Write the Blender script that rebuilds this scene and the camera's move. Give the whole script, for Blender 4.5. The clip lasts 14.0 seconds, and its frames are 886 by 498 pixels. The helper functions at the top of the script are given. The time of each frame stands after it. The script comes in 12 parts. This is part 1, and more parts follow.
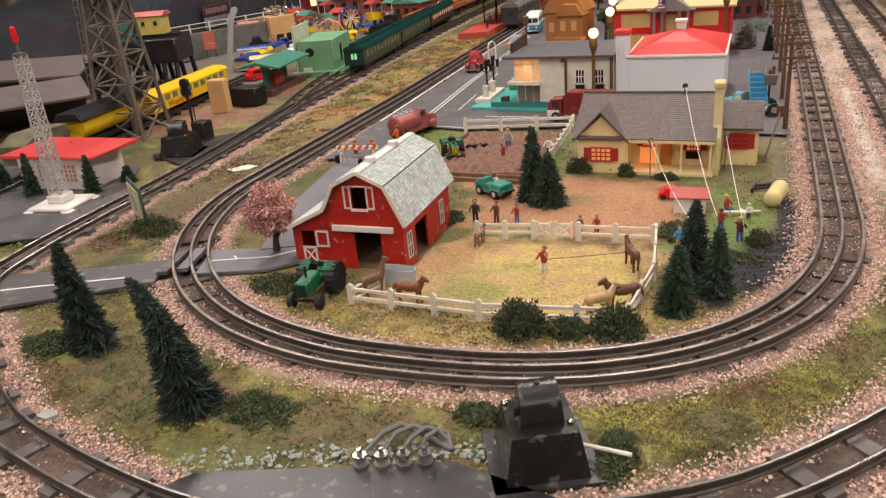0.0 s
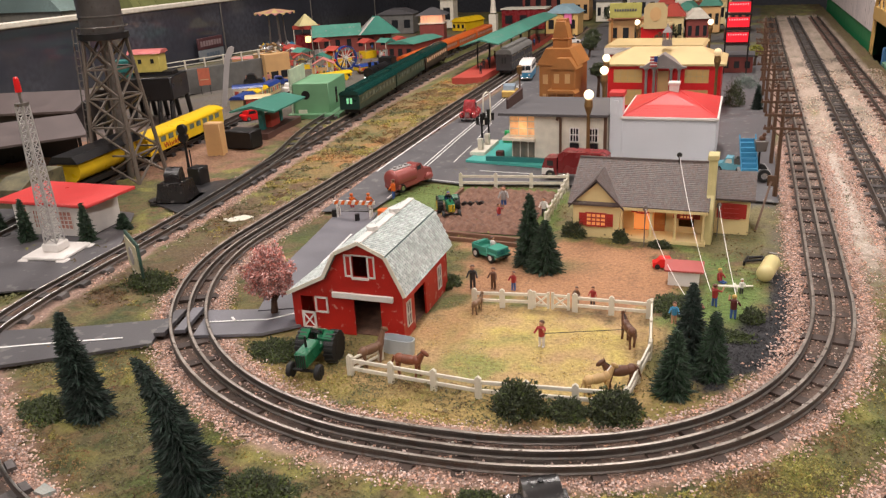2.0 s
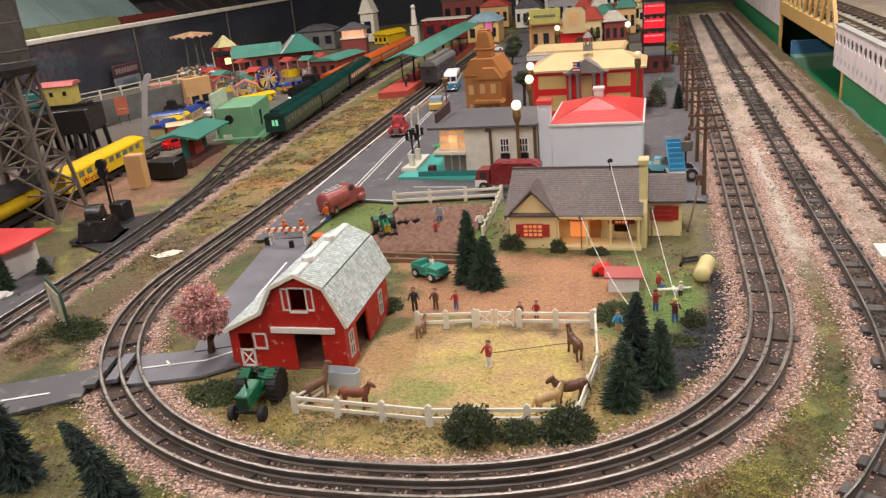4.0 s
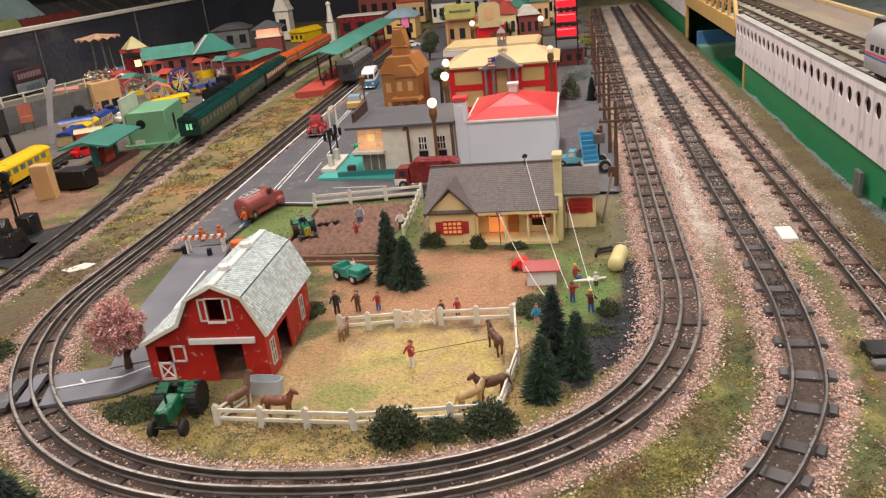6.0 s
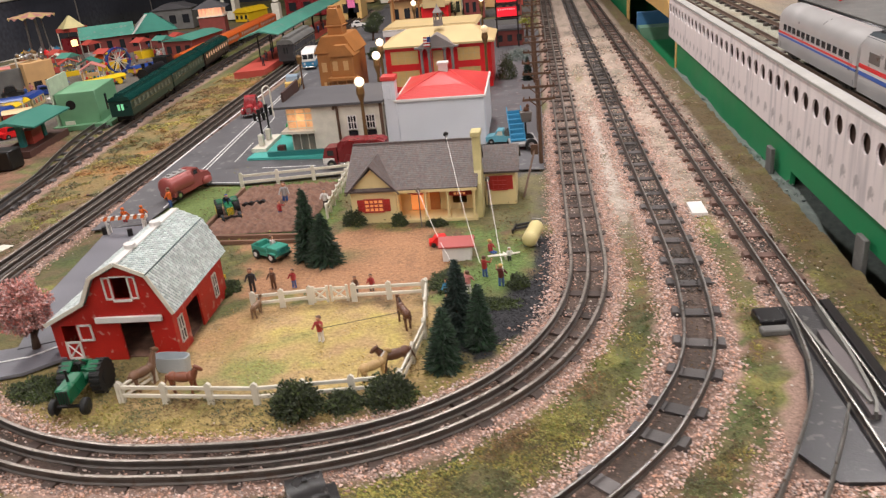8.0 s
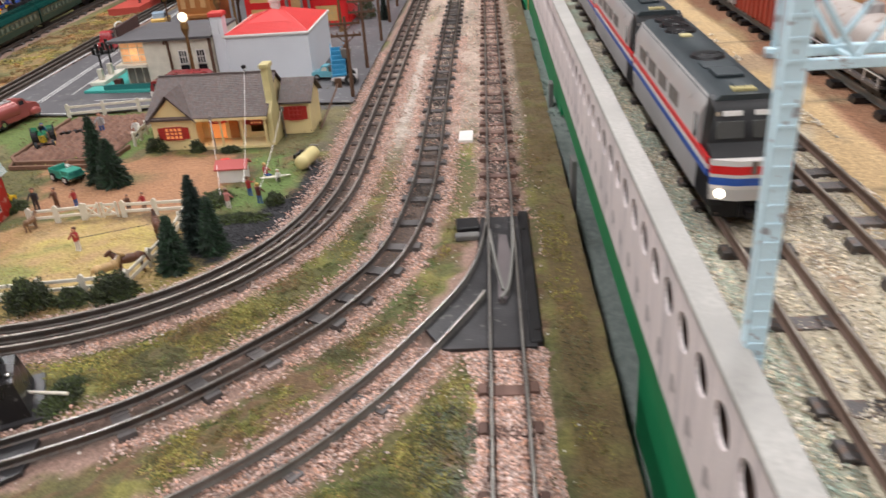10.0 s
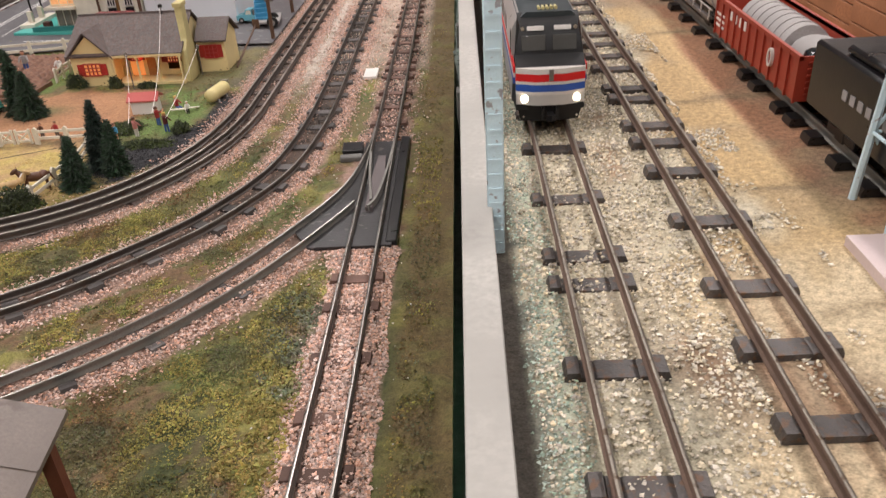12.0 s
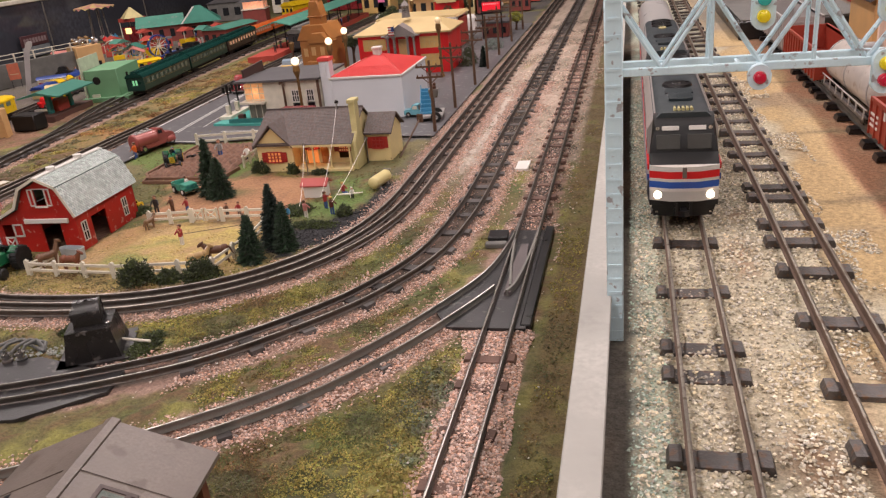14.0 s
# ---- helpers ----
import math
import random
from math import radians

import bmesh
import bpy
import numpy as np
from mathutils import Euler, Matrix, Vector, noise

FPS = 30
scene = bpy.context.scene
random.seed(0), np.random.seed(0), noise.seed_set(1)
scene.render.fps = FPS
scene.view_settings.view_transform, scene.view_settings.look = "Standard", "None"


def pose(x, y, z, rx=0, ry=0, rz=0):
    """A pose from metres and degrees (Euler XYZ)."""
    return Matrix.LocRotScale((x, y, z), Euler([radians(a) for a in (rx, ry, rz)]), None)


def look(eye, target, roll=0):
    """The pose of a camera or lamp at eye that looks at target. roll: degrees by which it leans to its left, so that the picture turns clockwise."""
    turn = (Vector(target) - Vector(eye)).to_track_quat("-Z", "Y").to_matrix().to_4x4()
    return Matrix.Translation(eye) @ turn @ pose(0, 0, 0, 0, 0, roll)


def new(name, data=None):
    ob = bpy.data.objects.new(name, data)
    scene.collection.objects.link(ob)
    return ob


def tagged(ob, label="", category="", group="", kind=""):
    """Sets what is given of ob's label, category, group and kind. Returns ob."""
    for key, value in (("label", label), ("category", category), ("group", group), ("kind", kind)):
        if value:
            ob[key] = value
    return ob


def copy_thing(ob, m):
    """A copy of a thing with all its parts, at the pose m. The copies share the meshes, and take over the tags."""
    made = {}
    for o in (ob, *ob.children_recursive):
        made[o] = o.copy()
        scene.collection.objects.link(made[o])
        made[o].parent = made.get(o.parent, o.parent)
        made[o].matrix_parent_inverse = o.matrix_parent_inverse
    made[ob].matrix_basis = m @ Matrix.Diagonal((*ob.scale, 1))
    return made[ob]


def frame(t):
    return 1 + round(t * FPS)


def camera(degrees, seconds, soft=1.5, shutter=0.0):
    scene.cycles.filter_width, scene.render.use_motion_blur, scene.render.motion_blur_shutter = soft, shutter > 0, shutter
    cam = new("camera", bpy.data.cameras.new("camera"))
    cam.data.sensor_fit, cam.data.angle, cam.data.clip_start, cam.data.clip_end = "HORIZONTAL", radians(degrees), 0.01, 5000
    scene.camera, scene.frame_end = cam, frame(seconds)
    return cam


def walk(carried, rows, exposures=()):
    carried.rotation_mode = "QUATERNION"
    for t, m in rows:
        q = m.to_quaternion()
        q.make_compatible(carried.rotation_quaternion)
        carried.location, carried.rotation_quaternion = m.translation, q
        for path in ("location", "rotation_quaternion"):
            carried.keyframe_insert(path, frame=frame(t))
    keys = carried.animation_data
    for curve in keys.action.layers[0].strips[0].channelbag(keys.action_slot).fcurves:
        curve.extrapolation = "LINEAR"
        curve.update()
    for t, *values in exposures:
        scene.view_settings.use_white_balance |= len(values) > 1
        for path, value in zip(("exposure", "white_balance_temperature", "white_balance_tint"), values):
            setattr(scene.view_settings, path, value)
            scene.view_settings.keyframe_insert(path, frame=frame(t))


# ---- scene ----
cam = camera(59.1, 14.0, soft=1.25, shutter=0.4)
PATH = [
    (0, (0.003, 0.042, 0.303), (-0.708, 1.745, -0.468), -5.1),
    (0.5, (-0.001, 0.047, 0.316), (-0.701, 1.764, -0.435), -4.5),
    (1, (0.01, 0.038, 0.317), (-0.681, 1.765, -0.419), -3.8),
    (1.5, (0.003, 0.041, 0.337), (-0.68, 1.777, -0.385), -3.3),
    (2, (-0.012, 0.045, 0.345), (-0.687, 1.788, -0.365), -3.0),
    (2.2, (-0.012, 0.045, 0.342), (-0.698, 1.793, -0.344), -3.5),
    (4.5, (-0.019, 0.067, 0.354), (-0.488, 1.879, -0.352), -5.8),
    (5, (-0.014, 0.07, 0.354), (-0.437, 1.89, -0.36), -6.1),
    (5.5, (-0.005, 0.067, 0.357), (-0.389, 1.893, -0.364), -6.1),
    (6, (-0.007, 0.061, 0.359), (-0.354, 1.891, -0.37), -6.0),
    (6.5, (-0.008, 0.056, 0.358), (-0.322, 1.89, -0.376), -5.9),
    (7, (-0.006, 0.062, 0.361), (-0.289, 1.896, -0.385), -5.8),
    (7.2, (-0.001, 0.065, 0.36), (-0.273, 1.899, -0.389), -5.8),
    (9.3, (0.163, 0.014, 0.341), (-0.043, 1.809, -0.515), -4.6),
    (9.5, (0.186, 0.005, 0.341), (-0.003, 1.797, -0.527), -4.5),
    (10, (0.266, -0.024, 0.343), (0.128, 1.752, -0.566), -4.2),
    (10.5, (0.316, -0.054, 0.328), (0.225, 1.701, -0.627), -4.3),
    (11, (0.333, -0.075, 0.318), (0.273, 1.661, -0.673), -4.2),
    (11.5, (0.345, -0.091, 0.324), (0.278, 1.622, -0.706), -3.6),
    (12, (0.363, -0.108, 0.33), (0.288, 1.626, -0.665), -3.4),
    (12.5, (0.375, -0.123, 0.337), (0.247, 1.665, -0.549), -2.7),
    (13, (0.397, -0.136, 0.328), (0.129, 1.675, -0.479), -3.0),
    (13.5, (0.392, -0.139, 0.342), (-0.047, 1.659, -0.416), -4.8),
    (14, (0.385, -0.136, 0.341), (-0.083, 1.652, -0.425), -5.7),
]
EXPOSURES = [(0.0, 0.0, 6850, 12), (2.0, 0.0, 6650, 11), (5.0, 0.0, 6500, 10), (7.2, 0.0, 6450, 10), (9.6, 0.0, 6050, 8), (10.8, -0.12, 6050, 8),
             (12.0, -0.12, 6450, 11), (13.0, -0.22, 6720, 16), (14.0, -0.22, 6720, 17)]
walk(cam, [(t, look(eye, target, roll)) for t, eye, target, roll in PATH], EXPOSURES)

# ---- world and hall light ----
world = bpy.data.worlds.new("hall")
scene.world = world
world.use_nodes = True
world.node_tree.nodes["Background"].inputs[0].default_value = (0.9, 0.8, 0.7, 1)
world.node_tree.nodes["Background"].inputs[1].default_value = 0.03
CEILING = 1.75
LAMPS = [(-1.6, -1.7), (-0.2, -1.7), (1.2, -1.7), (-1.6, 0.2), (-0.2, 0.1), (1.2, 0.1), (-1.6, 2.0), (-0.2, 2.0), (1.2, 2.0)]
for lx, ly in LAMPS:
    watts = 19.0 if ly < -1 else 15.0 if ly < 1 else 28.0
    data = bpy.data.lights.new("ceiling_tube", "AREA")
    data.shape, data.size, data.size_y, data.energy, data.color = "RECTANGLE", 0.16, 1.2, watts, (1.0, 0.93, 0.90)
    lamp = new("ceiling_tube_light", data)
    lamp.matrix_world = pose(lx, ly, CEILING - 0.07)


def glow_lamp(x, y, z, watts, colour=(1.0, 0.62, 0.30), size=0.004):
    data = bpy.data.lights.new("bulb", "POINT")
    data.energy, data.color, data.shadow_soft_size = watts, colour, size
    ob = new("bulb_light", data)
    ob.location = (x, y, z)
    return ob

# ---- building helpers ----
def mat(name, col, rough=0.55, metal=0.0, var=0.25, scale=60.0, fine=700.0, bump=0.15, col2=None, spot=0.0, spotcol=(0.3, 0.25, 0.2),
        emit=0.0, emitcol=None, alpha=None, trans=0.0, spec=0.5, island=0.0, rand=0.0):
    m = bpy.data.materials.new(name)
    m.use_nodes = True
    n, ln = m.node_tree.nodes, m.node_tree.links
    b = n["Principled BSDF"]
    tc = n.new("ShaderNodeTexCoord")

    def noise_node(s, detail=3.0):
        t = n.new("ShaderNodeTexNoise")
        t.inputs["Scale"].default_value, t.inputs["Detail"].default_value = s, detail
        ln.new(tc.outputs["Object"], t.inputs["Vector"])
        return t

    def mixer(fac, a, bb):
        mx = n.new("ShaderNodeMix")
        mx.data_type = "RGBA"
        if not isinstance(fac, (int, float)):
            ln.new(fac, mx.inputs[0])
        else:
            mx.inputs[0].default_value = fac
        for sock, v in ((mx.inputs[6], a), (mx.inputs[7], bb)):
            if isinstance(v, tuple):
                sock.default_value = (*v[:3], 1)
            else:
                ln.new(v, sock)
        return mx.outputs[2]

    def ramp(src, lo, hi):
        r = n.new("ShaderNodeMapRange")
        r.inputs[1].default_value, r.inputs[2].default_value = lo, hi
        ln.new(src, r.inputs[0])
        return r.outputs[0]

    big, small = noise_node(scale), noise_node(fine, 2.0)
    dark = col2 if col2 else tuple(c * (1 - var) for c in col)
    light = tuple(min(1.0, c * (1 + 0.5 * var)) for c in col)
    c1 = mixer(ramp(big.outputs[0], 0.32, 0.68), dark, light)
    c2 = mixer(ramp(small.outputs[0], 0.3, 0.7), tuple(c * (1 - 0.5 * var) for c in col), c1)
    if spot:
        sp = noise_node(scale * 3.1, 4.0)
        c2 = mixer(ramp(sp.outputs[0], 0.62 - 0.12 * spot, 0.66), c2, spotcol)
    if island or rand:
        if island:
            g = n.new("ShaderNodeNewGeometry")
            src = g.outputs["Random Per Island"]
        else:
            g = n.new("ShaderNodeObjectInfo")
            src = g.outputs["Random"]
        hv = n.new("ShaderNodeHueSaturation")
        rr = n.new("ShaderNodeMapRange")
        k = island or rand
        rr.inputs[3].default_value, rr.inputs[4].default_value = 1 - k, 1 + k
        ln.new(src, rr.inputs[0])
        ln.new(rr.outputs[0], hv.inputs["Value"])
        if island:
            rs = n.new("ShaderNodeMapRange")
            rs.inputs[3].default_value, rs.inputs[4].default_value = 1.25, 0.55
            mod = n.new("ShaderNodeMath")
            mod.operation = "FRACT"
            mul = n.new("ShaderNodeMath")
            mul.operation, mul.inputs[1].default_value = "MULTIPLY", 7.31
            ln.new(src, mul.inputs[0])
            ln.new(mul.outputs[0], mod.inputs[0])
            ln.new(mod.outputs[0], rs.inputs[0])
            ln.new(rs.outputs[0], hv.inputs["Saturation"])
        ln.new(c2, hv.inputs["Color"])
        c2 = hv.outputs[0]
    ln.new(c2, b.inputs["Base Color"])
    rg = ramp(big.outputs[0], 0.2, 0.8)
    rm = n.new("ShaderNodeMapRange")
    rm.inputs[3].default_value, rm.inputs[4].default_value = max(0.02, rough - 0.08), min(1.0, rough + 0.08)
    ln.new(rg, rm.inputs[0])
    ln.new(rm.outputs[0], b.inputs["Roughness"])
    b.inputs["Metallic"].default_value = metal
    b.inputs["Specular IOR Level"].default_value = spec
    if trans:
        b.inputs["Transmission Weight"].default_value = trans
    if alpha is not None:
        b.inputs["Alpha"].default_value = alpha
    if emit:
        b.inputs["Emission Color"].default_value = (*(emitcol or col), 1)
        b.inputs["Emission Strength"].default_value = emit
    if bump:
        bp = n.new("ShaderNodeBump")
        bp.inputs["Strength"].default_value, bp.inputs["Distance"].default_value = bump, 0.0012
        ln.new(small.outputs[0], bp.inputs["Height"])
        ln.new(bp.outputs[0], b.inputs["Normal"])
    return m


def thing(name, label, category, x=0, y=0, z=0, rz=0, group="", kind=""):
    ob = new(name)
    ob.empty_display_size = 0.01
    ob.matrix_basis = pose(x, y, z, 0, 0, rz)
    return tagged(ob, label, category, group, kind)


def finish(me, smooth):
    if smooth:
        me.shade_smooth()
        me.set_sharp_from_angle(angle=radians(42))


def part(name, bm, material, parent=None, label="", bevel=0.0, smooth=True, kind="", m=None):
    if bevel:
        es = [e for e in bm.edges if e.is_manifold and e.calc_face_angle(0) > 0.6]
        bmesh.ops.bevel(bm, geom=es, offset=bevel, segments=1, affect="EDGES", clamp_overlap=True)
    bmesh.ops.recalc_face_normals(bm, faces=bm.faces)
    me = bpy.data.meshes.new(name)
    bm.to_mesh(me)
    bm.free()
    for mt in (material if isinstance(material, (list, tuple)) else [material]):
        me.materials.append(mt)
    finish(me, smooth)
    ob = new(name, me)
    if parent:
        ob.parent = parent
    if m is not None:
        ob.matrix_basis = m
    if label or kind:
        tagged(ob, label, kind=kind)
    return ob


def share(ob, m, parent=None):
    """Another object on the same mesh."""
    c = new(ob.name.split(".")[0], ob.data)
    c.parent = parent or ob.parent
    c.matrix_basis = m
    return c


def raw(name, verts, faces, material, parent=None, label="", kind="", smooth=False):
    me = bpy.data.meshes.new(name)
    me.from_pydata([tuple(v) for v in verts], [], [tuple(f) for f in faces])
    for mt in (material if isinstance(material, (list, tuple)) else [material]):
        me.materials.append(mt)
    if smooth:
        me.shade_smooth()
    ob = new(name, me)
    if parent:
        ob.parent = parent
    if label or kind:
        tagged(ob, label, kind=kind)
    return ob


def B():
    return bmesh.new()


def box(bm, x0, y0, z0, x1, y1, z1, mi=0, m=None):
    t = Matrix.LocRotScale(((x0 + x1) / 2, (y0 + y1) / 2, (z0 + z1) / 2), None, (abs(x1 - x0), abs(y1 - y0), abs(z1 - z0)))
    g = bmesh.ops.create_cube(bm, size=1, matrix=(m @ t) if m is not None else t)
    if mi:
        for f in {f for v in g["verts"] for f in v.link_faces}:
            f.material_index = mi
    return bm


def cyl(bm, p0, p1, r0, r1=None, n=10, mi=0):
    p0, p1 = Vector(p0), Vector(p1)
    d = p1 - p0
    q = Vector((0, 0, 1)).rotation_difference(d)
    g = bmesh.ops.create_cone(bm, cap_ends=True, segments=n, radius1=r0, radius2=r0 if r1 is None else r1, depth=d.length,
                              matrix=Matrix.LocRotScale((p0 + p1) / 2, q, None))
    if mi:
        for f in {f for v in g["verts"] for f in v.link_faces}:
            f.material_index = mi
    return bm


def ball(bm, c, rx, ry=None, rz=None, mi=0, sub=2, rot=None):
    q = Euler([radians(a) for a in rot]) if rot else None
    g = bmesh.ops.create_icosphere(bm, subdivisions=sub, radius=1, matrix=Matrix.LocRotScale(c, q, (rx, ry or rx, rz or rx)))
    if mi:
        for f in {f for v in g["verts"] for f in v.link_faces}:
            f.material_index = mi
    return bm


def prism(bm, pts, a0, a1, axis="y", mi=0):
    """A polygon drawn in the plane across the axis, pushed from a0 to a1. Points are (x, z) for y, (y, z) for x, (x, y) for z."""
    def put(p, a):
        return {"y": (p[0], a, p[1]), "x": (a, p[0], p[1]), "z": (p[0], p[1], a)}[axis]
    v0 = [bm.verts.new(put(p, a0)) for p in pts]
    v1 = [bm.verts.new(put(p, a1)) for p in pts]
    k = len(pts)
    fs = [bm.faces.new(v0[::-1]), bm.faces.new(v1)]
    for i in range(k):
        fs.append(bm.faces.new((v0[i], v0[(i + 1) % k], v1[(i + 1) % k], v1[i])))
    for f in fs:
        f.material_index = mi
    return bm


def panel(bm, x0, z0, x1, z1, holes, y0, y1, mi=0):
    """One welded upright wall slab in the xz plane between y0 and y1, with rectangular openings through it."""
    xs = sorted({x0, x1, *[h[0] for h in holes], *[h[2] for h in holes]})
    zs = sorted({z0, z1, *[h[1] for h in holes], *[h[3] for h in holes]})
    cell = {(i, j) for i in range(len(xs) - 1) for j in range(len(zs) - 1)
            if not any(h[0] < (xs[i] + xs[i + 1]) / 2 < h[2] and h[1] < (zs[j] + zs[j + 1]) / 2 < h[3] for h in holes)}
    seen = {}

    def at(i, j, k):
        if (i, j, k) not in seen:
            seen[i, j, k] = bm.verts.new((xs[i], (y0, y1)[k], zs[j]))
        return seen[i, j, k]
    for i, j in cell:
        corner = ((i, j), (i + 1, j), (i + 1, j + 1), (i, j + 1))
        bm.faces.new([at(*c, 0) for c in corner]).material_index = mi
        bm.faces.new([at(*c, 1) for c in corner[::-1]]).material_index = mi
        for n, (a, b) in zip(((i, j - 1), (i + 1, j), (i, j + 1), (i - 1, j)), zip(corner, corner[1:] + corner[:1])):
            if n not in cell:
                bm.faces.new((at(*a, 0), at(*a, 1), at(*b, 1), at(*b, 0))).material_index = mi
    return bm


def tray(bm, x0, y0, z0, x1, y1, z1, t):
    """An open box with walls of thickness t."""
    ring = [[bm.verts.new(p) for p in ((a, c, z), (b, c, z), (b, d, z), (a, d, z))]
            for a, c, b, d, z in ((x0, y0, x1, y1, z0), (x0, y0, x1, y1, z1), (x0 + t, y0 + t, x1 - t, y1 - t, z1), (x0 + t, y0 + t, x1 - t, y1 - t, z0 + t))]
    for lo, hi in zip(ring, ring[1:]):
        for i in range(4):
            bm.faces.new((lo[i], lo[(i + 1) % 4], hi[(i + 1) % 4], hi[i]))
    bm.faces.new(ring[0])
    bm.faces.new(ring[3])
    return bm


def streaks(m, colour, across=60.0, down=6.0, lo=0.52, hi=0.72, amount=0.6):
    """Dirt runs drawn out along z over a material's colour."""
    n, ln = m.node_tree.nodes, m.node_tree.links
    b = n["Principled BSDF"]
    src = b.inputs["Base Color"].links[0].from_socket
    tc, mp, nz, rg, mx = (n.new("ShaderNode" + k) for k in ("TexCoord", "Mapping", "TexNoise", "MapRange", "Mix"))
    mp.inputs["Scale"].default_value = (across, across, down)
    nz.inputs["Scale"].default_value, nz.inputs["Detail"].default_value = 1.0, 4.0
    geo = n.new("ShaderNodeNewGeometry")
    ln.new(geo.outputs["Position"], mp.inputs[0])
    ln.new(mp.outputs[0], nz.inputs["Vector"])
    rg.inputs[1].default_value, rg.inputs[2].default_value, rg.inputs[4].default_value = lo, hi, amount
    ln.new(nz.outputs[0], rg.inputs[0])
    mx.data_type = "RGBA"
    mx.inputs[7].default_value = (*colour, 1)
    ln.new(rg.outputs[0], mx.inputs[0])
    ln.new(src, mx.inputs[6])
    ln.new(mx.outputs[2], b.inputs["Base Color"])
    return m


def sweep(bm, path, prof, mi=0, cap=True):
    """A closed profile of (across, up) carried along level points."""
    P = [Vector(p) for p in path]
    rings = []
    for i, p in enumerate(P):
        d = (P[min(i + 1, len(P) - 1)] - P[max(i - 1, 0)])
        d.z = 0
        d.normalize()
        s = Vector((d.y, -d.x, 0))
        rings.append([bm.verts.new(p + s * u + Vector((0, 0, v))) for u, v in prof])
    k = len(prof)
    for a, b in zip(rings, rings[1:]):
        for i in range(k):
            f = bm.faces.new((a[i], a[(i + 1) % k], b[(i + 1) % k], b[i]))
            f.material_index = mi
    if cap:
        bm.faces.new(rings[0])
        bm.faces.new(rings[-1][::-1])
    return bm


def smooth_path(pts, step=0.008):
    """A gliding line through the given points, at even steps."""
    p = np.array(pts, float)
    q = np.vstack([2 * p[0] - p[1], p, 2 * p[-1] - p[-2]])
    out = []
    for i in range(1, len(q) - 2):
        k = max(2, int(np.linalg.norm(q[i + 1] - q[i]) / (step / 3)))
        t = np.linspace(0, 1, k, endpoint=False)[:, None]
        a, b, c, d = q[i - 1], q[i], q[i + 1], q[i + 2]
        out.append(0.5 * (2 * b + (c - a) * t + (2 * a - 5 * b + 4 * c - d) * t ** 2 + (3 * b - a - 3 * c + d) * t ** 3))
    o = np.vstack(out + [p[-1:]])
    s = np.r_[0, np.cumsum(np.linalg.norm(np.diff(o, axis=0), axis=1))]
    u = np.linspace(0, s[-1], max(2, int(s[-1] / step)))
    return np.c_[np.interp(u, s, o[:, 0]), np.interp(u, s, o[:, 1])]


def value_noise(x, y, s, seed=0):
    """Soft random field between 0 and 1."""
    x, y = np.asarray(x) * s, np.asarray(y) * s
    xi, yi = np.floor(x).astype(int), np.floor(y).astype(int)
    fx, fy = x - xi, y - yi
    fx, fy = fx * fx * (3 - 2 * fx), fy * fy * (3 - 2 * fy)

    def h(a, b):
        v = np.sin(a * 127.1 + b * 311.7 + seed * 74.7) * 43758.5453
        return v - np.floor(v)
    return (h(xi, yi) * (1 - fx) + h(xi + 1, yi) * fx) * (1 - fy) + (h(xi, yi + 1) * (1 - fx) + h(xi + 1, yi + 1) * fx) * fy


def near_path(x, y, path):
    """Distance to a line of points, for arrays of places."""
    best = np.full(np.shape(x), 9.0)
    for a, b in zip(path[:-1], path[1:]):
        d = b - a
        L = d @ d + 1e-12
        t = np.clip(((x - a[0]) * d[0] + (y - a[1]) * d[1]) / L, 0, 1)
        best = np.minimum(best, np.hypot(x - a[0] - t * d[0], y - a[1] - t * d[1]))
    return best


def inside(x, y, poly):
    """Whether places lie in a polygon."""
    r = np.zeros(np.shape(x), bool)
    k = len(poly)
    for i in range(k):
        (xa, ya), (xb, yb) = poly[i], poly[(i + 1) % k]
        c = ((ya > y) != (yb > y)) & (x < (xb - xa) * (y - ya) / (yb - ya + 1e-12) + xa)
        r ^= c
    return r


def edge(x, y, poly, soft):
    """1 inside a polygon, 0 outside, soft and ragged along its line."""
    q = np.array(list(poly) + [poly[0]])
    d = near_path(x, y, q)
    s = np.where(inside(x, y, poly), d, -d) + (value_noise(x, y, 90, 3) - 0.5) * soft * 1.5 + (value_noise(x, y, 35, 5) - 0.5) * soft * 2
    return np.clip(s / soft + 0.5, 0, 1)

# ---- materials ----
M_RAIL = mat("worn_tubular_rail", (0.120, 0.102, 0.090), 0.46, 0.45, 0.5, 50, 900, 0.1, spot=0.5, spotcol=(0.09, 0.06, 0.045))
M_RAILTOP = mat("polished_rail_head", (0.50, 0.485, 0.46), 0.33, 1.0, 0.35, 45, 900, 0.05)
M_RAILTOP_DULL = mat("worn_rail_head", (0.40, 0.38, 0.35), 0.36, 0.95, 0.45, 60, 900, 0.05, spot=0.25, spotcol=(0.16, 0.12, 0.09))
M_RAILTOP_LOOP = mat("dark_worn_rail_head", (0.36, 0.315, 0.275), 0.42, 0.7, 0.5, 60, 900, 0.05, spot=0.35, spotcol=(0.10, 0.075, 0.06))
M_RAILTOP_DECK = mat("dull_brown_rail_head", (0.30, 0.265, 0.225), 0.46, 0.8, 0.5, 60, 900, 0.08, spot=0.5, spotcol=(0.12, 0.085, 0.06))
M_RAIL_GREY = mat("dull_grey_rail", (0.23, 0.222, 0.20), 0.5, 0.4, 0.4, 40, 900, 0.1)
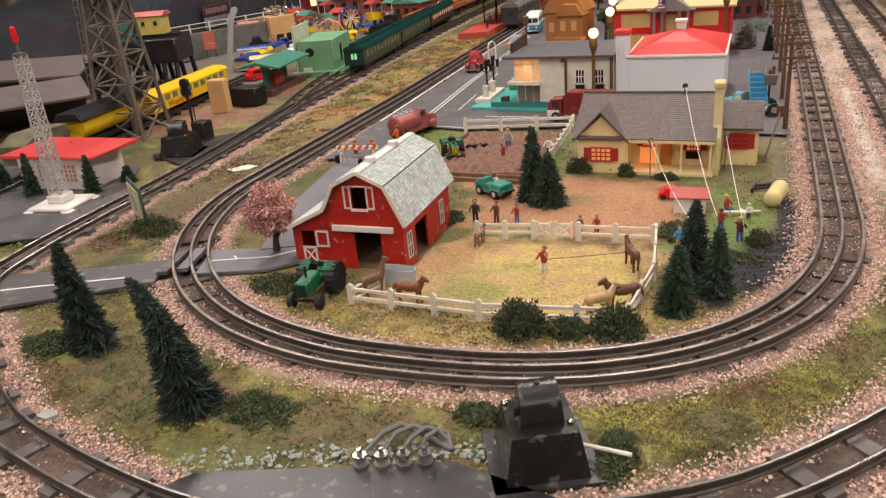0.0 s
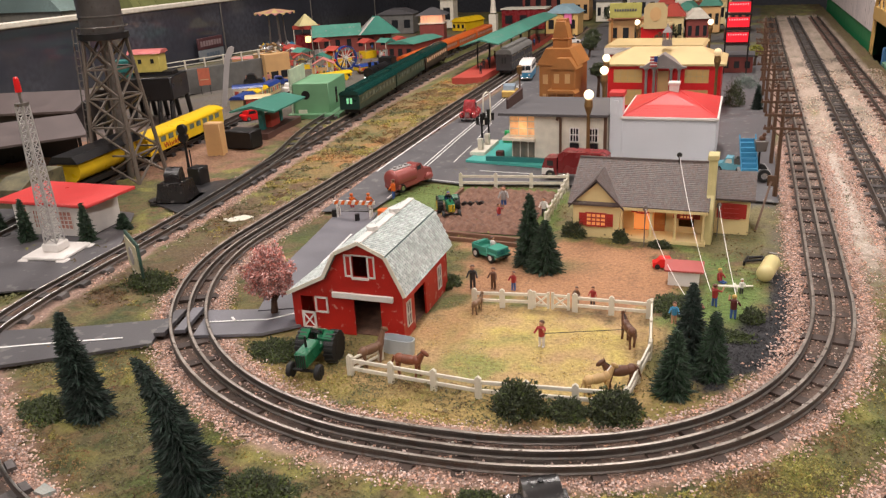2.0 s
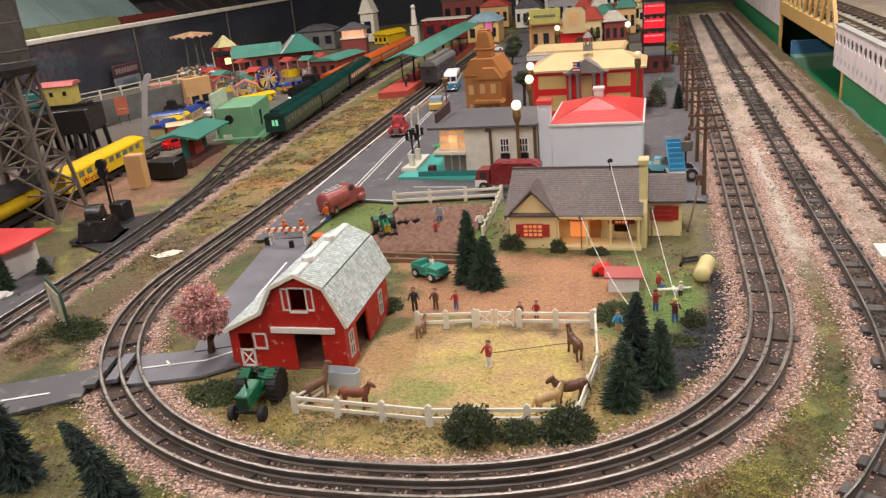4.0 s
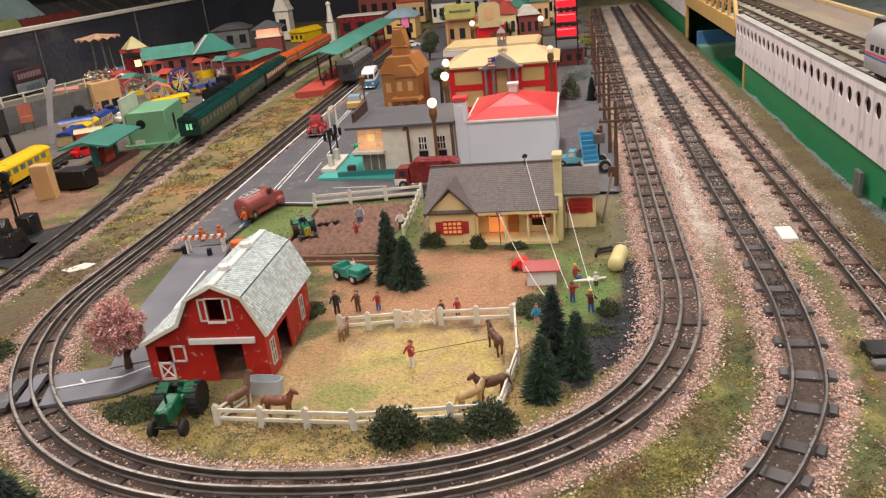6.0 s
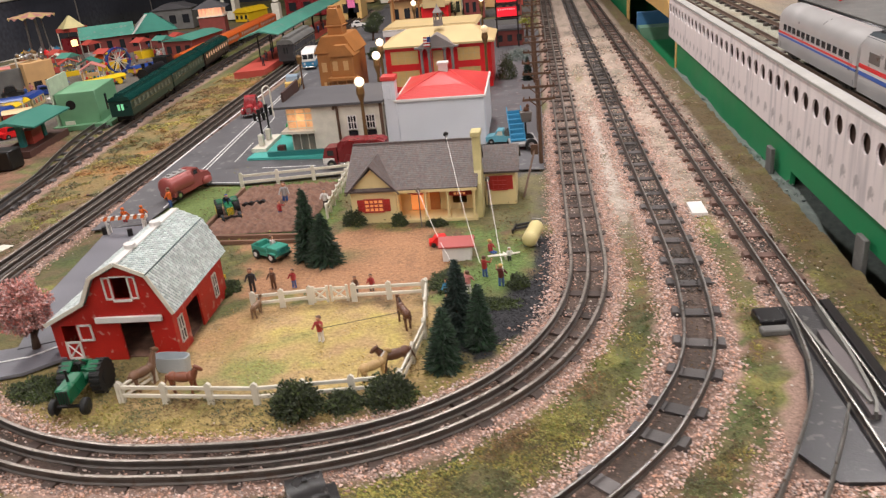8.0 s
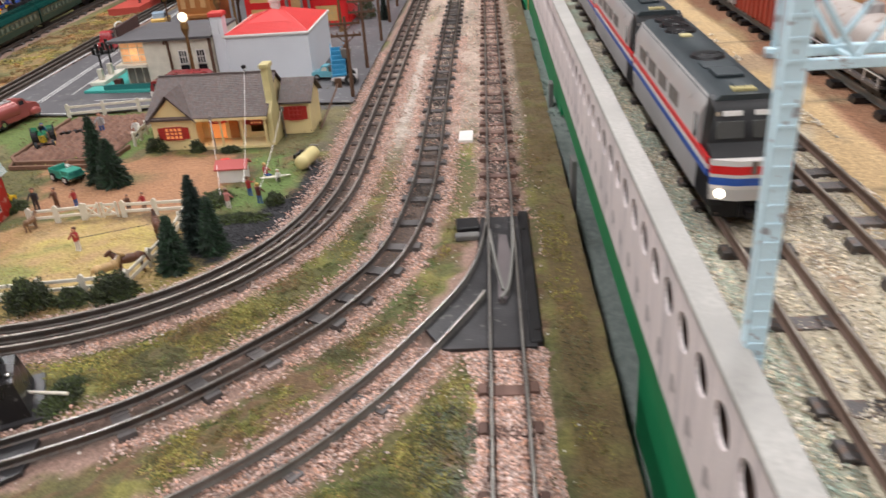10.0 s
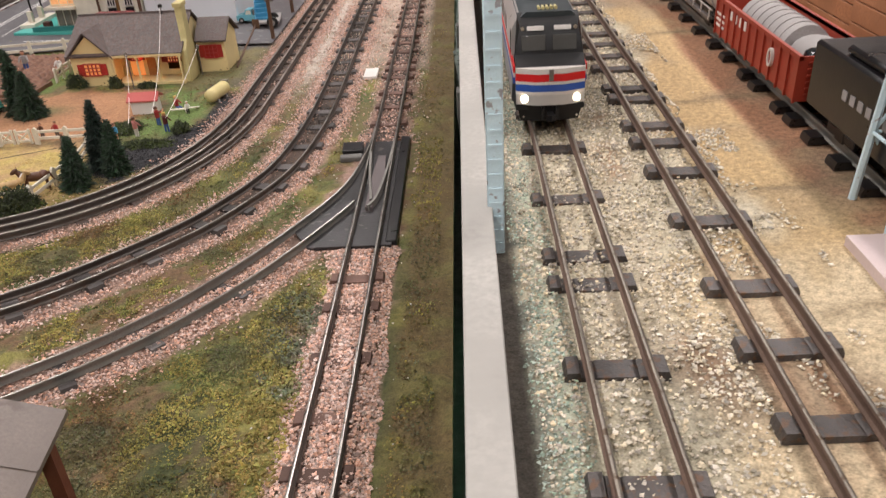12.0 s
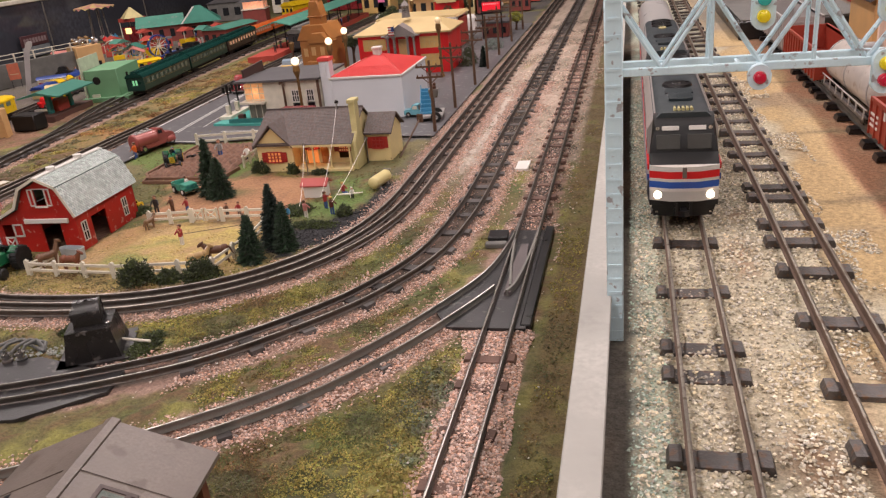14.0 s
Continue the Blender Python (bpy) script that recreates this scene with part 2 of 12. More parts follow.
M_TIE_DECK = mat("rusty_dark_tie", (0.095, 0.084, 0.080), 0.45, 0.25, 0.5, 90, 700, 0.3, spot=0.7, spotcol=(0.12, 0.068, 0.042), rand=0.4)
M_RUST = mat("brown_rail_web", (0.17, 0.11, 0.082), 0.8, 0.0, 0.4, 60, 900, 0.2)
M_TIE = mat("black_pressed_tie", (0.035, 0.032, 0.032), 0.5, 0.3, 0.5, 70, 600, 0.2, rand=0.35)
M_TIE_BROWN = mat("brown_fibre_tie", (0.15, 0.085, 0.065), 0.8, 0, 0.4, 70, 600, 0.3, rand=0.3)
M_TIE_LOOP = mat("dark_brown_metal_tie", (0.085, 0.058, 0.047), 0.65, 0.1, 0.4, 70, 600, 0.3, rand=0.35)
M_TIE_GREY = mat("grey_steel_tie", (0.125, 0.112, 0.108), 0.5, 0.35, 0.4, 70, 600, 0.2, rand=0.4)
M_BLACKPLATE = mat("black_switch_plate", (0.042, 0.040, 0.042), 0.34, 0.2, 0.5, 40, 500, 0.15, spot=0.02, spotcol=(0.10, 0.095, 0.09))
M_ROAD = mat("grey_road_card", (0.105, 0.10, 0.105), 0.55, 0, 0.25, 25, 500, 0.1, spot=0.15, spotcol=(0.17, 0.165, 0.16))
M_ROADPALE = mat("pale_grey_road_card", (0.165, 0.16, 0.18), 0.42, 0, 0.25, 25, 500, 0.1)
M_LINE = mat("white_road_line", (0.75, 0.74, 0.72), 0.6, 0, 0.2, 80, 600, 0.05)
M_STONE = mat("pink_ballast_stone", (0.56, 0.365, 0.29), 0.9, 0, 0.35, 200, 1500, 0.2, col2=(0.42, 0.26, 0.195), island=0.55)
M_STONE_TAN = mat("tan_ballast_stone", (0.66, 0.58, 0.44), 0.9, 0, 0.35, 200, 1500, 0.2, col2=(0.46, 0.40, 0.295), island=0.5)
M_STONE_GREEN = mat("grey_green_rock", (0.20, 0.24, 0.21), 0.9, 0, 0.4, 120, 900, 0.4, col2=(0.10, 0.13, 0.115), island=0.45)
M_FOAM_DARK = mat("dark_green_foam_turf", (0.075, 0.10, 0.032), 0.95, 0, 0.5, 30, 900, 0.4, col2=(0.03, 0.035, 0.016), island=0.45)
M_FOAM_BROWN = mat("brown_foam_turf", (0.19, 0.11, 0.05), 0.95, 0, 0.5, 30, 900, 0.4, col2=(0.09, 0.06, 0.03), island=0.45)
M_FOAM_STRAW = mat("straw_foam_turf", (0.36, 0.23, 0.075), 0.95, 0, 0.5, 30, 900, 0.4, col2=(0.15, 0.12, 0.035), island=0.45)
M_COALBIT = mat("black_cinder", (0.028, 0.027, 0.030), 0.8, 0, 0.4, 200, 900, 0.4, island=0.5)
M_NEEDLE = mat("dark_conifer_needles", (0.022, 0.042, 0.030), 0.75, 0, 0.4, 60, 900, 0, col2=(0.010, 0.018, 0.014), island=0.5)
M_NEEDLE2 = mat("green_conifer_needles", (0.030, 0.062, 0.030), 0.75, 0, 0.4, 60, 900, 0, col2=(0.012, 0.026, 0.014), island=0.5)
M_BUSH = mat("dark_bush_foam", (0.062, 0.080, 0.028), 0.9, 0, 0.5, 80, 900, 0.3, col2=(0.022, 0.030, 0.013), island=0.5)
M_PINK = mat("pink_blossom_foam", (0.62, 0.29, 0.25), 0.9, 0, 0.4, 80, 900, 0.2, col2=(0.42, 0.17, 0.15), island=0.45)
M_BARK = mat("brown_bark", (0.09, 0.05, 0.03), 0.9, 0, 0.5, 150, 900, 0.5)
M_RED = mat("barn_red_plastic", (0.47, 0.018, 0.012), 0.42, 0, 0.3, 40, 700, 0.12, spot=0.05, spotcol=(0.5, 0.22, 0.18))
M_WHITE = mat("white_plastic", (0.74, 0.70, 0.66), 0.45, 0, 0.15, 60, 700, 0.08)
M_OLDWHITE = mat("yellowed_white_plastic", (0.72, 0.67, 0.56), 0.55, 0, 0.25, 60, 700, 0.15)
M_SHINGLE = mat("pale_green_shingle", (0.58, 0.64, 0.61), 0.5, 0, 0.25, 45, 700, 0.1, island=0.22)
M_BARNROOF = mat("pale_grey_green_roof", (0.17, 0.27, 0.26), 0.5, 0, 0.2, 30, 700, 0.1)
M_ROOFBROWN = mat("brown_shingle", (0.140, 0.104, 0.094), 0.6, 0, 0.25, 40, 700, 0.15, island=0.14)
M_ROOFBROWN2 = mat("brown_roof_base", (0.10, 0.075, 0.07), 0.65, 0, 0.3, 40, 700, 0.15)
M_CREAM = mat("cream_yellow_plastic", (0.76, 0.61, 0.31), 0.45, 0, 0.15, 30, 700, 0.06)
M_OLIVECREAM = mat("dull_cream_chimney", (0.60, 0.52, 0.25), 0.5, 0, 0.2, 60, 700, 0.1)
M_REDTRIM = mat("red_window_plastic", (0.42, 0.030, 0.025), 0.4, 0, 0.2, 60, 700, 0.06)
M_ORANGEGLOW = mat("lit_orange_door", (0.75, 0.25, 0.06), 0.4, 0, 0.2, 60, 700, 0.05, emit=0.55, emitcol=(1.0, 0.34, 0.09))
M_GREYWALL = mat("pale_grey_plastic_wall", (0.70, 0.72, 0.77), 0.45, 0, 0.1, 12, 700, 0.04)
M_REDROOF = mat("bright_red_roof", (0.66, 0.065, 0.062), 0.34, 0, 0.15, 30, 700, 0.06)
M_REDWALL = mat("bright_red_wall", (0.72, 0.014, 0.016), 0.35, 0, 0.15, 30, 700, 0.05)
M_YELLOWROOF = mat("pale_yellow_roof", (0.58, 0.43, 0.21), 0.5, 0, 0.15, 30, 700, 0.05)
M_YELLOWPANEL = mat("tan_yellow_window_panel", (0.68, 0.44, 0.16), 0.5, 0, 0.15, 60, 700, 0.05)
M_GREYSTONE = mat("grey_portico_plastic", (0.24, 0.21, 0.20), 0.5, 0, 0.2, 60, 700, 0.06)
M_DARKROOF = mat("dark_grey_roof", (0.095, 0.09, 0.095), 0.6, 0, 0.25, 30, 700, 0.1)
M_BLACK = mat("black_plastic", (0.014, 0.013, 0.014), 0.32, 0, 0.4, 60, 700, 0.06)
M_DARKIRON = mat("black_iron", (0.022, 0.020, 0.020), 0.45, 0.4, 0.4, 60, 700, 0.1)
M_BROWNWOOD = mat("orange_brown_wood", (0.42, 0.17, 0.045), 0.5, 0, 0.3, 30, 600, 0.15)
M_TEAL = mat("teal_plastic_base", (0.08, 0.42, 0.37), 0.4, 0, 0.15, 40, 700, 0.05)
M_TEALDARK = mat("dark_teal_plastic", (0.03, 0.20, 0.19), 0.4, 0, 0.2, 40, 700, 0.05)
M_GREEN = mat("tractor_green_enamel", (0.012, 0.135, 0.060), 0.28, 0, 0.2, 50, 700, 0.05)
M_JEEP = mat("sea_green_plastic", (0.05, 0.30, 0.22), 0.35, 0, 0.2, 50, 700, 0.05)
M_YELLOW = mat("bright_yellow_enamel", (0.78, 0.50, 0.015), 0.32, 0, 0.15, 50, 700, 0.05)
M_MAROON = mat("maroon_enamel", (0.20, 0.018, 0.022), 0.28, 0, 0.2, 50, 700, 0.05)
M_ROSE = mat("dusty_red_enamel", (0.34, 0.085, 0.075), 0.32, 0.1, 0.2, 50, 700, 0.05)
M_CHROME = mat("bright_metal", (0.62, 0.60, 0.58), 0.2, 1.0, 0.2, 60, 700, 0.03)
M_GLASSDARK = mat("dark_window_glass", (0.02, 0.022, 0.025), 0.12, 0, 0.2, 60, 700, 0)
M_TYRE = mat("black_rubber_tyre", (0.012, 0.012, 0.012), 0.6, 0, 0.3, 60, 700, 0.1)
M_BLUE = mat("blue_plastic", (0.05, 0.26, 0.45), 0.4, 0, 0.2, 50, 700, 0.05)
M_NAVY = mat("navy_blue_paint", (0.02, 0.05, 0.22), 0.35, 0, 0.2, 50, 700, 0.05)
M_ORANGE = mat("orange_plastic", (0.72, 0.14, 0.02), 0.45, 0, 0.2, 50, 700, 0.06)
M_SKIN = mat("flesh_plastic", (0.56, 0.28, 0.17), 0.5, 0, 0.2, 80, 700, 0)
M_BROWNFIG = mat("brown_figure_plastic", (0.13, 0.055, 0.03), 0.4, 0, 0.3, 80, 700, 0.05)
M_BLACKFIG = mat("black_figure_plastic", (0.02, 0.016, 0.016), 0.35, 0, 0.3, 80, 700, 0.05)
M_TANFIG = mat("palomino_figure_plastic", (0.55, 0.36, 0.16), 0.45, 0, 0.3, 80, 700, 0.05)
M_POLE = mat("brown_pole_plastic", (0.12, 0.062, 0.035), 0.6, 0, 0.3, 80, 700, 0.15)
M_GLOBE = mat("lit_lamp_globe", (0.95, 0.85, 0.65), 0.3, 0, 0.05, 80, 700, 0, emit=1.7, emitcol=(1.0, 0.80, 0.52))
# a weak glow is put into this globe, which has no bulb light
M_GLOBEDIM = mat("dim_lamp_globe", (0.75, 0.58, 0.36), 0.3, 0, 0.1, 80, 700, 0, emit=0.4, emitcol=(1.0, 0.68, 0.36))
M_BRASS = mat("brown_bronze_post", (0.21, 0.12, 0.045), 0.45, 0.4, 0.3, 80, 700, 0.1)
M_SOIL = mat("ploughed_soil", (0.235, 0.125, 0.085), 0.95, 0, 0.5, 140, 900, 0.8, col2=(0.085, 0.045, 0.032))
M_COACH = mat("dark_green_coach_enamel", (0.008, 0.040, 0.032), 0.32, 0, 0.2, 40, 700, 0.04)
M_COACHROOF = mat("glossy_green_roof", (0.008, 0.048, 0.040), 0.20, 0.1, 0.2, 40, 700, 0.04)
M_ORANGECOACH = mat("orange_coach_enamel", (0.62, 0.12, 0.022), 0.35, 0, 0.2, 40, 700, 0.04)
M_ROOFGREEN = mat("sea_green_roof", (0.085, 0.285, 0.215), 0.45, 0, 0.3, 25, 500, 0.08, spot=0.15, spotcol=(0.20, 0.26, 0.23))
M_ROOFGREEN2 = mat("dark_sea_green_roof", (0.045, 0.20, 0.15), 0.45, 0, 0.2, 30, 700, 0.06)
M_PLATFORM = mat("red_platform", (0.46, 0.07, 0.05), 0.5, 0, 0.2, 30, 700, 0.06)
M_GREENBLDG = mat("pale_green_plastic", (0.17, 0.36, 0.20), 0.45, 0, 0.15, 30, 700, 0.05)
M_TIN = mat("grey_tinplate", (0.26, 0.24, 0.225), 0.4, 0.7, 0.3, 40, 700, 0.08, spot=0.15, spotcol=(0.16, 0.11, 0.08))
M_TAN = mat("tan_board", (0.62, 0.37, 0.16), 0.6, 0, 0.2, 30, 700, 0.1)
M_CONCRETE = mat("grey_card_concrete", (0.34, 0.32, 0.31), 0.7, 0, 0.2, 30, 700, 0.1)
M_BRICK = mat("dark_red_brick_plastic", (0.22, 0.045, 0.035), 0.55, 0, 0.25, 60, 700, 0.1)
M_SILVER = mat("silver_coach_plastic", (0.60, 0.575, 0.56), 0.32, 0.4, 0.12, 30, 700, 0.03)
M_LOCOROOF = mat("dark_grey_engine_roof", (0.034, 0.046, 0.052), 0.40, 0.1, 0.3, 40, 700, 0.06)
M_SIGNALPAINT = mat("pale_blue_grey_paint", (0.66, 0.85, 0.93), 0.4, 0, 0.15, 60, 700, 0.06, spot=0.08, spotcol=(0.35, 0.36, 0.38))
M_OXIDE = mat("oxide_red_car_paint", (0.33, 0.040, 0.020), 0.5, 0, 0.2, 40, 700, 0.06)
M_HOPPER = mat("grey_freight_paint", (0.40, 0.37, 0.36), 0.5, 0, 0.2, 40, 700, 0.08)
M_CRATE = mat("brown_plank_board", (0.44, 0.19, 0.085), 0.65, 0, 0.35, 30, 500, 0.25)
M_BOARDGREEN = mat("green_painted_board", (0.018, 0.23, 0.085), 0.5, 0, 0.2, 20, 600, 0.06)
M_WALLPINK = mat("stained_pale_concrete", (0.805, 0.719, 0.701), 0.6, 0, 0.12, 14, 500, 0.08, spot=0.10, spotcol=(0.45, 0.40, 0.39))
streaks(M_WALLPINK, (0.42, 0.38, 0.39), 90, 9, 0.50, 0.70, 0.62)
M_WALLTOP = mat("pale_wall_coping", (0.42, 0.405, 0.375), 0.6, 0, 0.22, 25, 300, 0.12)
M_TRUSSYEL = mat("yellow_ochre_girder", (0.62, 0.39, 0.13), 0.5, 0, 0.2, 30, 600, 0.06)
M_DARKWALL = mat("near_black_hall_wall", (0.075, 0.078, 0.092), 0.7, 0, 0.5, 2.5, 60, 0.05)
M_SHACKROOF = mat("weathered_brown_roof", (0.175, 0.142, 0.122), 0.42, 0, 0.4, 22, 600, 0.2, spot=0.25, spotcol=(0.11, 0.085, 0.07))
M_SHACKLEG = mat("red_brown_wood_post", (0.16, 0.045, 0.025), 0.6, 0, 0.3, 60, 600, 0.15)
M_TAR = mat("dark_grey_asphalt_card", (0.085, 0.08, 0.085), 0.5, 0, 0.25, 20, 500, 0.1, spot=0.1, spotcol=(0.14, 0.135, 0.13))
M_PATCH = mat("torn_pale_plaster", (0.34, 0.35, 0.32), 0.8, 0, 0.3, 60, 700, 0.3, spot=0.4, spotcol=(0.18, 0.32, 0.30))
M_THREAD = mat("white_thread", (0.8, 0.76, 0.72), 0.7, 0, 0.05, 80, 700, 0)

M_HOPPER_DARK = mat("weathered_grey_timber", (0.15, 0.145, 0.135), 0.8, 0, 0.4, 40, 600, 0.25)

# ---- tracks: their lines in plan ----
def loop_line():
    cx, cy, a, b = -0.250, 0.870, 0.342, 0.380
    pts = [(-0.672, 3.6), (-0.632, 2.06), (-0.608, 1.43), (-0.6045, 1.20), (-0.6025, 1.03), (-0.6018, 0.94), (-0.6013, 0.90)]
    for deg in np.arange(180, 361, 4):
        n = 2.0 if deg < 262 else 2.5 if deg > 278 else 2.0 + (deg - 262) / 32
        c, s = math.cos(radians(deg)), math.sin(radians(deg))
        wide = a if c > 0 else 0.351
        pts.append((cx + wide * math.copysign(abs(c) ** (2 / n), c), cy + b * math.copysign(abs(s) ** (2 / n), s)))
    return pts + [(0.0923, 0.90), (0.0927, 0.94), (0.0932, 1.03), (0.0938, 1.15), (0.0945, 1.3), (0.096, 2.06), (0.10, 3.9)]


LOOP = smooth_path(loop_line())
OUTER = smooth_path([(0.186, 3.9), (0.186, 2.0), (0.186, 1.2), (0.187, 0.86), (0.181, 0.72), (0.166, 0.625), (0.136, 0.552), (0.098, 0.492), (0.022, 0.412),
                     (-0.050, 0.367), (-0.145, 0.325), (-0.220, 0.310), (-0.290, 0.307), (-0.395, 0.327), (-0.490, 0.360), (-0.600, 0.435),
                     (-0.694, 0.525), (-0.721, 0.61), (-0.731, 0.715), (-0.741, 0.87), (-0.757, 1.02), (-0.785, 1.238), (-0.815, 1.539), (-0.85, 1.9),
                     (-0.89, 2.5), (-0.93, 3.4)])
MAIN = smooth_path([(0.2705, -0.9), (0.2705, 0.5), (0.2705, 2.0), (0.272, 3.9)])
BRANCH = smooth_path([(0.2700, 0.735), (0.2655, 0.655), (0.2505, 0.572), (0.211, 0.484), (0.165, 0.405), (0.114, 0.342), (0.043, 0.284), (-0.05, 0.222),
                      (-0.20, 0.15)])
SIDING = smooth_path([(-0.770, 1.10), (-0.795, 1.25), (-0.845, 1.42), (-0.884, 1.60), (-0.935, 2.0), (-0.985, 2.6), (-1.02, 3.3)])

# ---- the ground sheet of the layout ----
YARD = [(-0.335, 0.925), (-0.245, 0.945), (-0.19, 0.955), (-0.075, 0.935), (-0.055, 0.86), (-0.07, 0.80), (-0.10, 0.765), (-0.285, 0.76), (-0.285, 0.84)]
PASTURE = [(-0.31, 0.585), (-0.075, 0.595), (-0.068, 0.66), (-0.075, 0.755), (-0.28, 0.75), (-0.29, 0.64)]
COAL = [(-0.015, 0.63), (0.045, 0.70), (0.075, 0.79), (0.072, 0.90), (0.035, 0.905), (0.035, 0.82), (0.00, 0.745), (-0.05, 0.72), (-0.055, 0.66)]
LAWN = [(-0.475, 1.162), (-0.24, 1.175), (-0.22, 0.95), (-0.35, 0.94), (-0.49, 1.06)]
DIRTLEFT = [(-0.70, 0.62), (-0.60, 0.66), (-0.60, 0.95), (-0.63, 1.05), (-0.72, 1.0), (-0.70, 0.8)]
STRAW = [(-0.63, 1.12), (-0.655, 2.2), (-0.80, 2.2), (-0.77, 1.45), (-0.735, 1.1)]
YARDLEFT = [(-0.83, 1.1), (-0.90, 1.55), (-1.5, 1.6), (-1.5, 1.1)]
xs = np.concatenate([np.arange(-1.93, -1.0, 0.05), np.arange(-1.0, 0.3455, 0.006), [0.347]])
ys = np.concatenate([np.arange(-0.9, 0.1, 0.03), np.arange(0.1, 1.6, 0.006), np.arange(1.6, 4.7, 0.05)])
gx, gy = np.meshgrid(xs, ys)
dloop, douter, dmain, dbranch = (near_path(gx, gy, p[::3]) for p in (LOOP, OUTER, MAIN, BRANCH))
n1, n2, n3, n4 = (value_noise(gx, gy, s, k) for s, k in ((9, 1), (28, 2), (75, 4), (150, 6)))
fbm = 0.4 * n1 + 0.3 * n2 + 0.2 * n3 + 0.1 * n4


def blend(base, col, w):
    return base * (1 - w[..., None]) + np.array(col) * w[..., None]


tint = np.zeros((*gx.shape, 3)) + np.array((0.125, 0.112, 0.043))
tint = blend(tint, (0.058, 0.068, 0.024), np.clip((n2 * 0.6 + n3 * 0.4 - 0.50) * 4.5, 0, 1))
tint = blend(tint, (0.090, 0.112, 0.032), np.clip((value_noise(gx, gy, 16, 3) * 0.7 + n3 * 0.3 - 0.56) * 5, 0, 1) * 0.9)
tint = blend(tint, (0.14, 0.085, 0.045), np.clip((n1 * 0.5 + n4 * 0.5 - 0.52) * 5, 0, 1))
tint = blend(tint, (0.20, 0.185, 0.052), np.clip((value_noise(gx, gy, 22, 9) * 0.6 + n3 * 0.4 - 0.58) * 6, 0, 1))
tint = blend(tint, (0.125, 0.082, 0.048), edge(gx, gy, DIRTLEFT, 0.05) * 0.85)
straw = edge(gx, gy, STRAW, 0.03)
tint = blend(tint, (0.24, 0.165, 0.065), straw * 0.85)
tint = blend(tint, (0.085, 0.095, 0.032), straw * np.clip((value_noise(gx, gy, 24, 23) * 0.6 + n3 * 0.4 - 0.5) * 5, 0, 1) * 0.85)
tint = blend(tint, (0.34, 0.165, 0.060), straw * np.clip((value_noise(gx, gy, 18, 24) * 0.6 + n3 * 0.4 - 0.56) * 5, 0, 1) * 0.8)
tint = blend(tint, (0.26, 0.13, 0.085), edge(gx, gy, YARDLEFT, 0.04) * 0.8)
inloop = edge(gx, gy, [(-0.57, 1.2), (-0.50, 0.66), (-0.40, 0.55), (-0.25, 0.515), (-0.08, 0.545), (0.03, 0.64), (0.06, 0.75), (0.075, 1.2)], 0.02)
tint = blend(tint, (0.34, 0.245, 0.085), inloop * np.clip(1 - (gy - 0.56) * 7, 0, 1) * (0.45 + 0.5 * n2))
tint = blend(tint, (0.20, 0.165, 0.085), inloop * np.clip((gy - 0.93) * 8, 0, 1) * 0.7)
tint = blend(tint, (0.115, 0.17, 0.040), edge(gx, gy, LAWN, 0.012) * 0.9)
tint = blend(tint, (0.38, 0.195, 0.10), edge(gx, gy, YARD, 0.02) * 0.95)
tint = blend(tint, (0.27, 0.14, 0.075), edge(gx, gy, YARD, 0.02) * np.clip((n2 * 0.5 + n4 * 0.5 - 0.5) * 4, 0, 1) * 0.7)
tint = blend(tint, (0.10, 0.13, 0.05), np.exp(-(((gx + 0.205) / 0.045) ** 2 + ((gy - 0.872) / 0.022) ** 2) * 1.4) * 0.9)
tint = blend(tint, (0.40, 0.265, 0.13), edge(gx, gy, PASTURE, 0.03))
tint = blend(tint, (0.45, 0.35, 0.11), edge(gx, gy, [(-0.235, 0.635), (-0.10, 0.63), (-0.105, 0.70), (-0.15, 0.73), (-0.24, 0.71)], 0.05) * (0.35 + 0.9 * n3))
tint = blend(tint, (0.17, 0.21, 0.06), edge(gx, gy, [(-0.25, 0.605), (-0.20, 0.605), (-0.19, 0.65), (-0.235, 0.665)], 0.04) * 0.75)
tint = blend(tint, (0.42, 0.26, 0.12), edge(gx, gy, [(-0.29, 0.64), (-0.28, 0.75), (-0.22, 0.73), (-0.25, 0.65)], 0.03) * (0.3 + n3))
tint = blend(tint, (0.115, 0.19, 0.045), edge(gx, gy, [(-0.065, 0.76), (-0.03, 0.74), (0.03, 0.79), (0.035, 0.865), (-0.01, 0.93), (-0.06, 0.96), (-0.03, 0.86)], 0.02) * 0.8)
tint = blend(tint, (0.032, 0.031, 0.034), edge(gx, gy, COAL, 0.008))
tint = blend(tint, (0.13, 0.105, 0.085), edge(gx, gy, [(0.045, 0.95), (0.075, 0.95), (0.078, 2.5), (0.045, 2.5)], 0.02) * 0.7)
for d, wide, dirty in ((dloop, 0.037, 0.9), (douter, 0.035, 1.1), (dmain, 0.029, 0.6), (dbranch, 0.032, 0.5)):
    w = np.clip((wide + (n3 - 0.5) * 0.012 + (n4 - 0.5) * 0.008 - d) / 0.006, 0, 1)
    # bed under the ballast stones tinted darker, so their gaps look shaded
    tint = blend(tint, (0.30, 0.195, 0.155), w * 0.95)
    tint = blend(tint, (0.075, 0.055, 0.044), np.clip(((0.019 if d is dloop else 0.0145) - d) / 0.004, 0, 1) * np.clip(dirty * (0.6 + 0.6 * n2), 0, 1))
between = edge(gx, gy, [(0.105, 0.95), (0.345, 0.98), (0.345, 4.0), (0.11, 4.0)], 0.03)
tint = blend(tint, (0.22, 0.19, 0.165), between * 0.6 * np.clip(gy - 0.4, 0, 1))
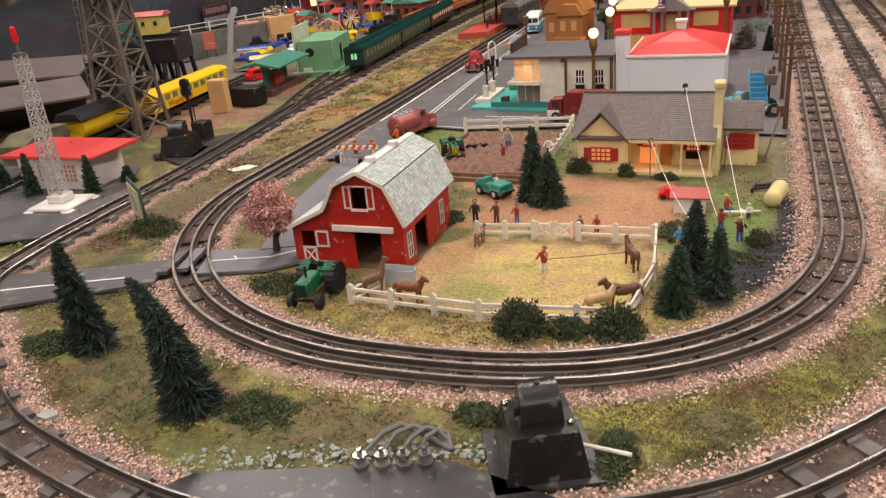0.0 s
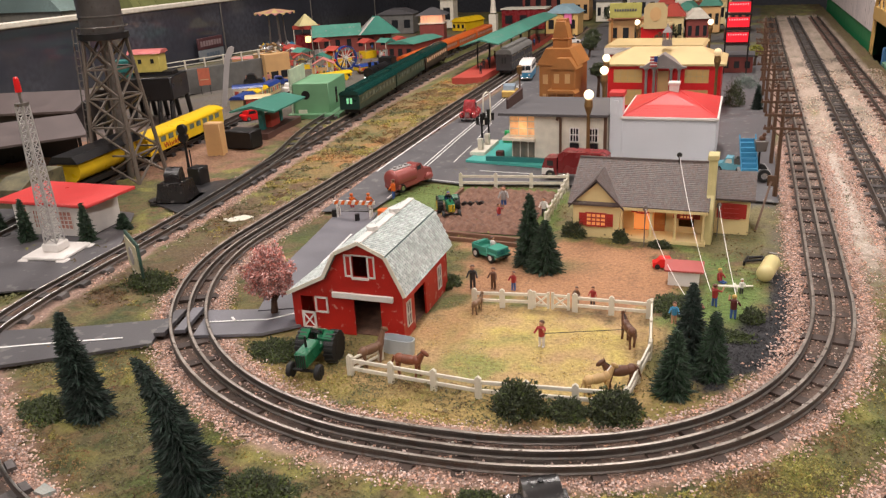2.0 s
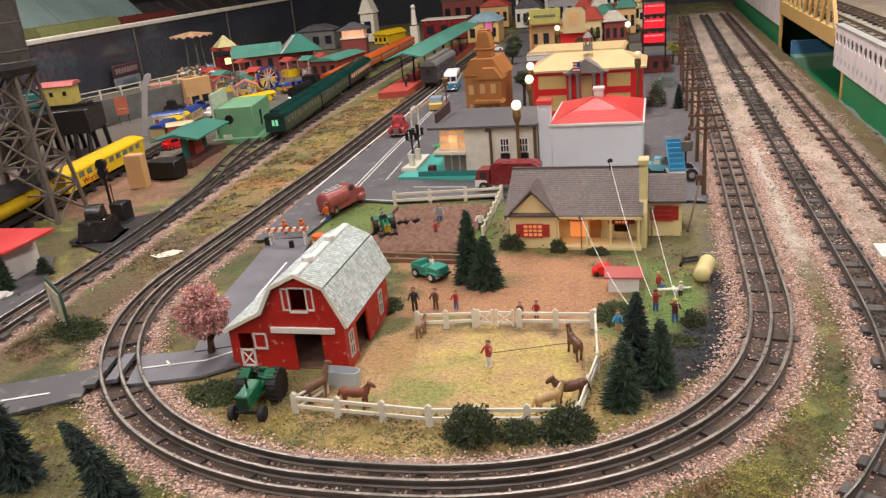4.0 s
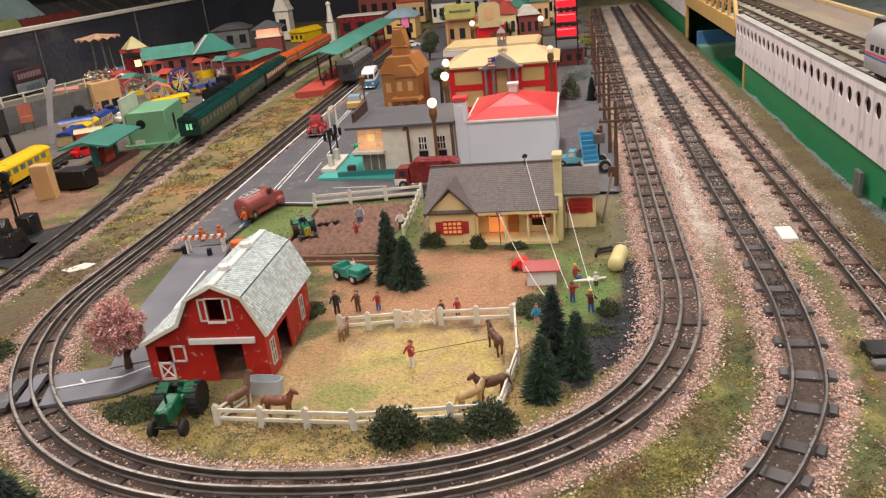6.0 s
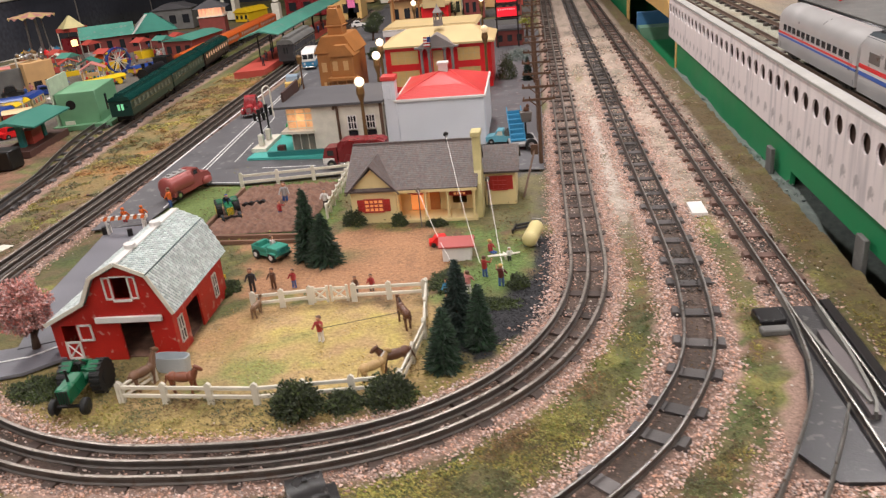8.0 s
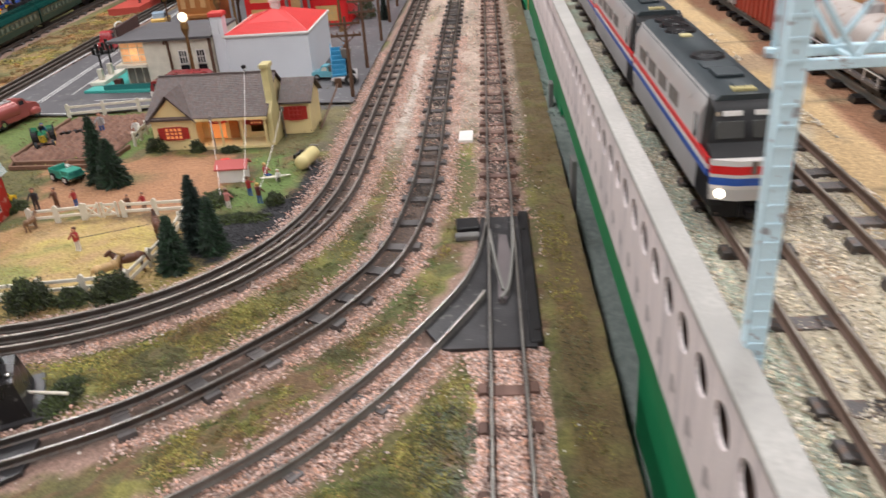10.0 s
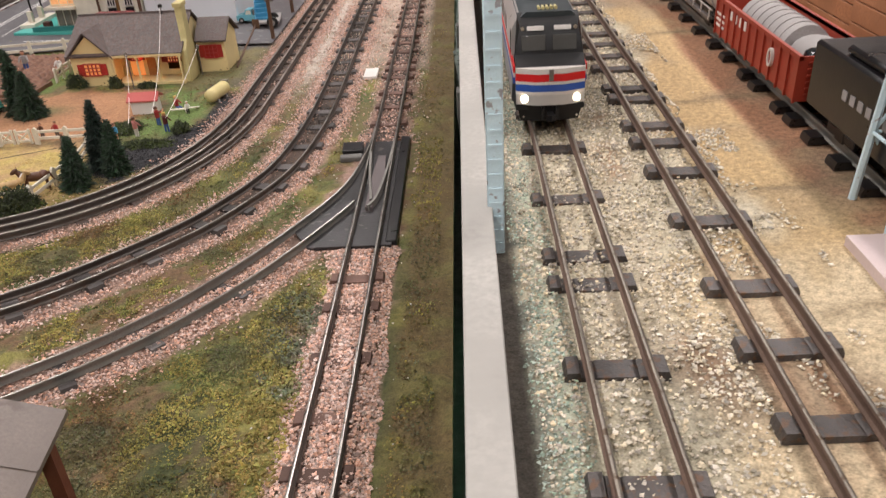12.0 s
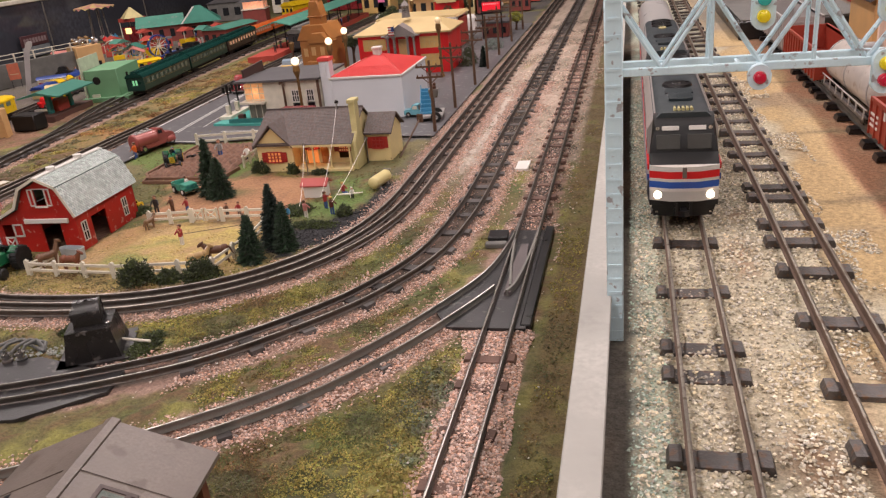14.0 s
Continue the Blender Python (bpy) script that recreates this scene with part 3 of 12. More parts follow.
tint = blend(tint, (0.42, 0.325, 0.26), between * np.clip((n2 * 0.5 + n3 * 0.5) * 1.7 - 0.2, 0, 1) * np.clip(gy - 0.35, 0, 1))
tint = blend(tint, (0.055, 0.047, 0.043), between * np.clip((0.021 - np.minimum(douter, dmain)) / 0.008, 0, 1) * np.clip(gy - 0.6, 0, 0.8))
dusty = np.exp(-(((gx - 0.140 - (n2 - 0.5) * 0.02) / 0.020) ** 2 + ((gy - 1.22) / 0.26) ** 2))
tint = blend(tint, (0.50, 0.43, 0.37), np.clip(dusty * 1.6 - 0.35 * n3, 0, 0.9))
strip = np.clip((gx - 0.306) / 0.006, 0, 1)
tint = blend(tint, (0.128, 0.088, 0.038), strip * 0.9)
tint = blend(tint, (0.150, 0.140, 0.045), strip * np.clip((n2 + n3 - 1.05) * 2, 0, 1) * 0.7)
town = edge(gx, gy, [(-0.56, 1.2), (0.055, 1.13), (0.06, 4.5), (-0.65, 4.5)], 0.01)
tint = blend(tint, (0.10, 0.092, 0.092), town * 0.9)
tint = blend(tint, (0.16, 0.15, 0.06), town * np.clip((n1 - 0.62) * 8, 0, 1))
fairground = edge(gx, gy, [(-0.99, 1.35), (-1.02, 2.2), (-1.06, 3.4), (-1.88, 3.4), (-1.88, 1.35)], 0.03)
tint = blend(tint, (0.115, 0.098, 0.092), fairground * (0.55 + 0.45 * n2))
backyard = edge(gx, gy, [(-0.345, 1.72), (-0.275, 1.72), (-0.270, 2.08), (-0.36, 2.40), (-0.46, 2.9), (-0.50, 2.9), (-0.42, 2.0)], 0.02)
tint = blend(tint, (0.125, 0.115, 0.055), backyard * (0.3 + 0.7 * n2))
high = (fbm - 0.5) * 0.010 + (n4 - 0.5) * 0.0045
flat = np.clip(np.minimum(np.minimum(dloop, douter), np.minimum(dmain, dbranch)) / 0.05, 0.15, 1) * (1 - 0.8 * inloop) * (1 - 0.9 * town)
high = high * flat
verts = np.c_[gx.ravel(), gy.ravel(), high.ravel()]
nx, ny = len(xs), len(ys)
idx = np.arange(nx * ny).reshape(ny, nx)
quads = np.c_[idx[:-1, :-1].ravel(), idx[:-1, 1:].ravel(), idx[1:, 1:].ravel(), idx[1:, :-1].ravel()]


def tint_material(name, bump=0.5, fine=800.0):
    m = mat(name, (0.5, 0.5, 0.5), 0.95, 0, 0.3, 120, fine, bump)
    n, ln = m.node_tree.nodes, m.node_tree.links
    at = n.new("ShaderNodeAttribute")
    at.attribute_name = "tint"
    noise_a, noise_b = n.new("ShaderNodeTexNoise"), n.new("ShaderNodeTexNoise")
    tc = n.new("ShaderNodeTexCoord")
    for nd, s in ((noise_a, 260), (noise_b, 900)):
        nd.inputs["Scale"].default_value, nd.inputs["Detail"].default_value = s, 4
        ln.new(tc.outputs["Object"], nd.inputs["Vector"])
    add = n.new("ShaderNodeMath")
    add.operation = "ADD"
    ln.new(noise_a.outputs[0], add.inputs[0])
    ln.new(noise_b.outputs[0], add.inputs[1])
    r = n.new("ShaderNodeMapRange")
    r.inputs[1].default_value, r.inputs[2].default_value, r.inputs[3].default_value, r.inputs[4].default_value = 0.6, 1.4, 0.45, 1.5
    ln.new(add.outputs[0], r.inputs[0])
    hv = n.new("ShaderNodeHueSaturation")
    ln.new(at.outputs["Color"], hv.inputs["Color"])
    ln.new(r.outputs[0], hv.inputs["Value"])
    ln.new(hv.outputs[0], n["Principled BSDF"].inputs["Base Color"])
    lumps = n.new("ShaderNodeBump")
    lumps.inputs["Strength"].default_value, lumps.inputs["Distance"].default_value = bump, 0.004
    ln.new(noise_a.outputs[0], lumps.inputs["Height"])
    ln.new(n["Bump"].outputs[0], lumps.inputs["Normal"])
    ln.new(lumps.outputs[0], n["Principled BSDF"].inputs["Normal"])
    return m


def tinted_sheet(name, verts, quads, colours, material, label, kind="structure"):
    ob = raw(name, verts, quads, material, None, label, kind, smooth=True)
    att = ob.data.attributes.new("tint", "FLOAT_COLOR", "POINT")
    att.data.foreach_set("color", np.c_[colours.reshape(-1, 3), np.ones(colours.size // 3)].astype(np.float32).ravel())
    return ob


TINT, TX, TY = np.clip(tint, 0.01, 1), xs, ys
M_GROUND = tint_material("turf_and_dirt_scenery")
ground = tinted_sheet("ground", verts, quads, np.clip(tint, 0.01, 1), M_GROUND, "layout surface of olive turf, brown dirt and pink gravel")
bm = B()
box(bm, -1.93, -0.9, -0.10, 0.345, 4.65, -0.012)
part("table_board", bm, M_BOARDGREEN, None, "green painted edge of the layout table", kind="structure")


# ---- rails and ties ----
def rail_profile(h0, h1, w):
    return [(-w * 1.0, h0), (w * 1.0, h0), (w * 1.0, h0 + 0.0008), (w * 0.35, h0 + 0.0018), (w * 0.35, h1 - 0.0028), (w * 0.8, h1 - 0.0018), (w * 0.62, h1 - 0.0004),
            (0, h1), (-w * 0.62, h1 - 0.0004), (-w * 0.8, h1 - 0.0018), (-w * 0.35, h1 - 0.0028), (-w * 0.35, h0 + 0.0018), (-w * 1.0, h0 + 0.0008)]


def offset_line(line, off):
    d = np.gradient(line, axis=0)
    d /= np.linalg.norm(d, axis=1)[:, None] + 1e-9
    return line + np.c_[d[:, 1], -d[:, 0]] * off


def lay_track(name, label, line, gauges, z=0.0, tie=0.038, tie_half=0.022, tie_w=0.0055, rail_m=None, tie_m=None, group="", skip=None, w=0.0018, tie_jitter=0.12, head_m=None, sink=0.0, spots=(), stop=None):
    t = thing(name, label, "track", group=group)
    for off in gauges:
        bm = B()
        run = offset_line(line, off)
        if stop and off < 0:
            run = run[run[:, 1] < stop]
        sweep(bm, [(x, y, z) for x, y in run], rail_profile(0.0035, 0.011, w), 0)
        bm.faces.ensure_lookup_table()
        for f in bm.faces:
            if f.calc_center_median().z > z + 0.0100:
                f.material_index = 1
        part("rail", bm, [rail_m or M_RAIL, head_m or M_RAILTOP], t)
    s = np.r_[0, np.cumsum(np.linalg.norm(np.diff(line, axis=0), axis=1))]
    bm = B()
    if len(gauges) == 2:
        g = gauges[1]
        edge_line = [(tie_half, 0.0), (tie_half, 0.0026), (tie_half - 0.0012, 0.0056), (g + 0.0030, 0.0058), (g + 0.0022, 0.0036), (g - 0.0024, 0.0036), (g - 0.0036, 0.0028), (g - 0.0050, 0.0033)]
        prism(bm, [(-a, b) for a, b in edge_line] + edge_line[::-1], -tie_w, tie_w)
    else:
        prism(bm, [(-tie_half, 0.0), (-tie_half, 0.0022), (-tie_half + 0.003, 0.0040), (tie_half - 0.003, 0.0040), (tie_half, 0.0022), (tie_half, 0.0)], -tie_w, tie_w)
    first = None
    rnd = random.Random(len(name) + int(s[-1] * 100))
    u = tie * 0.5
    fixed = [v - line[0, 1] for v in spots]
    while u < s[-1] and u < 9:
        if fixed and u > fixed[0] - tie * 0.5:
            u = fixed.pop(0)
        x, y = np.interp(u, s, line[:, 0]), np.interp(u, s, line[:, 1])
        dx, dy = np.interp(u + 0.01, s, line[:, 0]) - np.interp(u - 0.01, s, line[:, 0]), np.interp(u + 0.01, s, line[:, 1]) - np.interp(u - 0.01, s, line[:, 1])
        u += tie * (1 + rnd.uniform(-tie_jitter, tie_jitter))
        if skip and skip(x, y):
            continue
        ang = math.degrees(math.atan2(dy, dx)) - 90 + rnd.uniform(-2, 2)
        m = pose(x, y, z - sink * rnd.uniform(0.3, 1.0) + rnd.uniform(-0.0006, 0.0004), 0, 0, ang)
        if first is None:
            first = part("tie", bm, tie_m or M_TIE, t, m=m)
        else:
            share(first, m)
    return t


O_RAILS, S_RAILS, D_RAILS = (-0.0175, 0.0, 0.0175), (-0.01225, 0.01225), (-0.0130, 0.0130)
lay_track("loop_track", "three-rail oval toy train track with dark metal ties", LOOP, O_RAILS, tie=0.046, tie_half=0.026, tie_w=0.0052, tie_m=M_TIE_LOOP, w=0.0022, head_m=M_RAILTOP_LOOP, tie_jitter=0.3, sink=0.0022)
lay_track("outer_track", "two-rail toy train track with black ties in pink gravel", OUTER, S_RAILS, tie=0.050, tie_m=M_TIE_GREY, tie_jitter=0.3, sink=0.001, tie_w=0.0062, w=0.0015, head_m=M_RAILTOP_DULL,
          skip=lambda x, y: -0.33 < x < 0.0 and y < 0.42)
lay_track("straight_track", "straight two-rail toy train track in pink gravel", MAIN, S_RAILS, tie=0.050, tie_m=M_TIE_BROWN, tie_jitter=0.3, sink=0.0008, w=0.0014, head_m=M_RAILTOP_DULL,
          skip=lambda x, y: 0.46 < y < 0.73)
lay_track("branch_track", "curved two-rail toy track joining at a switch", BRANCH, S_RAILS, tie=0.060, tie_m=M_TIE_GREY, rail_m=M_RAIL_GREY, tie_jitter=0.3, sink=0.0018, head_m=M_RAILTOP_DULL,
          skip=lambda x, y: y > 0.47, stop=0.553, w=0.0013)
lay_track("siding_track", "two-rail siding track leaving a switch", SIDING, S_RAILS, tie=0.048, tie_m=M_TIE_GREY, tie_jitter=0.25, head_m=M_RAILTOP_DULL)

# ---- the raised deck beside the layout, its wall and tracks ----
DECK = 0.112
xs = np.concatenate([[0.372], np.arange(0.375, 0.80, 0.007), np.arange(0.80, 2.6, 0.08)])
ys = np.concatenate([np.arange(-1.0, -0.1, 0.03), np.arange(-0.1, 1.3, 0.008), np.arange(1.3, 4.7, 0.05)])
gx, gy = np.meshgrid(xs, ys)
n1, n2, n3, n4 = (value_noise(gx, gy, s, k) for s, k in ((8, 11), (30, 12), (80, 14), (140, 16)))
tint = np.zeros((*gx.shape, 3)) + np.array((0.46, 0.325, 0.165))
tint = blend(tint, (0.33, 0.17, 0.095), np.clip((gx + (n1 - 0.5) * 0.03 - 0.572) / 0.006, 0, 1))
tint = blend(tint, (0.54, 0.44, 0.29), np.clip((0.27 - gy) / 0.03, 0, 1) * (gx < 0.57))
tint = blend(tint, (0.40, 0.30, 0.17), np.clip((n2 * 0.6 + n3 * 0.4 - 0.55) * 5, 0, 1) * 0.7)
bare = 0.044 * np.clip((0.27 - gy) / 0.03, 0, 1)
grav = np.clip((0.524 - bare + (n2 - 0.5) * 0.05 - gx) / 0.02, 0, 1)
tint = blend(tint, (0.50, 0.455, 0.34), grav * 0.9)
tint = blend(tint, (0.58, 0.52, 0.39), grav * np.clip((n3 + n4 - 0.95) * 3, 0, 1))
tint = blend(tint, (0.24, 0.225, 0.165), grav * np.clip((n1 - 0.5) * 3.5, 0, 1) * 0.6)
tint = blend(tint, (0.30, 0.17, 0.095), np.exp(-((gx - 0.460 - (n1 - 0.5) * 0.02) / 0.010) ** 2) * np.clip(n2 * 2.4 - 0.7, 0, 1) * 0.8)
tint = blend(tint, (0.20, 0.215, 0.175), np.clip((gy - 0.46) * 3, 0, 1) * np.clip((0.52 - gx) / 0.02, 0, 1) * 0.6)
# near-black brown strip, about 2 cm of deck along the wall
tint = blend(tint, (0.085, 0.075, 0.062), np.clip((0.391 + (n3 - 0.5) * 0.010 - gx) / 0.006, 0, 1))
tint = blend(tint, (0.36, 0.46, 0.37), np.exp(-((gx - 0.397) / 0.007) ** 2) * (0.3 + 0.7 * n3) * 0.9)
tint = blend(tint, (0.22, 0.15, 0.10), np.clip((n1 * 0.5 + n2 * 0.5 - 0.6) * 6, 0, 1) * 0.6)
tint = blend(tint, (0.30, 0.17, 0.10), (bare > 0.02) * np.exp(-((np.abs(gx - 0.4995) - 0.010) / 0.005) ** 2) * (0.4 + 0.6 * n2))
tint = blend(tint, (0.21, 0.185, 0.15), np.clip((gy - 1.30) * 4, 0, 1) * np.clip((gx - 0.515) / 0.01, 0, 1) * (0.6 + 0.4 * n2))
for seam in (0.21, 0.335, 0.50, 0.70, 0.95, 1.25):
    tint = blend(tint, (0.19, 0.14, 0.08), np.exp(-((gy - seam - (gx - 0.6) * 0.12 - (n2 - 0.5) * 0.01) / 0.004) ** 2) * (gx > 0.528) * 0.8)
verts = np.c_[gx.ravel(), gy.ravel(), (DECK + (n4 - 0.5) * 0.0016 * grav + (n3 - 0.5) * 0.001).ravel()]
nx, ny = len(xs), len(ys)
idx = np.arange(nx * ny).reshape(ny, nx)
quads = np.c_[idx[:-1, :-1].ravel(), idx[:-1, 1:].ravel(), idx[1:, 1:].ravel(), idx[1:, :-1].ravel()]
mid = verts[quads].mean(axis=1)
quads = quads[~((mid[:, 0] > 0.645) & (mid[:, 1] > 1.80))]
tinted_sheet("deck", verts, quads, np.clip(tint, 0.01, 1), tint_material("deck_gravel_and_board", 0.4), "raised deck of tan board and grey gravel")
bm = B()
box(bm, 0.3725, -1.0, DECK - 0.040, 2.6, 1.80, DECK - 0.004)
part("deck_board", bm, M_CRATE, None, "board under the raised deck", kind="structure")

# the pierced wall: one oval opening in each bay
WALL0, WALL1, BAY = -1.012, 1.981, 0.0365
wall = thing("bridge_wall", "long pale concrete parapet wall with a row of oval openings", "wall", kind="structure")


def oval_bay():
    bm = B()
    z0, z1, zc, rx, rz, k = 0.050, 0.1375, 0.1130, 0.0115, 0.0110, 20
    rings = []
    for x in (0.3600, 0.3625):
        inner = [bm.verts.new((x, BAY / 2 + rx * math.cos(2 * math.pi * i / k), zc + rz * math.sin(2 * math.pi * i / k))) for i in range(k)]
        outer = []
        for i in range(k):
            c, s = math.cos(2 * math.pi * i / k), math.sin(2 * math.pi * i / k)
            up = (z1 - zc) if s >= 0 else (zc - z0)
            sc = min(BAY / 2 / max(abs(c), 1e-6), up / max(abs(s), 1e-6))
            outer.append(bm.verts.new((x, BAY / 2 + c * sc, zc + s * sc)))
        rings.append((inner, outer))
        for i in range(k):
            j = (i + 1) % k
            bm.faces.new((inner[i], inner[j], outer[j], outer[i]))
            a, b = outer[i].co, outer[j].co
            if abs(a.y - b.y) > 1e-6 and abs(a.z - b.z) > 1e-6:
                far = bm.verts.new((x, BAY if a.y + b.y > BAY else 0.0, z1 if a.z + b.z > 2 * zc else z0))
                bm.faces.new((outer[i], outer[j], far))
    (i0, o0), (i1, o1) = rings
    for i in range(k):
        bm.faces.new((i0[i], i0[(i + 1) % k], i1[(i + 1) % k], i1[i]))
    v = [bm.verts.new(p) for p in ((0.3600, 0, z1), (0.3625, 0, z1), (0.3625, BAY, z1), (0.3600, BAY, z1))]
    bm.faces.new(v)
    v = [bm.verts.new(p) for p in ((0.3600, 0, z0), (0.3625, 0, z0), (0.3625, BAY, z0), (0.3600, BAY, z0))]
    bm.faces.new(v)
    bmesh.ops.remove_doubles(bm, verts=bm.verts, dist=1e-5)
    return bm


first = None
for i in range(82):
    m = pose(0, WALL0 + i * BAY, 0)
    if first is None:
        first = part("pierced_panel", oval_bay(), M_WALLPINK, wall, smooth=False, m=m)
    else:
        share(first, m)
bm = B()
box(bm, 0.3580, WALL0, 0.1377, 0.3745, WALL1, 0.1412)
part("coping", bm, M_WALLTOP, wall, "pale flat coping", bevel=0.0006)
bm = B()
box(bm, 0.3625, WALL0, 0.0150, 0.3690, 1.05, 0.0498)
box(bm, 0.3625, 1.05, -0.0120, 0.3690, 1.880, 0.0498)
part("green_skirt", bm, M_BOARDGREEN, wall, "green painted lower board")
bm = B()
box(bm, 0.3640, WALL0, -0.085, 0.3690, 0.44, 0.0148)
part("green_footing", bm, M_BOARDGREEN, wall, "green painted footing board")
bm = B()
box(bm, 0.3650, WALL0, 0.052, 0.3715, WALL1, 0.1375)
part("backing_board", bm, mat("dark_brown_board", (0.085, 0.050, 0.036), 0.7, 0, 0.4, 40, 600, 0.2), wall, "dark brown board behind the openings")
bm = B()
box(bm, 0.3600, 1.881, -0.030, 0.3690, 1.895, 0.0498)
part("end_post", bm, M_TRUSSYEL, wall, "ochre end post", bevel=0.001)

# the bed below, between the table edge and the deck
xs2, ys2 = np.arange(0.33, 2.6, 0.02), np.arange(-1.0, 4.6, 0.03)
gx, gy = np.meshgrid(xs2, ys2)
hb = value_noise(gx, gy, 40, 21) * 0.02 + value_noise(gx, gy, 12, 22) * 0.015
idx = np.arange(gx.size).reshape(gx.shape)
quads = np.c_[idx[:-1, :-1].ravel(), idx[:-1, 1:].ravel(), idx[1:, 1:].ravel(), idx[1:, :-1].ravel()]
raw("river_bed", np.c_[gx.ravel(), gy.ravel(), (np.where((gy > 1.06) & (gy < 1.90), hb * 0.4 - 0.0135, hb - 0.029) - 0.042 * np.clip((1.02 - gy) / 0.12, 0, 1) - 0.047 * np.clip((gy - 1.90) / 0.06, 0, 1)).ravel()], quads, M_STONE_GREEN, None, "grey-green rocky bed below the wall", "structure", True)
for gy0 in (0.785, 1.10):
    bm = B()
    box(bm, 0.3510, gy0, -0.06, 0.3570, gy0 + 0.022, 0.030)
    tagged(part("deck_support_post", bm, M_HOPPER_DARK, None, "", bevel=0.001), "grey wooden support post under the wall", "post", "wall supports")

lay_track("deck_track", "two-rail track with brown webs on the gravel deck", smooth_path([(0.4235, -1.0), (0.4225, 1.0), (0.4225, 4.2)]), D_RAILS, DECK + 0.001, 0.066, 0.0225, 0.006,
          M_RUST, M_TIE_DECK, "deck tracks", tie_jitter=0.35, sink=0.0042, w=0.0014, head_m=M_RAILTOP_DECK, spots=(0.092, 0.159, 0.228, 0.256, 0.326, 0.403))
lay_track("deck_track", "two-rail track with brown webs on the gravel deck", smooth_path([(0.5005, -1.0), (0.4985, 0.4), (0.4960, 1.0), (0.4950, 4.2)]), D_RAILS, DECK + 0.001, 0.050, 0.0225, 0.006,
          M_RUST, M_TIE_DECK, "deck tracks", tie_jitter=0.3, sink=0.0016, w=0.0014, head_m=M_RAILTOP_DECK, spots=(0.119, 0.169, 0.219, 0.288, 0.355, 0.438, 0.523))
lay_track("deck_track", "grey freight track on black ties, holding parked freight cars", smooth_path([(0.620, -1.0), (0.620, 0.5), (0.620, 1.295)]), D_RAILS, DECK + 0.001, 0.040, 0.026,
          0.0070, M_RAIL_GREY, M_BLACK, "deck tracks", tie_jitter=0.35)


# ---- rolling stock helpers ----
def truck_set(parent, ys, half=0.011, r=0.0055):
    """Pairs of wheels in a black side frame."""
    for yc in ys:
        bm = B()
        for sx in (-1, 1):
            box(bm, sx * 0.014, yc - 0.020, 0.0025, sx * 0.0175, yc + 0.020, 0.0085)
            box(bm, sx * 0.0145, yc - 0.006, 0.001, sx * 0.018, yc + 0.006, 0.010)
        box(bm, -0.014, yc - 0.006, 0.004, 0.014, yc + 0.006, 0.011)
        tr = part("truck", bm, M_DARKIRON, parent, "black wheel truck", bevel=0.0006)
        bm = B()
        for dy in (-0.012, 0.012):
            cyl(bm, (-0.0125, yc + dy, r), (0.0125, yc + dy, r), 0.0012, n=6)
            for sx in (-1, 1):
                cyl(bm, (sx * 0.0105, yc + dy, r), (sx * 0.0138, yc + dy, r), r, n=14)
        part("wheel_set", bm, M_CHROME, tr)


def fan(bm, x, y, z, r):
    cyl(bm, (x, y, z), (x, y, z + 0.0022), r, r * 0.93, 18)
    cyl(bm, (x, y, z + 0.0022), (x, y, z + 0.0030), r * 0.35, r * 0.3, 10)


M_ROYAL = mat("royal_blue_stripe", (0.03, 0.10, 0.42), 0.35, 0, 0.2, 50, 700, 0.05)
M_HEADLIGHT = mat("lit_headlight", (1, 0.9, 0.75), 0.3, 0, 0.02, emit=9.0, emitcol=(1.0, 0.82, 0.6))


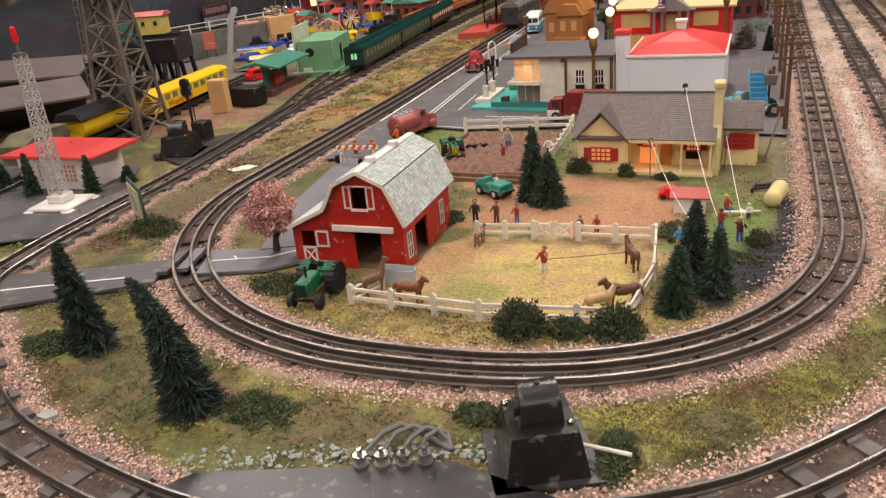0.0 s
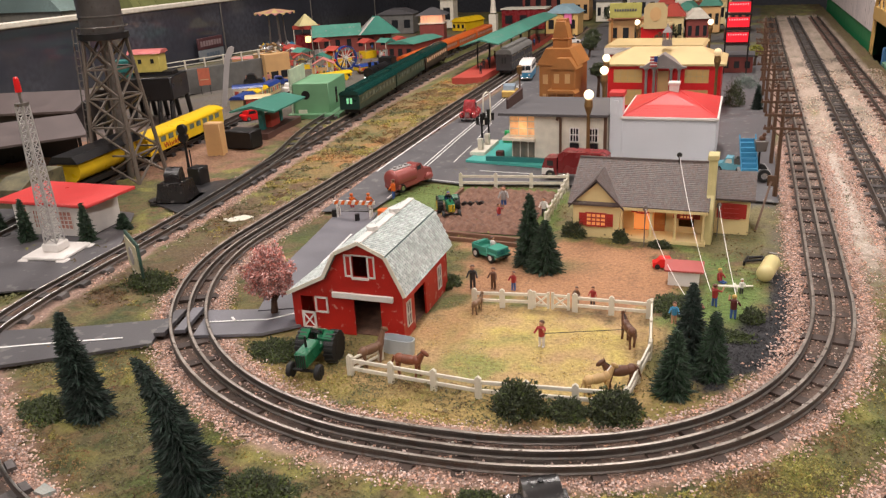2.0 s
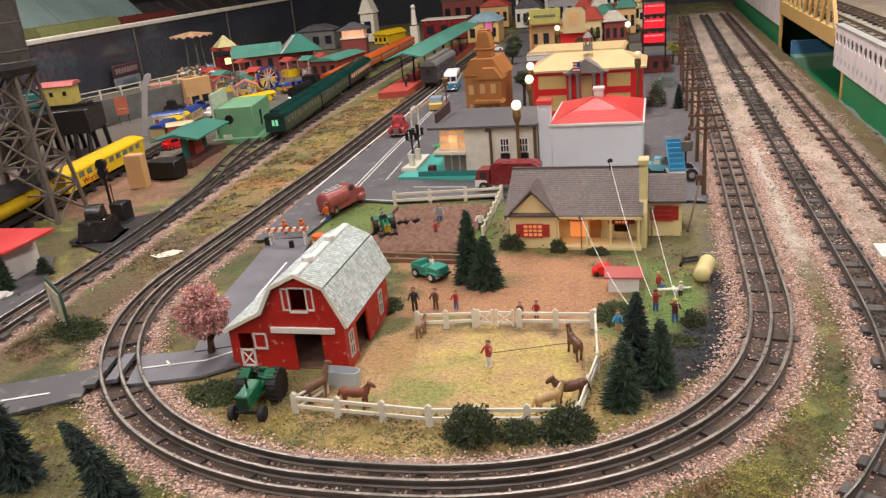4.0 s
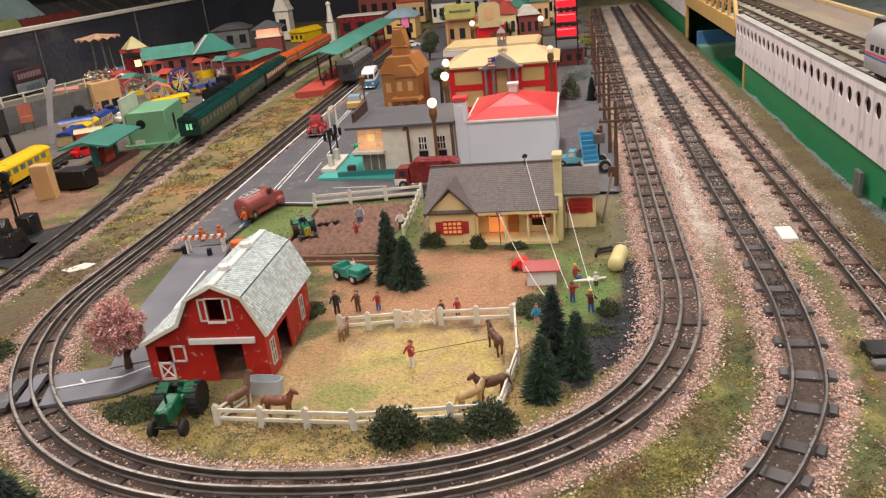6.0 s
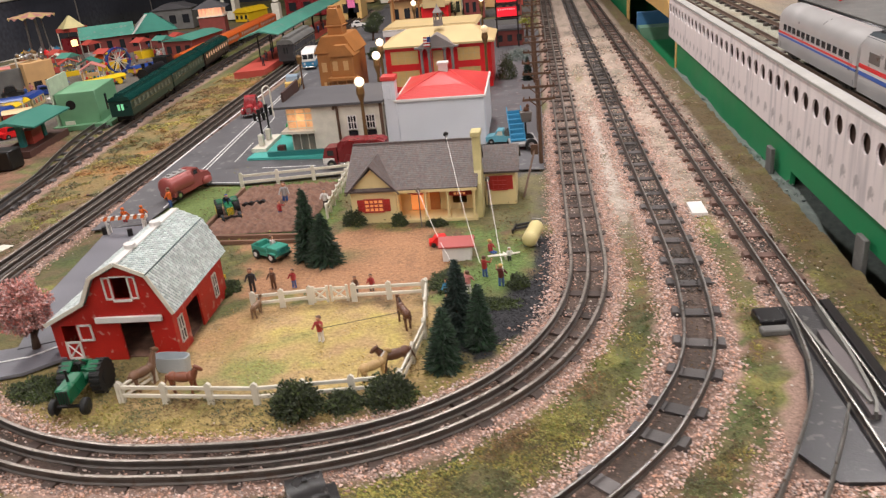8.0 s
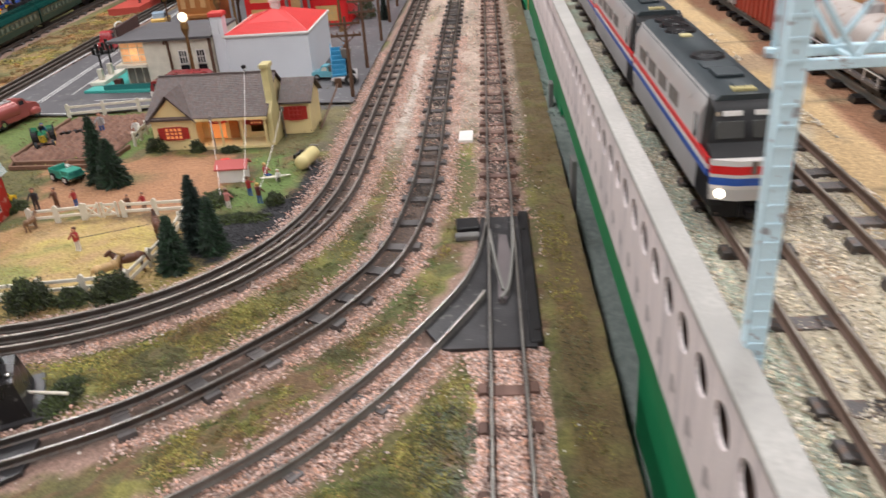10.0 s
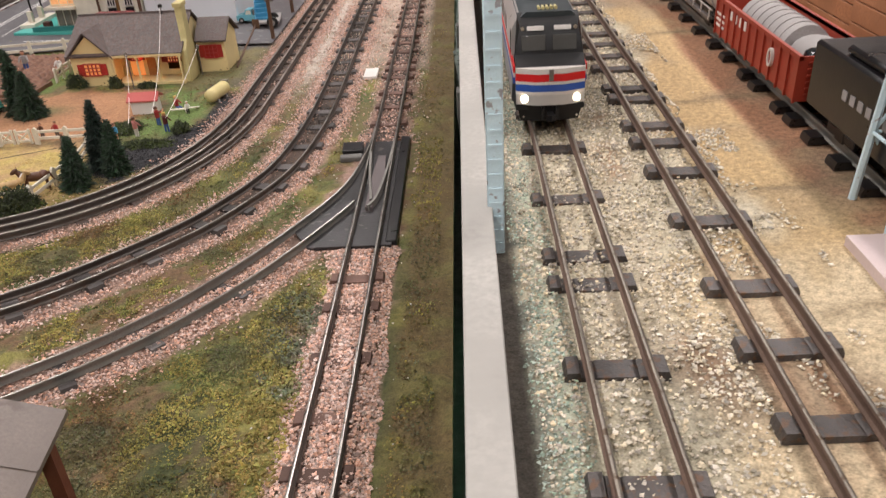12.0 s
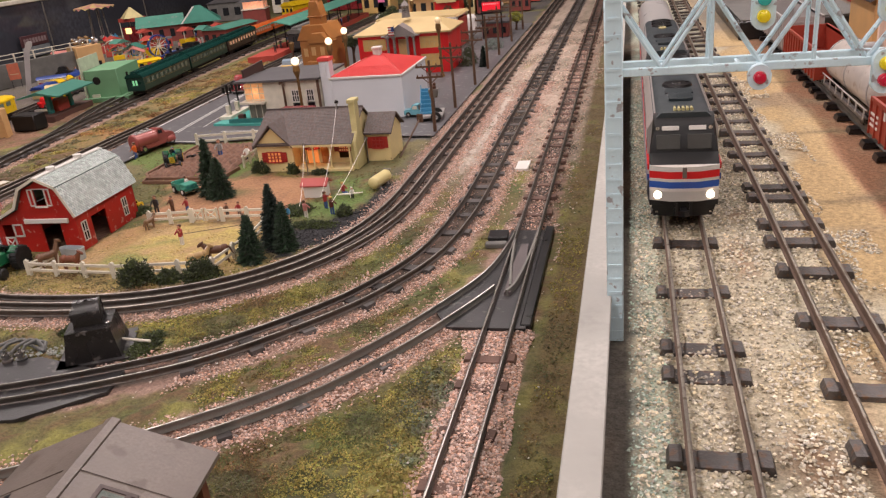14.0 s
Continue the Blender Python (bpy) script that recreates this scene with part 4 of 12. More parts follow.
def engine(x, y, z):
    """A cowl-body passenger engine, its nose towards -y."""
    t = thing("toy_diesel_engine", "silver passenger diesel engine with red, white and blue stripes", "toy train", x, y, z, group="passenger train")
    L, w = 0.262, 0.0255
    bm = B()
    sec = [(-w, 0.010), (w, 0.010), (w, 0.060), (w * 0.80, 0.070), (w * 0.62, 0.0725), (-w * 0.62, 0.0725), (-w * 0.80, 0.070), (-w, 0.060)]
    prism(bm, sec, 0.030, L)
    part("body", bm, M_SILVER, t, bevel=0.0007)
    bm = B()
    nose = [(0.0, 0.010), (0.0, 0.0405), (0.003, 0.0425), (0.012, 0.0468), (0.0165, 0.0650), (0.021, 0.0700), (0.030, 0.0722), (0.030, 0.010)]
    prism(bm, [(a, b) for a, b in nose], -w, w, "x")
    for v in bm.verts:
        if v.co.y < 0.02:
            v.co.x *= 0.95
        if v.co.z > 0.064:
            v.co.x *= 0.84
    part("nose", bm, mat("satin_black_mask", (0.012, 0.012, 0.013), 0.5, 0, 0.3, 40, 700, 0.05), t, "black cab nose and mask", bevel=0.001)
    for s in (-1, 1):
        bm = B()
        box(bm, s * 0.0025, 0.0, 0.0, s * 0.0195, 0.0012, 0.0110, m=pose(0, 0.0116, 0.0490, -14))
        part("windscreen", bm, mat("grey_windscreen", (0.085, 0.085, 0.08), 0.15, 0, 0.2, 40, 700, 0), t, "grey windscreen pane", bevel=0.0004)
        bm = B()
        box(bm, s * 0.0035, 0.0, 0.0, s * 0.0155, 0.002, 0.0032, m=pose(0, 0.0150, 0.0625, -14))
        part("number_box", bm, M_WHITE, t, "white blank number box", bevel=0.0003)
        bm = B()
        cyl(bm, (s * 0.0185, 0.0155, 0.0640), (s * 0.0185, 0.0185, 0.0640), 0.0015, n=10)
        part("marker_lamp", bm, M_CHROME, t)
    bm = B()
    prism(bm, [(-w * 0.95, 0.0), (-0.010, -0.0050), (0.010, -0.0050), (w * 0.95, 0.0), (w * 0.95, 0.004), (-w * 0.95, 0.004)], 0.0145, 0.040, "z")
    front = part("nose_panel", bm, M_SILVER, t, "silver nose panel", bevel=0.0005)
    for z0, z1, mm in ((0.0372, 0.0408, M_WHITE), (0.0318, 0.0370, M_REDWALL), (0.0296, 0.0316, M_WHITE), (0.0246, 0.0294, M_ROYAL), (0.0222, 0.0244, M_WHITE)):
        bm = B()
        prism(bm, [(-w * 0.955, -0.0004), (-0.010, -0.0055), (0.010, -0.0055), (w * 0.955, -0.0004), (w * 0.955, 0.003), (-w * 0.955, 0.003)], z0, z1, "z")
        part("nose_stripe", bm, mm, front)
    bm = B()
    box(bm, -0.0015, -0.0066, 0.0325, 0.0015, -0.0051, 0.0405)
    part("grab_iron", bm, M_TIN, front)
    for s in (-1, 1):
        bm = B()
        cyl(bm, (s * 0.0185, -0.0035, 0.0190), (s * 0.0185, 0.002, 0.0190), 0.0027, n=12)
        part("headlight", bm, M_HEADLIGHT, front, "lit headlight")
    for z0, z1, mm in ((0.0365, 0.0410, M_REDWALL), (0.0332, 0.0363, M_WHITE), (0.0285, 0.0330, M_ROYAL)):
        for s in (-1, 1):
            bm = B()
            box(bm, s * (w - 0.001), 0.004, z0, s * (w + 0.0004), L, z1)
            part("side_stripe", bm, mm, t)
    bm = B()
    prism(bm, [(-w * 0.83, 0.0690), (w * 0.83, 0.0690), (w * 0.62, 0.0738), (-w * 0.62, 0.0738)], 0.022, L - 0.002)
    roof = part("roof", bm, M_LOCOROOF, t, "dark blue-grey roof", bevel=0.0006)
    for k in range(5):
        bm = B()
        cyl(bm, (-0.006 + k * 0.003, 0.028, 0.0748), (-0.006 + k * 0.003, 0.036, 0.0748), 0.0013, 0.0008, 8)
        part("horn", bm, M_OLIVECREAM, roof, "dull brass horn")
    for fy in (0.118, 0.205, 0.226, 0.247):
        bm = B()
        fan(bm, 0, fy, 0.0736, 0.0125)
        part("roof_fan", bm, M_BLACK, roof, "round black roof fan")
    for dims in ((-0.009, 0.060, 0.0736, 0.009, 0.080, 0.0762), (-0.011, 0.085, 0.0736, 0.011, 0.102, 0.0750), (-0.004, 0.036, 0.0736, 0.004, 0.047, 0.0752), (-0.0045, 0.182, 0.0736, 0.0045, 0.190, 0.0755)):
        bm = B()
        box(bm, *dims)
        part("roof_hatch", bm, M_LOCOROOF if dims[1] < 0.1 else M_OLIVECREAM, roof, bevel=0.0005)
    for s in (-1, 1):
        for k in range(4):
            bm = B()
            box(bm, s * (w - 0.0008), 0.090 + k * 0.040, 0.0455, s * (w + 0.0003), 0.118 + k * 0.040, 0.0565)
            part("side_grille", bm, M_TIN, t, "grey side grille")
        bm = B()
        box(bm, s * (w - 0.0008), 0.034, 0.0425, s * (w + 0.0003), 0.043, 0.058)
        part("cab_door", bm, M_GLASSDARK, t, "dark cab side window")
    bm = B()
    prism(bm, [(-w * 0.94, 0.0012), (-0.011, -0.0018), (0.011, -0.0018), (w * 0.94, 0.0012), (w * 0.94, 0.012), (-w * 0.94, 0.012)], 0.0012, 0.0146, "z")
    for v in bm.verts:
        if v.co.z < 0.002:
            v.co.x *= 0.86
            v.co.y += 0.002
    pilot = part("pilot", bm, M_DARKIRON, t, "black faceted pilot", bevel=0.0006)
    bm = B()
    prism(bm, [(-0.0035, -0.009), (0.0005, -0.0105), (0.0035, -0.0085), (0.0022, -0.0060), (0.0022, 0.0), (-0.0022, 0.0), (-0.0022, -0.0065)], 0.0040, 0.0085, "z")
    part("coupler", bm, M_BLACK, pilot, bevel=0.0004)
    for s in (-1, 1):
        bm = B()
        cyl(bm, (s * 0.0190, -0.0012, 0.0052), (s * 0.0190, 0.001, 0.0052), 0.0009, n=8)
        part("air_hose_plug", bm, M_CHROME, pilot)
        bm = B()
        box(bm, s * 0.004, -0.0030, 0.0025, s * 0.0062, -0.001, 0.0125)
        part("step_bar", bm, M_BLACK, pilot)
    bm = B()
    box(bm, -0.022, 0.06, 0.003, 0.022, 0.16, 0.010)
    part("underframe", bm, M_DARKIRON, t, "black fuel tank", bevel=0.0008)
    truck_set(t, (0.038, 0.215))
    return t


def coach(x, y, z):
    t = thing("toy_passenger_coach", "round-roofed silver passenger coach with striped sides", "toy train", x, y, z, group="passenger train")
    L, w = 0.290, 0.0245
    bm = B()
    sec = [(-w, 0.011), (w, 0.011), (w, 0.050)] + [(w * math.cos(a), 0.050 + 0.021 * math.sin(a)) for a in np.linspace(0.2, math.pi - 0.2, 12)] + [(-w, 0.050)]
    prism(bm, sec, 0, L)
    part("body", bm, M_SILVER, t, bevel=0.0004)
    first = None
    for s in (-1, 1):
        for k in range(13):
            if first is None:
                bm = B()
                box(bm, -0.0007, 0, 0.038, 0.0007, 0.013, 0.046)
                first = part("window", bm, M_GLASSDARK, t, m=pose(s * (w - 0.0003), 0.022, 0))
            else:
                share(first, pose(s * (w - 0.0003), 0.022 + k * 0.0195, 0))
    bm = B()
    box(bm, -0.008, -0.0008, 0.014, 0.008, 0.004, 0.055)
    part("end_door", bm, M_GLASSDARK, t, "dark end door")
    for z0, z1, mm in ((0.0325, 0.0350, M_REDWALL), (0.0285, 0.0310, M_ROYAL)):
        for s in (-1, 1):
            bm = B()
            box(bm, s * (w - 0.001), 0, z0, s * (w + 0.0004), L, z1)
            part("side_stripe", bm, mm, t)
    truck_set(t, (0.045, L - 0.045))
    return t


TRAINZ = DECK + 0.012
engine(0.4225, 0.430, TRAINZ)
engine(0.4225, 0.430 + 0.272, TRAINZ)
coach(0.4225, 0.430 + 0.545, TRAINZ)


def ribbed_car(name, label, x, y, L, h, w, material, rim=0.0015, deep=0.030):
    t = thing(name, label, "freight car", x, y, TRAINZ, group="freight cars")
    bm = B()
    tray(bm, -w, 0, 0.009, w, L, 0.009 + h, rim)
    part("body", bm, material, t, smooth=False)
    for s in (-1, 1):
        bm = B()
        box(bm, s * (w + 0.0012), 0, 0.009 + h - 0.003, s * (w - rim), L, 0.009 + h + 0.0005)
        part("rim", bm, material, t, smooth=False)
    k = int(L / 0.0165)
    rib = None
    for s in (-1, 1):
        for i in range(k + 1):
            m = pose(s * (w + 0.0007), i * (L - 0.002) / k, 0)
            if rib is None:
                bm = B()
                box(bm, -0.0008, 0, 0.008, 0.0008, 0.002, 0.0085 + h)
                rib = part("side_rib", bm, material, t, smooth=False, m=m)
            else:
                share(rib, m)
    for i in range(6):
        bm = B()
        box(bm, -w * 0.8, -0.0012, 0.013 + i * h / 7, w * 0.8, 0.0005, 0.0145 + i * h / 7)
        part("end_rib", bm, material, t, smooth=False)
    bm = B()
    box(bm, -0.012, 0.004, 0.006, 0.012, L - 0.004, 0.0095)
    part("underframe", bm, M_DARKIRON, t)
    truck_set(t, (0.038, L - 0.038))
    return t


gon = ribbed_car("toy_gondola", "oxide red open gondola car with white side lettering", 0.620, 0.425, 0.194, 0.032, 0.0265, M_OXIDE)
bm = B()
ring = [[bm.verts.new((x, 0.052 + ry * math.cos(2 * math.pi * k / 18), 0.026 + rz * math.sin(2 * math.pi * k / 18))) for k in range(18)]
        for x, ry, rz in ((-0.0290, 0.0045, 0.0070), (-0.0290, 0.0030, 0.0052), (-0.0262, 0.0030, 0.0052), (-0.0262, 0.0045, 0.0070))]
for lo, hi in zip(ring, ring[1:] + ring[:1]):
    for k in range(18):
        bm.faces.new((lo[k], lo[(k + 1) % 18], hi[(k + 1) % 18], hi[k]))
part("side_badge", bm, M_WHITE, gon, "white ring badge")
for y0, y1, z0, z1 in [(0.150 - k * 0.012, 0.1545 - k * 0.012, 0.029, 0.036) for k in range(4)] + [(0.170, 0.192, 0.016 + k * 0.005, 0.018 + k * 0.005) for k in range(3)]:
    bm = B()
    box(bm, -0.0272, y0, z0, -0.0262, y1, z1)
    part("side_mark", bm, M_WHITE, gon)
load = thing("toy_aeroplane_load", "grey aeroplane body shape lying in the red gondola", "toy aeroplane", 0.620, 0.432, TRAINZ + 0.0125, group="")
bm = B()
prof = [(-0.021 + 0.042 * (1 - math.cos(a)) / 2, 0.008 + 0.027 * math.sin(a)) for a in np.linspace(0, math.pi, 14)]
prism(bm, [(-0.021, 0.0)] + prof[1:-1] + [(0.021, 0.0)], 0.050, 0.150)
part("fuselage", bm, M_CONCRETE, load, bevel=0.001)
bm = B()
for k in range(7):
    prism(bm, [(-0.0216, 0.004)] + [(a * 1.03, b + 0.0006) for a, b in prof[1:-1]] + [(0.0216, 0.004)], 0.060 + k * 0.013, 0.0625 + k * 0.013)
part("panel_rib", bm, M_CONCRETE, load)
bm = B()
ball(bm, (0, 0.022, 0.016), 0.019, 0.036, 0.017, sub=3)
part("cabin", bm, M_CONCRETE, load, "rounded grey cabin")
bm = B()
for s in (-1, 1):
    ball(bm, (s * 0.0095, 0.008, 0.0235), 0.0085, 0.013, 0.0065, sub=2)
part("cabin_window", bm, M_GLASSDARK, load, "dark rounded cabin windows")
tank = thing("toy_tank_car", "pale grey tank car with dark bands on an open frame", "freight car", 0.620, 0.640, TRAINZ, group="freight cars")
bm = B()
shell = [(0.0, 0.012), (0.002, 0.019), (0.006, 0.0225), (0.012, 0.0235), (0.178, 0.0235), (0.184, 0.0225), (0.188, 0.019), (0.190, 0.012)]
rings = [[bm.verts.new((rad * math.cos(2 * math.pi * k / 28), yy, 0.037 + rad * math.sin(2 * math.pi * k / 28))) for k in range(28)] for yy, rad in shell]
for ra, rb in zip(rings, rings[1:]):
    for k in range(28):
        bm.faces.new((ra[k], ra[(k + 1) % 28], rb[(k + 1) % 28], rb[k]))
bm.faces.new(rings[0][::-1])
bm.faces.new(rings[-1])
shell_part = part("tank", bm, mat("pale_tank_paint", (0.56, 0.50, 0.46), 0.42, 0.1, 0.25, 40, 700, 0.08, spot=0.2, spotcol=(0.36, 0.28, 0.23)), tank)
for yy in (0.010, 0.095, 0.176):
    bm = B()
    ring = [[bm.verts.new((rad * math.cos(2 * math.pi * k / 28), yy + dy, 0.037 + rad * math.sin(2 * math.pi * k / 28))) for k in range(28)] for dy, rad in ((0, 0.0234), (0, 0.0241), (0.003, 0.0241), (0.003, 0.0234))]
    for ra, rb in zip(ring, ring[1:] + ring[:1]):
        for k in range(28):
            bm.faces.new((ra[k], ra[(k + 1) % 28], rb[(k + 1) % 28], rb[k]))
    part("tank_band", bm, M_HOPPER, shell_part, "dark grey band")
bm = B()
cyl(bm, (0, 0.095, 0.056), (0, 0.095, 0.068), 0.010, 0.009, 18)
part("dome", bm, M_HOPPER, shell_part, "grey filling dome", bevel=0.001)
for s2 in (-1, 1):
    bm = B()
    box(bm, s2 * 0.020, 0.0, 0.010, s2 * 0.024, 0.190, 0.014)
    part("side_sill", bm, M_TIE_GREY, tank, bevel=0.0004)
    for k in range(7):
        bm = B()
        cyl(bm, (s2 * 0.0235, 0.012 + k * 0.0275, 0.012), (s2 * 0.0235, 0.012 + k * 0.0275, 0.022), 0.0009, n=6)
        part("handrail_post", bm, M_SILVER, tank)
    bm = B()
    cyl(bm, (s2 * 0.0235, 0.004, 0.022), (s2 * 0.0235, 0.186, 0.022), 0.0008, n=6)
    part("handrail", bm, M_SILVER, tank)
for yy in (0.004, 0.182):
    bm = B()
    box(bm, -0.024, yy - 0.004, 0.010, 0.024, yy + 0.004, 0.0145)
    part("end_sill", bm, M_DARKIRON, tank)
    bm = B()
    prism(bm, [(-0.016, 0.012), (0.016, 0.012), (0.019, 0.025), (0.0, 0.0165), (-0.019, 0.025)], yy + (0.012 if yy < 0.1 else -0.018), yy + (0.018 if yy < 0.1 else -0.012))
    part("saddle", bm, M_DARKIRON, tank)
bm = B()
box(bm, -0.010, 0.0, 0.0065, 0.010, 0.190, 0.013)
part("underframe", bm, M_DARKIRON, tank)
truck_set(tank, (0.036, 0.154))
ribbed_car("toy_gondola", "oxide red open gondola car behind the grey hopper", 0.620, 0.85, 0.205, 0.034, 0.0265, M_OXIDE)
ribbed_car("toy_hopper", "grey open hopper car at the end of the row", 0.620, 1.075, 0.21, 0.042, 0.0255, M_HOPPER)
blackcar = thing("toy_tender", "black engine tender on the freight track", "toy train", 0.620, 0.224, TRAINZ, group="freight cars")
bm = B()
box(bm, -0.026, 0.0, 0.014, 0.026, 0.185, 0.058)
box(bm, -0.022, 0.05, 0.058, 0.022, 0.15, 0.064)
part("body", bm, M_BLACK, blackcar, bevel=0.002)
bm = B()
for k in range(9):
    box(bm, -0.0265, 0.045 + k * 0.0105, 0.034, -0.0255, 0.045 + k * 0.0105 + 0.006, 0.040)
part("lettering", bm, M_CONCRETE, blackcar, "pale lettering bars")
truck_set(blackcar, (0.04, 0.145))

# ---- goods beside the freight track ----
crate = thing("wooden_crate", "open-topped brown crate of horizontal planks", "crate", 0.712, 0.43, DECK, group="plank crates")
for k in range(5):
    bm = B()
    z0 = 0.002 + k * 0.0165
    box(bm, -0.045, -0.09, z0, -0.041, 0.09, z0 + 0.0155)
    p0 = part("plank", bm, M_CRATE, crate, bevel=0.0005)
    bm = B()
    box(bm, -0.041, -0.09, z0, 0.045, -0.086, z0 + 0.0155)
    part("plank", bm, M_CRATE, crate, bevel=0.0005)
    bm = B()
    box(bm, -0.041, 0.086, z0, 0.045, 0.09, z0 + 0.0155)
    part("plank", bm, M_CRATE, crate, bevel=0.0005)
bm = B()
box(bm, -0.040, -0.085, 0.0, 0.045, 0.085, 0.060)
part("filling", bm, M_CONCRETE, crate, "grey boards inside")
copy_thing(crate, pose(0.735, 0.645, DECK))
sheet = thing("card_building_wall", "tall pale pink card wall behind the freight cars", "building", 0.68, 0.755, DECK)
bm = B()
prism(bm, [(-0.05, 0), (0.42, 0), (0.42, 0.16), (0.05, 0.16), (-0.05, 0.13)], 0.0, 0.006, "y")
part("wall", bm, mat("pale_pink_card", (0.80, 0.58, 0.46), 0.7, 0, 0.15, 10, 400, 0.05), sheet)
bm = B()
box(bm, 0.10, -0.004, 0.02, 0.16, 0.0, 0.09)
box(bm, 0.22, -0.004, 0.02, 0.28, 0.0, 0.09)
part("doorway", bm, M_CRATE, sheet, "brown doorway boards")
for x, y, h, wd, mm, lab in ((0.80, 1.15, 0.10, 0.14, M_TAN, "tan card shed"), (0.93, 1.55, 0.13, 0.2, M_OXIDE, "dark red card shed")):
    t = thing("toy_shed", lab + " beyond the freight track", "building", x, y, DECK, group="sheds beyond the freight track")
    bm = B()
    box(bm, -wd / 2, 0, 0, wd / 2, wd, h * 0.7)
    prism(bm, [(-wd / 2, h * 0.7), (wd / 2, h * 0.7), (0, h)], 0, wd)
    part("wall", bm, mm, t)
    bm = B()
    prism(bm, [(-wd / 2 - 0.01, h * 0.68), (0, h + 0.004), (wd / 2 + 0.01, h * 0.68), (wd / 2 + 0.01, h * 0.72), (0, h + 0.009), (-wd / 2 - 0.01, h * 0.72)], -0.008, wd + 0.008)
    part("roof", bm, M_DARKROOF, t)
    bm = B()
    for k in range(3):
        box(bm, -wd * 0.35 + k * wd * 0.27, -0.002, h * 0.2, -wd * 0.35 + k * wd * 0.27 + wd * 0.15, 0.001, h * 0.5)
    part("window", bm, M_GLASSDARK, t)

# ---- the signal gantry over two deck tracks ----
GY = 0.268
gantry = thing("signal_gantry", "pale blue lattice signal bridge spanning two tracks", "signal gantry", 0.3765, GY, DECK)
bm = B()
box(bm, -0.0045, -0.004, 0.0, 0.0045, 0.004, 0.193)
post = part("near_post", bm, M_SIGNALPAINT, gantry, "flat ladder-like post", bevel=0.0006)
bm = B()
box(bm, -0.0036, -0.0044, 0.006, 0.0036, -0.0036, 0.0074)
rung = part("rung", bm, M_SIGNALPAINT, post)
for k in range(1, 23):
    share(rung, pose(0, 0, k * 0.0082))
SPAN = 0.208
for z0 in (0.152, 0.188):
    for yy in (0.0, 0.020):
        bm = B()
        box(bm, -0.003, yy - 0.0018, z0 - 0.002, SPAN + 0.003, yy + 0.0018, z0 + 0.002)
        part("chord", bm, M_SIGNALPAINT, gantry, bevel=0.0004)
    for k in range(6):
        bm = B()
        cyl(bm, (0.024 + k * 0.036, 0, z0), (0.024 + k * 0.036, 0.020, z0), 0.0012, n=6)
        part("tie_bar", bm, M_SIGNALPAINT, gantry)
for yy in (0.0, 0.020):
    for k in range(9):
        xa, xb = k * SPAN / 9, (k + 1) * SPAN / 9
        bm = B()
        cyl(bm, (xa, yy, 0.188 if k % 2 == 0 else 0.153), (xb, yy, 0.153 if k % 2 == 0 else 0.188), 0.0012, n=6)
        part("brace", bm, M_SIGNALPAINT, gantry)
    for k in (0, 2, 4, 6, 8, 9):
        bm = B()
        cyl(bm, (k * SPAN / 9, yy, 0.153), (k * SPAN / 9, yy, 0.188), 0.0011, n=6)
        part("strut", bm, M_SIGNALPAINT, gantry)
for dx, dy in ((-0.012, 0.0), (0.012, 0.0), (-0.012, 0.028), (0.012, 0.028)):
    bm = B()
    cyl(bm, (SPAN + 0.017 + dx, dy * 1.6, 0.0), (SPAN + 0.008 + dx * 0.35, dy * 0.72, 0.193), 0.0024, 0.0018, 6)
    part("leg", bm, M_SIGNALPAINT, gantry)
for k in range(5):
    z0, z1 = 0.010 + k * 0.035, 0.045 + k * 0.035
    f0, f1 = 1 - 0.65 * z0 / 0.2, 1 - 0.65 * z1 / 0.2
    v0, v1 = z0 / 0.193, z1 / 0.193
    x0, x1 = SPAN + 0.017 - 0.009 * v0, SPAN + 0.017 - 0.009 * v1
    for ya, yb in ((0.0, 0.0), (0.0448, 0.020)):
        s = 1 if k % 2 else -1
        y0, y1 = ya + (yb - ya) * v0, ya + (yb - ya) * v1
        for p, q in (((x0 - s * 0.012 * f0, y0, z0), (x1 + s * 0.012 * f1, y1, z1)), ((x1 - 0.012 * f1, y1, z1), (x1 + 0.012 * f1, y1, z1))):
            bm = B()
            cyl(bm, p, q, 0.0011, n=6)
            part("brace", bm, M_SIGNALPAINT, gantry)
    for s in (-1, 1):
        bm = B()
        cyl(bm, (x1 + s * 0.012 * f1, 0.0, z1), (x1 + s * 0.012 * f1, 0.0448 - 0.0248 * v1, z1), 0.0011, n=6)
        part("brace", bm, M_SIGNALPAINT, gantry)
bm = B()
prism(bm, [(SPAN - 0.022, -0.080), (SPAN + 0.030, -0.080), (SPAN + 0.030, -0.008), (SPAN - 0.022, -0.008)], 0.0, 0.006, "z")
basep = part("base_plate", bm, mat("pinkish_white_plate", (0.66, 0.54, 0.53), 0.45, 0, 0.15, 30, 600, 0.05), gantry, "pinkish white sloped base plate", bevel=0.003)
bm = B()
cyl(bm, (SPAN - 0.010, -0.060, 0.006), (SPAN - 0.010, -0.060, 0.0072), 0.0024, n=10)
part("screw", bm, M_DARKIRON, basep)
LENS = {c: mat("signal_lens_" + c, v, 0.15, 0, 0.1, 60, 700, 0, emit=0.25) for c, v in (("red", (0.42, 0.008, 0.03)), ("yellow", (0.65, 0.50, 0.015)), ("green", (0.02, 0.33, 0.30)))}
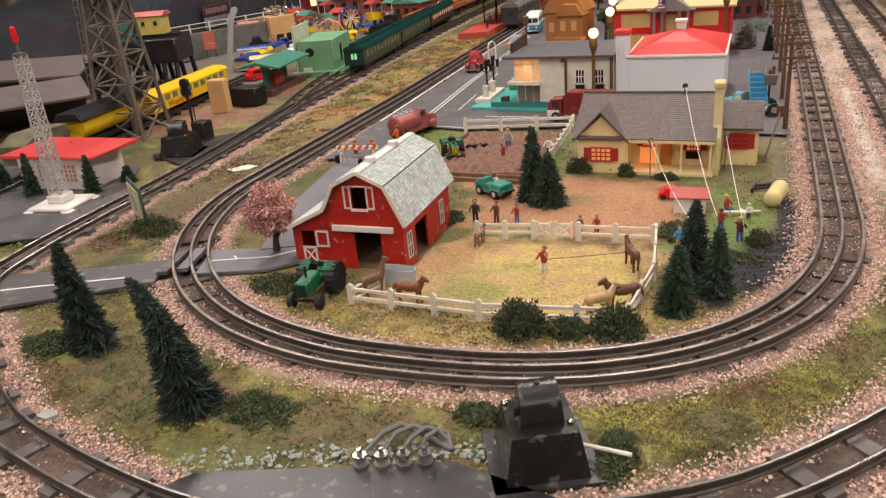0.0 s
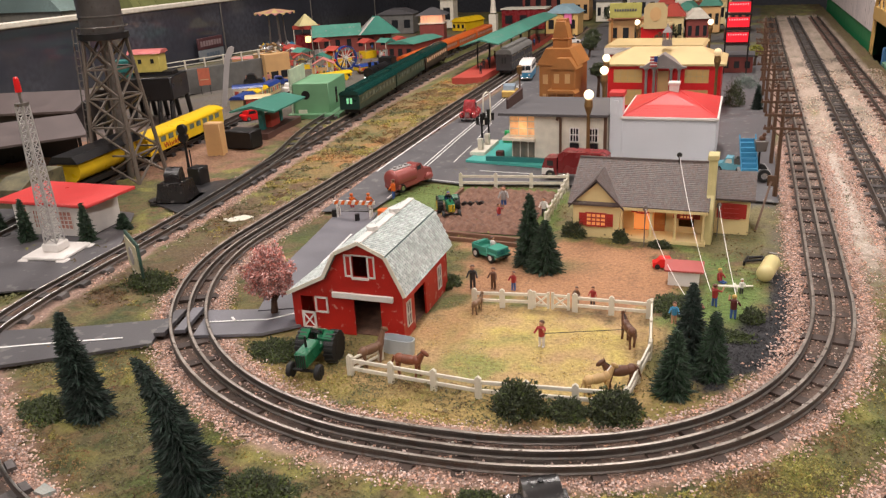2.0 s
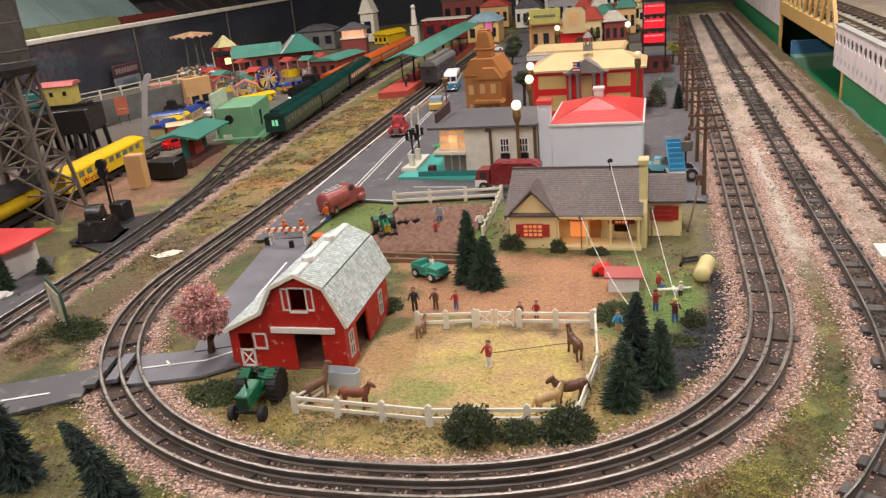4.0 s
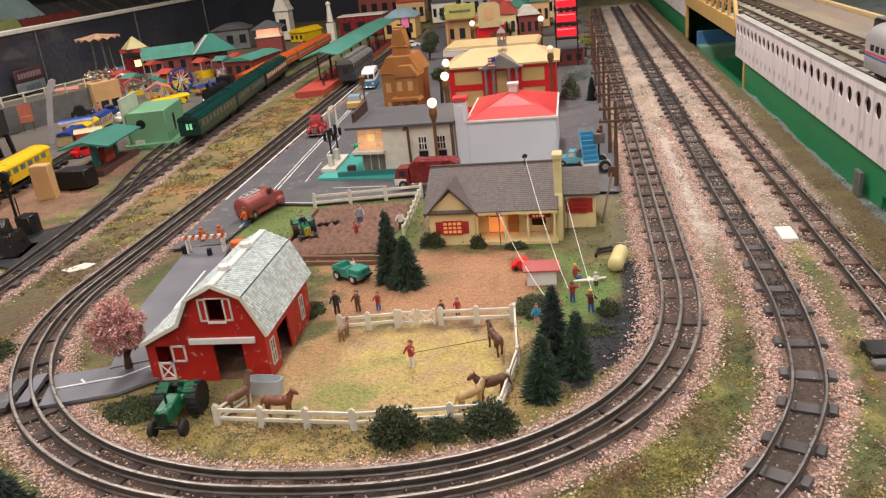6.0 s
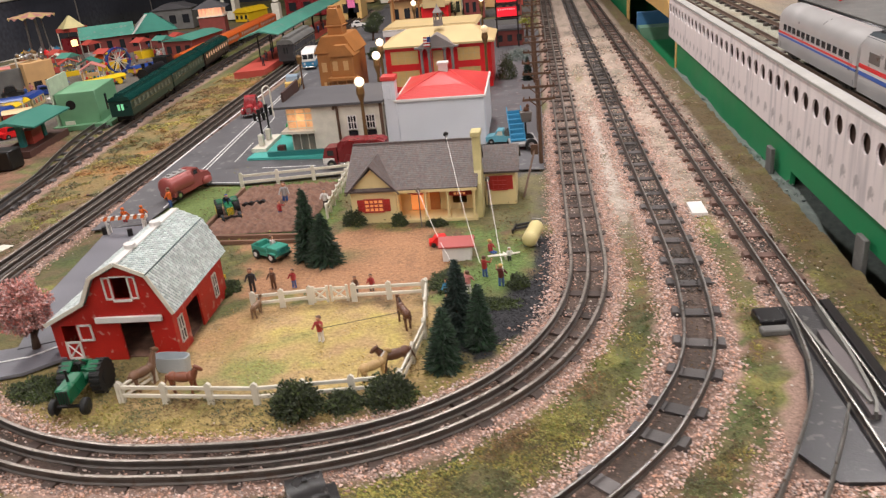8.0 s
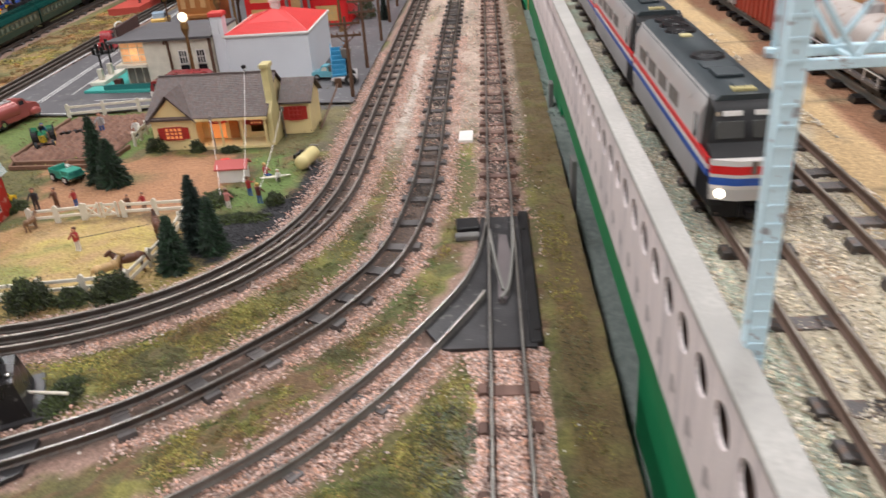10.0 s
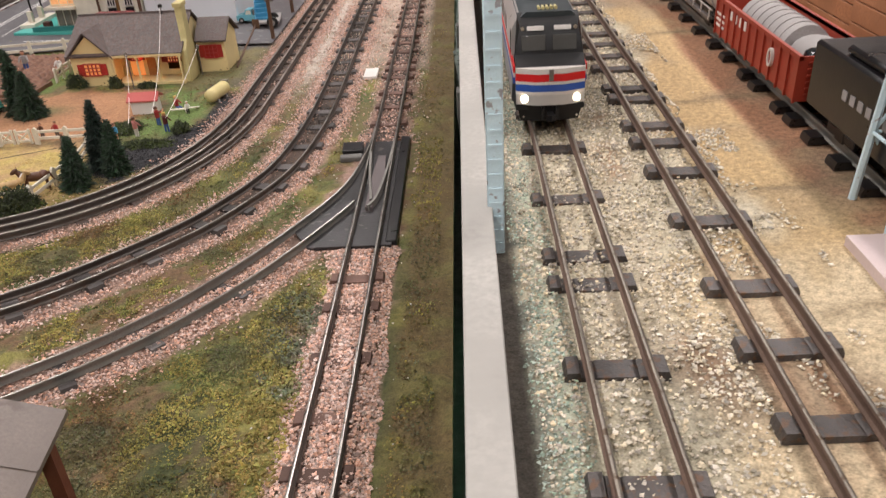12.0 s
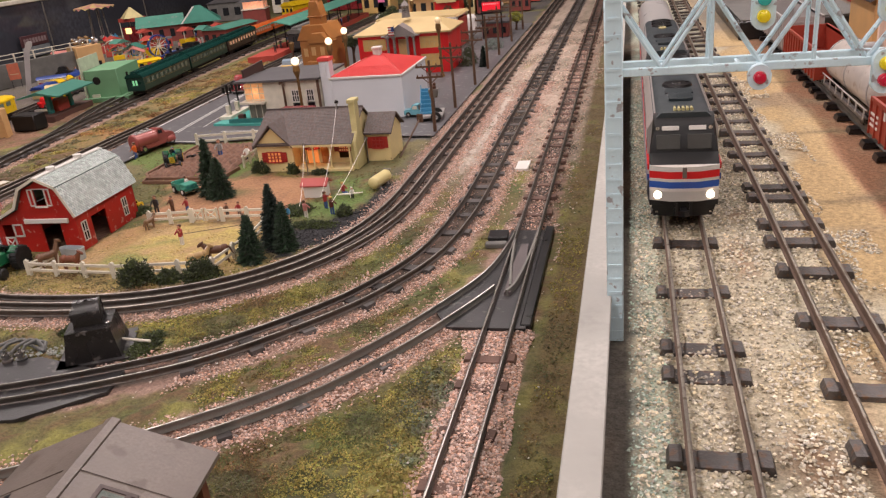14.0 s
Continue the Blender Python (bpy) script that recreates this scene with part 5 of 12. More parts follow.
for sx in (0.068, 0.122):
    for zc, cols in ((0.180, ("green", "yellow")), (0.148, ("red",) if sx < 0.1 else ("yellow", "red"))):
        k = len(cols)
        bm = B()
        rise = 0.0042 * k - 0.0035
        prism(bm, [(sx + 0.0053 * math.cos(a), zc + (rise if a < math.pi else -rise) + 0.0053 * math.sin(a)) for a in np.linspace(0.08, 2 * math.pi - 0.08, 26)], -0.0075, -0.0035)
        head = part("signal_head", bm, M_SIGNALPAINT, gantry, "rounded signal target", bevel=0.0005)
        for i, c in enumerate(cols):
            zz = zc + (k - 1) * 0.0038 - i * 0.0076
            bm = B()
            cyl(bm, (sx, -0.0098, zz), (sx, -0.0070, zz), 0.0028, 0.0031, 16)
            ball(bm, (sx, -0.0096, zz), 0.0026, 0.0012, 0.0026)
            part("lens", bm, LENS[c], head, c + " glass lens")

# ---- the ochre truss bridge beyond the wall ----
truss = thing("truss_bridge", "ochre girder bridge carrying the deck tracks over a channel", "bridge", 0.3625, WALL1 + 0.002, 0.0)
TL = 0.845
for z0, z1 in ((0.090, 0.128), (0.232, 0.246)):
    bm = B()
    box(bm, -0.0045, 0.10 if z0 > 0.2 else 0.0, z0, 0.0045, TL - 0.10 if z0 > 0.2 else TL, z1)
    part("chord", bm, M_TRUSSYEL, truss, bevel=0.0012)
for a, b in ((0.008, 0.104), (TL - 0.008, TL - 0.104)):
    bm = B()
    prism(bm, [(a - 0.007, 0.127), (a + 0.007, 0.127), (b + 0.007, 0.240), (b - 0.007, 0.240)], -0.0040, 0.0040, "x")
    part("end_post", bm, M_TRUSSYEL, truss, bevel=0.0008)
BAYS = 8
for k in range(BAYS + 1):
    bm = B()
    yy = 0.104 + k * (TL - 0.208) / BAYS
    box(bm, -0.0035, yy - 0.0045, 0.1275, 0.0035, yy + 0.0045, 0.2325)
    part("upright", bm, M_TRUSSYEL, truss, bevel=0.0006)
    if k < BAYS:
        w = (TL - 0.208) / BAYS
        p, q = (yy, yy + w) if k < BAYS / 2 else (yy + w, yy)
        bm = B()
        prism(bm, [(p - 0.005, 0.232), (p + 0.005, 0.232), (q + 0.005, 0.1275), (q - 0.005, 0.1275)], -0.0028, 0.0028, "x")
        part("brace", bm, M_TRUSSYEL, truss)
bm = B()
box(bm, 0.0060, -0.181, 0.092, 0.2850, TL + 1.4, 0.107)
part("floor", bm, M_CRATE, truss, "board floor")
bm = B()
box(bm, -0.002, TL - 0.006, -0.045, 0.008, TL + 0.006, 0.090)
part("pier_post", bm, M_TRUSSYEL, truss, bevel=0.001)
fw2 = thing("far_bridge_wall", "pale concrete wall beyond the bridge on a green board", "wall", 0.360, 2.836, 0.0, kind="structure")
bm = B()
box(bm, 0.0, 0.0, 0.050, 0.010, 1.6, 0.141)
part("panel", bm, M_WALLPINK, fw2)
bm = B()
box(bm, 0.004, 0.0, -0.045, 0.010, 1.6, 0.0498)
part("green_skirt", bm, M_BOARDGREEN, fw2)
chn = thing("bridge_channel", "green and blue painted channel under the girder bridge", "channel", 0.0, 0.0, 0.0, kind="structure")
for nm, d, mm, lb in (("back_board", (0.62, 1.90, -0.045, 0.635, 3.2, 0.090), M_TEALDARK, "dark green board behind the channel"), ("far_bank", (0.372, 3.03, -0.045, 0.62, 3.05, 0.090), M_BOARDGREEN, "green far bank board"),
                      ("blue_front", (0.366, 2.60, -0.045, 0.62, 2.615, 0.030), mat("blue_channel_paint", (0.075, 0.21, 0.42), 0.5, 0, 0.3, 20, 300, 0.05), "blue painted channel front"),
                      ("near_ledge", (0.366, 2.53, -0.060, 0.62, 2.598, -0.008), mat("pale_green_ledge", (0.20, 0.36, 0.24), 0.5, 0, 0.3, 20, 300, 0.05), "pale green ledge"),
                      ("channel_floor", (0.366, 1.90, -0.075, 0.62, 2.529, -0.045), M_BOARDGREEN, "green painted channel floor")):
    bm = B()
    box(bm, *d)
    part(nm, bm, mm, chn, lb, bevel=0.001)

bm = B()
box(bm, 0.0, 0.0, 0.0, 0.012, 0.62, 0.010)
part("deck_edge_strip", bm, M_YELLOWROOF, None, "pale yellow strip along the far deck edge", kind="structure", m=pose(0.640, 1.80, DECK - 0.002))
lift = thing("crane_base", "black crane base block with a grey top and a brass plate", "crane base", 0.562, 1.30, DECK)
bm = B()
box(bm, 0.0, 0.0, 0.0, 0.20, 0.42, 0.030)
part("block", bm, M_BLACK, lift, bevel=0.002)
bm = B()
box(bm, 0.003, 0.003, 0.0302, 0.197, 0.417, 0.033)
part("top_plate", bm, M_HOPPER_DARK, lift, "dark grey top plate", bevel=0.0006)
bm = B()
box(bm, -0.0015, 0.16, 0.010, 0.001, 0.185, 0.022)
part("name_plate", bm, M_BRASS, lift, "small brass plate")
crn = thing("toy_crane_tower", "red lattice crane tower standing on the black base", "crane", 0.640, 1.660, DECK + 0.033)
for sx in (-0.03, 0.03):
    for sy in (-0.03, 0.03):
        bm = B()
        cyl(bm, (sx, sy, 0), (sx * 0.7, sy * 0.7, 0.16), 0.0030, n=6)
        part("leg", bm, M_REDWALL, crn)
for k in range(4):
    z0, z1 = k * 0.04, (k + 1) * 0.04
    for s in (-1, 1):
        bm = B()
        cyl(bm, (s * 0.029, -0.029, z0), (s * 0.025, 0.026, z1), 0.0018, n=5)
        part("brace", bm, M_REDWALL, crn)
        bm = B()
        cyl(bm, (-0.029, s * 0.029, z0), (0.026, s * 0.025, z1), 0.0018, n=5)
        part("brace", bm, M_REDWALL, crn)
bm = B()
box(bm, -0.032, -0.032, 0.158, 0.032, 0.032, 0.168)
part("platform", bm, M_REDWALL, crn, bevel=0.001)

# ---- foliage ----
def tufts(name, centres, dirs, lengths, widths, material, parent, label="", seed=1):
    """Many small pointed blades, two crossed triangles each."""
    r = np.random.RandomState(seed)
    c, d = np.array(centres), np.array(dirs)
    d /= np.linalg.norm(d, axis=1)[:, None] + 1e-9
    k = len(c)
    a = np.cross(d, r.normal(size=(k, 3)))
    a /= np.linalg.norm(a, axis=1)[:, None] + 1e-9
    b = np.cross(d, a)
    L, w = np.array(lengths)[:, None], np.array(widths)[:, None]
    tip = c + d * L
    v = np.stack([c + a * w, c - a * w * 0.5 + b * w * 0.87, c - a * w * 0.5 - b * w * 0.87, tip], 1).reshape(-1, 3)
    i = np.arange(k)[:, None] * 4
    f = np.concatenate([i + np.array([[0, 1, 3]]), i + np.array([[1, 2, 3]]), i + np.array([[2, 0, 3]])])
    return raw(name, v, f, material, parent, label)


def conifer(x, y, h, r, label, material=None, lean=(0, 0), droop=0.3, seed=1, count=2600, curl=(0, 0), group="conifers"):
    t = thing("toy_conifer", label, "tree", x, y, 0, 0, group)
    bm = B()
    rings = []
    for k in range(9):
        u = k / 8
        rr, px0, py0 = 0.0022 * (1 - u) + 0.0004, lean[0] * u + curl[0] * u ** 4, lean[1] * u + curl[1] * u ** 4
        rings.append([bm.verts.new((px0 + rr * math.cos(a * math.pi / 3), py0 + rr * math.sin(a * math.pi / 3), h * u)) for a in range(6)])
    for ra, rb in zip(rings, rings[1:]):
        for a in range(6):
            bm.faces.new((ra[a], ra[(a + 1) % 6], rb[(a + 1) % 6], rb[a]))
    bm.faces.new(rings[0][::-1])
    bm.faces.new(rings[-1])
    part("trunk", bm, M_BARK, t, "thin brown trunk")
    g = np.random.RandomState(seed)
    u = g.beta(1.0, 1.35, count) * 0.97 + 0.03
    ang = g.uniform(0, 2 * math.pi, count)
    lobes = 1 + 0.18 * np.sin(ang * 5 + u * 37 + seed) + 0.12 * np.sin(ang * 3 - u * 61)
    rad = r * (1 - u) ** 0.72 * lobes * g.uniform(0.15, 1.0, count) ** 0.6
    ax = np.c_[lean[0] * u + curl[0] * u ** 4, lean[1] * u + curl[1] * u ** 4, h * u]
    out = np.c_[np.cos(ang), np.sin(ang), np.zeros(count)]
    c = ax + out * rad[:, None] * 0.62
    c[:, 2] -= rad * droop * 0.3
    c[:, 2] = np.maximum(c[:, 2], 0.001)
    d = out + np.c_[np.zeros((count, 2)), g.uniform(-droop, 0.35, count)] + g.normal(size=(count, 3)) * 0.25
    ln = (0.0035 + 0.35 * rad) * g.uniform(0.6, 1.2, count)
    tufts("crown", c, d, ln, 0.0007 + ln * 0.09, material or M_NEEDLE, t, seed=seed)
    return t


def bush(name, label, x, y, rx, ry, h, material, seed=1, count=900, group="", z=0.0, trunk=0.0, category="bush"):
    t = thing(name, label, category, x, y, z, 0, group)
    if trunk:
        bm = B()
        cyl(bm, (0, 0, 0), (0.002, 0, trunk), 0.0045, 0.0028, 8)
        for k in range(7):
            a = k * 0.9
            cyl(bm, (0.002, 0, trunk * (0.75 + 0.04 * k)), (rx * 0.6 * math.cos(a), ry * 0.6 * math.sin(a), trunk + h * (0.25 + 0.08 * k)), 0.0018, 0.0006, 6)
        part("trunk", bm, M_BARK, t, "brown trunk and limbs")
    g = np.random.RandomState(seed)
    count = int(count * 2.2)
    d = g.normal(size=(count, 3))
    d /= np.linalg.norm(d, axis=1)[:, None]
    lob = 1 + 0.2 * np.sin(d[:, 0] * 7 + seed) * np.cos(d[:, 1] * 6) + 0.15 * np.sin(d[:, 2] * 9)
    if trunk:
        c = d * g.uniform(0.3, 1.0, count)[:, None] ** 0.5 * lob[:, None] * np.array((rx, ry, h / 2)) + np.array((0, 0, trunk + h / 2))
    else:
        d[:, 2] = np.abs(d[:, 2])
        c = d * g.uniform(0.3, 1.0, count)[:, None] ** 0.5 * lob[:, None] * np.array((rx, ry, h))
    ln = g.uniform(0.0014, 0.0034, count)
    tufts("crown", c, d + g.normal(size=(count, 3)) * 0.7, ln, ln * 0.42, material, t, seed=seed)
    return t


conifer(-0.492, 0.462, 0.100, 0.0205, "dark leaning bottle-brush conifer on olive turf", None, (-0.004, -0.008), 0.5, 3, 6500, (0.006, -0.003), "large front conifers")
conifer(-0.348, 0.405, 0.102, 0.0230, "dark conifer with a bent drooping tip on olive turf", None, (-0.008, -0.006), 0.5, 5, 7500, (-0.020, 0.004), "large front conifers")
for x, y, h, r, s in ((-0.035, 0.672, 0.078, 0.019, 7), (-0.015, 0.658, 0.060, 0.0155, 8), (-0.043, 0.622, 0.058, 0.0175, 9)):
    conifer(x, y, h, r, "green toy conifer beside the horse paddock", M_NEEDLE2 if s != 7 else M_NEEDLE, (0.002, 0), 0.4, s, 3000, group="paddock conifers")
for x, y, h, r, s in ((-0.224, 0.868, 0.086, 0.021, 11), (-0.203, 0.855, 0.060, 0.023, 12)):
    conifer(x, y, h, r, "dark green toy conifer on the orange yard", M_NEEDLE2, (0.001, 0), 0.4, s, 3000, group="yard conifers")
bush("toy_blossom_tree", "pink blossoming toy tree with a brown trunk", -0.444, 0.668, 0.0235, 0.0235, 0.052, M_PINK, 4, 2600, trunk=0.022, category="tree")
for x, y, rx, ry, h, s in ((-0.154, 0.561, 0.021, 0.016, 0.026, 21), (-0.117, 0.566, 0.014, 0.010, 0.014, 22), (-0.082, 0.575, 0.021, 0.017, 0.022, 23)):
    bush("bush", "dark green foam bush by the paddock fence", x, y, rx, ry, h, M_BUSH, s, 1300, "paddock bushes")
for x, y, rx, ry, h, s in ((-0.192, 0.972, 0.016, 0.010, 0.019, 24), (-0.133, 0.962, 0.009, 0.007, 0.015, 25), (-0.085, 0.955, 0.012, 0.007, 0.008, 26), (0.018, 0.775, 0.010, 0.010, 0.012, 27)):
    bush("bush", "small dark green bush near the cottage", x, y, rx, ry, h, M_BUSH, s, 500, "cottage bushes")
for x, y, rx, ry, h, s in ((-0.63, 0.70, 0.030, 0.022, 0.018, 31), (-0.40, 0.600, 0.028, 0.020, 0.008, 32), (-0.53, 0.455, 0.030, 0.02, 0.009, 33), (-0.058, 0.425, 0.012, 0.026, 0.008, 34),
                           (-0.15, 0.447, 0.016, 0.010, 0.007, 35), (-0.305, 0.415, 0.032, 0.02, 0.007, 36),
                           (-0.30, 0.79, 0.015, 0.02, 0.006, 39), (-0.055, 0.79, 0.02, 0.025, 0.006, 41), (-0.01, 0.735, 0.03, 0.012, 0.005, 42)):
    bush("ground_shrub", "low dark green foam shrub on the turf", x, y, rx, ry, h, M_FOAM_DARK, s, 1100, "low shrubs", category="shrub")


# ---- shingled slopes ----
def slope_tiles(bm, p0, along, up, rows, cols, thick, gap=0.12, mi=0, stagger=True):
    """Overlapping little tiles over the parallelogram p0, p0+along, p0+up."""
    p0, along, up = Vector(p0), Vector(along), Vector(up)
    nrm = along.cross(up).normalized()
    if nrm.z < 0:
        nrm = -nrm
    for r in range(rows):
        for c in range(cols + (1 if stagger and r % 2 else 0)):
            u0 = (c - (0.5 if stagger and r % 2 else 0)) / cols
            u1 = u0 + (1 - gap) / cols
            u0, u1 = max(0, u0), min(1, u1)
            if u1 - u0 < 0.2 / cols:
                continue
            v0, v1 = r / rows, (r + 1.0) / rows
            a, b = p0 + along * u0 + up * v0, p0 + along * u1 + up * v0
            d, c2 = p0 + along * u0 + up * v1, p0 + along * u1 + up * v1
            vs = [bm.verts.new(q) for q in (a + nrm * thick, b + nrm * thick, c2 + nrm * thick * 0.2, d + nrm * thick * 0.2, a, b)]
            for f in ((0, 1, 2, 3), (4, 5, 1, 0), (0, 3, 4), (1, 5, 2)):
                fc = bm.faces.new([vs[i] for i in f])
                fc.material_index = mi
    return bm


def sash(parent, x0, z0, x1, z1, y, frame_m, pane_m, cols=2, rows=2, bar=0.0011, out=-0.0012, label=""):
    """A window in a wall that faces -y: frame with bars, pane behind."""
    bm = B()
    xc = [x0 + bar + (x1 - x0 - 2 * bar) * i / cols for i in range(cols + 1)]
    zc = [z0 + bar + (z1 - z0 - 2 * bar) * i / rows for i in range(rows + 1)]
    g = bar * 0.4
    panel(bm, x0, z0, x1, z1, [(xc[i] + g * (i > 0), zc[j] + g * (j > 0), xc[i + 1] - g * (i < cols - 1), zc[j + 1] - g * (j < rows - 1)) for i in range(cols) for j in range(rows)], y + out, y + 0.001)
    w = part("window", bm, frame_m, parent, label, smooth=False)
    bm = B()
    box(bm, x0 + bar * 0.5, y - 0.0002, z0 + bar * 0.5, x1 - bar * 0.5, y + 0.0006, z1 - bar * 0.5)
    part("pane", bm, pane_m, w, smooth=False)
    return w


# ---- the red barn ----
def build_barn():
    t = thing("toy_barn", "red plastic barn with white trim and pale shingled gambrel roof", "barn", -0.4075, 0.6490, 0, 1.5)
    D, W0, W1 = 0.130, 0.040, 0.117
    xc, zt, zb, ze = 0.0785, 0.0965, 0.0850, 0.0505
    sec = [(W0, 0.0), (W1, 0.0), (W1, ze), (0.103, zb), (xc, zt), (0.054, zb), (W0, 0.060)]
    bm = B()
    holes = [(0.066, 0.0, 0.094, 0.0390), (0.0685, 0.0625, 0.0835, 0.0835)]
    panel(bm, W0, 0.0, W1, ze, [holes[0]], 0, 0.002)
    prism(bm, [(W0, ze), (0.0685, ze), (0.0685, 0.0895), (0.054, zb), (W0, 0.060)], 0, 0.002)
    prism(bm, [(0.0835, ze), (W1, ze), (0.103, zb), (0.0835, 0.0930)], 0, 0.002)
    box(bm, 0.0685, 0, ze, 0.0835, 0.002, 0.0625)
    prism(bm, [(0.0685, 0.0835), (0.0835, 0.0835), (0.0835, 0.0927), (xc, zt), (0.0685, 0.0898)], 0, 0.002)
    part("front_wall", bm, M_RED, t, smooth=False)
    bm = B()
    panel(bm, 0.0, 0.0, W0, 0.0405, [(0.009, 0.004, 0.023, 0.0375)], 0, 0.002)
    prism(bm, [(0.0, 0.0405), (W0, 0.0405), (W0, 0.058)], 0, 0.002)
    part("lean_to_wall", bm, M_RED, t, smooth=False)
    bm = B()
    panel(bm, 0.002, 0.0, D, ze, [(0.030, 0.0, 0.062, 0.036)], 0, 0.002)
    for v in bm.verts:
        v.co = Vector((W1 - v.co.y, v.co.x, v.co.z))
    side = part("side_wall", bm, M_RED, t, smooth=False)
    for a in (0.008, 0.098):
        bm = B()
        for z in (0.0105, 0.0225, 0.035):
            box(bm, W1, a, z, W1 + 0.0012, a + 0.011, z + 0.0013)
        for yy in (a, a + 0.0048, a + 0.0098):
            box(bm, W1, yy, 0.0105, W1 + 0.0012, yy + 0.0012, 0.0363)
        w = part("side_window", bm, M_WHITE, side, "white window frame", smooth=False)
    for a in (0.0085, 0.0985):
        bm = B()
        box(bm, W1 - 0.0005, a, 0.011, W1 + 0.0004, a + 0.010, 0.036)
        part("pane", bm, M_GLASSDARK, side)
    bm = B()
    prism(bm, sec, D - 0.002, D)
    prism(bm, [(0, 0), (W0, 0), (W0, 0.058), (0, 0.0405)], D - 0.002, D)
    part("back_wall", bm, M_RED, t, smooth=False)
    bm = B()
    box(bm, 0, 0.002, 0, 0.002, D - 0.002, 0.0405)
    part("lean_to_side", bm, M_RED, t, smooth=False)
    # roofs: a base sheet and rows of tiles for each slope
    def roof(name, xa, za, xb, zb2, rows, cols, yo=0.005):
        bm = B()
        n = Vector((zb2 - za, 0, -(xb - xa))).normalized()
        if n.z < 0:
            n = -n
        q = [(xa, za), (xb, zb2), (xb + n.x * 0.0016, zb2 + n.z * 0.0016), (xa + n.x * 0.0016, za + n.z * 0.0016)]
        prism(bm, q, -yo, D + yo)
        rf = part(name, bm, M_BARNROOF, t, smooth=False)
        bm = B()
        slope_tiles(bm, (xa + n.x * 0.0016, -yo, za + n.z * 0.0016), (0, D + 2 * yo, 0), (xb - xa, 0, zb2 - za), rows, cols, 0.0010, 0.30)
        part("shingles", bm, M_SHINGLE, rf, "pale diamond shingles", kind="stuff", smooth=False)
        bm = B()
        lip = [(xa - n.x * 0.0006, za - n.z * 0.0006), (xb - n.x * 0.0006, zb2 - n.z * 0.0006), (xb + n.x * 0.0030, zb2 + n.z * 0.0030), (xa + n.x * 0.0030, za + n.z * 0.0030)]
        prism(bm, lip, -yo - 0.0012, -yo - 0.0002)
        part("bargeboard", bm, M_OLDWHITE, rf, "white roof edge strip", smooth=False)
    roof("lower_roof", W1 + 0.004, ze - 0.003, 0.1035, zb + 0.0005, 12, 34)
    roof("upper_roof", 0.1035, zb + 0.0005, xc, zt + 0.001, 8, 34)
    roof("upper_roof", 0.0535, zb + 0.0005, xc, zt + 0.001, 8, 34)
    roof("lower_roof", 0.0400, 0.0610, 0.0535, zb + 0.0005, 7, 34)
    roof("lean_to_roof", -0.002, 0.0400, 0.0400, 0.0605, 12, 34)
    bm = B()
    box(bm, xc - 0.0035, -0.004, zt + 0.0015, xc + 0.0035, D + 0.004, zt + 0.0034)
    for yy in (0.030, 0.086):
        cyl(bm, (xc, yy, zt + 0.003), (xc, yy, zt + 0.0075), 0.0055, 0.0055, 14)
    part("ridge_cap", bm, M_WHITE, t, "white ridge with round vents", bevel=0.0003)
    # doors and trim
    bm = B()
    box(bm, 0.045, -0.0032, 0.0395, 0.1085, 0.0, 0.0455)
    part("door_track", bm, M_WHITE, t, "white sliding door track", bevel=0.0006)
    for x0 in (0.0605, 0.0840):
        bm = B()
        for a, b, c, d in ((x0, 0.0620, x0 + 0.0015, 0.0845), (x0 + 0.0062, 0.0620, x0 + 0.0077, 0.0845), (x0, 0.0620, x0 + 0.0077, 0.0636), (x0, 0.0830, x0 + 0.0077, 0.0845)):
            box(bm, a, -0.0012, b, c, 0.0, d)
        part("loft_shutter", bm, M_WHITE, t, "white shutter frame", smooth=False)
    bm = B()
    box(bm, 0.0675, -0.0018, 0.0600, 0.0845, 0.0, 0.0622)
    box(bm, 0.0675, -0.0010, 0.0838, 0.0845, 0.0, 0.0850)
    part("loft_sill", bm, M_WHITE, t, smooth=False)
    bm = B()
    x0, x1, z0, z1 = 0.0095, 0.0245, 0.003, 0.0215
    for a, b, c, d in ((x0, z0, x0 + 0.002, z1), (x1 - 0.002, z0, x1, z1), (x0, z0, x1, z0 + 0.002), (x0, z1 - 0.002, x1, z1)):
        box(bm, a, -0.0016, b, c, -0.0002, d)
    for s in (-1, 1):
        cyl(bm, ((x0 + x1) / 2 - s * 0.0062, -0.001, z0 + 0.002), ((x0 + x1) / 2 + s * 0.0062, -0.001, z1 - 0.002), 0.0009, n=4)
    hd = part("half_door", bm, M_WHITE, t, "white cross-braced half door frame", smooth=False)
    bm = B()
    box(bm, x0 + 0.001, -0.0004, z0 + 0.001, x1 - 0.001, 0.0004, z1 - 0.001)
    part("board", bm, M_RED, hd, smooth=False)
    bm = B()
    x0, x1, z0, z1 = 0.0250, 0.0390, 0.0215, 0.0385
    for a, b, c, d in ((x0, z0, x0 + 0.0018, z1), (x1 - 0.0018, z0, x1, z1), (x0, z0, x1, z0 + 0.0018), (x0, z1 - 0.0018, x1, z1)):
        box(bm, a, -0.0014, b, c, -0.0002, d)
    part("open_shutter", bm, M_WHITE, t, "white window shutter frame", smooth=False)
    bm = B()
    box(bm, 0.003, 0.003, 0.0002, W1 - 0.003, D - 0.003, 0.0012)
    part("floor", bm, M_SOIL, t)
    return t


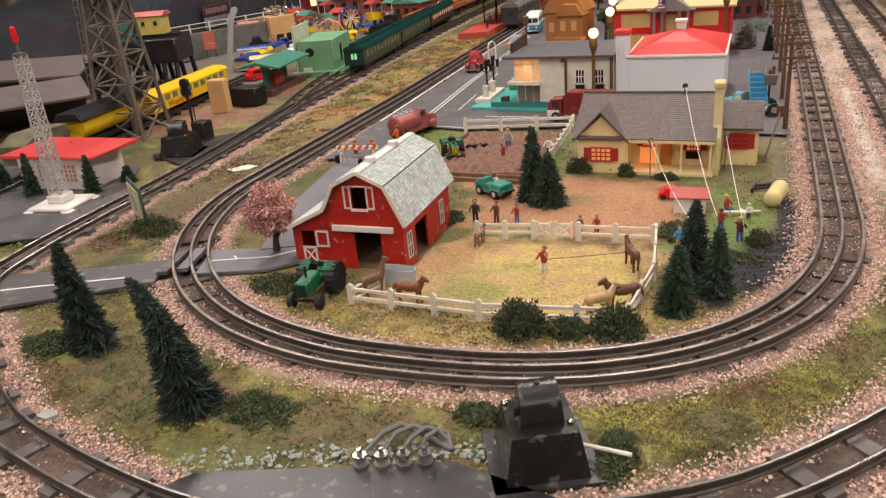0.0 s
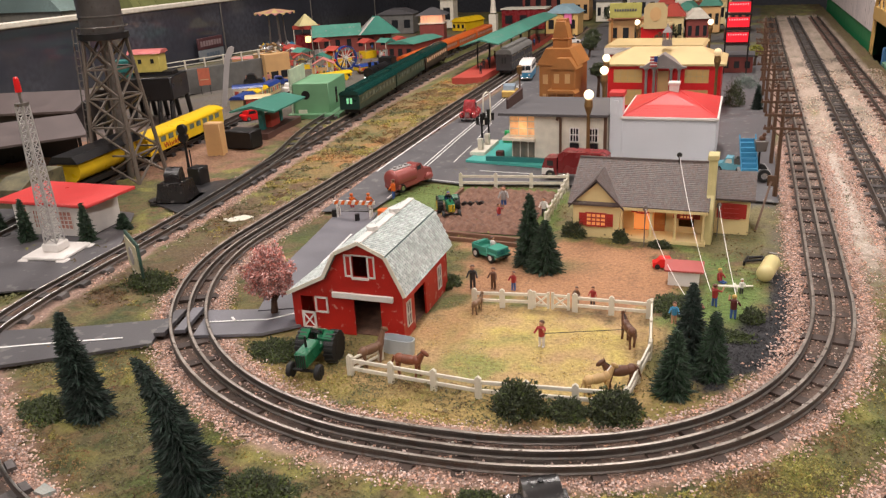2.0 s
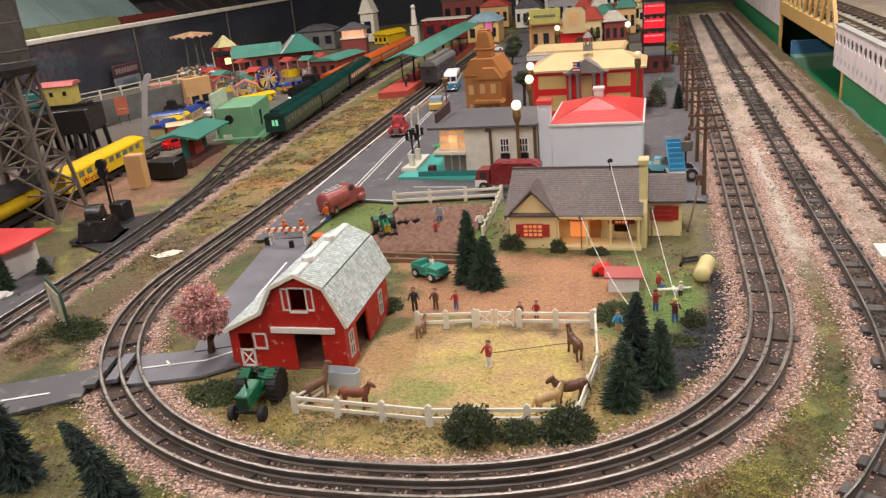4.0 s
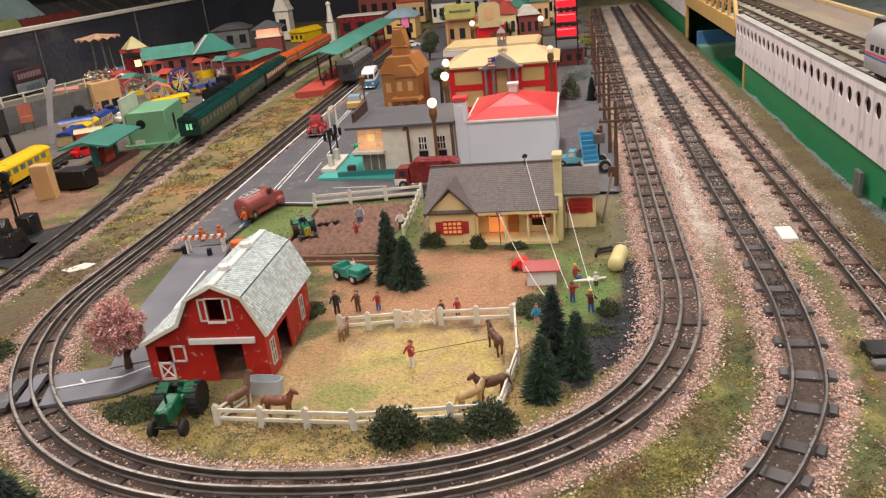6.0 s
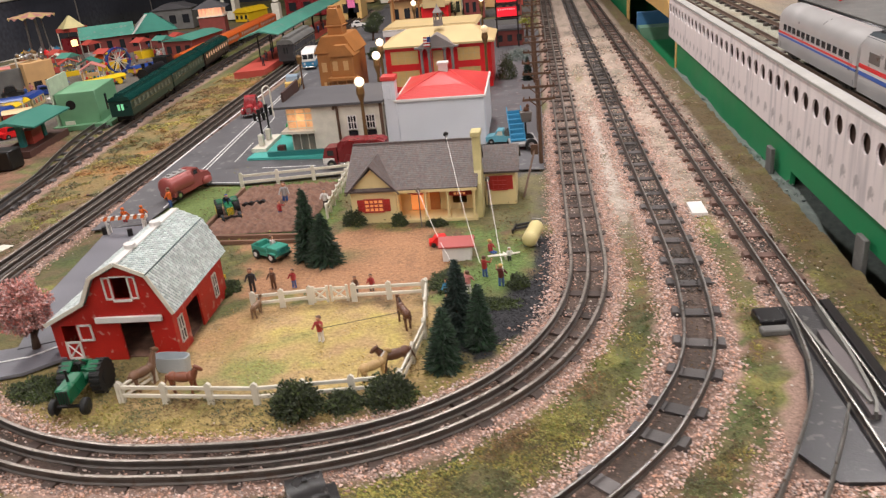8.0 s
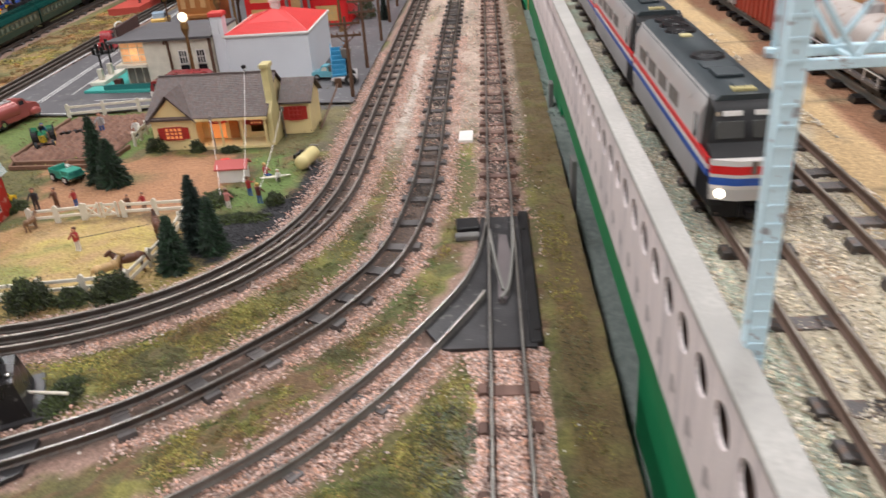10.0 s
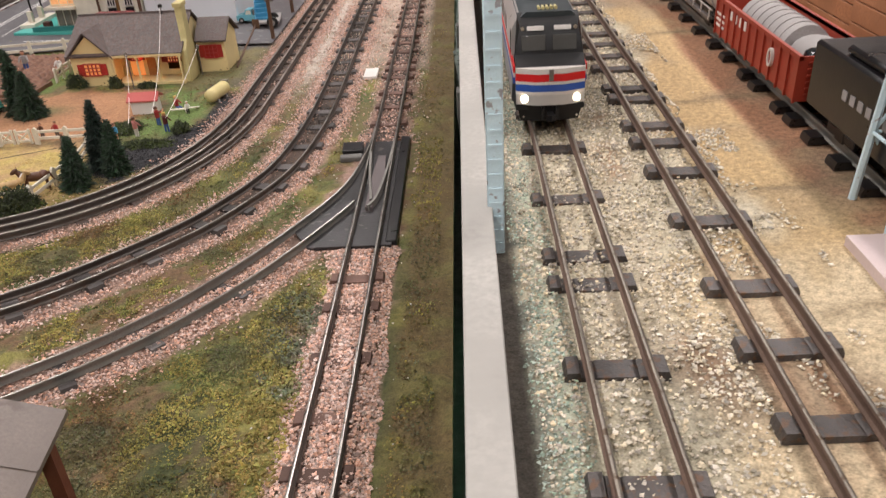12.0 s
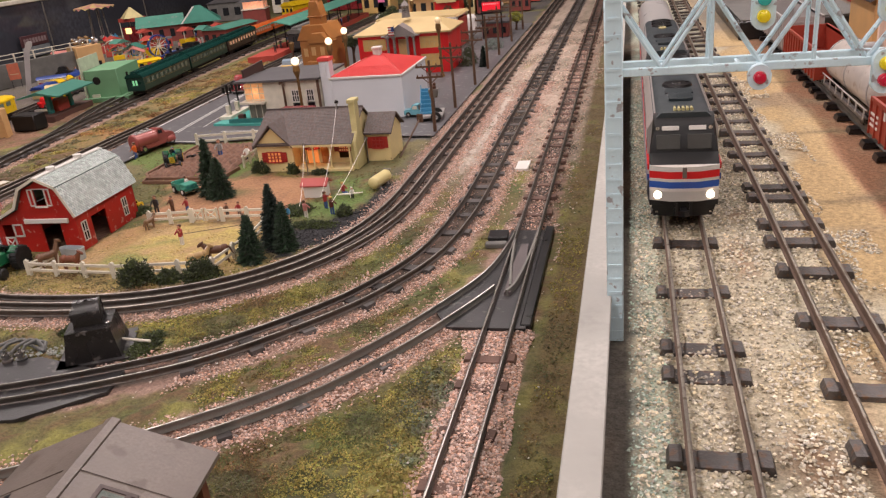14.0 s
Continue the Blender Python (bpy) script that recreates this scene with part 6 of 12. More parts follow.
build_barn()
tub = thing("water_trough", "pale grey metal oval water trough beside the barn", "trough", -0.288, 0.630, 0, -4)
bm = B()
ring = [(0.017 * math.copysign(abs(math.cos(a)) ** 0.5, math.cos(a)), 0.0065 * math.copysign(abs(math.sin(a)) ** 0.7, math.sin(a))) for a in np.linspace(0, 2 * math.pi, 24, endpoint=False)]
for sc, z0, z1 in ((1.0, 0.0, 0.011),):
    o = [[bm.verts.new((x * s, y * s, z)) for x, y in ring] for s, z in ((0.92, 0.0), (1.0, 0.015), (0.93, 0.015), (0.86, 0.003))]
    for a, b in zip(o, o[1:]):
        for i in range(24):
            bm.faces.new((a[i], a[(i + 1) % 24], b[(i + 1) % 24], b[i]))
    bm.faces.new(o[0])
    bm.faces.new(o[-1])
part("basin", bm, mat("pale_zinc", (0.46, 0.50, 0.52), 0.45, 0.1, 0.2, 60, 700, 0.05), tub)


# ---- fences ----
def fence_run(label, pts, rails=((0.0075, 0.0032), (0.0155, 0.0032)), post_h=0.021, group="white paddock fence", every=0.037, mm=None):
    for (xa, ya), (xb, yb) in zip(pts, pts[1:]):
        L = math.hypot(xb - xa, yb - ya)
        t = thing("toy_fence", label, "fence", xa, ya, 0, math.degrees(math.atan2(yb - ya, xb - xa)), group)
        k = max(1, round(L / every))
        p0 = None
        for i in range(k + 1):
            xx = i * L / k
            if p0 is None:
                bm = B()
                prism(bm, [(-0.0028, 0.0), (0.0028, 0.0), (0.0026, post_h - 0.002), (0.0, post_h), (-0.0026, post_h - 0.002)], -0.0014, 0.0014)
                p0 = part("post", bm, mm or M_OLDWHITE, t, bevel=0.0003)
            else:
                share(p0, pose(xx, 0, 0, 0, 0, 0))
        for z, hh in rails:
            bm = B()
            box(bm, 0, -0.0009, z - hh / 2, L, 0.0009, z + hh / 2)
            part("rail", bm, mm or M_OLDWHITE, t, bevel=0.0002)


fence_run("white plastic board fence round the horse paddock", [(-0.312, 0.579), (-0.192, 0.573), (-0.075, 0.587)])
fence_run("white plastic board fence round the horse paddock", [(-0.075, 0.590), (-0.066, 0.675), (-0.074, 0.760)])
fence_run("white plastic board fence round the horse paddock", [(-0.076, 0.757), (-0.148, 0.754)])
fence_run("white plastic board fence round the horse paddock", [(-0.193, 0.751), (-0.250, 0.742)])
fence_run("weathered board fence by the barn trough", [(-0.312, 0.580), (-0.298, 0.612)], rails=((0.005, 0.002), (0.010, 0.002), (0.015, 0.002)), every=0.03)
fence_run("white board fence along the street side of the garden", [(-0.405, 1.152), (-0.243, 1.178)], post_h=0.024, rails=((0.008, 0.004), (0.018, 0.004)), every=0.06, group="white garden fence")
fence_run("white board fence beside the cottage garden", [(-0.243, 1.176), (-0.235, 1.00)], post_h=0.022, rails=((0.008, 0.0035), (0.016, 0.0035)), every=0.024, group="white garden fence")
gate = thing("toy_gate", "white paddock gate with crossed braces", "gate", -0.193, 0.7505, 0, 3.5)
for x0, x1 in ((0.003, 0.0195), (0.0215, 0.040)):
    bm = B()
    for z in (0.004, 0.0155):
        box(bm, x0, -0.0008, z, x1, 0.0008, z + 0.0025)
    for x in (x0, x1 - 0.0025):
        box(bm, x, -0.001, 0.002, x + 0.0025, 0.001, 0.020)
    cyl(bm, (x0 + 0.002, -0.001, 0.005), (x1 - 0.002, -0.001, 0.0165), 0.0010, n=5)
    cyl(bm, (x0 + 0.002, -0.001, 0.0165), (x1 - 0.002, -0.001, 0.005), 0.0010, n=5)
    part("gate_leaf", bm, M_OLDWHITE, gate, smooth=False)


# ---- toy animals and figures: one plain mesh each ----
def toy_horse(label, x, y, rz, L=0.034, material=None, long_neck=False, dark=None):
    bm = B()
    s = L / 0.034
    ball(bm, (0, 0, 0.0155), 0.0105, 0.0042, 0.0048)
    ball(bm, (-0.0085, 0, 0.0160), 0.0050, 0.0042, 0.0050)
    ball(bm, (0.0080, 0, 0.0160), 0.0048, 0.0040, 0.0050)
    top = 0.031 if long_neck else 0.0255
    cyl(bm, (0.0095, 0, 0.0165), (0.0140, 0, top - 0.002), 0.0036, 0.0021, 8)
    ball(bm, (0.0160, 0, top - 0.0015), 0.0045, 0.0017, 0.0022, rot=(0, 35, 0))
    for sy in (-1, 1):
        cyl(bm, (0.0130, sy * 0.001, top), (0.0132, sy * 0.0014, top + 0.0022), 0.0006, 0.0002, 5)
    for lx, ly, sw in ((0.0085, 0.0022, 0.002), (0.0085, -0.0022, -0.0015), (-0.0095, 0.0024, -0.0015), (-0.0095, -0.0024, 0.002)):
        cyl(bm, (lx, ly, 0.0135), (lx + sw * 0.3, ly, 0.0065), 0.0021, 0.0011, 7)
        cyl(bm, (lx + sw * 0.3, ly, 0.0066), (lx + sw, ly, 0.0), 0.0011, 0.0012, 7)
    cyl(bm, (-0.0130, 0, 0.0180), (-0.0165, 0, 0.0085), 0.0013, 0.0006, 6)
    k = len(bm.faces)
    for i in range(4):
        ball(bm, (0.0100 + i * 0.0013, 0, 0.0205 + i * (0.0016 if long_neck else 0.0012)), 0.0016, 0.0009, 0.0022, mi=1)
    bmesh.ops.scale(bm, vec=(s, s, s), verts=bm.verts)
    ob = part("toy_horse", bm, [material or M_BROWNFIG, dark or M_BLACKFIG], None, m=pose(x, y, 0, 0, 0, rz))
    return tagged(ob, label, "toy horse", "toy horses")


toy_horse("brown plastic toy horse trotting inside the paddock", -0.262, 0.593, 0, 0.034, mat("chestnut_figure_plastic", (0.22, 0.07, 0.035), 0.4, 0, 0.3, 80, 700, 0.05))
toy_horse("tall brown plastic toy horse beside the trough", -0.302, 0.603, 60, 0.034, mat("dun_figure_plastic", (0.19, 0.10, 0.06), 0.45, 0, 0.3, 80, 700, 0.05), True)
toy_horse("cream toy horse with a white tail by the paddock corner", -0.100, 0.605, 40, 0.033, M_TANFIG, dark=M_WHITE)
toy_horse("dark brown toy horse by the paddock corner", -0.084, 0.620, 205, 0.036, M_BROWNFIG)
toy_horse("dark brown toy horse on a lead rope in the paddock", -0.088, 0.700, 118, 0.034, M_BROWNFIG)
toy_horse("small brown toy foal by the paddock gate", -0.243, 0.730, 80, 0.024, mat("pale_brown_figure_plastic", (0.24, 0.14, 0.08), 0.45, 0, 0.3, 80, 700, 0.05))
bm = B()
cyl(bm, (-0.160, 0.673, 0.0145), (-0.091, 0.690, 0.019), 0.00035, n=5)
tagged(part("lead_rope", bm, M_BLACKFIG, None), "thin dark lead rope from the figure to the horse", "rope")


def toy_figure(label, x, y, rz, h, coat, legs, hair=None, arm=0, sit=False, z=0.0, skin=None):
    bm = B()
    s = h / 0.030
    hip = 0.0135 if not sit else 0.005
    for sx in (-1, 1):
        if sit:
            cyl(bm, (sx * 0.0017, 0, 0.0035), (sx * 0.0022, -0.009, 0.002), 0.0018, 0.0013, 7, 1)
        else:
            cyl(bm, (sx * 0.0017, 0, hip), (sx * 0.0021, 0.0004 * sx, 0.001), 0.0018, 0.0013, 7, 1)
            ball(bm, (sx * 0.0021, -0.001, 0.0009), 0.0013, 0.0021, 0.0010, 1, 1)
    b0 = hip - 0.001
    cyl(bm, (0, 0, b0), (0, 0, b0 + 0.0095), 0.0034, 0.0036, 10)
    ball(bm, (0, 0, b0 + 0.0095), 0.0038, 0.0026, 0.0022)
    for sx in (-1, 1):
        up = arm and (sx == 1 or arm == 2)
        e = (sx * 0.0062, -0.0045, b0 + (0.0075 if up else 0.003))
        cyl(bm, (sx * 0.0038, 0, b0 + 0.0095), e, 0.0013, 0.0010, 6)
        if up:
            cyl(bm, e, (sx * 0.0066, -0.0075, b0 + 0.0125), 0.0010, 0.0009, 6, 2)
    ball(bm, (0, 0, b0 + 0.0140), 0.0027, 0.0028, 0.0031, 2)
    ball(bm, (0, 0.0007, b0 + 0.0152), 0.0029, 0.0029, 0.0025, 3)
    bmesh.ops.scale(bm, vec=(s, s, s), verts=bm.verts)
    ob = part("toy_figure", bm, [coat, legs, skin or M_SKIN, hair or M_BROWNFIG], None, m=pose(x, y, z, 0, 0, rz))
    return tagged(ob, label, "toy figure", "toy figures")


M_CLOTHRED = mat("red_cloth_paint", (0.36, 0.03, 0.03), 0.5, 0, 0.2, 80, 700, 0)
M_CLOTHBLUE = mat("blue_cloth_paint", (0.05, 0.11, 0.33), 0.5, 0, 0.2, 80, 700, 0)
M_CLOTHPINK = mat("pink_cloth_paint", (0.62, 0.24, 0.22), 0.5, 0, 0.2, 80, 700, 0)
M_CLOTHDARK = mat("dark_cloth_paint", (0.035, 0.03, 0.035), 0.5, 0, 0.2, 80, 700, 0)
M_HAIRYEL = mat("yellow_hair_paint", (0.6, 0.38, 0.10), 0.5, 0, 0.2, 80, 700, 0)
M_CLOTHGREEN = mat("green_cloth_paint", (0.05, 0.16, 0.07), 0.5, 0, 0.2, 80, 700, 0)
toy_figure("toy figure in red and white standing in the paddock", -0.163, 0.674, -20, 0.027, M_CLOTHRED, M_WHITE, arm=1)
toy_figure("dark toy figure standing beside the barn", -0.266, 0.785, 10, 0.028, M_CLOTHDARK, M_CLOTHDARK)
toy_figure("brown toy figure standing near the barn", -0.244, 0.790, -10, 0.025, mat("brown_cloth_paint", (0.14, 0.06, 0.035), 0.5), M_BROWNFIG)
toy_figure("toy figure in dark red near the paddock", -0.222, 0.792, -15, 0.022, M_CLOTHRED, M_CLOTHBLUE)
toy_figure("small toy figure behind the paddock gate", -0.150, 0.772, 0, 0.020, M_BROWNFIG, M_CLOTHDARK)
toy_figure("small toy figure in red behind the paddock fence", -0.134, 0.776, 0, 0.020, M_CLOTHRED, M_CLOTHDARK)
toy_figure("small green toy figure standing by the gate", -0.196, 0.757, 0, 0.018, M_CLOTHGREEN, M_CLOTHGREEN)
toy_figure("toy girl figure in a pink dress flying a kite", -0.032, 0.765, 160, 0.025, M_CLOTHPINK, M_WHITE, arm=1)
toy_figure("toy boy figure in red shirt and blue trousers flying a kite", -0.017, 0.800, 150, 0.025, M_CLOTHRED, M_CLOTHBLUE, arm=2)
toy_figure("toy boy figure with yellow hair and dark coat", 0.001, 0.776, 170, 0.026, mat("dark_red_cloth_paint", (0.11, 0.02, 0.02), 0.5), M_CLOTHBLUE, M_HAIRYEL, arm=1)
toy_figure("toy figure sitting on the lawn in red and blue", -0.014, 0.862, 60, 0.024, M_CLOTHRED, M_CLOTHBLUE, M_HAIRYEL, sit=True)
toy_figure("small white toy dog figure on the lawn", 0.008, 0.838, 20, 0.017, M_WHITE, M_CLOTHDARK, M_WHITE)
toy_figure("small toy figure in light blue behind the conifers", -0.052, 0.752, 0, 0.023, M_BLUE, M_SKIN)
gl = thing("toy_glider", "white toy glider lying on the lawn", "toy plane", 0.003, 0.846, 0, 12)
bm = B()
prism(bm, [(-0.019, 0.000), (0.0, -0.0022), (0.017, 0.001), (0.017, 0.003), (0.0, 0.0035), (-0.019, 0.003)], 0.004, 0.0050, "z")
box(bm, -0.001, -0.004, 0.0, 0.001, 0.010, 0.0042)
part("wing", bm, M_OLDWHITE, gl)

# ---- shed, tank, red vehicle, kite strings ----
shed = thing("toy_well_shed", "small white shed with a flat red roof", "shed", -0.066, 0.843, 0, 2)
bm = B()
box(bm, 0, 0, 0, 0.032, 0.020, 0.0165)
part("wall", bm, M_WHITE, shed, bevel=0.0004)
bm = B()
prism(bm, [(-0.002, 0.0166), (0.010, 0.0245), (0.024, 0.0166), (0.024, 0.0184), (0.010, 0.0265), (-0.002, 0.0184)], -0.004, 0.036, "x")
part("roof", bm, mat("faded_red_roof", (0.48, 0.10, 0.09), 0.4, 0, 0.15, 40, 700, 0.05), shed, bevel=0.0003)
car = thing("toy_red_car", "small bright red toy car behind the white shed", "toy car", -0.073, 0.893, 0, 10)
bm = B()
prism(bm, [(-0.014, 0.002), (0.014, 0.002), (0.014, 0.006), (0.008, 0.0075), (0.005, 0.012), (-0.006, 0.012), (-0.010, 0.0075), (-0.014, 0.007)], -0.006, 0.006)
part("body", bm, M_REDWALL, car, bevel=0.001)
for a in (-0.009, 0.009):
    for s in (-1, 1):
        bm = B()
        cyl(bm, (a, s * 0.0048, 0.003), (a, s * 0.0066, 0.003), 0.003, n=12)
        part("wheel", bm, M_TYRE, car)
tk = thing("toy_gas_tank", "pale yellow rounded tank lying on saddles", "tank", 0.034, 0.888, 0, 78)
bm = B()
cyl(bm, (-0.018, 0, 0.0115), (0.018, 0, 0.0115), 0.0088, n=20)
for s in (-1, 1):
    ball(bm, (s * 0.018, 0, 0.0115), 0.006, 0.0088, 0.0088, sub=3)
part("barrel", bm, mat("pale_yellow_plastic", (0.66, 0.56, 0.26), 0.4, 0, 0.15, 60, 700, 0.05), tk)
for a in (-0.011, 0.011):
    bm = B()
    prism(bm, [(-0.008, 0.0), (0.008, 0.0), (0.006, 0.006), (-0.006, 0.006)], a - 0.0015, a + 0.0015, "x")
    part("saddle", bm, M_CONCRETE, tk)
bm = B()
cyl(bm, (0.024, 0, 0.0), (0.024, 0, 0.020), 0.0018, n=8)
cyl(bm, (0.024, -0.006, 0.0195), (0.024, 0.006, 0.0195), 0.0012, n=6)
part("valve_pipe", bm, M_TIN, tk)
frm = thing("rusty_metal_frame", "dark bent metal frame lying behind the tank", "scrap frame", 0.022, 0.925)
bm = B()
for a, b in (((-0.012, -0.008), (-0.008, 0.010)), ((-0.008, 0.010), (0.008, 0.014)), ((0.008, 0.014), (0.010, -0.006)), ((-0.010, 0.0), (0.010, 0.004))):
    cyl(bm, (*a, 0.0035), (*b, 0.0045), 0.0017, n=6)
cyl(bm, (-0.012, -0.008, 0.0), (-0.012, -0.008, 0.006), 0.0015, n=6)
cyl(bm, (0.010, -0.006, 0.0), (0.010, -0.006, 0.006), 0.0015, n=6)
part("bar", bm, M_DARKIRON, frm)


def kite_string(a, b, sag):
    bm = B()
    a, b = Vector(a), Vector(b)
    P = [a.lerp(b, k / 12) - Vector((0, 0, sag * 4 * (k / 12) * (1 - k / 12))) for k in range(13)]
    sweep(bm, P, [(-0.00026, -0.00026), (0.00026, -0.00026), (0.00026, 0.00026), (-0.00026, 0.00026)])
    tagged(part("kite_string", bm, M_THREAD, None), "white sagging kite string above the lawn", "string", "kite strings")


pole_tops = ((-0.1035, 0.952, 0.049), (-0.0735, 1.037, 0.0930), (-0.022, 1.008, 0.040))
kite_string((-0.0375, 0.761, 0.018), pole_tops[0], 0.010)
kite_string((-0.0210, 0.796, 0.018), pole_tops[1], 0.012)
kite_string((0.0040, 0.772, 0.019), pole_tops[2], 0.004)
for (x, y, z), kind in zip(pole_tops, ("post", "", "post")):
    k = thing("toy_kite_post", "thin stick holding a caught kite string", "stick", x, y, 0 if kind else z - 0.006, 0, "kite posts")
    bm = B()
    if kind:
        cyl(bm, (0, 0, 0), (0, 0, z), 0.0008, n=6)
        ball(bm, (0, 0, z), 0.0035, 0.0012, 0.0045, sub=1)
    else:
        cyl(bm, (0, 0, -0.004), (0, 0, 0.006), 0.001, n=6)
        ball(bm, (0, 0, 0.007), 0.0040, 0.0014, 0.0036, sub=1)
    part("stick", bm, M_TIN if kind else M_DARKIRON, k)


# ---- vehicles ----
def wheels(parent, xs, half, r, w=0.004, tyre=None, hub=None):
    for x in xs:
        for s in (-1, 1):
            bm = B()
            cyl(bm, (x, s * (half - w), r), (x, s * half, r), r, n=18)
            wh = part("wheel", bm, tyre or M_TYRE, parent, bevel=0.0004)
            bm = B()
            cyl(bm, (x, s * half * 0.96, r), (x, s * (half + 0.0004), r), r * 0.5, n=12)
            part("hub", bm, hub or M_CHROME, wh)


def tractor(x, y, rz, s, body, hub, label, scale=1.0):
    t = thing("toy_tractor", label, "toy tractor", x, y, 0, rz, "toy tractors")
    t.scale = (scale, scale, scale)
    bm = B()
    box(bm, 0.000, -0.0048, 0.010, 0.024, 0.0048, 0.0215)
    box(bm, -0.014, -0.0040, 0.009, 0.002, 0.0040, 0.015)
    part("bonnet", bm, body, t, bevel=0.0012)
    bm = B()
    for k in range(5):
        box(bm, 0.0236, -0.0038 + k * 0.0017, 0.0110, 0.0246, -0.0030 + k * 0.0017, 0.0205)
    part("grille", bm, M_BLACK if hub is M_GREEN else hub, t)
    for s2 in (-1, 1):
        bm = B()
        prism(bm, [(-0.018, 0.012), (-0.016, 0.021), (-0.008, 0.0245), (-0.001, 0.021), (-0.001, 0.0195), (-0.008, 0.0225), (-0.0145, 0.019), (-0.0165, 0.012)],
              s2 * 0.0055, s2 * 0.0125)
        part("mudguard", bm, body, t)
        bm = B()
        tread = []
        for k in range(18):
            for da, rad in ((0.0, 0.0112), (0.34, 0.0112), (0.42, 0.0123), (0.88, 0.0123), (0.96, 0.0112)):
                a = 2 * math.pi * (k + da) / 18
                tread.append((-0.009 + rad * math.cos(a), 0.0115 + rad * math.sin(a)))
        prism(bm, tread, s2 * 0.0074, s2 * 0.0146)
        wh = part("rear_wheel", bm, M_TYRE, t, "lugged black rear tyre")
        bm = B()
        cyl(bm, (-0.009, s2 * 0.0140, 0.0115), (-0.009, s2 * 0.0149, 0.0115), 0.0062, n=16)
        part("rim", bm, hub, wh)
        bm = B()
        cyl(bm, (0.019, s2 * 0.0085, 0.0058), (0.019, s2 * 0.0125, 0.0058), 0.0058, n=18)
        wf = part("front_wheel", bm, M_TYRE, t, bevel=0.0008)
        bm = B()
        cyl(bm, (0.019, s2 * 0.0122, 0.0058), (0.019, s2 * 0.0129, 0.0058), 0.0028, n=12)
        part("rim", bm, hub, wf)
    bm = B()
    cyl(bm, (0.019, -0.009, 0.0062), (0.019, 0.009, 0.0062), 0.0013, n=6)
    part("axle", bm, M_DARKIRON, t)
    bm = B()
    cyl(bm, (0.013, 0, 0.021), (0.013, 0, 0.030), 0.0010, 0.0008, 8)
    part("exhaust", bm, M_DARKIRON, t)
    bm = B()
    cyl(bm, (-0.002, 0, 0.0150), (-0.005, 0, 0.0235), 0.0007, n=6)
    cyl(bm, (-0.0052, 0, 0.0230), (-0.0064, 0, 0.0245), 0.0040, n=14)
    part("steering_wheel", bm, M_BLACK, t)
    bm = B()
    box(bm, -0.0155, -0.0042, 0.0150, -0.0095, 0.0042, 0.0168)
    box(bm, -0.0165, -0.0042, 0.0150, -0.0150, 0.0042, 0.0215)
    part("seat", bm, body, t, bevel=0.0006)
    return t


tractor(-0.351, 0.5880, -85, 1, M_GREEN, M_TYRE, "glossy dark green toy tractor in front of the barn", 1.26)
tractor(-0.378, 1.022, -62, 1, M_GREEN, M_YELLOW, "green toy tractor with yellow wheels on the garden", 1.08)
toy_figure("toy driver figure in blue sitting on the garden tractor", -0.382, 1.032, 30, 0.026, M_CLOTHBLUE, M_CLOTHBLUE, M_NAVY, sit=True, z=0.012)
pl = thing("toy_plough", "black toy plough behind the garden tractor", "plough", -0.355, 1.055, 0, 20)
bm = B()
box(bm, -0.014, -0.001, 0.006, 0.014, 0.001, 0.008)
for k in range(4):
    cyl(bm, (-0.012 + k * 0.008, -0.002, 0.005), (-0.010 + k * 0.008, 0.004, 0.005), 0.005, n=12)
part("plough_gang", bm, M_BLACK, pl)
jp = thing("toy_jeep", "sea-green open toy jeep on the orange yard", "toy jeep", -0.274, 0.878, 0, -32)
jp.scale = (1.16, 1.16, 1.16)
bm = B()
box(bm, -0.019, -0.0095, 0.0045, 0.019, 0.0095, 0.0085)
box(bm, 0.004, -0.0085, 0.0085, 0.019, 0.0085, 0.0150)
for s in (-1, 1):
    box(bm, -0.019, s * 0.0095, 0.0085, 0.004, s * 0.0082, 0.0140)
    box(bm, 0.009, s * 0.0085, 0.0085, 0.019, s * 0.0110, 0.0105)
box(bm, -0.019, -0.0095, 0.0085, -0.0175, 0.0095, 0.0145)
part("body", bm, M_JEEP, jp, bevel=0.0008)
bm = B()
box(bm, -0.011, -0.007, 0.0085, -0.006, 0.007, 0.0110)
box(bm, -0.0125, -0.007, 0.0085, -0.011, 0.007, 0.0165)
part("seat", bm, M_JEEP, jp, bevel=0.0006)
bm = B()
box(bm, 0.0192, -0.0100, 0.0055, 0.0206, 0.0100, 0.0075)
part("bumper", bm, M_CHROME, jp)
bm = B()
for s in (-1, 1):
    cyl(bm, (0.0188, s * 0.0058, 0.0118), (0.0198, s * 0.0058, 0.0118), 0.0017, n=10)
for k in range(5):
    box(bm, 0.0190, -0.003 + k * 0.0013, 0.009, 0.0196, -0.0024 + k * 0.0013, 0.0140)
part("grille", bm, M_TEALDARK, jp)
wheels(jp, (-0.0115, 0.0115), 0.0108, 0.0052, 0.0035, hub=M_WHITE)
toy_figure("toy driver figure in white sitting in the jeep", -0.272, 0.881, 100, 0.024, M_WHITE, M_CLOTHDARK, M_BROWNFIG, sit=True, z=0.009)

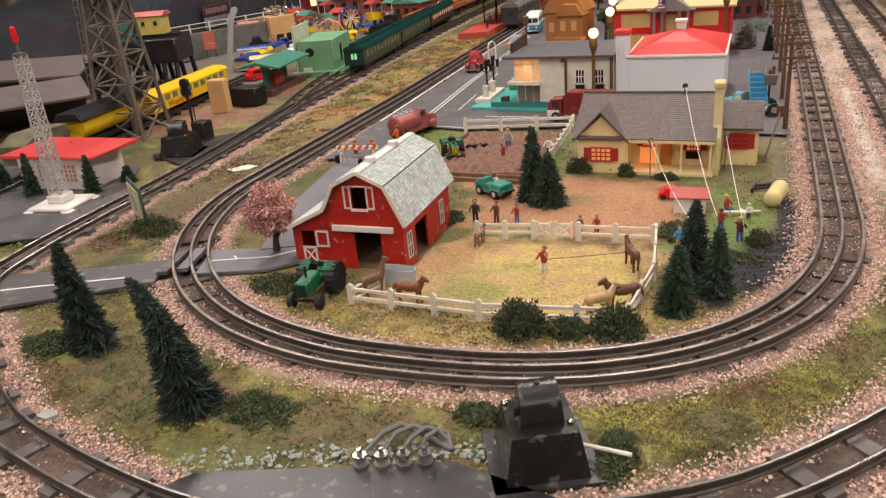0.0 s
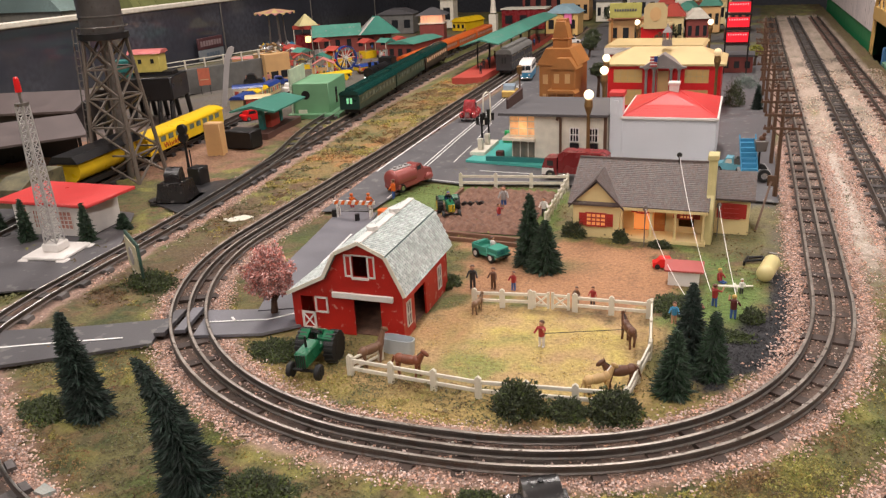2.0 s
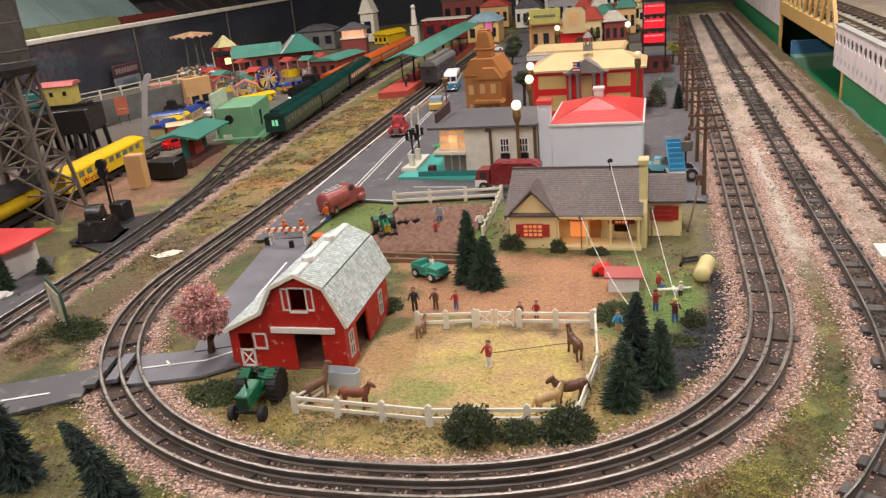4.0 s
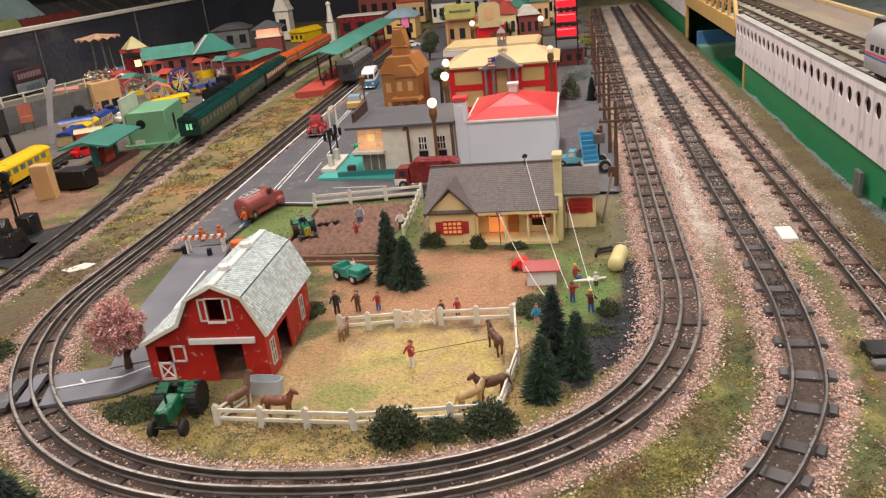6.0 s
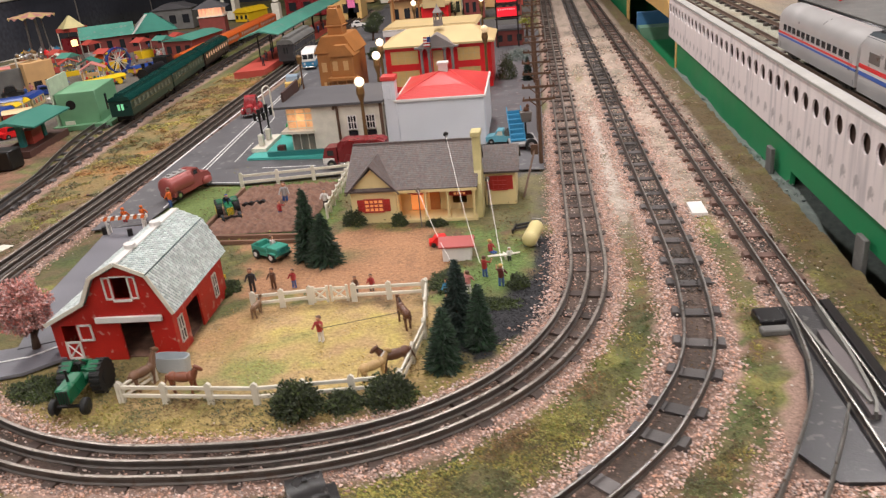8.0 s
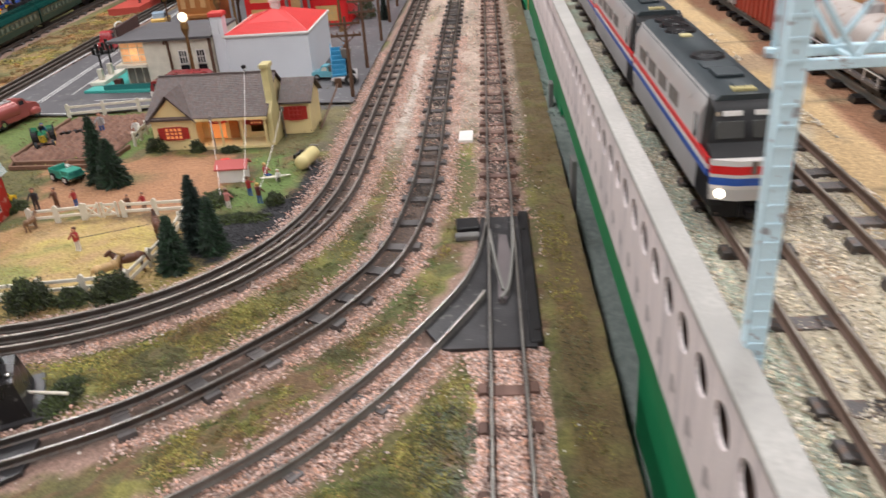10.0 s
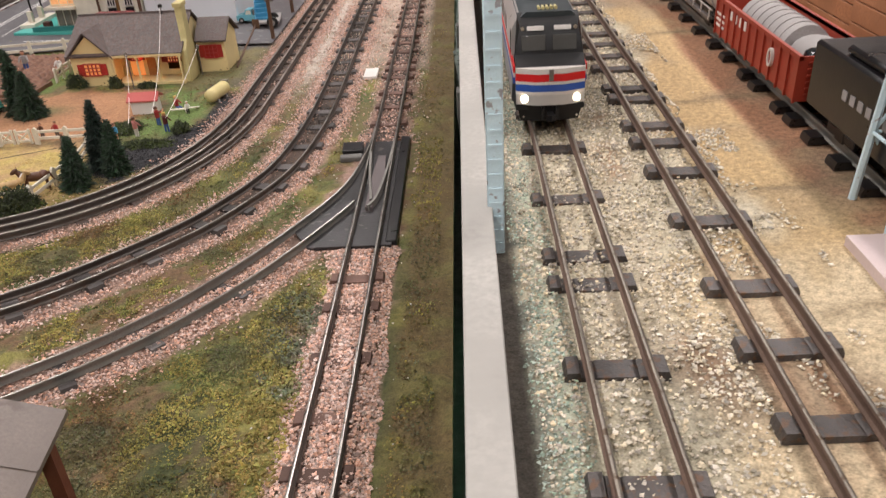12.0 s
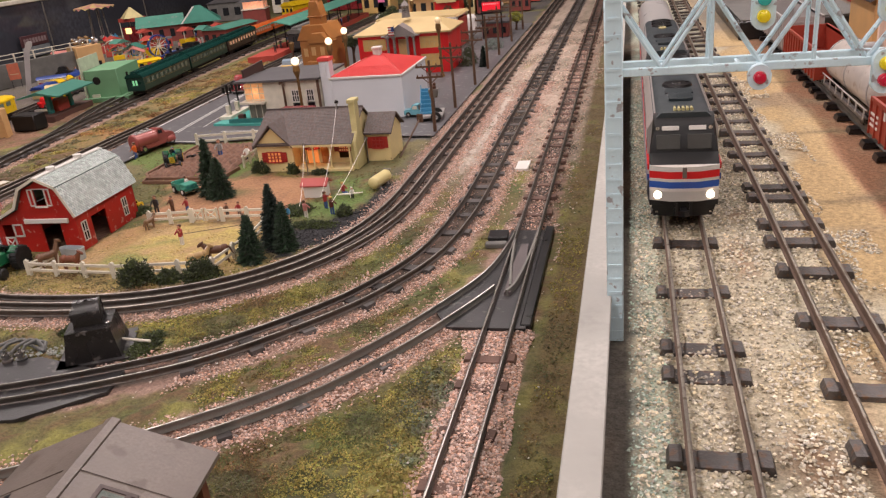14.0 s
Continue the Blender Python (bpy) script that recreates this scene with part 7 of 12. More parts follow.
# ---- the ploughed garden ----
M_SOILEDGE = mat("brown_soil_edging", (0.20, 0.105, 0.065), 0.85, 0, 0.35, 60, 700, 0.3)
gx, gy = np.meshgrid(np.linspace(-0.392, -0.252, 90), np.linspace(0.955, 1.145, 110))
edge_in = np.clip(np.minimum(np.minimum(gx + 0.392, -0.252 - gx) / 0.008, np.minimum(gy - 0.955, 1.145 - gy) / 0.008), 0, 1)
hz = 0.0015 + (0.0030 * (0.5 + 0.5 * np.sin(gx * 560 + gy * 60 + 3 * value_noise(gx, gy, 12, 36))) + 0.0045 * value_noise(gx, gy, 160, 31) + 0.002 * value_noise(gx, gy, 70, 32)) * edge_in
idx = np.arange(gx.size).reshape(gx.shape)
raw("garden_soil", np.c_[gx.ravel(), gy.ravel(), hz.ravel()], np.c_[idx[:-1, :-1].ravel(), idx[:-1, 1:].ravel(), idx[1:, 1:].ravel(), idx[1:, :-1].ravel()], M_SOIL, None,
    "ploughed brown garden soil with pale furrows", "structure", True)
bm = B()
sweep(bm, [(-0.396, 1.135, 0), (-0.396, 0.965, 0), (-0.378, 0.942, 0), (-0.245, 0.934, 0), (-0.240, 0.99, 0)], [(-0.0022, 0), (0.0022, 0), (0.0022, 0.006), (-0.0022, 0.006)])
tagged(part("garden_border", bm, M_SOILEDGE, None, kind="structure"), "low brown board edging round the garden")
bm = B()
sweep(bm, [(-0.390, 0.968, 0), (-0.378, 0.9255, 0), (-0.230, 0.918, 0)], [(-0.0018, 0), (0.0018, 0), (0.0018, 0.005), (-0.0018, 0.005)])
tagged(part("garden_border", bm, M_SOILEDGE, None, kind="structure"), "low brown board edging along the yard")
toy_figure("toy gardener figure in blue and grey standing on the soil", -0.310, 1.062, 10, 0.034, M_CONCRETE, M_CLOTHBLUE)
toy_figure("toy gardener figure in red and blue bending on the soil", -0.302, 1.010, 60, 0.025, M_CLOTHRED, M_CLOTHBLUE, arm=1)
toy_figure("dark toy figure standing by the garden fence", -0.247, 1.04, 0, 0.028, M_WHITE, M_CLOTHDARK)


# ---- the cottage ----
def build_cottage():
    t = thing("toy_cottage", "cream cottage with brown shingled roof, red shutters and lit porch", "house", -0.196, 0.974, 0, -1.0)
    W, D, ze, zr = 0.160, 0.118, 0.044, 0.083
    yf = 0.030
    bm = B()
    panel(bm, 0.060, 0.0, W, ze, [(0.0735, 0.0, 0.0925, 0.034), (0.098, 0.012, 0.112, 0.034), (0.128, 0.012, 0.146, 0.036)], yf, yf + 0.002)
    part("porch_wall", bm, M_CREAM, t, smooth=False)
    bm = B()
    panel(bm, 0.002, 0.0, 0.060, ze, [(0.018, 0.015, 0.044, 0.033)], 0.0, 0.002)
    prism(bm, [(0.002, ze), (0.060, ze), (0.031, 0.0705)], 0, 0.002)
    part("gable_wall", bm, M_CREAM, t, smooth=False)
    bm = B()
    box(bm, 0.002, 0.002, 0, 0.004, D, ze)
    prism(bm, [(yf, ze), (D, ze), (D / 2 + 0.012, zr - 0.002)], 0.002, 0.004, "x")
    box(bm, 0.058, 0.002, 0, 0.060, yf, ze)
    part("west_wall", bm, M_CREAM, t, smooth=False)
    bm = B()
    box(bm, W - 0.002, yf + 0.002, 0, W, D, ze)
    prism(bm, [(yf, ze), (D, ze), (D / 2 + 0.012, zr - 0.002)], W - 0.002, W, "x")
    part("east_wall", bm, M_CREAM, t, smooth=False)
    bm = B()
    box(bm, 0.002, D - 0.002, 0, W, D, ze)
    part("back_wall", bm, M_CREAM, t, smooth=False)
    # main roof
    ym = D / 2 + 0.010
    for y0, z0, cols in ((-0.004, 0.0425, 40), (D + 0.006, 0.0425, 40)):
        bm = B()
        prism(bm, [(y0, z0), (ym, zr), (ym, zr + 0.002), (y0, z0 + 0.002)], -0.004, W + 0.004, "x")
        rf = part("roof", bm, M_ROOFBROWN2, t, smooth=False)
        bm = B()
        slope_tiles(bm, (-0.004, y0, z0 + 0.002), (W + 0.008, 0, 0), (0, ym - y0, zr - z0), 25, 64, 0.0005, 0.10)
        part("shingles", bm, M_ROOFBROWN, rf, "brown roof shingles", kind="stuff", smooth=False)
    bm = B()
    box(bm, -0.004, ym - 0.0016, zr + 0.001, W + 0.004, ym + 0.0016, zr + 0.0036)
    part("ridge", bm, M_ROOFBROWN2, t)
    for s, xe in ((-1, -0.003), (1, 0.065)):
        bm = B()
        prism(bm, [(xe, 0.0385), (0.031, 0.0745), (0.031, 0.0768), (xe, 0.0408)], -0.005, 0.060)
        rf = part("gable_roof", bm, M_ROOFBROWN2, t, smooth=False)
        bm = B()
        slope_tiles(bm, (xe, -0.005, 0.0412), (0, 0.060, 0), (0.031 - xe, 0, 0.036), 15, 24, 0.0005, 0.10)
        part("shingles", bm, M_ROOFBROWN, rf, "brown roof shingles", kind="stuff", smooth=False)
    bm = B()
    box(bm, 0.060, -0.0045, 0.0400, W + 0.003, -0.0025, 0.0435)
    part("fascia", bm, M_CREAM, t)
    # porch
    bm = B()
    box(bm, 0.060, -0.004, 0.0, W + 0.002, yf, 0.0045)
    part("porch_floor", bm, M_CREAM, t, bevel=0.0005)
    for x in (0.0625, 0.0975, 0.126, 0.1585):
        bm = B()
        cyl(bm, (x, -0.001, 0.0045), (x, -0.001, 0.0405), 0.0017, 0.0014, 10)
        box(bm, x - 0.0024, -0.0034, 0.0045, x + 0.0024, 0.0014, 0.0075)
        box(bm, x - 0.0022, -0.0032, 0.0380, x + 0.0022, 0.0012, 0.0405)
        part("porch_post", bm, M_CREAM, t)
    bm = B()
    box(bm, 0.0735, yf + 0.0012, 0.0045, 0.0925, yf + 0.0026, 0.034)
    part("door", bm, M_ORANGEGLOW, t, "lit orange door", smooth=False)
    bm = B()
    box(bm, 0.0985, yf - 0.0012, 0.0045, 0.1115, yf + 0.0002, 0.036)
    box(bm, 0.0990, yf - 0.0020, 0.0130, 0.1110, yf - 0.001, 0.0150)
    part("bench_panel", bm, M_BROWNWOOD, t, "brown porch panel", smooth=False)
    M_PANE = mat("warm_lit_pane", (0.75, 0.35, 0.12), 0.3, 0, 0.2, 60, 700, 0, emit=0.45, emitcol=(1.0, 0.42, 0.15))
    for x0, x1, z0, z1, y, sw in ((0.018, 0.044, 0.015, 0.033, 0.0, 0.008), (0.076, 0.090, 0.026, 0.038, yf, 0.006), (0.128, 0.146, 0.022, 0.037, yf, 0.007)):
        sash(t, x0, z0, x1, z1, y, M_REDTRIM, M_PANE, 4, 3, 0.0016, -0.0022, "red window frame")
        for xs0 in (x0 - sw, x1):
            bm = B()
            box(bm, xs0, y - 0.0014, z0 + 0.001, xs0 + sw, y, z1 - 0.001)
            for k in range(4):
                box(bm, xs0 + 0.001, y - 0.0020, z0 + 0.002 + k * (z1 - z0 - 0.004) / 4, xs0 + sw - 0.001, y - 0.0013, z0 + 0.0033 + k * (z1 - z0 - 0.004) / 4)
            part("shutter", bm, M_REDTRIM, t, "red louvred shutter", smooth=False)
    # chimney
    bm = B()
    prism(bm, [(0.004, 0.0), (0.042, 0.0), (0.042, 0.045), (0.036, 0.058), (0.036, 0.103), (0.018, 0.103), (0.018, 0.058), (0.004, 0.045)], W - 0.001, W + 0.0085, "x")
    box(bm, W - 0.0025, 0.016, 0.101, W + 0.0100, 0.038, 0.107)
    part("chimney", bm, M_OLIVECREAM, t, "dull cream chimney", bevel=0.0006)
    # wing
    x0, x1, y0, y1 = W + 0.0085, W + 0.0490, 0.050, 0.112
    bm = B()
    panel(bm, x0, 0.0, x1, 0.0455, [(x0 + 0.0095, 0.020, x1 - 0.0110, 0.040)], y0, y0 + 0.002)
    box(bm, x1 - 0.002, y0 + 0.002, 0, x1, y1, 0.0455)
    box(bm, x0, y1 - 0.002, 0, x1 - 0.002, y1, 0.0455)
    prism(bm, [(y0, 0.0455), (y1, 0.0455), (y0 + 0.031, 0.068)], x1 - 0.002, x1, "x")
    wing = part("wing_wall", bm, M_CREAM, t, smooth=False)
    sash(wing, x0 + 0.0095, 0.020, x1 - 0.0110, 0.040, y0, M_REDTRIM, M_REDTRIM, 3, 3, 0.0014, -0.0022, "red window frame")
    for xs0 in (x0 + 0.0025, x1 - 0.0110):
        bm = B()
        box(bm, xs0, y0 - 0.0014, 0.021, xs0 + 0.007, y0, 0.0395)
        part("shutter", bm, M_REDTRIM, wing, "red shutter")
    for ya, yb in ((y0 - 0.006, y0 + 0.031), (y1 + 0.006, y0 + 0.031)):
        bm = B()
        prism(bm, [(ya, 0.0445), (yb, 0.0700), (yb, 0.0725), (ya, 0.0468)], x0 - 0.001, x1 + 0.005, "x")
        rf = part("wing_roof", bm, M_ROOFBROWN2, t, smooth=False)
        bm = B()
        slope_tiles(bm, (x0 - 0.001, ya, 0.0470), (x1 - x0 + 0.006, 0, 0), (0, yb - ya, 0.0255), 17, 18, 0.0005, 0.10)
        part("shingles", bm, M_ROOFBROWN, rf, "brown roof shingles", kind="stuff", smooth=False)
    return t


build_cottage()
glow_lamp(-0.105, 0.997, 0.036, 0.012, (1.0, 0.36, 0.10), 0.003)
glow_lamp(-0.120, 1.045, 0.020, 0.010, (1.0, 0.40, 0.12), 0.003)

# ---- streets ----
def flat_patch(name, label, pts, z, material, thick=0.0012, bevel=0.0, kind="structure"):
    bm = B()
    prism(bm, pts, z - thick, z, "z")
    return part(name, bm, material, None, label, bevel=bevel, smooth=False, kind=kind)


flat_patch("road", "dark grey street with white centre lines", [(-0.575, 1.20), (-0.478, 1.168), (-0.405, 1.156), (-0.24, 1.182), (0.052, 1.150), (0.062, 2.60), (-0.30, 2.60), (-0.30, 3.6), (-0.60, 3.6)],
           0.0042, M_ROAD)
flat_patch("road", "pale grey card road strip beside the barn", [(-0.575, 1.199), (-0.480, 1.199), (-0.490, 1.00), (-0.560, 0.985)], 0.0048, M_ROAD)
flat_patch("road", "pale grey raised card road strip ending at a work site", [(-0.534, 0.985), (-0.475, 0.992), (-0.446, 0.86), (-0.405, 0.69), (-0.462, 0.665), (-0.503, 0.79), (-0.522, 0.915)], 0.0062, M_ROADPALE, 0.003)
flat_patch("road", "grey card road leading to the crossing", [(-0.420, 0.692), (-0.470, 0.668), (-0.515, 0.655), (-0.495, 0.600), (-0.430, 0.622), (-0.385, 0.665)], 0.0052, M_ROADPALE, 0.003)
flat_patch("road", "dark grey road outside the loop", [(-0.545, 0.625), (-0.525, 0.575), (-0.575, 0.540), (-0.640, 0.498), (-0.80, 0.42), (-1.1, 0.38), (-1.1, 0.53), (-0.80, 0.525), (-0.70, 0.557), (-0.62, 0.588)],
           0.0055, M_TAR, 0.003)
flat_patch("crossing_plate", "grey wooden plate between the crossing rails", [(-0.529, 0.648), (-0.519, 0.652), (-0.505, 0.602), (-0.515, 0.598)], 0.0095, M_ROADPALE, 0.004)
flat_patch("crossing_plate", "grey wooden plate between the crossing rails", [(-0.545, 0.640), (-0.535, 0.644), (-0.522, 0.592), (-0.532, 0.588)], 0.0090, M_TAR, 0.004)


def painted_line(pts, w=0.0022, z=0.0046):
    bm = B()
    sweep(bm, [(x, y, z) for x, y in pts], [(-w / 2, 0), (w / 2, 0), (w / 2, 0.0005), (-w / 2, 0.0005)])
    part("road_line", bm, M_LINE, None, "white painted road line", kind="structure")


painted_line([(-0.572, 1.20), (-0.585, 1.5), (-0.600, 1.9), (-0.625, 2.5)], 0.003)
painted_line([(-0.505, 1.24), (-0.520, 1.45), (-0.535, 1.70), (-0.560, 2.1)], 0.0018)
painted_line([(-0.498, 1.24), (-0.513, 1.45), (-0.528, 1.70), (-0.553, 2.1)], 0.0018)
painted_line([(-0.462, 1.28), (-0.470, 1.40)], 0.0016)
painted_line([(-0.475, 1.45), (-0.490, 1.60)], 0.0016)
painted_line([(-0.400, 1.235), (-0.310, 1.232)], 0.002)
painted_line([(-0.497, 1.196), (-0.490, 1.06)], 0.0022, 0.0052)
painted_line([(-0.408, 1.160), (-0.474, 1.171)], 0.0020, 0.0052)
painted_line([(-0.470, 0.90), (-0.459, 0.80), (-0.436, 0.70)], 0.0026, 0.0066)
painted_line([(-0.500, 0.628), (-0.440, 0.650), (-0.418, 0.672)], 0.0022, 0.0056)
painted_line([(-0.480, 0.645), (-0.470, 0.637)], 0.0022, 0.0056)
painted_line([(-0.560, 0.576), (-0.640, 0.540), (-0.75, 0.486), (-0.95, 0.457)], 0.0024, 0.0059)


# ---- vehicles ----
def toy_car(name, label, x, y, rz, L, h, w, material, roof=None, group="toy vehicles", cat="toy car", z=0.0045):
    t = thing(name, label, cat, x, y, z, rz, group)
    bm = B()
    k = L / 2
    prism(bm, [(-k, 0.12 * h), (k, 0.12 * h), (k, 0.45 * h), (0.55 * k, 0.55 * h), (-0.9 * k, 0.58 * h), (-k, 0.5 * h)], -w, w)
    part("body", bm, material, t, bevel=h * 0.05)
    bm = B()
    prism(bm, [(-0.72 * k, 0.55 * h), (0.40 * k, 0.55 * h), (0.20 * k, 0.95 * h), (0.05 * k, h), (-0.45 * k, h), (-0.62 * k, 0.92 * h)], -w * 0.86, w * 0.86)
    part("cabin", bm, roof or material, t, bevel=h * 0.05)
    bm = B()
    for s in (-1, 1):
        prism(bm, [(-0.55 * k, 0.62 * h), (0.25 * k, 0.62 * h), (0.12 * k, 0.88 * h), (-0.48 * k, 0.88 * h)], s * w * 0.85, s * w * 0.88)
    prism(bm, [(0.41 * k, 0.60 * h), (0.425 * k, 0.60 * h), (0.255 * k, 0.90 * h), (0.24 * k, 0.90 * h)], -w * 0.7, w * 0.7)
    part("window", bm, M_GLASSDARK, t, smooth=False)
    bm = B()
    box(bm, k, -w * 0.95, 0.16 * h, k + 0.001, w * 0.95, 0.28 * h)
    for s in (-1, 1):
        cyl(bm, (k - 0.0005, s * w * 0.7, 0.38 * h), (k + 0.0008, s * w * 0.7, 0.38 * h), h * 0.08, n=10)
    part("bumper", bm, M_CHROME, t)
    wheels(t, (-0.6 * k, 0.6 * k), w * 1.03, h * 0.2, w * 0.3)
    return t


def tanker(x, y, rz):
    t = thing("toy_tanker_truck", "dusty red vintage tanker truck on the street", "toy truck", x, y, 0.0045, rz, "toy vehicles")
    bm = B()
    for k, (r, xx) in enumerate(((0.0125, 0.0),)):
        cyl(bm, (-0.036, 0, 0.018), (0.002, 0, 0.018), 0.0130, n=20)
        ball(bm, (-0.036, 0, 0.018), 0.005, 0.013, 0.013, sub=3)
    box(bm, -0.036, -0.0125, 0.0055, 0.002, 0.0125, 0.0110)
    part("tank", bm, M_ROSE, t)
    bm = B()
    box(bm, -0.034, -0.005, 0.0300, 0.000, 0.005, 0.0312)
    for k in range(3):
        cyl(bm, (-0.028 + k * 0.011, 0, 0.031), (-0.028 + k * 0.011, 0, 0.0335), 0.0025, n=10)
    part("hatch", bm, M_CONCRETE, t, "pale top walkway with hatches")
    bm = B()
    prism(bm, [(0.002, 0.005), (0.036, 0.005), (0.038, 0.014), (0.034, 0.0200), (0.020, 0.0215), (0.015, 0.0300), (0.006, 0.0310), (0.002, 0.0270)], -0.0095, 0.0095)
    part("cab", bm, M_ROSE, t, bevel=0.0022)
    bm = B()
    for s in (-1, 1):
        box(bm, 0.006, s * 0.0093, 0.0225, 0.0135, s * 0.0099, 0.0280)
    part("window", bm, M_GLASSDARK, t)
    for s in (-1, 1):
        bm = B()
        ball(bm, (0.028, s * 0.0105, 0.0085), 0.0095, 0.0032, 0.0060)
        part("mudguard", bm, M_ROSE, t)
    wheels(t, (-0.028, 0.028), 0.0125, 0.0060, 0.004)
    return t


tanker(-0.482, 1.130, 72).scale = (1.15, 1.15, 1.15)
toy_figure("toy worker figure in orange and blue beside the tanker", -0.486, 1.075, -90, 0.031, M_ORANGE, M_CLOTHBLUE)
for x, y in ((-0.524, 1.012), (-0.500, 1.018)):
    toy_figure("toy road worker figure in an orange vest behind the barrier", x, y, 180, 0.026, M_ORANGE, M_CLOTHRED, M_ORANGE)
bar = thing("toy_barricade", "white and orange striped road barrier", "barrier", -0.498, 0.968, 0.006, 6)
for x in (-0.024, 0.024):
    bm = B()
    box(bm, x - 0.0012, -0.005, 0.0, x + 0.0012, -0.003, 0.019)
    box(bm, x - 0.0012, 0.003, 0.0, x + 0.0012, 0.005, 0.019)
    box(bm, x - 0.0012, -0.005, 0.012, x + 0.0012, 0.005, 0.014)
    part("trestle", bm, M_WHITE, bar)
bm = B()
box(bm, -0.030, -0.0022, 0.0185, 0.030, 0.0022, 0.0235)
beam = part("beam", bm, M_WHITE, bar)
for k in range(6):
    bm = B()
    prism(bm, [(-0.029 + k * 0.010, 0.0185), (-0.024 + k * 0.010, 0.0185), (-0.0215 + k * 0.010, 0.0235), (-0.0265 + k * 0.010, 0.0235)], -0.0025, 0.0025)
    part("stripe", bm, M_ORANGE, beam)
for x, y, r, h in ((-0.458, 0.978, 0.0095, 0.016), (-0.528, 0.965, 0.0042, 0.010), (-0.488, 0.955, 0.0035, 0.009)):
    t = thing("toy_road_drum" if r > 0.006 else "toy_work_bollard", "orange and white road drum" if r > 0.006 else "small dark post on the pale road", "road drum" if r > 0.006 else "bollard", x, y,
              0.0062 if r < 0.006 else 0.0, group="road works")
    bm = B()
    cyl(bm, (0, 0, 0), (0, 0, h), r, r * 0.92, 18)
    d = part("barrel", bm, M_ORANGE if r > 0.006 else M_DARKIRON, t)
    if r > 0.006:
        bm = B()
        cyl(bm, (0, 0, h * 0.35), (0, 0, h * 0.55), r * 1.0, r * 0.98, 18)
        part("band", bm, M_WHITE, d)
def vintage_pickup(x, y, rz):
    """A round-fendered pickup, its bonnet towards +x."""
    t = thing("toy_pickup", "red vintage pickup truck with round fenders on the street", "toy truck", x, y, 0.0045, rz, "toy vehicles")
    red = mat("faded_red_enamel", (0.36, 0.040, 0.045), 0.28, 0, 0.2, 50, 700, 0.05)
    bm = B()
    prism(bm, [(-0.0065, 0.008), (0.0065, 0.008), (0.0080, 0.018), (0.0060, 0.0235), (0.0, 0.0255), (-0.0060, 0.0235), (-0.0080, 0.018)], 0.006, 0.031, "x")
    for v in bm.verts:
        if v.co.x > 0.02:
            v.co.y *= 0.82
            v.co.z -= 0.0015
    part("bonnet", bm, red, t, bevel=0.0015)
    bm = B()
    prism(bm, [(-0.012, 0.008), (0.011, 0.008), (0.011, 0.025), (0.006, 0.0385), (0.001, 0.041), (-0.007, 0.041), (-0.011, 0.038)], -0.0135, 0.0135)
    for v in bm.verts:
        if v.co.z > 0.03:
            v.co.y *= 0.84
    cab = part("cab", bm, red, t, bevel=0.0022)
    for s in (-1, 1):
        bm = B()
        prism(bm, [(0.0085, 0.0265), (0.0092, 0.0265), (0.0060, 0.0360), (0.0053, 0.0360)], s * 0.0010, s * 0.0095)
        part("windscreen", bm, M_GLASSDARK, cab, "split windscreen pane")
        bm = B()
        prism(bm, [(-0.006, 0.0265), (0.006, 0.0265), (0.003, 0.0355), (-0.006, 0.0355)], s * 0.0122, s * 0.0136)
        part("side_window", bm, M_GLASSDARK, cab)
        for xc in (0.021, -0.022):
            bm = B()
            ball(bm, (xc, s * 0.0135, 0.0125), 0.0125, 0.0052, 0.0085, sub=3)
            bmesh.ops.bisect_plane(bm, geom=bm.verts[:] + bm.edges[:] + bm.faces[:], plane_co=(0, 0, 0.008), plane_no=(0, 0, -1), clear_outer=True)
            part("fender", bm, red, t, "round red fender")
        bm = B()
        ball(bm, (0.0305, s * 0.0115, 0.0175), 0.0022, sub=2)
        part("headlight", bm, M_CHROME, t)
        bm = B()
        box(bm, -0.012, s * 0.0125, 0.0065, 0.012, s * 0.0165, 0.0082)
        part("running_board", bm, red, t)
    bm = B()
    tray(bm, -0.034, -0.0125, 0.009, -0.0125, 0.0125, 0.021, 0.0012)
    part("bed", bm, red, t)
    bm = B()
    for k in range(5):
        box(bm, 0.0308, -0.0046 + k * 0.0020, 0.0095, 0.0318, -0.0036 + k * 0.0020, 0.0205)
    part("grille", bm, M_CHROME, t, "bright grille bars")
    bm = B()
    box(bm, 0.0335, -0.0165, 0.0060, 0.0348, 0.0165, 0.0085)
    part("bumper", bm, M_CHROME, t)
    wheels(t, (-0.022, 0.021), 0.0150, 0.0070, 0.004)
    return t


vintage_pickup(-0.549, 1.637, -84)
toy_car("toy_car", "pale yellow toy car with a grey-blue roof on the street", -0.536, 1.91, 98, 0.066, 0.032, 0.016, M_HAIRYEL, mat("grey_blue_car_roof", (0.26, 0.33, 0.40), 0.35))
toy_car("toy_car", "bright green toy car on the filling station apron", -0.405, 1.44, 100, 0.045, 0.020, 0.011, mat("bright_green_enamel", (0.03, 0.34, 0.10), 0.3), None, z=0.0075)
toy_car("toy_car", "yellow toy car half hidden behind the barn", -0.316, 0.802, 90, 0.030, 0.015, 0.008, M_YELLOW, z=0.001)
bus = thing("toy_bus", "white and blue rounded vintage toy bus far up the street", "toy bus", -0.566, 2.20, 0.0045, 98, "toy vehicles")
bm = B()
prism(bm, [(-0.056, 0.006), (0.056, 0.006), (0.060, 0.014), (0.060, 0.022), (-0.060, 0.022), (-0.060, 0.012)], -0.0175, 0.0175)
part("lower_body", bm, M_BLUE, bus, "blue lower body with a white band", bevel=0.004)
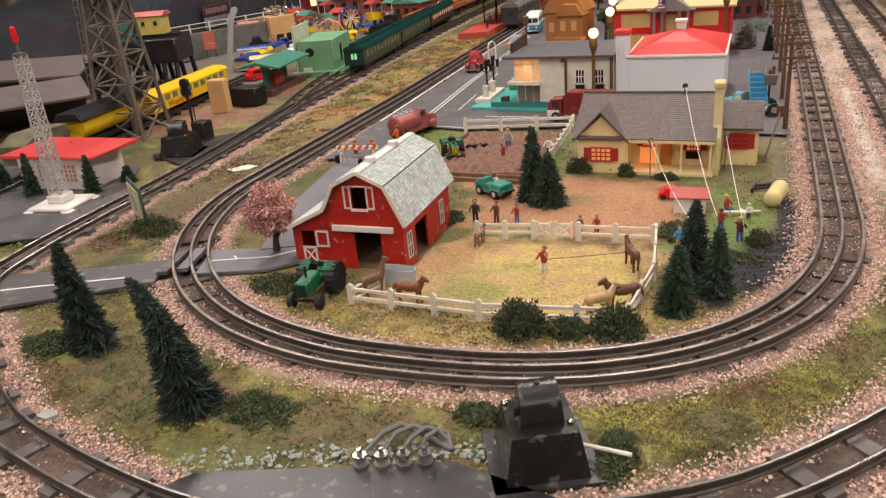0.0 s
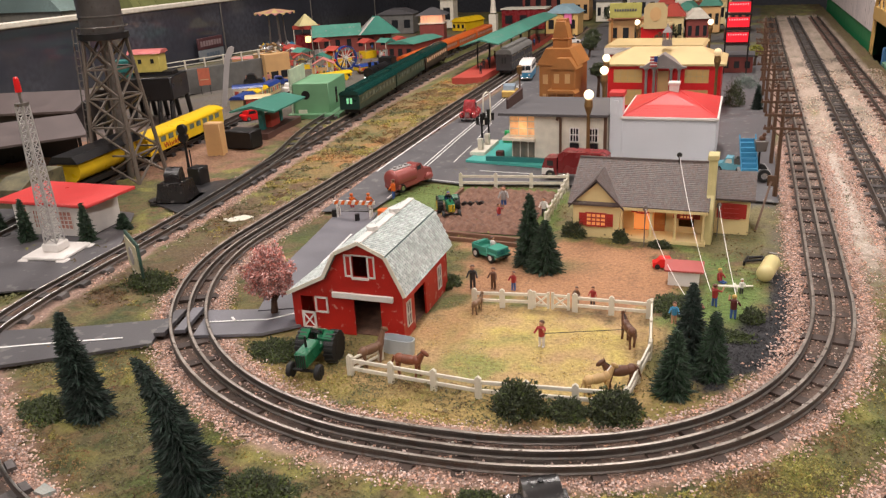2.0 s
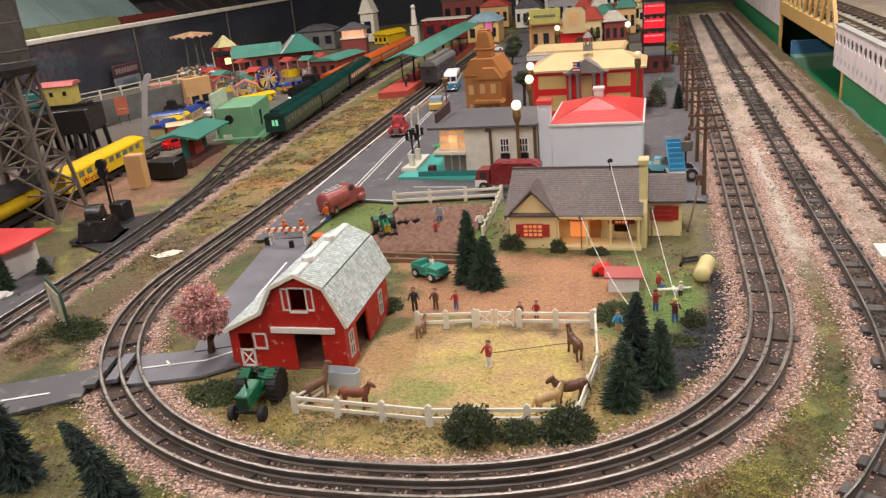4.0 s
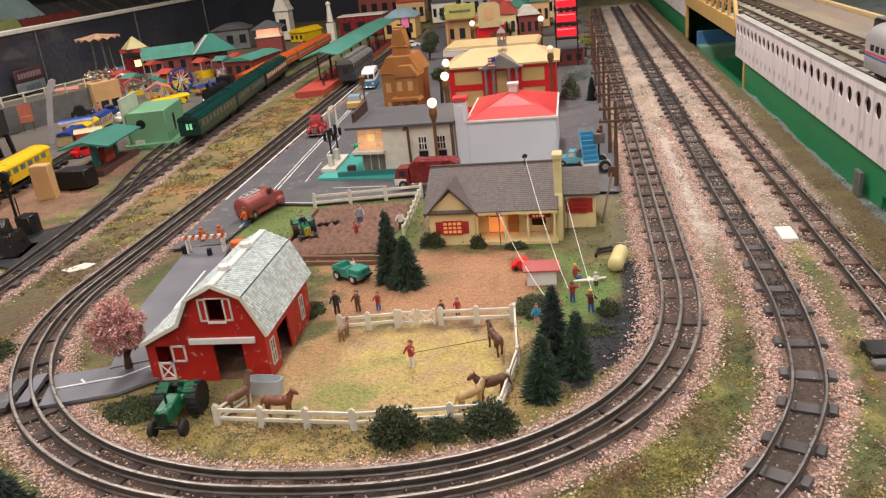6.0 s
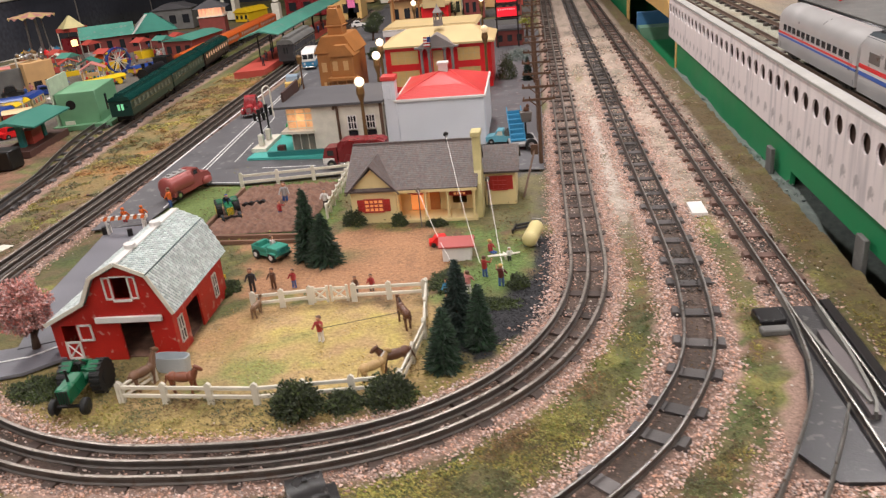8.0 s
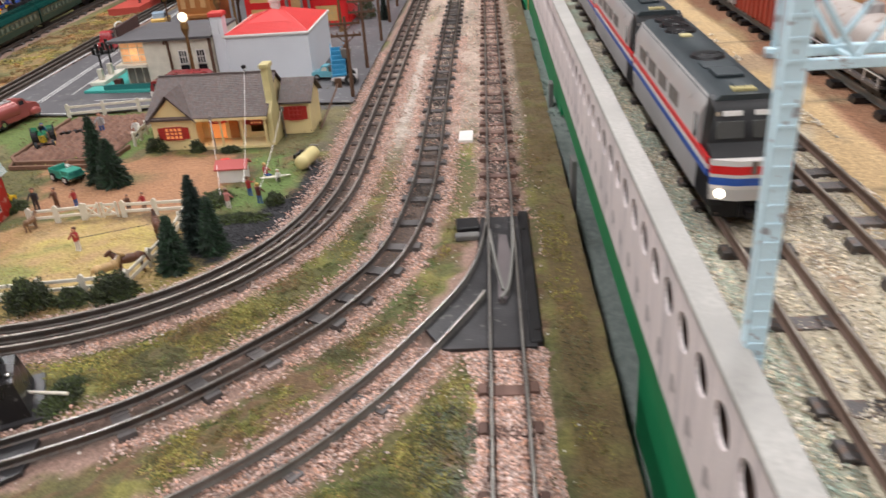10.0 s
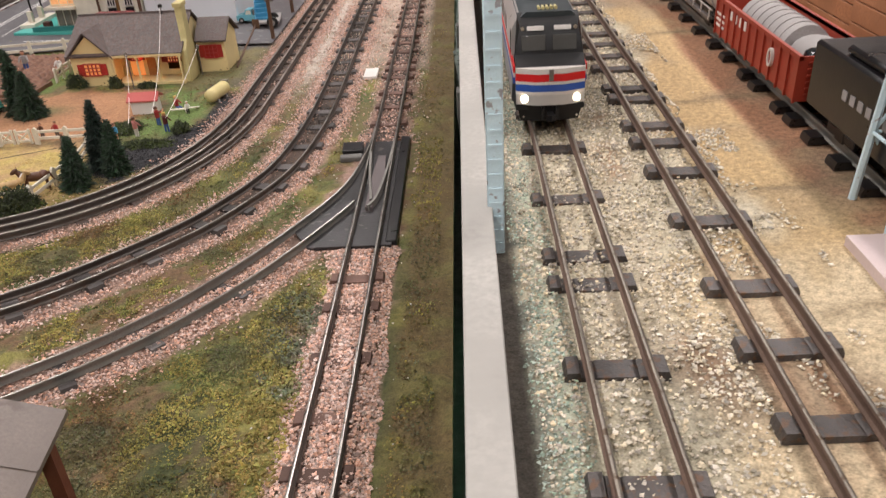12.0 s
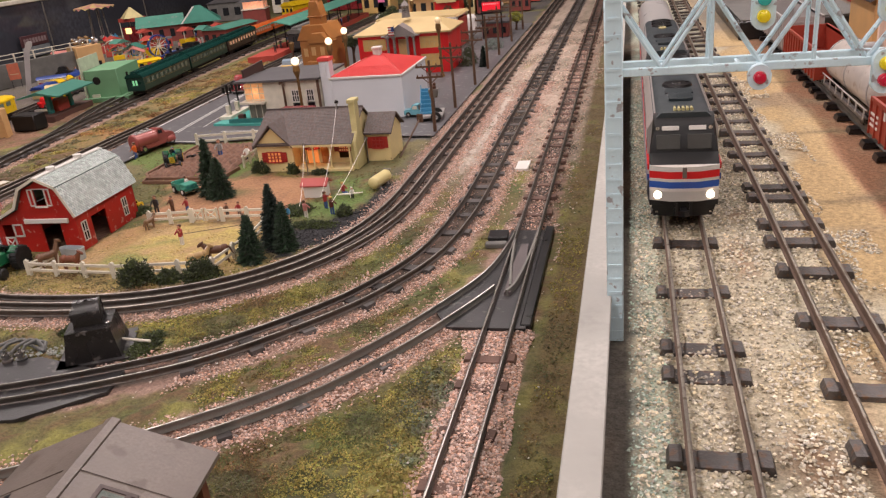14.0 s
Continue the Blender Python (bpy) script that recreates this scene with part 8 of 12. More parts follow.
bm = B()
box(bm, -0.0605, -0.0180, 0.0215, 0.0605, 0.0180, 0.0275)
part("waist_band", bm, M_WHITE, bus, bevel=0.002)
bm = B()
prism(bm, [(-0.0595, 0.027), (0.0595, 0.027), (0.054, 0.044), (0.044, 0.050), (-0.046, 0.050), (-0.056, 0.043)], -0.0170, 0.0170)
ub = part("upper_body", bm, M_WHITE, bus, bevel=0.006)
for k in range(7):
    bm = B()
    box(bm, -0.048 + k * 0.0140, -0.0176, 0.0300, -0.038 + k * 0.0140, 0.0176, 0.0400)
    part("window", bm, M_GLASSDARK, ub)
for s in (-1, 1):
    bm = B()
    prism(bm, [(-0.0600, 0.029), (-0.0582, 0.029), (-0.0555, 0.0405), (-0.0573, 0.0405)], s * 0.001, s * 0.0145)
    part("windscreen", bm, M_GLASSDARK, ub)
    bm = B()
    ball(bm, (-0.0600, s * 0.011, 0.016), 0.0018, 0.0030, 0.0030, sub=2)
    part("headlight", bm, M_SILVER, bus)
bm = B()
box(bm, -0.0640, -0.0165, 0.0060, -0.0600, 0.0165, 0.0095)
part("bumper", bm, M_CHROME, bus, bevel=0.001)
wheels(bus, (-0.036, 0.036), 0.0165, 0.0075, 0.004)

# red box truck
rt = thing("toy_box_truck", "maroon tarpaulin truck with a red and white cab", "toy truck", -0.238, 1.218, 0.0045, 176, "toy vehicles")
bm = B()
prism(bm, [(-0.045, 0.010), (0.022, 0.010), (0.022, 0.036), (0.016, 0.040), (-0.038, 0.040), (-0.045, 0.036)], -0.0135, 0.0135)
part("box_body", bm, M_MAROON, rt, bevel=0.0012)
for k in range(5):
    bm = B()
    box(bm, -0.040 + k * 0.0135, -0.0143, 0.010, -0.0385 + k * 0.0135, 0.0143, 0.0395)
    part("rib", bm, M_MAROON, rt)
bm = B()
prism(bm, [(0.024, 0.006), (0.045, 0.006), (0.045, 0.018), (0.041, 0.030), (0.024, 0.031)], -0.0125, 0.0125)
part("cab", bm, M_MAROON, rt, bevel=0.0012)
bm = B()
box(bm, 0.028, -0.0130, 0.006, 0.0458, 0.0130, 0.0165)
part("lower_cab", bm, M_WHITE, rt, bevel=0.001)
for s in (-1, 1):
    bm = B()
    box(bm, 0.029, s * 0.0124, 0.0195, 0.038, s * 0.0130, 0.0270)
    part("window", bm, M_GLASSDARK, rt)
wheels(rt, (-0.030, 0.033), 0.0140, 0.0068, 0.005)
bm = B()
cyl(bm, (0.006, 0.0136, 0.008), (0.020, 0.0136, 0.008), 0.003, n=10)
part("fuel_tank", bm, M_CHROME, rt)

rt.scale = (1.12, 1.12, 1.12)

# blue step loader with a grey bucket, and the small pickup behind it
ld = thing("toy_step_loader", "light blue stepped loading ramp with a grey bucket on a post", "toy loader", 0.014, 1.262, 0.0045, 8, "toy vehicles")
bm = B()
box(bm, -0.014, -0.012, 0.006, 0.030, 0.050, 0.011)
part("deck", bm, M_CONCRETE, ld, "pale grey flat deck", bevel=0.001)
for s in (-1, 1):
    bm = B()
    prism(bm, [(-0.004, 0.012), (0.004, 0.012), (0.044, 0.050), (0.044, 0.058)], s * 0.0115 - 0.0007, s * 0.0115 + 0.0007, "x")
    part("side_rail", bm, M_BLUE, ld)
for k in range(6):
    bm = B()
    box(bm, -0.0108, 0.000 + k * 0.0068, 0.012 + k * 0.0064, 0.0108, 0.0072 + k * 0.0068, 0.0150 + k * 0.0064)
    box(bm, -0.0108, 0.0062 + k * 0.0068, 0.010 + k * 0.0064, 0.0108, 0.0074 + k * 0.0068, 0.0200 + k * 0.0064)
    part("step", bm, M_BLUE, ld, smooth=False)
bm = B()
cyl(bm, (0.014, 0.012, 0.010), (0.014, 0.012, 0.042), 0.0016, n=8)
part("post", bm, M_DARKIRON, ld)
bm = B()
prism(bm, [(-0.0070, 0.040), (0.0070, 0.040), (0.0095, 0.056), (-0.0095, 0.056)], -0.0075, 0.0075)
bmesh.ops.translate(bm, verts=bm.verts, vec=(0.015, 0.012, 0))
bucket = part("bucket", bm, M_TIN, ld, "grey tapered bucket", bevel=0.0008)
bm = B()
ball(bm, (0.016, 0.012, 0.059), 0.0050, 0.0040, 0.0052, sub=2)
ball(bm, (0.018, 0.010, 0.065), 0.0030, 0.0028, 0.0034, sub=2)
part("load", bm, M_BROWNFIG, bucket, "rounded brown load")
wheels(ld, (0.018,), 0.020, 0.0095, 0.006)
bp = thing("toy_pickup", "light blue toy pickup with a grey bed behind the cottage", "toy truck", -0.014, 1.300, 0.0045, 172, "toy vehicles")
M_PALEBLUE = mat("pale_blue_enamel", (0.16, 0.45, 0.55), 0.32, 0, 0.2, 50, 700, 0.05)
bm = B()
prism(bm, [(-0.024, 0.005), (0.024, 0.005), (0.024, 0.013), (0.011, 0.015), (-0.024, 0.014)], -0.011, 0.011)
part("body", bm, M_PALEBLUE, bp, bevel=0.0014)
bm = B()
prism(bm, [(-0.006, 0.014), (0.011, 0.014), (0.006, 0.0235), (-0.004, 0.0235)], -0.0098, 0.0098)
cab2 = part("cab", bm, M_PALEBLUE, bp, bevel=0.0014)
for s in (-1, 1):
    bm = B()
    prism(bm, [(-0.004, 0.0155), (0.007, 0.0155), (0.004, 0.0220), (-0.003, 0.0220)], s * 0.0095, s * 0.0101)
    part("side_window", bm, M_OLDWHITE, cab2, "pale side window")
bm = B()
tray(bm, -0.025, -0.0105, 0.0135, -0.007, 0.0105, 0.0225, 0.0010)
part("bed", bm, M_HOPPER_DARK, bp, "grey bed")
wheels(bp, (-0.015, 0.015), 0.0112, 0.0052, 0.004)

# leaning stick and utility poles


def utility_pole(x, y, h, rz=0, arms=2):
    t = thing("toy_utility_pole", "brown plastic utility pole with cross arms", "utility pole", x, y, 0, rz, "utility poles")
    bm = B()
    cyl(bm, (0, 0, 0), (0, 0, h), 0.0034, 0.0022, 8)
    part("pole", bm, M_POLE, t)
    for k in range(arms):
        z = h - 0.010 - k * 0.018
        bm = B()
        box(bm, -0.0235, -0.0036, z - 0.0017, 0.0235, -0.0014, z + 0.0017)
        a = part("cross_arm", bm, M_POLE, t)
        for s in (-1, 1):
            bm = B()
            cyl(bm, (0, -0.002, z - 0.012), (s * 0.014, -0.002, z), 0.0009, n=5)
            part("brace", bm, M_POLE, a)
        for xx in (-0.0215, -0.013, 0.013, 0.0215):
            bm = B()
            cyl(bm, (xx, -0.0024, z + 0.0016), (xx, -0.0024, z + 0.0052), 0.0013, 0.0009, 6)
            part("insulator", bm, M_BROWNFIG, a)
    return t


for x, y, h in ((0.048, 1.180, 0.128), (0.047, 1.362, 0.130), (0.047, 1.582, 0.129), (0.044, 1.773, 0.130), (0.042, 1.970, 0.130), (0.044, 2.20, 0.130), (0.046, 2.45, 0.130)):
    utility_pole(x, y, h, random.Random(int(y * 100)).uniform(-6, 6))
st = thing("leaning_stick", "brown stick leaning against the first utility pole", "stick", 0.030, 1.075, 0)
bm = B()
cyl(bm, (-0.008, -0.04, 0.0), (0.010, 0.050, 0.045), 0.0016, n=6)
box(bm, 0.004, 0.043, 0.036, 0.014, 0.046, 0.050)
part("stick", bm, M_POLE, st)


# ---- street lamps ----
def street_lamp(x, y, h, r=0.0088, lit=True, post_m=None, label="bronze street lamp with a lit round globe"):
    t = thing("toy_street_lamp", label, "street lamp", x, y, 0.004, 0, "street lamps")
    bm = B()
    cyl(bm, (0, 0, 0), (0, 0, 0.008), 0.0065, 0.0045, 12)
    cyl(bm, (0, 0, 0.008), (0, 0, h - 0.030), 0.0032, 0.0027, 10)
    cyl(bm, (0, 0, h - 0.030), (0, 0, h - 0.018), 0.0030, 0.0068, 12)
    cyl(bm, (0, 0, h - 0.018), (0, 0, h - 0.008), 0.0068, 0.0060, 12)
    part("post", bm, post_m or M_BRASS, t)
    bm = B()
    ball(bm, (0, 0, h), r * 0.86, sub=3)
    part("globe", bm, M_GLOBE if lit else M_GLOBEDIM, t, "glowing white globe" if lit else "pale globe given a faint glow")
    if lit:
        glow_lamp(x, y - r * 1.5, h + 0.006, 0.012, (1.0, 0.74, 0.45), 0.004)


street_lamp(-0.225, 1.246, 0.126)
street_lamp(-0.236, 1.458, 0.131)
street_lamp(-0.258, 1.620, 0.131)
street_lamp(-0.054, 1.700, 0.131, 0.0088, False, None, "bronze street lamp with a pale globe given a faint glow")
street_lamp(-0.093, 2.30, 0.133)
street_lamp(-0.290, 2.36, 0.130)
street_lamp(-0.46, 3.0, 0.110, 0.009)
lp = thing("toy_street_lamp", "old brown lantern post by the street", "street lamp", -0.498, 1.86, 0.004, 0, "street lamps")
bm = B()
cyl(bm, (0, 0, 0), (0, 0, 0.062), 0.0022, 0.0018, 8)
part("post", bm, M_POLE, lp)
bm = B()
cyl(bm, (0, 0, 0.062), (0, 0, 0.080), 0.0055, 0.0075, 8)
cyl(bm, (0, 0, 0.080), (0, 0, 0.084), 0.008, 0.002, 8)
part("lantern", bm, M_BRASS, lp)
sr = thing("toy_arch_sign", "white curved pipe arch behind the maroon pickup", "arch", -0.500, 1.60, 0.004, 70)
bm = B()
P = [(-0.012, 0, 0)] + [(-0.012 * math.cos(a), 0, 0.055 + 0.010 * math.sin(a)) for a in np.linspace(0, math.pi, 9)] + [(0.012, 0, 0)]
for a, b in zip(P, P[1:]):
    cyl(bm, a, b, 0.0017, n=8)
part("arch", bm, M_OLDWHITE, sr)

# ---- filling station ----
fs = thing("toy_filling_station", "teal filling station apron with white island", "filling station", 0, 0, 0.0045)
bm = B()
prism(bm, [(-0.442, 1.285), (-0.300, 1.268), (-0.300, 1.46), (-0.405, 1.50), (-0.428, 1.42)], 0.0, 0.004, "z")
part("apron", bm, M_TEAL, fs, bevel=0.001)
bm = B()
box(bm, -0.405, 1.284, 0.004, -0.300, 1.290, 0.012)
part("kerb_wall", bm, M_TEALDARK, fs)
bm = B()
prism(bm, [(-0.445, 1.318), (-0.418, 1.318), (-0.420, 1.415), (-0.436, 1.415)], 0.004, 0.010, "z")
part("island", bm, M_OLDWHITE, fs, "white pump island", bevel=0.002)
for yy in (1.345, 1.385):
    bm = B()
    cyl(bm, (-0.430, yy, 0.010), (-0.430, yy, 0.055), 0.0017, n=8)
    for s in (-1, 1):
        cyl(bm, (-0.430, yy, 0.050), (-0.430 + s * 0.008, yy, 0.054), 0.0009, n=6)
        cyl(bm, (-0.430 + s * 0.008, yy, 0.053), (-0.430 + s * 0.008, yy, 0.066), 0.0026, 0.0032, 8)
    cyl(bm, (-0.430, yy, 0.055), (-0.430, yy, 0.072), 0.0028, 0.0034, 8)
    part("triple_lamp", bm, M_DARKIRON, fs, "black triple lantern post")
    bm = B()
    box(bm, -0.435, yy - 0.012, 0.010, -0.426, yy - 0.004, 0.030)
    part("pump", bm, M_OLDWHITE, fs, bevel=0.001)
bm = B()
box(bm, -0.392, 1.300, 0.004, -0.380, 1.312, 0.017)
part("bin", bm, mat("dark_red_brown", (0.10, 0.03, 0.025), 0.5), fs)

# ---- the diner ----
def build_diner():
    t = thing("toy_diner", "white shop with dark flat roof and lit display bay", "shop", -0.362, 1.292, 0.0045, 0)
    W, D, H = 0.160, 0.150, 0.082
    holes = [(0.0985, 0.028, 0.1145, 0.064), (0.1295, 0.028, 0.1455, 0.064)]
    bm = B()
    panel(bm, 0.040, 0, W, H, holes, 0, 0.002)
    box(bm, W - 0.002, 0.002, 0, W, D, H)
    box(bm, 0.0, D - 0.002, 0, W, D, H)
    part("wall", bm, M_OLDWHITE, t, smooth=False)
    for h in holes:
        sash(t, h[0], h[1] + 0.012, h[2], h[3], 0.0, M_WHITE, M_GLASSDARK, 3, 2, 0.0017, -0.0014)
        bm = B()
        box(bm, h[0] + 0.0010, -0.0012, h[1] - 0.002, h[2] - 0.0010, 0.0, h[1] + 0.010)
        part("lower_panel", bm, M_GLASSDARK, t, "dark lower window panel")
    M_BAY = mat("lit_display_bay", (0.8, 0.5, 0.25), 0.4, 0, 0.35, 90, 700, 0, col2=(0.35, 0.14, 0.06), emit=0.3, emitcol=(1.0, 0.52, 0.24))
    bm = B()
    box(bm, -0.004, 0.006, 0.045, 0.044, 0.05, H - 0.004)
    bay = part("display_bay", bm, M_BAY, t, "lit upper display bay", smooth=False)
    for k in range(3):
        bm = B()
        box(bm, -0.005, 0.0048, 0.046 + k * 0.012, 0.045, 0.0062, 0.0475 + k * 0.012)
        part("shelf", bm, M_OLDWHITE, bay)
    for k in range(4):
        bm = B()
        box(bm, -0.004 + k * 0.0153, 0.0045, 0.045, -0.003 + k * 0.0153, 0.006, H - 0.004)
        part("mullion", bm, M_OLDWHITE, bay)
    bm = B()
    prism(bm, [(-0.014, -0.006), (0.042, -0.010), (0.042, 0.03), (-0.014, 0.03)], 0.040, 0.0445, "z")
    part("canopy", bm, M_OLDWHITE, t, "white canopy", bevel=0.001)
    M_SHOPGLASS = mat("lower_shop_window", (0.25, 0.22, 0.17), 0.2, 0, 0.5, 70, 700, 0, col2=(0.10, 0.13, 0.12))
    bm = B()
    box(bm, 0.0, 0.006, 0.004, 0.042, 0.05, 0.040)
    lw = part("shop_window", bm, M_SHOPGLASS, t, "lower shop window")
    for k in range(4):
        bm = B()
        box(bm, 0.000 + k * 0.0135, 0.0045, 0.004, 0.0012 + k * 0.0135, 0.006, 0.040)
        part("mullion", bm, M_OLDWHITE, lw)
    bm = B()
    prism(bm, [(-0.020, -0.008), (W + 0.001, -0.006), (W + 0.001, D), (-0.004, D)], H, H + 0.004, "z")
    part("roof", bm, M_DARKROOF, t, "dark grey flat roof", bevel=0.0008)
    bm = B()
    prism(bm, [(0.030, H + 0.004), (0.125, H + 0.004), (0.125, H + 0.024), (0.030, H + 0.020)], -0.016, -0.012, "x")
    part("parapet", bm, mat("dark_brown_parapet", (0.07, 0.035, 0.03), 0.6), t)
    bm = B()
    P = [(0.084, -0.003, 0.0), (0.084, -0.003, H - 0.004), (0.081, -0.004, H + 0.002), (0.078, -0.003, H - 0.006)]
    for a, b in zip(P, P[1:]):
        cyl(bm, a, b, 0.0022, n=8)
    part("drainpipe", bm, M_POLE, t, "dark drainpipe")
    bm = B()
    box(bm, W - 0.006, -0.003, 0.0, W - 0.001, 0.0, H)
    part("corner_strip", bm, M_POLE, t)
    glow_lamp(-0.345, 1.288, 0.068, 0.006, (1.0, 0.55, 0.25), 0.003)


build_diner()

# ---- the pale shop with the red hip roof ----
ws = thing("toy_shop", "plain pale grey shop with a bright red hip roof", "shop", -0.198, 1.298, 0.0045, 0)
bm = B()
box(bm, 0.018, 0.0, 0.0, 0.160, 0.19, 0.080)
part("wall", bm, M_GREYWALL, ws, bevel=0.0006)
bm = B()
box(bm, 0.014, -0.003, 0.078, 0.163, 0.193, 0.0825)
part("cornice", bm, M_WHITE, ws, bevel=0.0008)
bm = B()
a, b, c, d = (bm.verts.new(p) for p in ((0.017, 0.0, 0.0828), (0.160, 0.0, 0.0828), (0.160, 0.19, 0.0828), (0.017, 0.19, 0.0828)))
e, f = bm.verts.new((0.082, 0.085, 0.108)), bm.verts.new((0.094, 0.105, 0.108))
for q in ((a, b, f, e), (b, c, f), (c, d, e, f), (d, a, e), (a, d, c, b)):
    bm.faces.new(q)
rf = part("roof", bm, M_REDROOF, ws, "bright red hip roof", smooth=False)
bm = B()
slope_tiles(bm, (0.020, 0.0005, 0.0832), (0.137, 0, 0), (0.030, 0.040, 0.0118), 8, 30, 0.0004, 0.1)
for v in bm.verts:
    u = (v.co.y - 0.0005) / 0.040
    v.co.x = min(max(v.co.x, 0.020 + u * 0.031), 0.157 - u * 0.030)
part("roof_tiles", bm, M_REDROOF, rf, kind="stuff", smooth=False)
bm = B()
for p, q in (((0.017, 0, 0.083), (0.082, 0.085, 0.1085)), ((0.160, 0, 0.083), (0.094, 0.105, 0.1085))):
    cyl(bm, p, q, 0.0010, n=5)
part("hip_cap", bm, M_REDROOF, rf)
bm = B()
box(bm, 0.080, 0.088, 0.100, 0.095, 0.103, 0.118)
box(bm, 0.078, 0.086, 0.118, 0.097, 0.105, 0.1225)
part("vent", bm, M_WHITE, ws, "white roof vent", bevel=0.0006)
bm = B()
box(bm, -0.002, -0.001, 0.0, 0.018, 0.022, 0.114)
box(bm, 0.004, -0.003, 0.085, 0.011, 0.0, 0.108)
part("chimney", bm, M_GREYWALL, ws, "pale grey square chimney", bevel=0.0006)
bm = B()
box(bm, -0.004, -0.003, 0.114, 0.020, 0.024, 0.121)
part("chimney_cap", bm, M_REDROOF, ws, "red chimney cap", bevel=0.0006)


# ---- the red civic building ----
def build_hall():
    t = thing("toy_town_hall", "bright red town hall with yellow roof and grey portico", "public building", -0.276, 1.760, 0.0045, 0)
    W, D, H = 0.230, 0.15, 0.100
    holes = [(0.012, 0.060, 0.072, 0.088), (0.012, 0.012, 0.072, 0.046), (0.158, 0.060, 0.206, 0.088), (0.158, 0.012, 0.206, 0.046)]
    bm = B()
    panel(bm, 0, 0, W, H, holes, 0, 0.003)
    part("wall", bm, M_REDWALL, t, smooth=False)
    for dims in ((0, 0.003, 0, 0.003, D, H), (W - 0.003, 0.003, 0, W, D, H), (0.003, D - 0.003, 0, W - 0.003, D, H)):
        bm = B()
        box(bm, *dims)
        part("wall", bm, M_REDWALL, t, smooth=False)
    for h in holes:
        bm = B()
        box(bm, h[0], 0.0012, h[1], h[2], 0.0028, h[3])
        wn = part("window_panel", bm, M_YELLOWPANEL, t, "tan window panel", smooth=False)
        for k in range(1, 4):
            bm = B()
            xx = h[0] + (h[2] - h[0]) * k / 4
            box(bm, xx - 0.0005, 0.0004, h[1], xx + 0.0005, 0.0012, h[3])
            part("mullion", bm, M_YELLOWROOF, wn)
        bm = B()
        box(bm, h[0], 0.0004, (h[1] + h[3]) / 2 - 0.0005, h[2], 0.0012, (h[1] + h[3]) / 2 + 0.0005)
        part("mullion", bm, M_YELLOWROOF, wn)
    bm = B()
    a, b, c, d = (bm.verts.new(p) for p in ((-0.008, -0.008, H), (W + 0.008, -0.008, H), (W + 0.008, D + 0.008, H), (-0.008, D + 0.008, H)))
    e, f = bm.verts.new((0.044, D / 2, 0.126)), bm.verts.new((W - 0.044, D / 2, 0.126))
    for q in ((a, b, f, e), (b, c, f), (c, d, e, f), (d, a, e), (a, d, c, b)):
        bm.faces.new(q)
    part("roof", bm, M_YELLOWROOF, t, "pale yellow hip roof", smooth=False)
    bm = B()
    box(bm, -0.009, -0.009, H - 0.004, W + 0.009, D + 0.009, H - 0.0002)
    part("eave", bm, M_YELLOWROOF, t)
    bm = B()
    prism(bm, [(0.074, 0.096), (0.156, 0.096), (0.115, 0.122)], -0.022, 0.020)
    prism(bm, [(0.068, 0.0935), (0.162, 0.0935), (0.162, 0.0965), (0.068, 0.0965)], -0.024, 0.010)
    part("pediment", bm, M_GREYSTONE, t, "grey pediment", smooth=False)
    for x in (0.082, 0.098, 0.132, 0.148):
        bm = B()
        cyl(bm, (x, -0.018, 0.004), (x, -0.018, 0.0935), 0.0034, 0.0028, 12)
        box(bm, x - 0.0045, -0.0225, 0.0, x + 0.0045, -0.0135, 0.004)
        box(bm, x - 0.0042, -0.0222, 0.090, x + 0.0042, -0.0138, 0.0935)
        part("column", bm, M_GREYSTONE, t)
    bm = B()
    box(bm, 0.104, -0.001, 0.0, 0.126, 0.002, 0.085)
    part("doorway", bm, M_TAN, t, "tan doorway")
    bm = B()
    cyl(bm, (0.115, D / 2 - 0.02, 0.130), (0.115, D / 2 - 0.02, 0.142), 0.011, 0.010, 10)
    for k in range(6):
        an = k * math.pi / 3
        cyl(bm, (0.115 + 0.0085 * math.cos(an), D / 2 - 0.02 + 0.0085 * math.sin(an), 0.142), (0.115 + 0.0085 * math.cos(an), D / 2 - 0.02 + 0.0085 * math.sin(an), 0.158), 0.0013, n=6)
    cyl(bm, (0.115, D / 2 - 0.02, 0.158), (0.115, D / 2 - 0.02, 0.168), 0.011, 0.004, 10)
    cyl(bm, (0.115, D / 2 - 0.02, 0.168), (0.115, D / 2 - 0.02, 0.176), 0.003, 0.0005, 8)
    part("cupola", bm, M_GREYSTONE, t, "grey open cupola")
    bm = B()
    cyl(bm, (0.105, -0.030, 0.0), (0.105, -0.030, 0.122), 0.0009, n=6)
    fl = part("flag_pole", bm, M_CHROME, t)
    for k in range(7):
        bm = B()
        box(bm, 0.090, -0.0305, 0.098 + k * 0.0030, 0.105, -0.0298, 0.1008 + k * 0.0030)
        part("flag_stripe", bm, M_REDTRIM if k % 2 == 0 else M_WHITE, fl)
    bm = B()
    box(bm, 0.098, -0.0308, 0.108, 0.105, -0.0295, 0.119)
    part("flag_canton", bm, M_NAVY, fl)


build_hall()

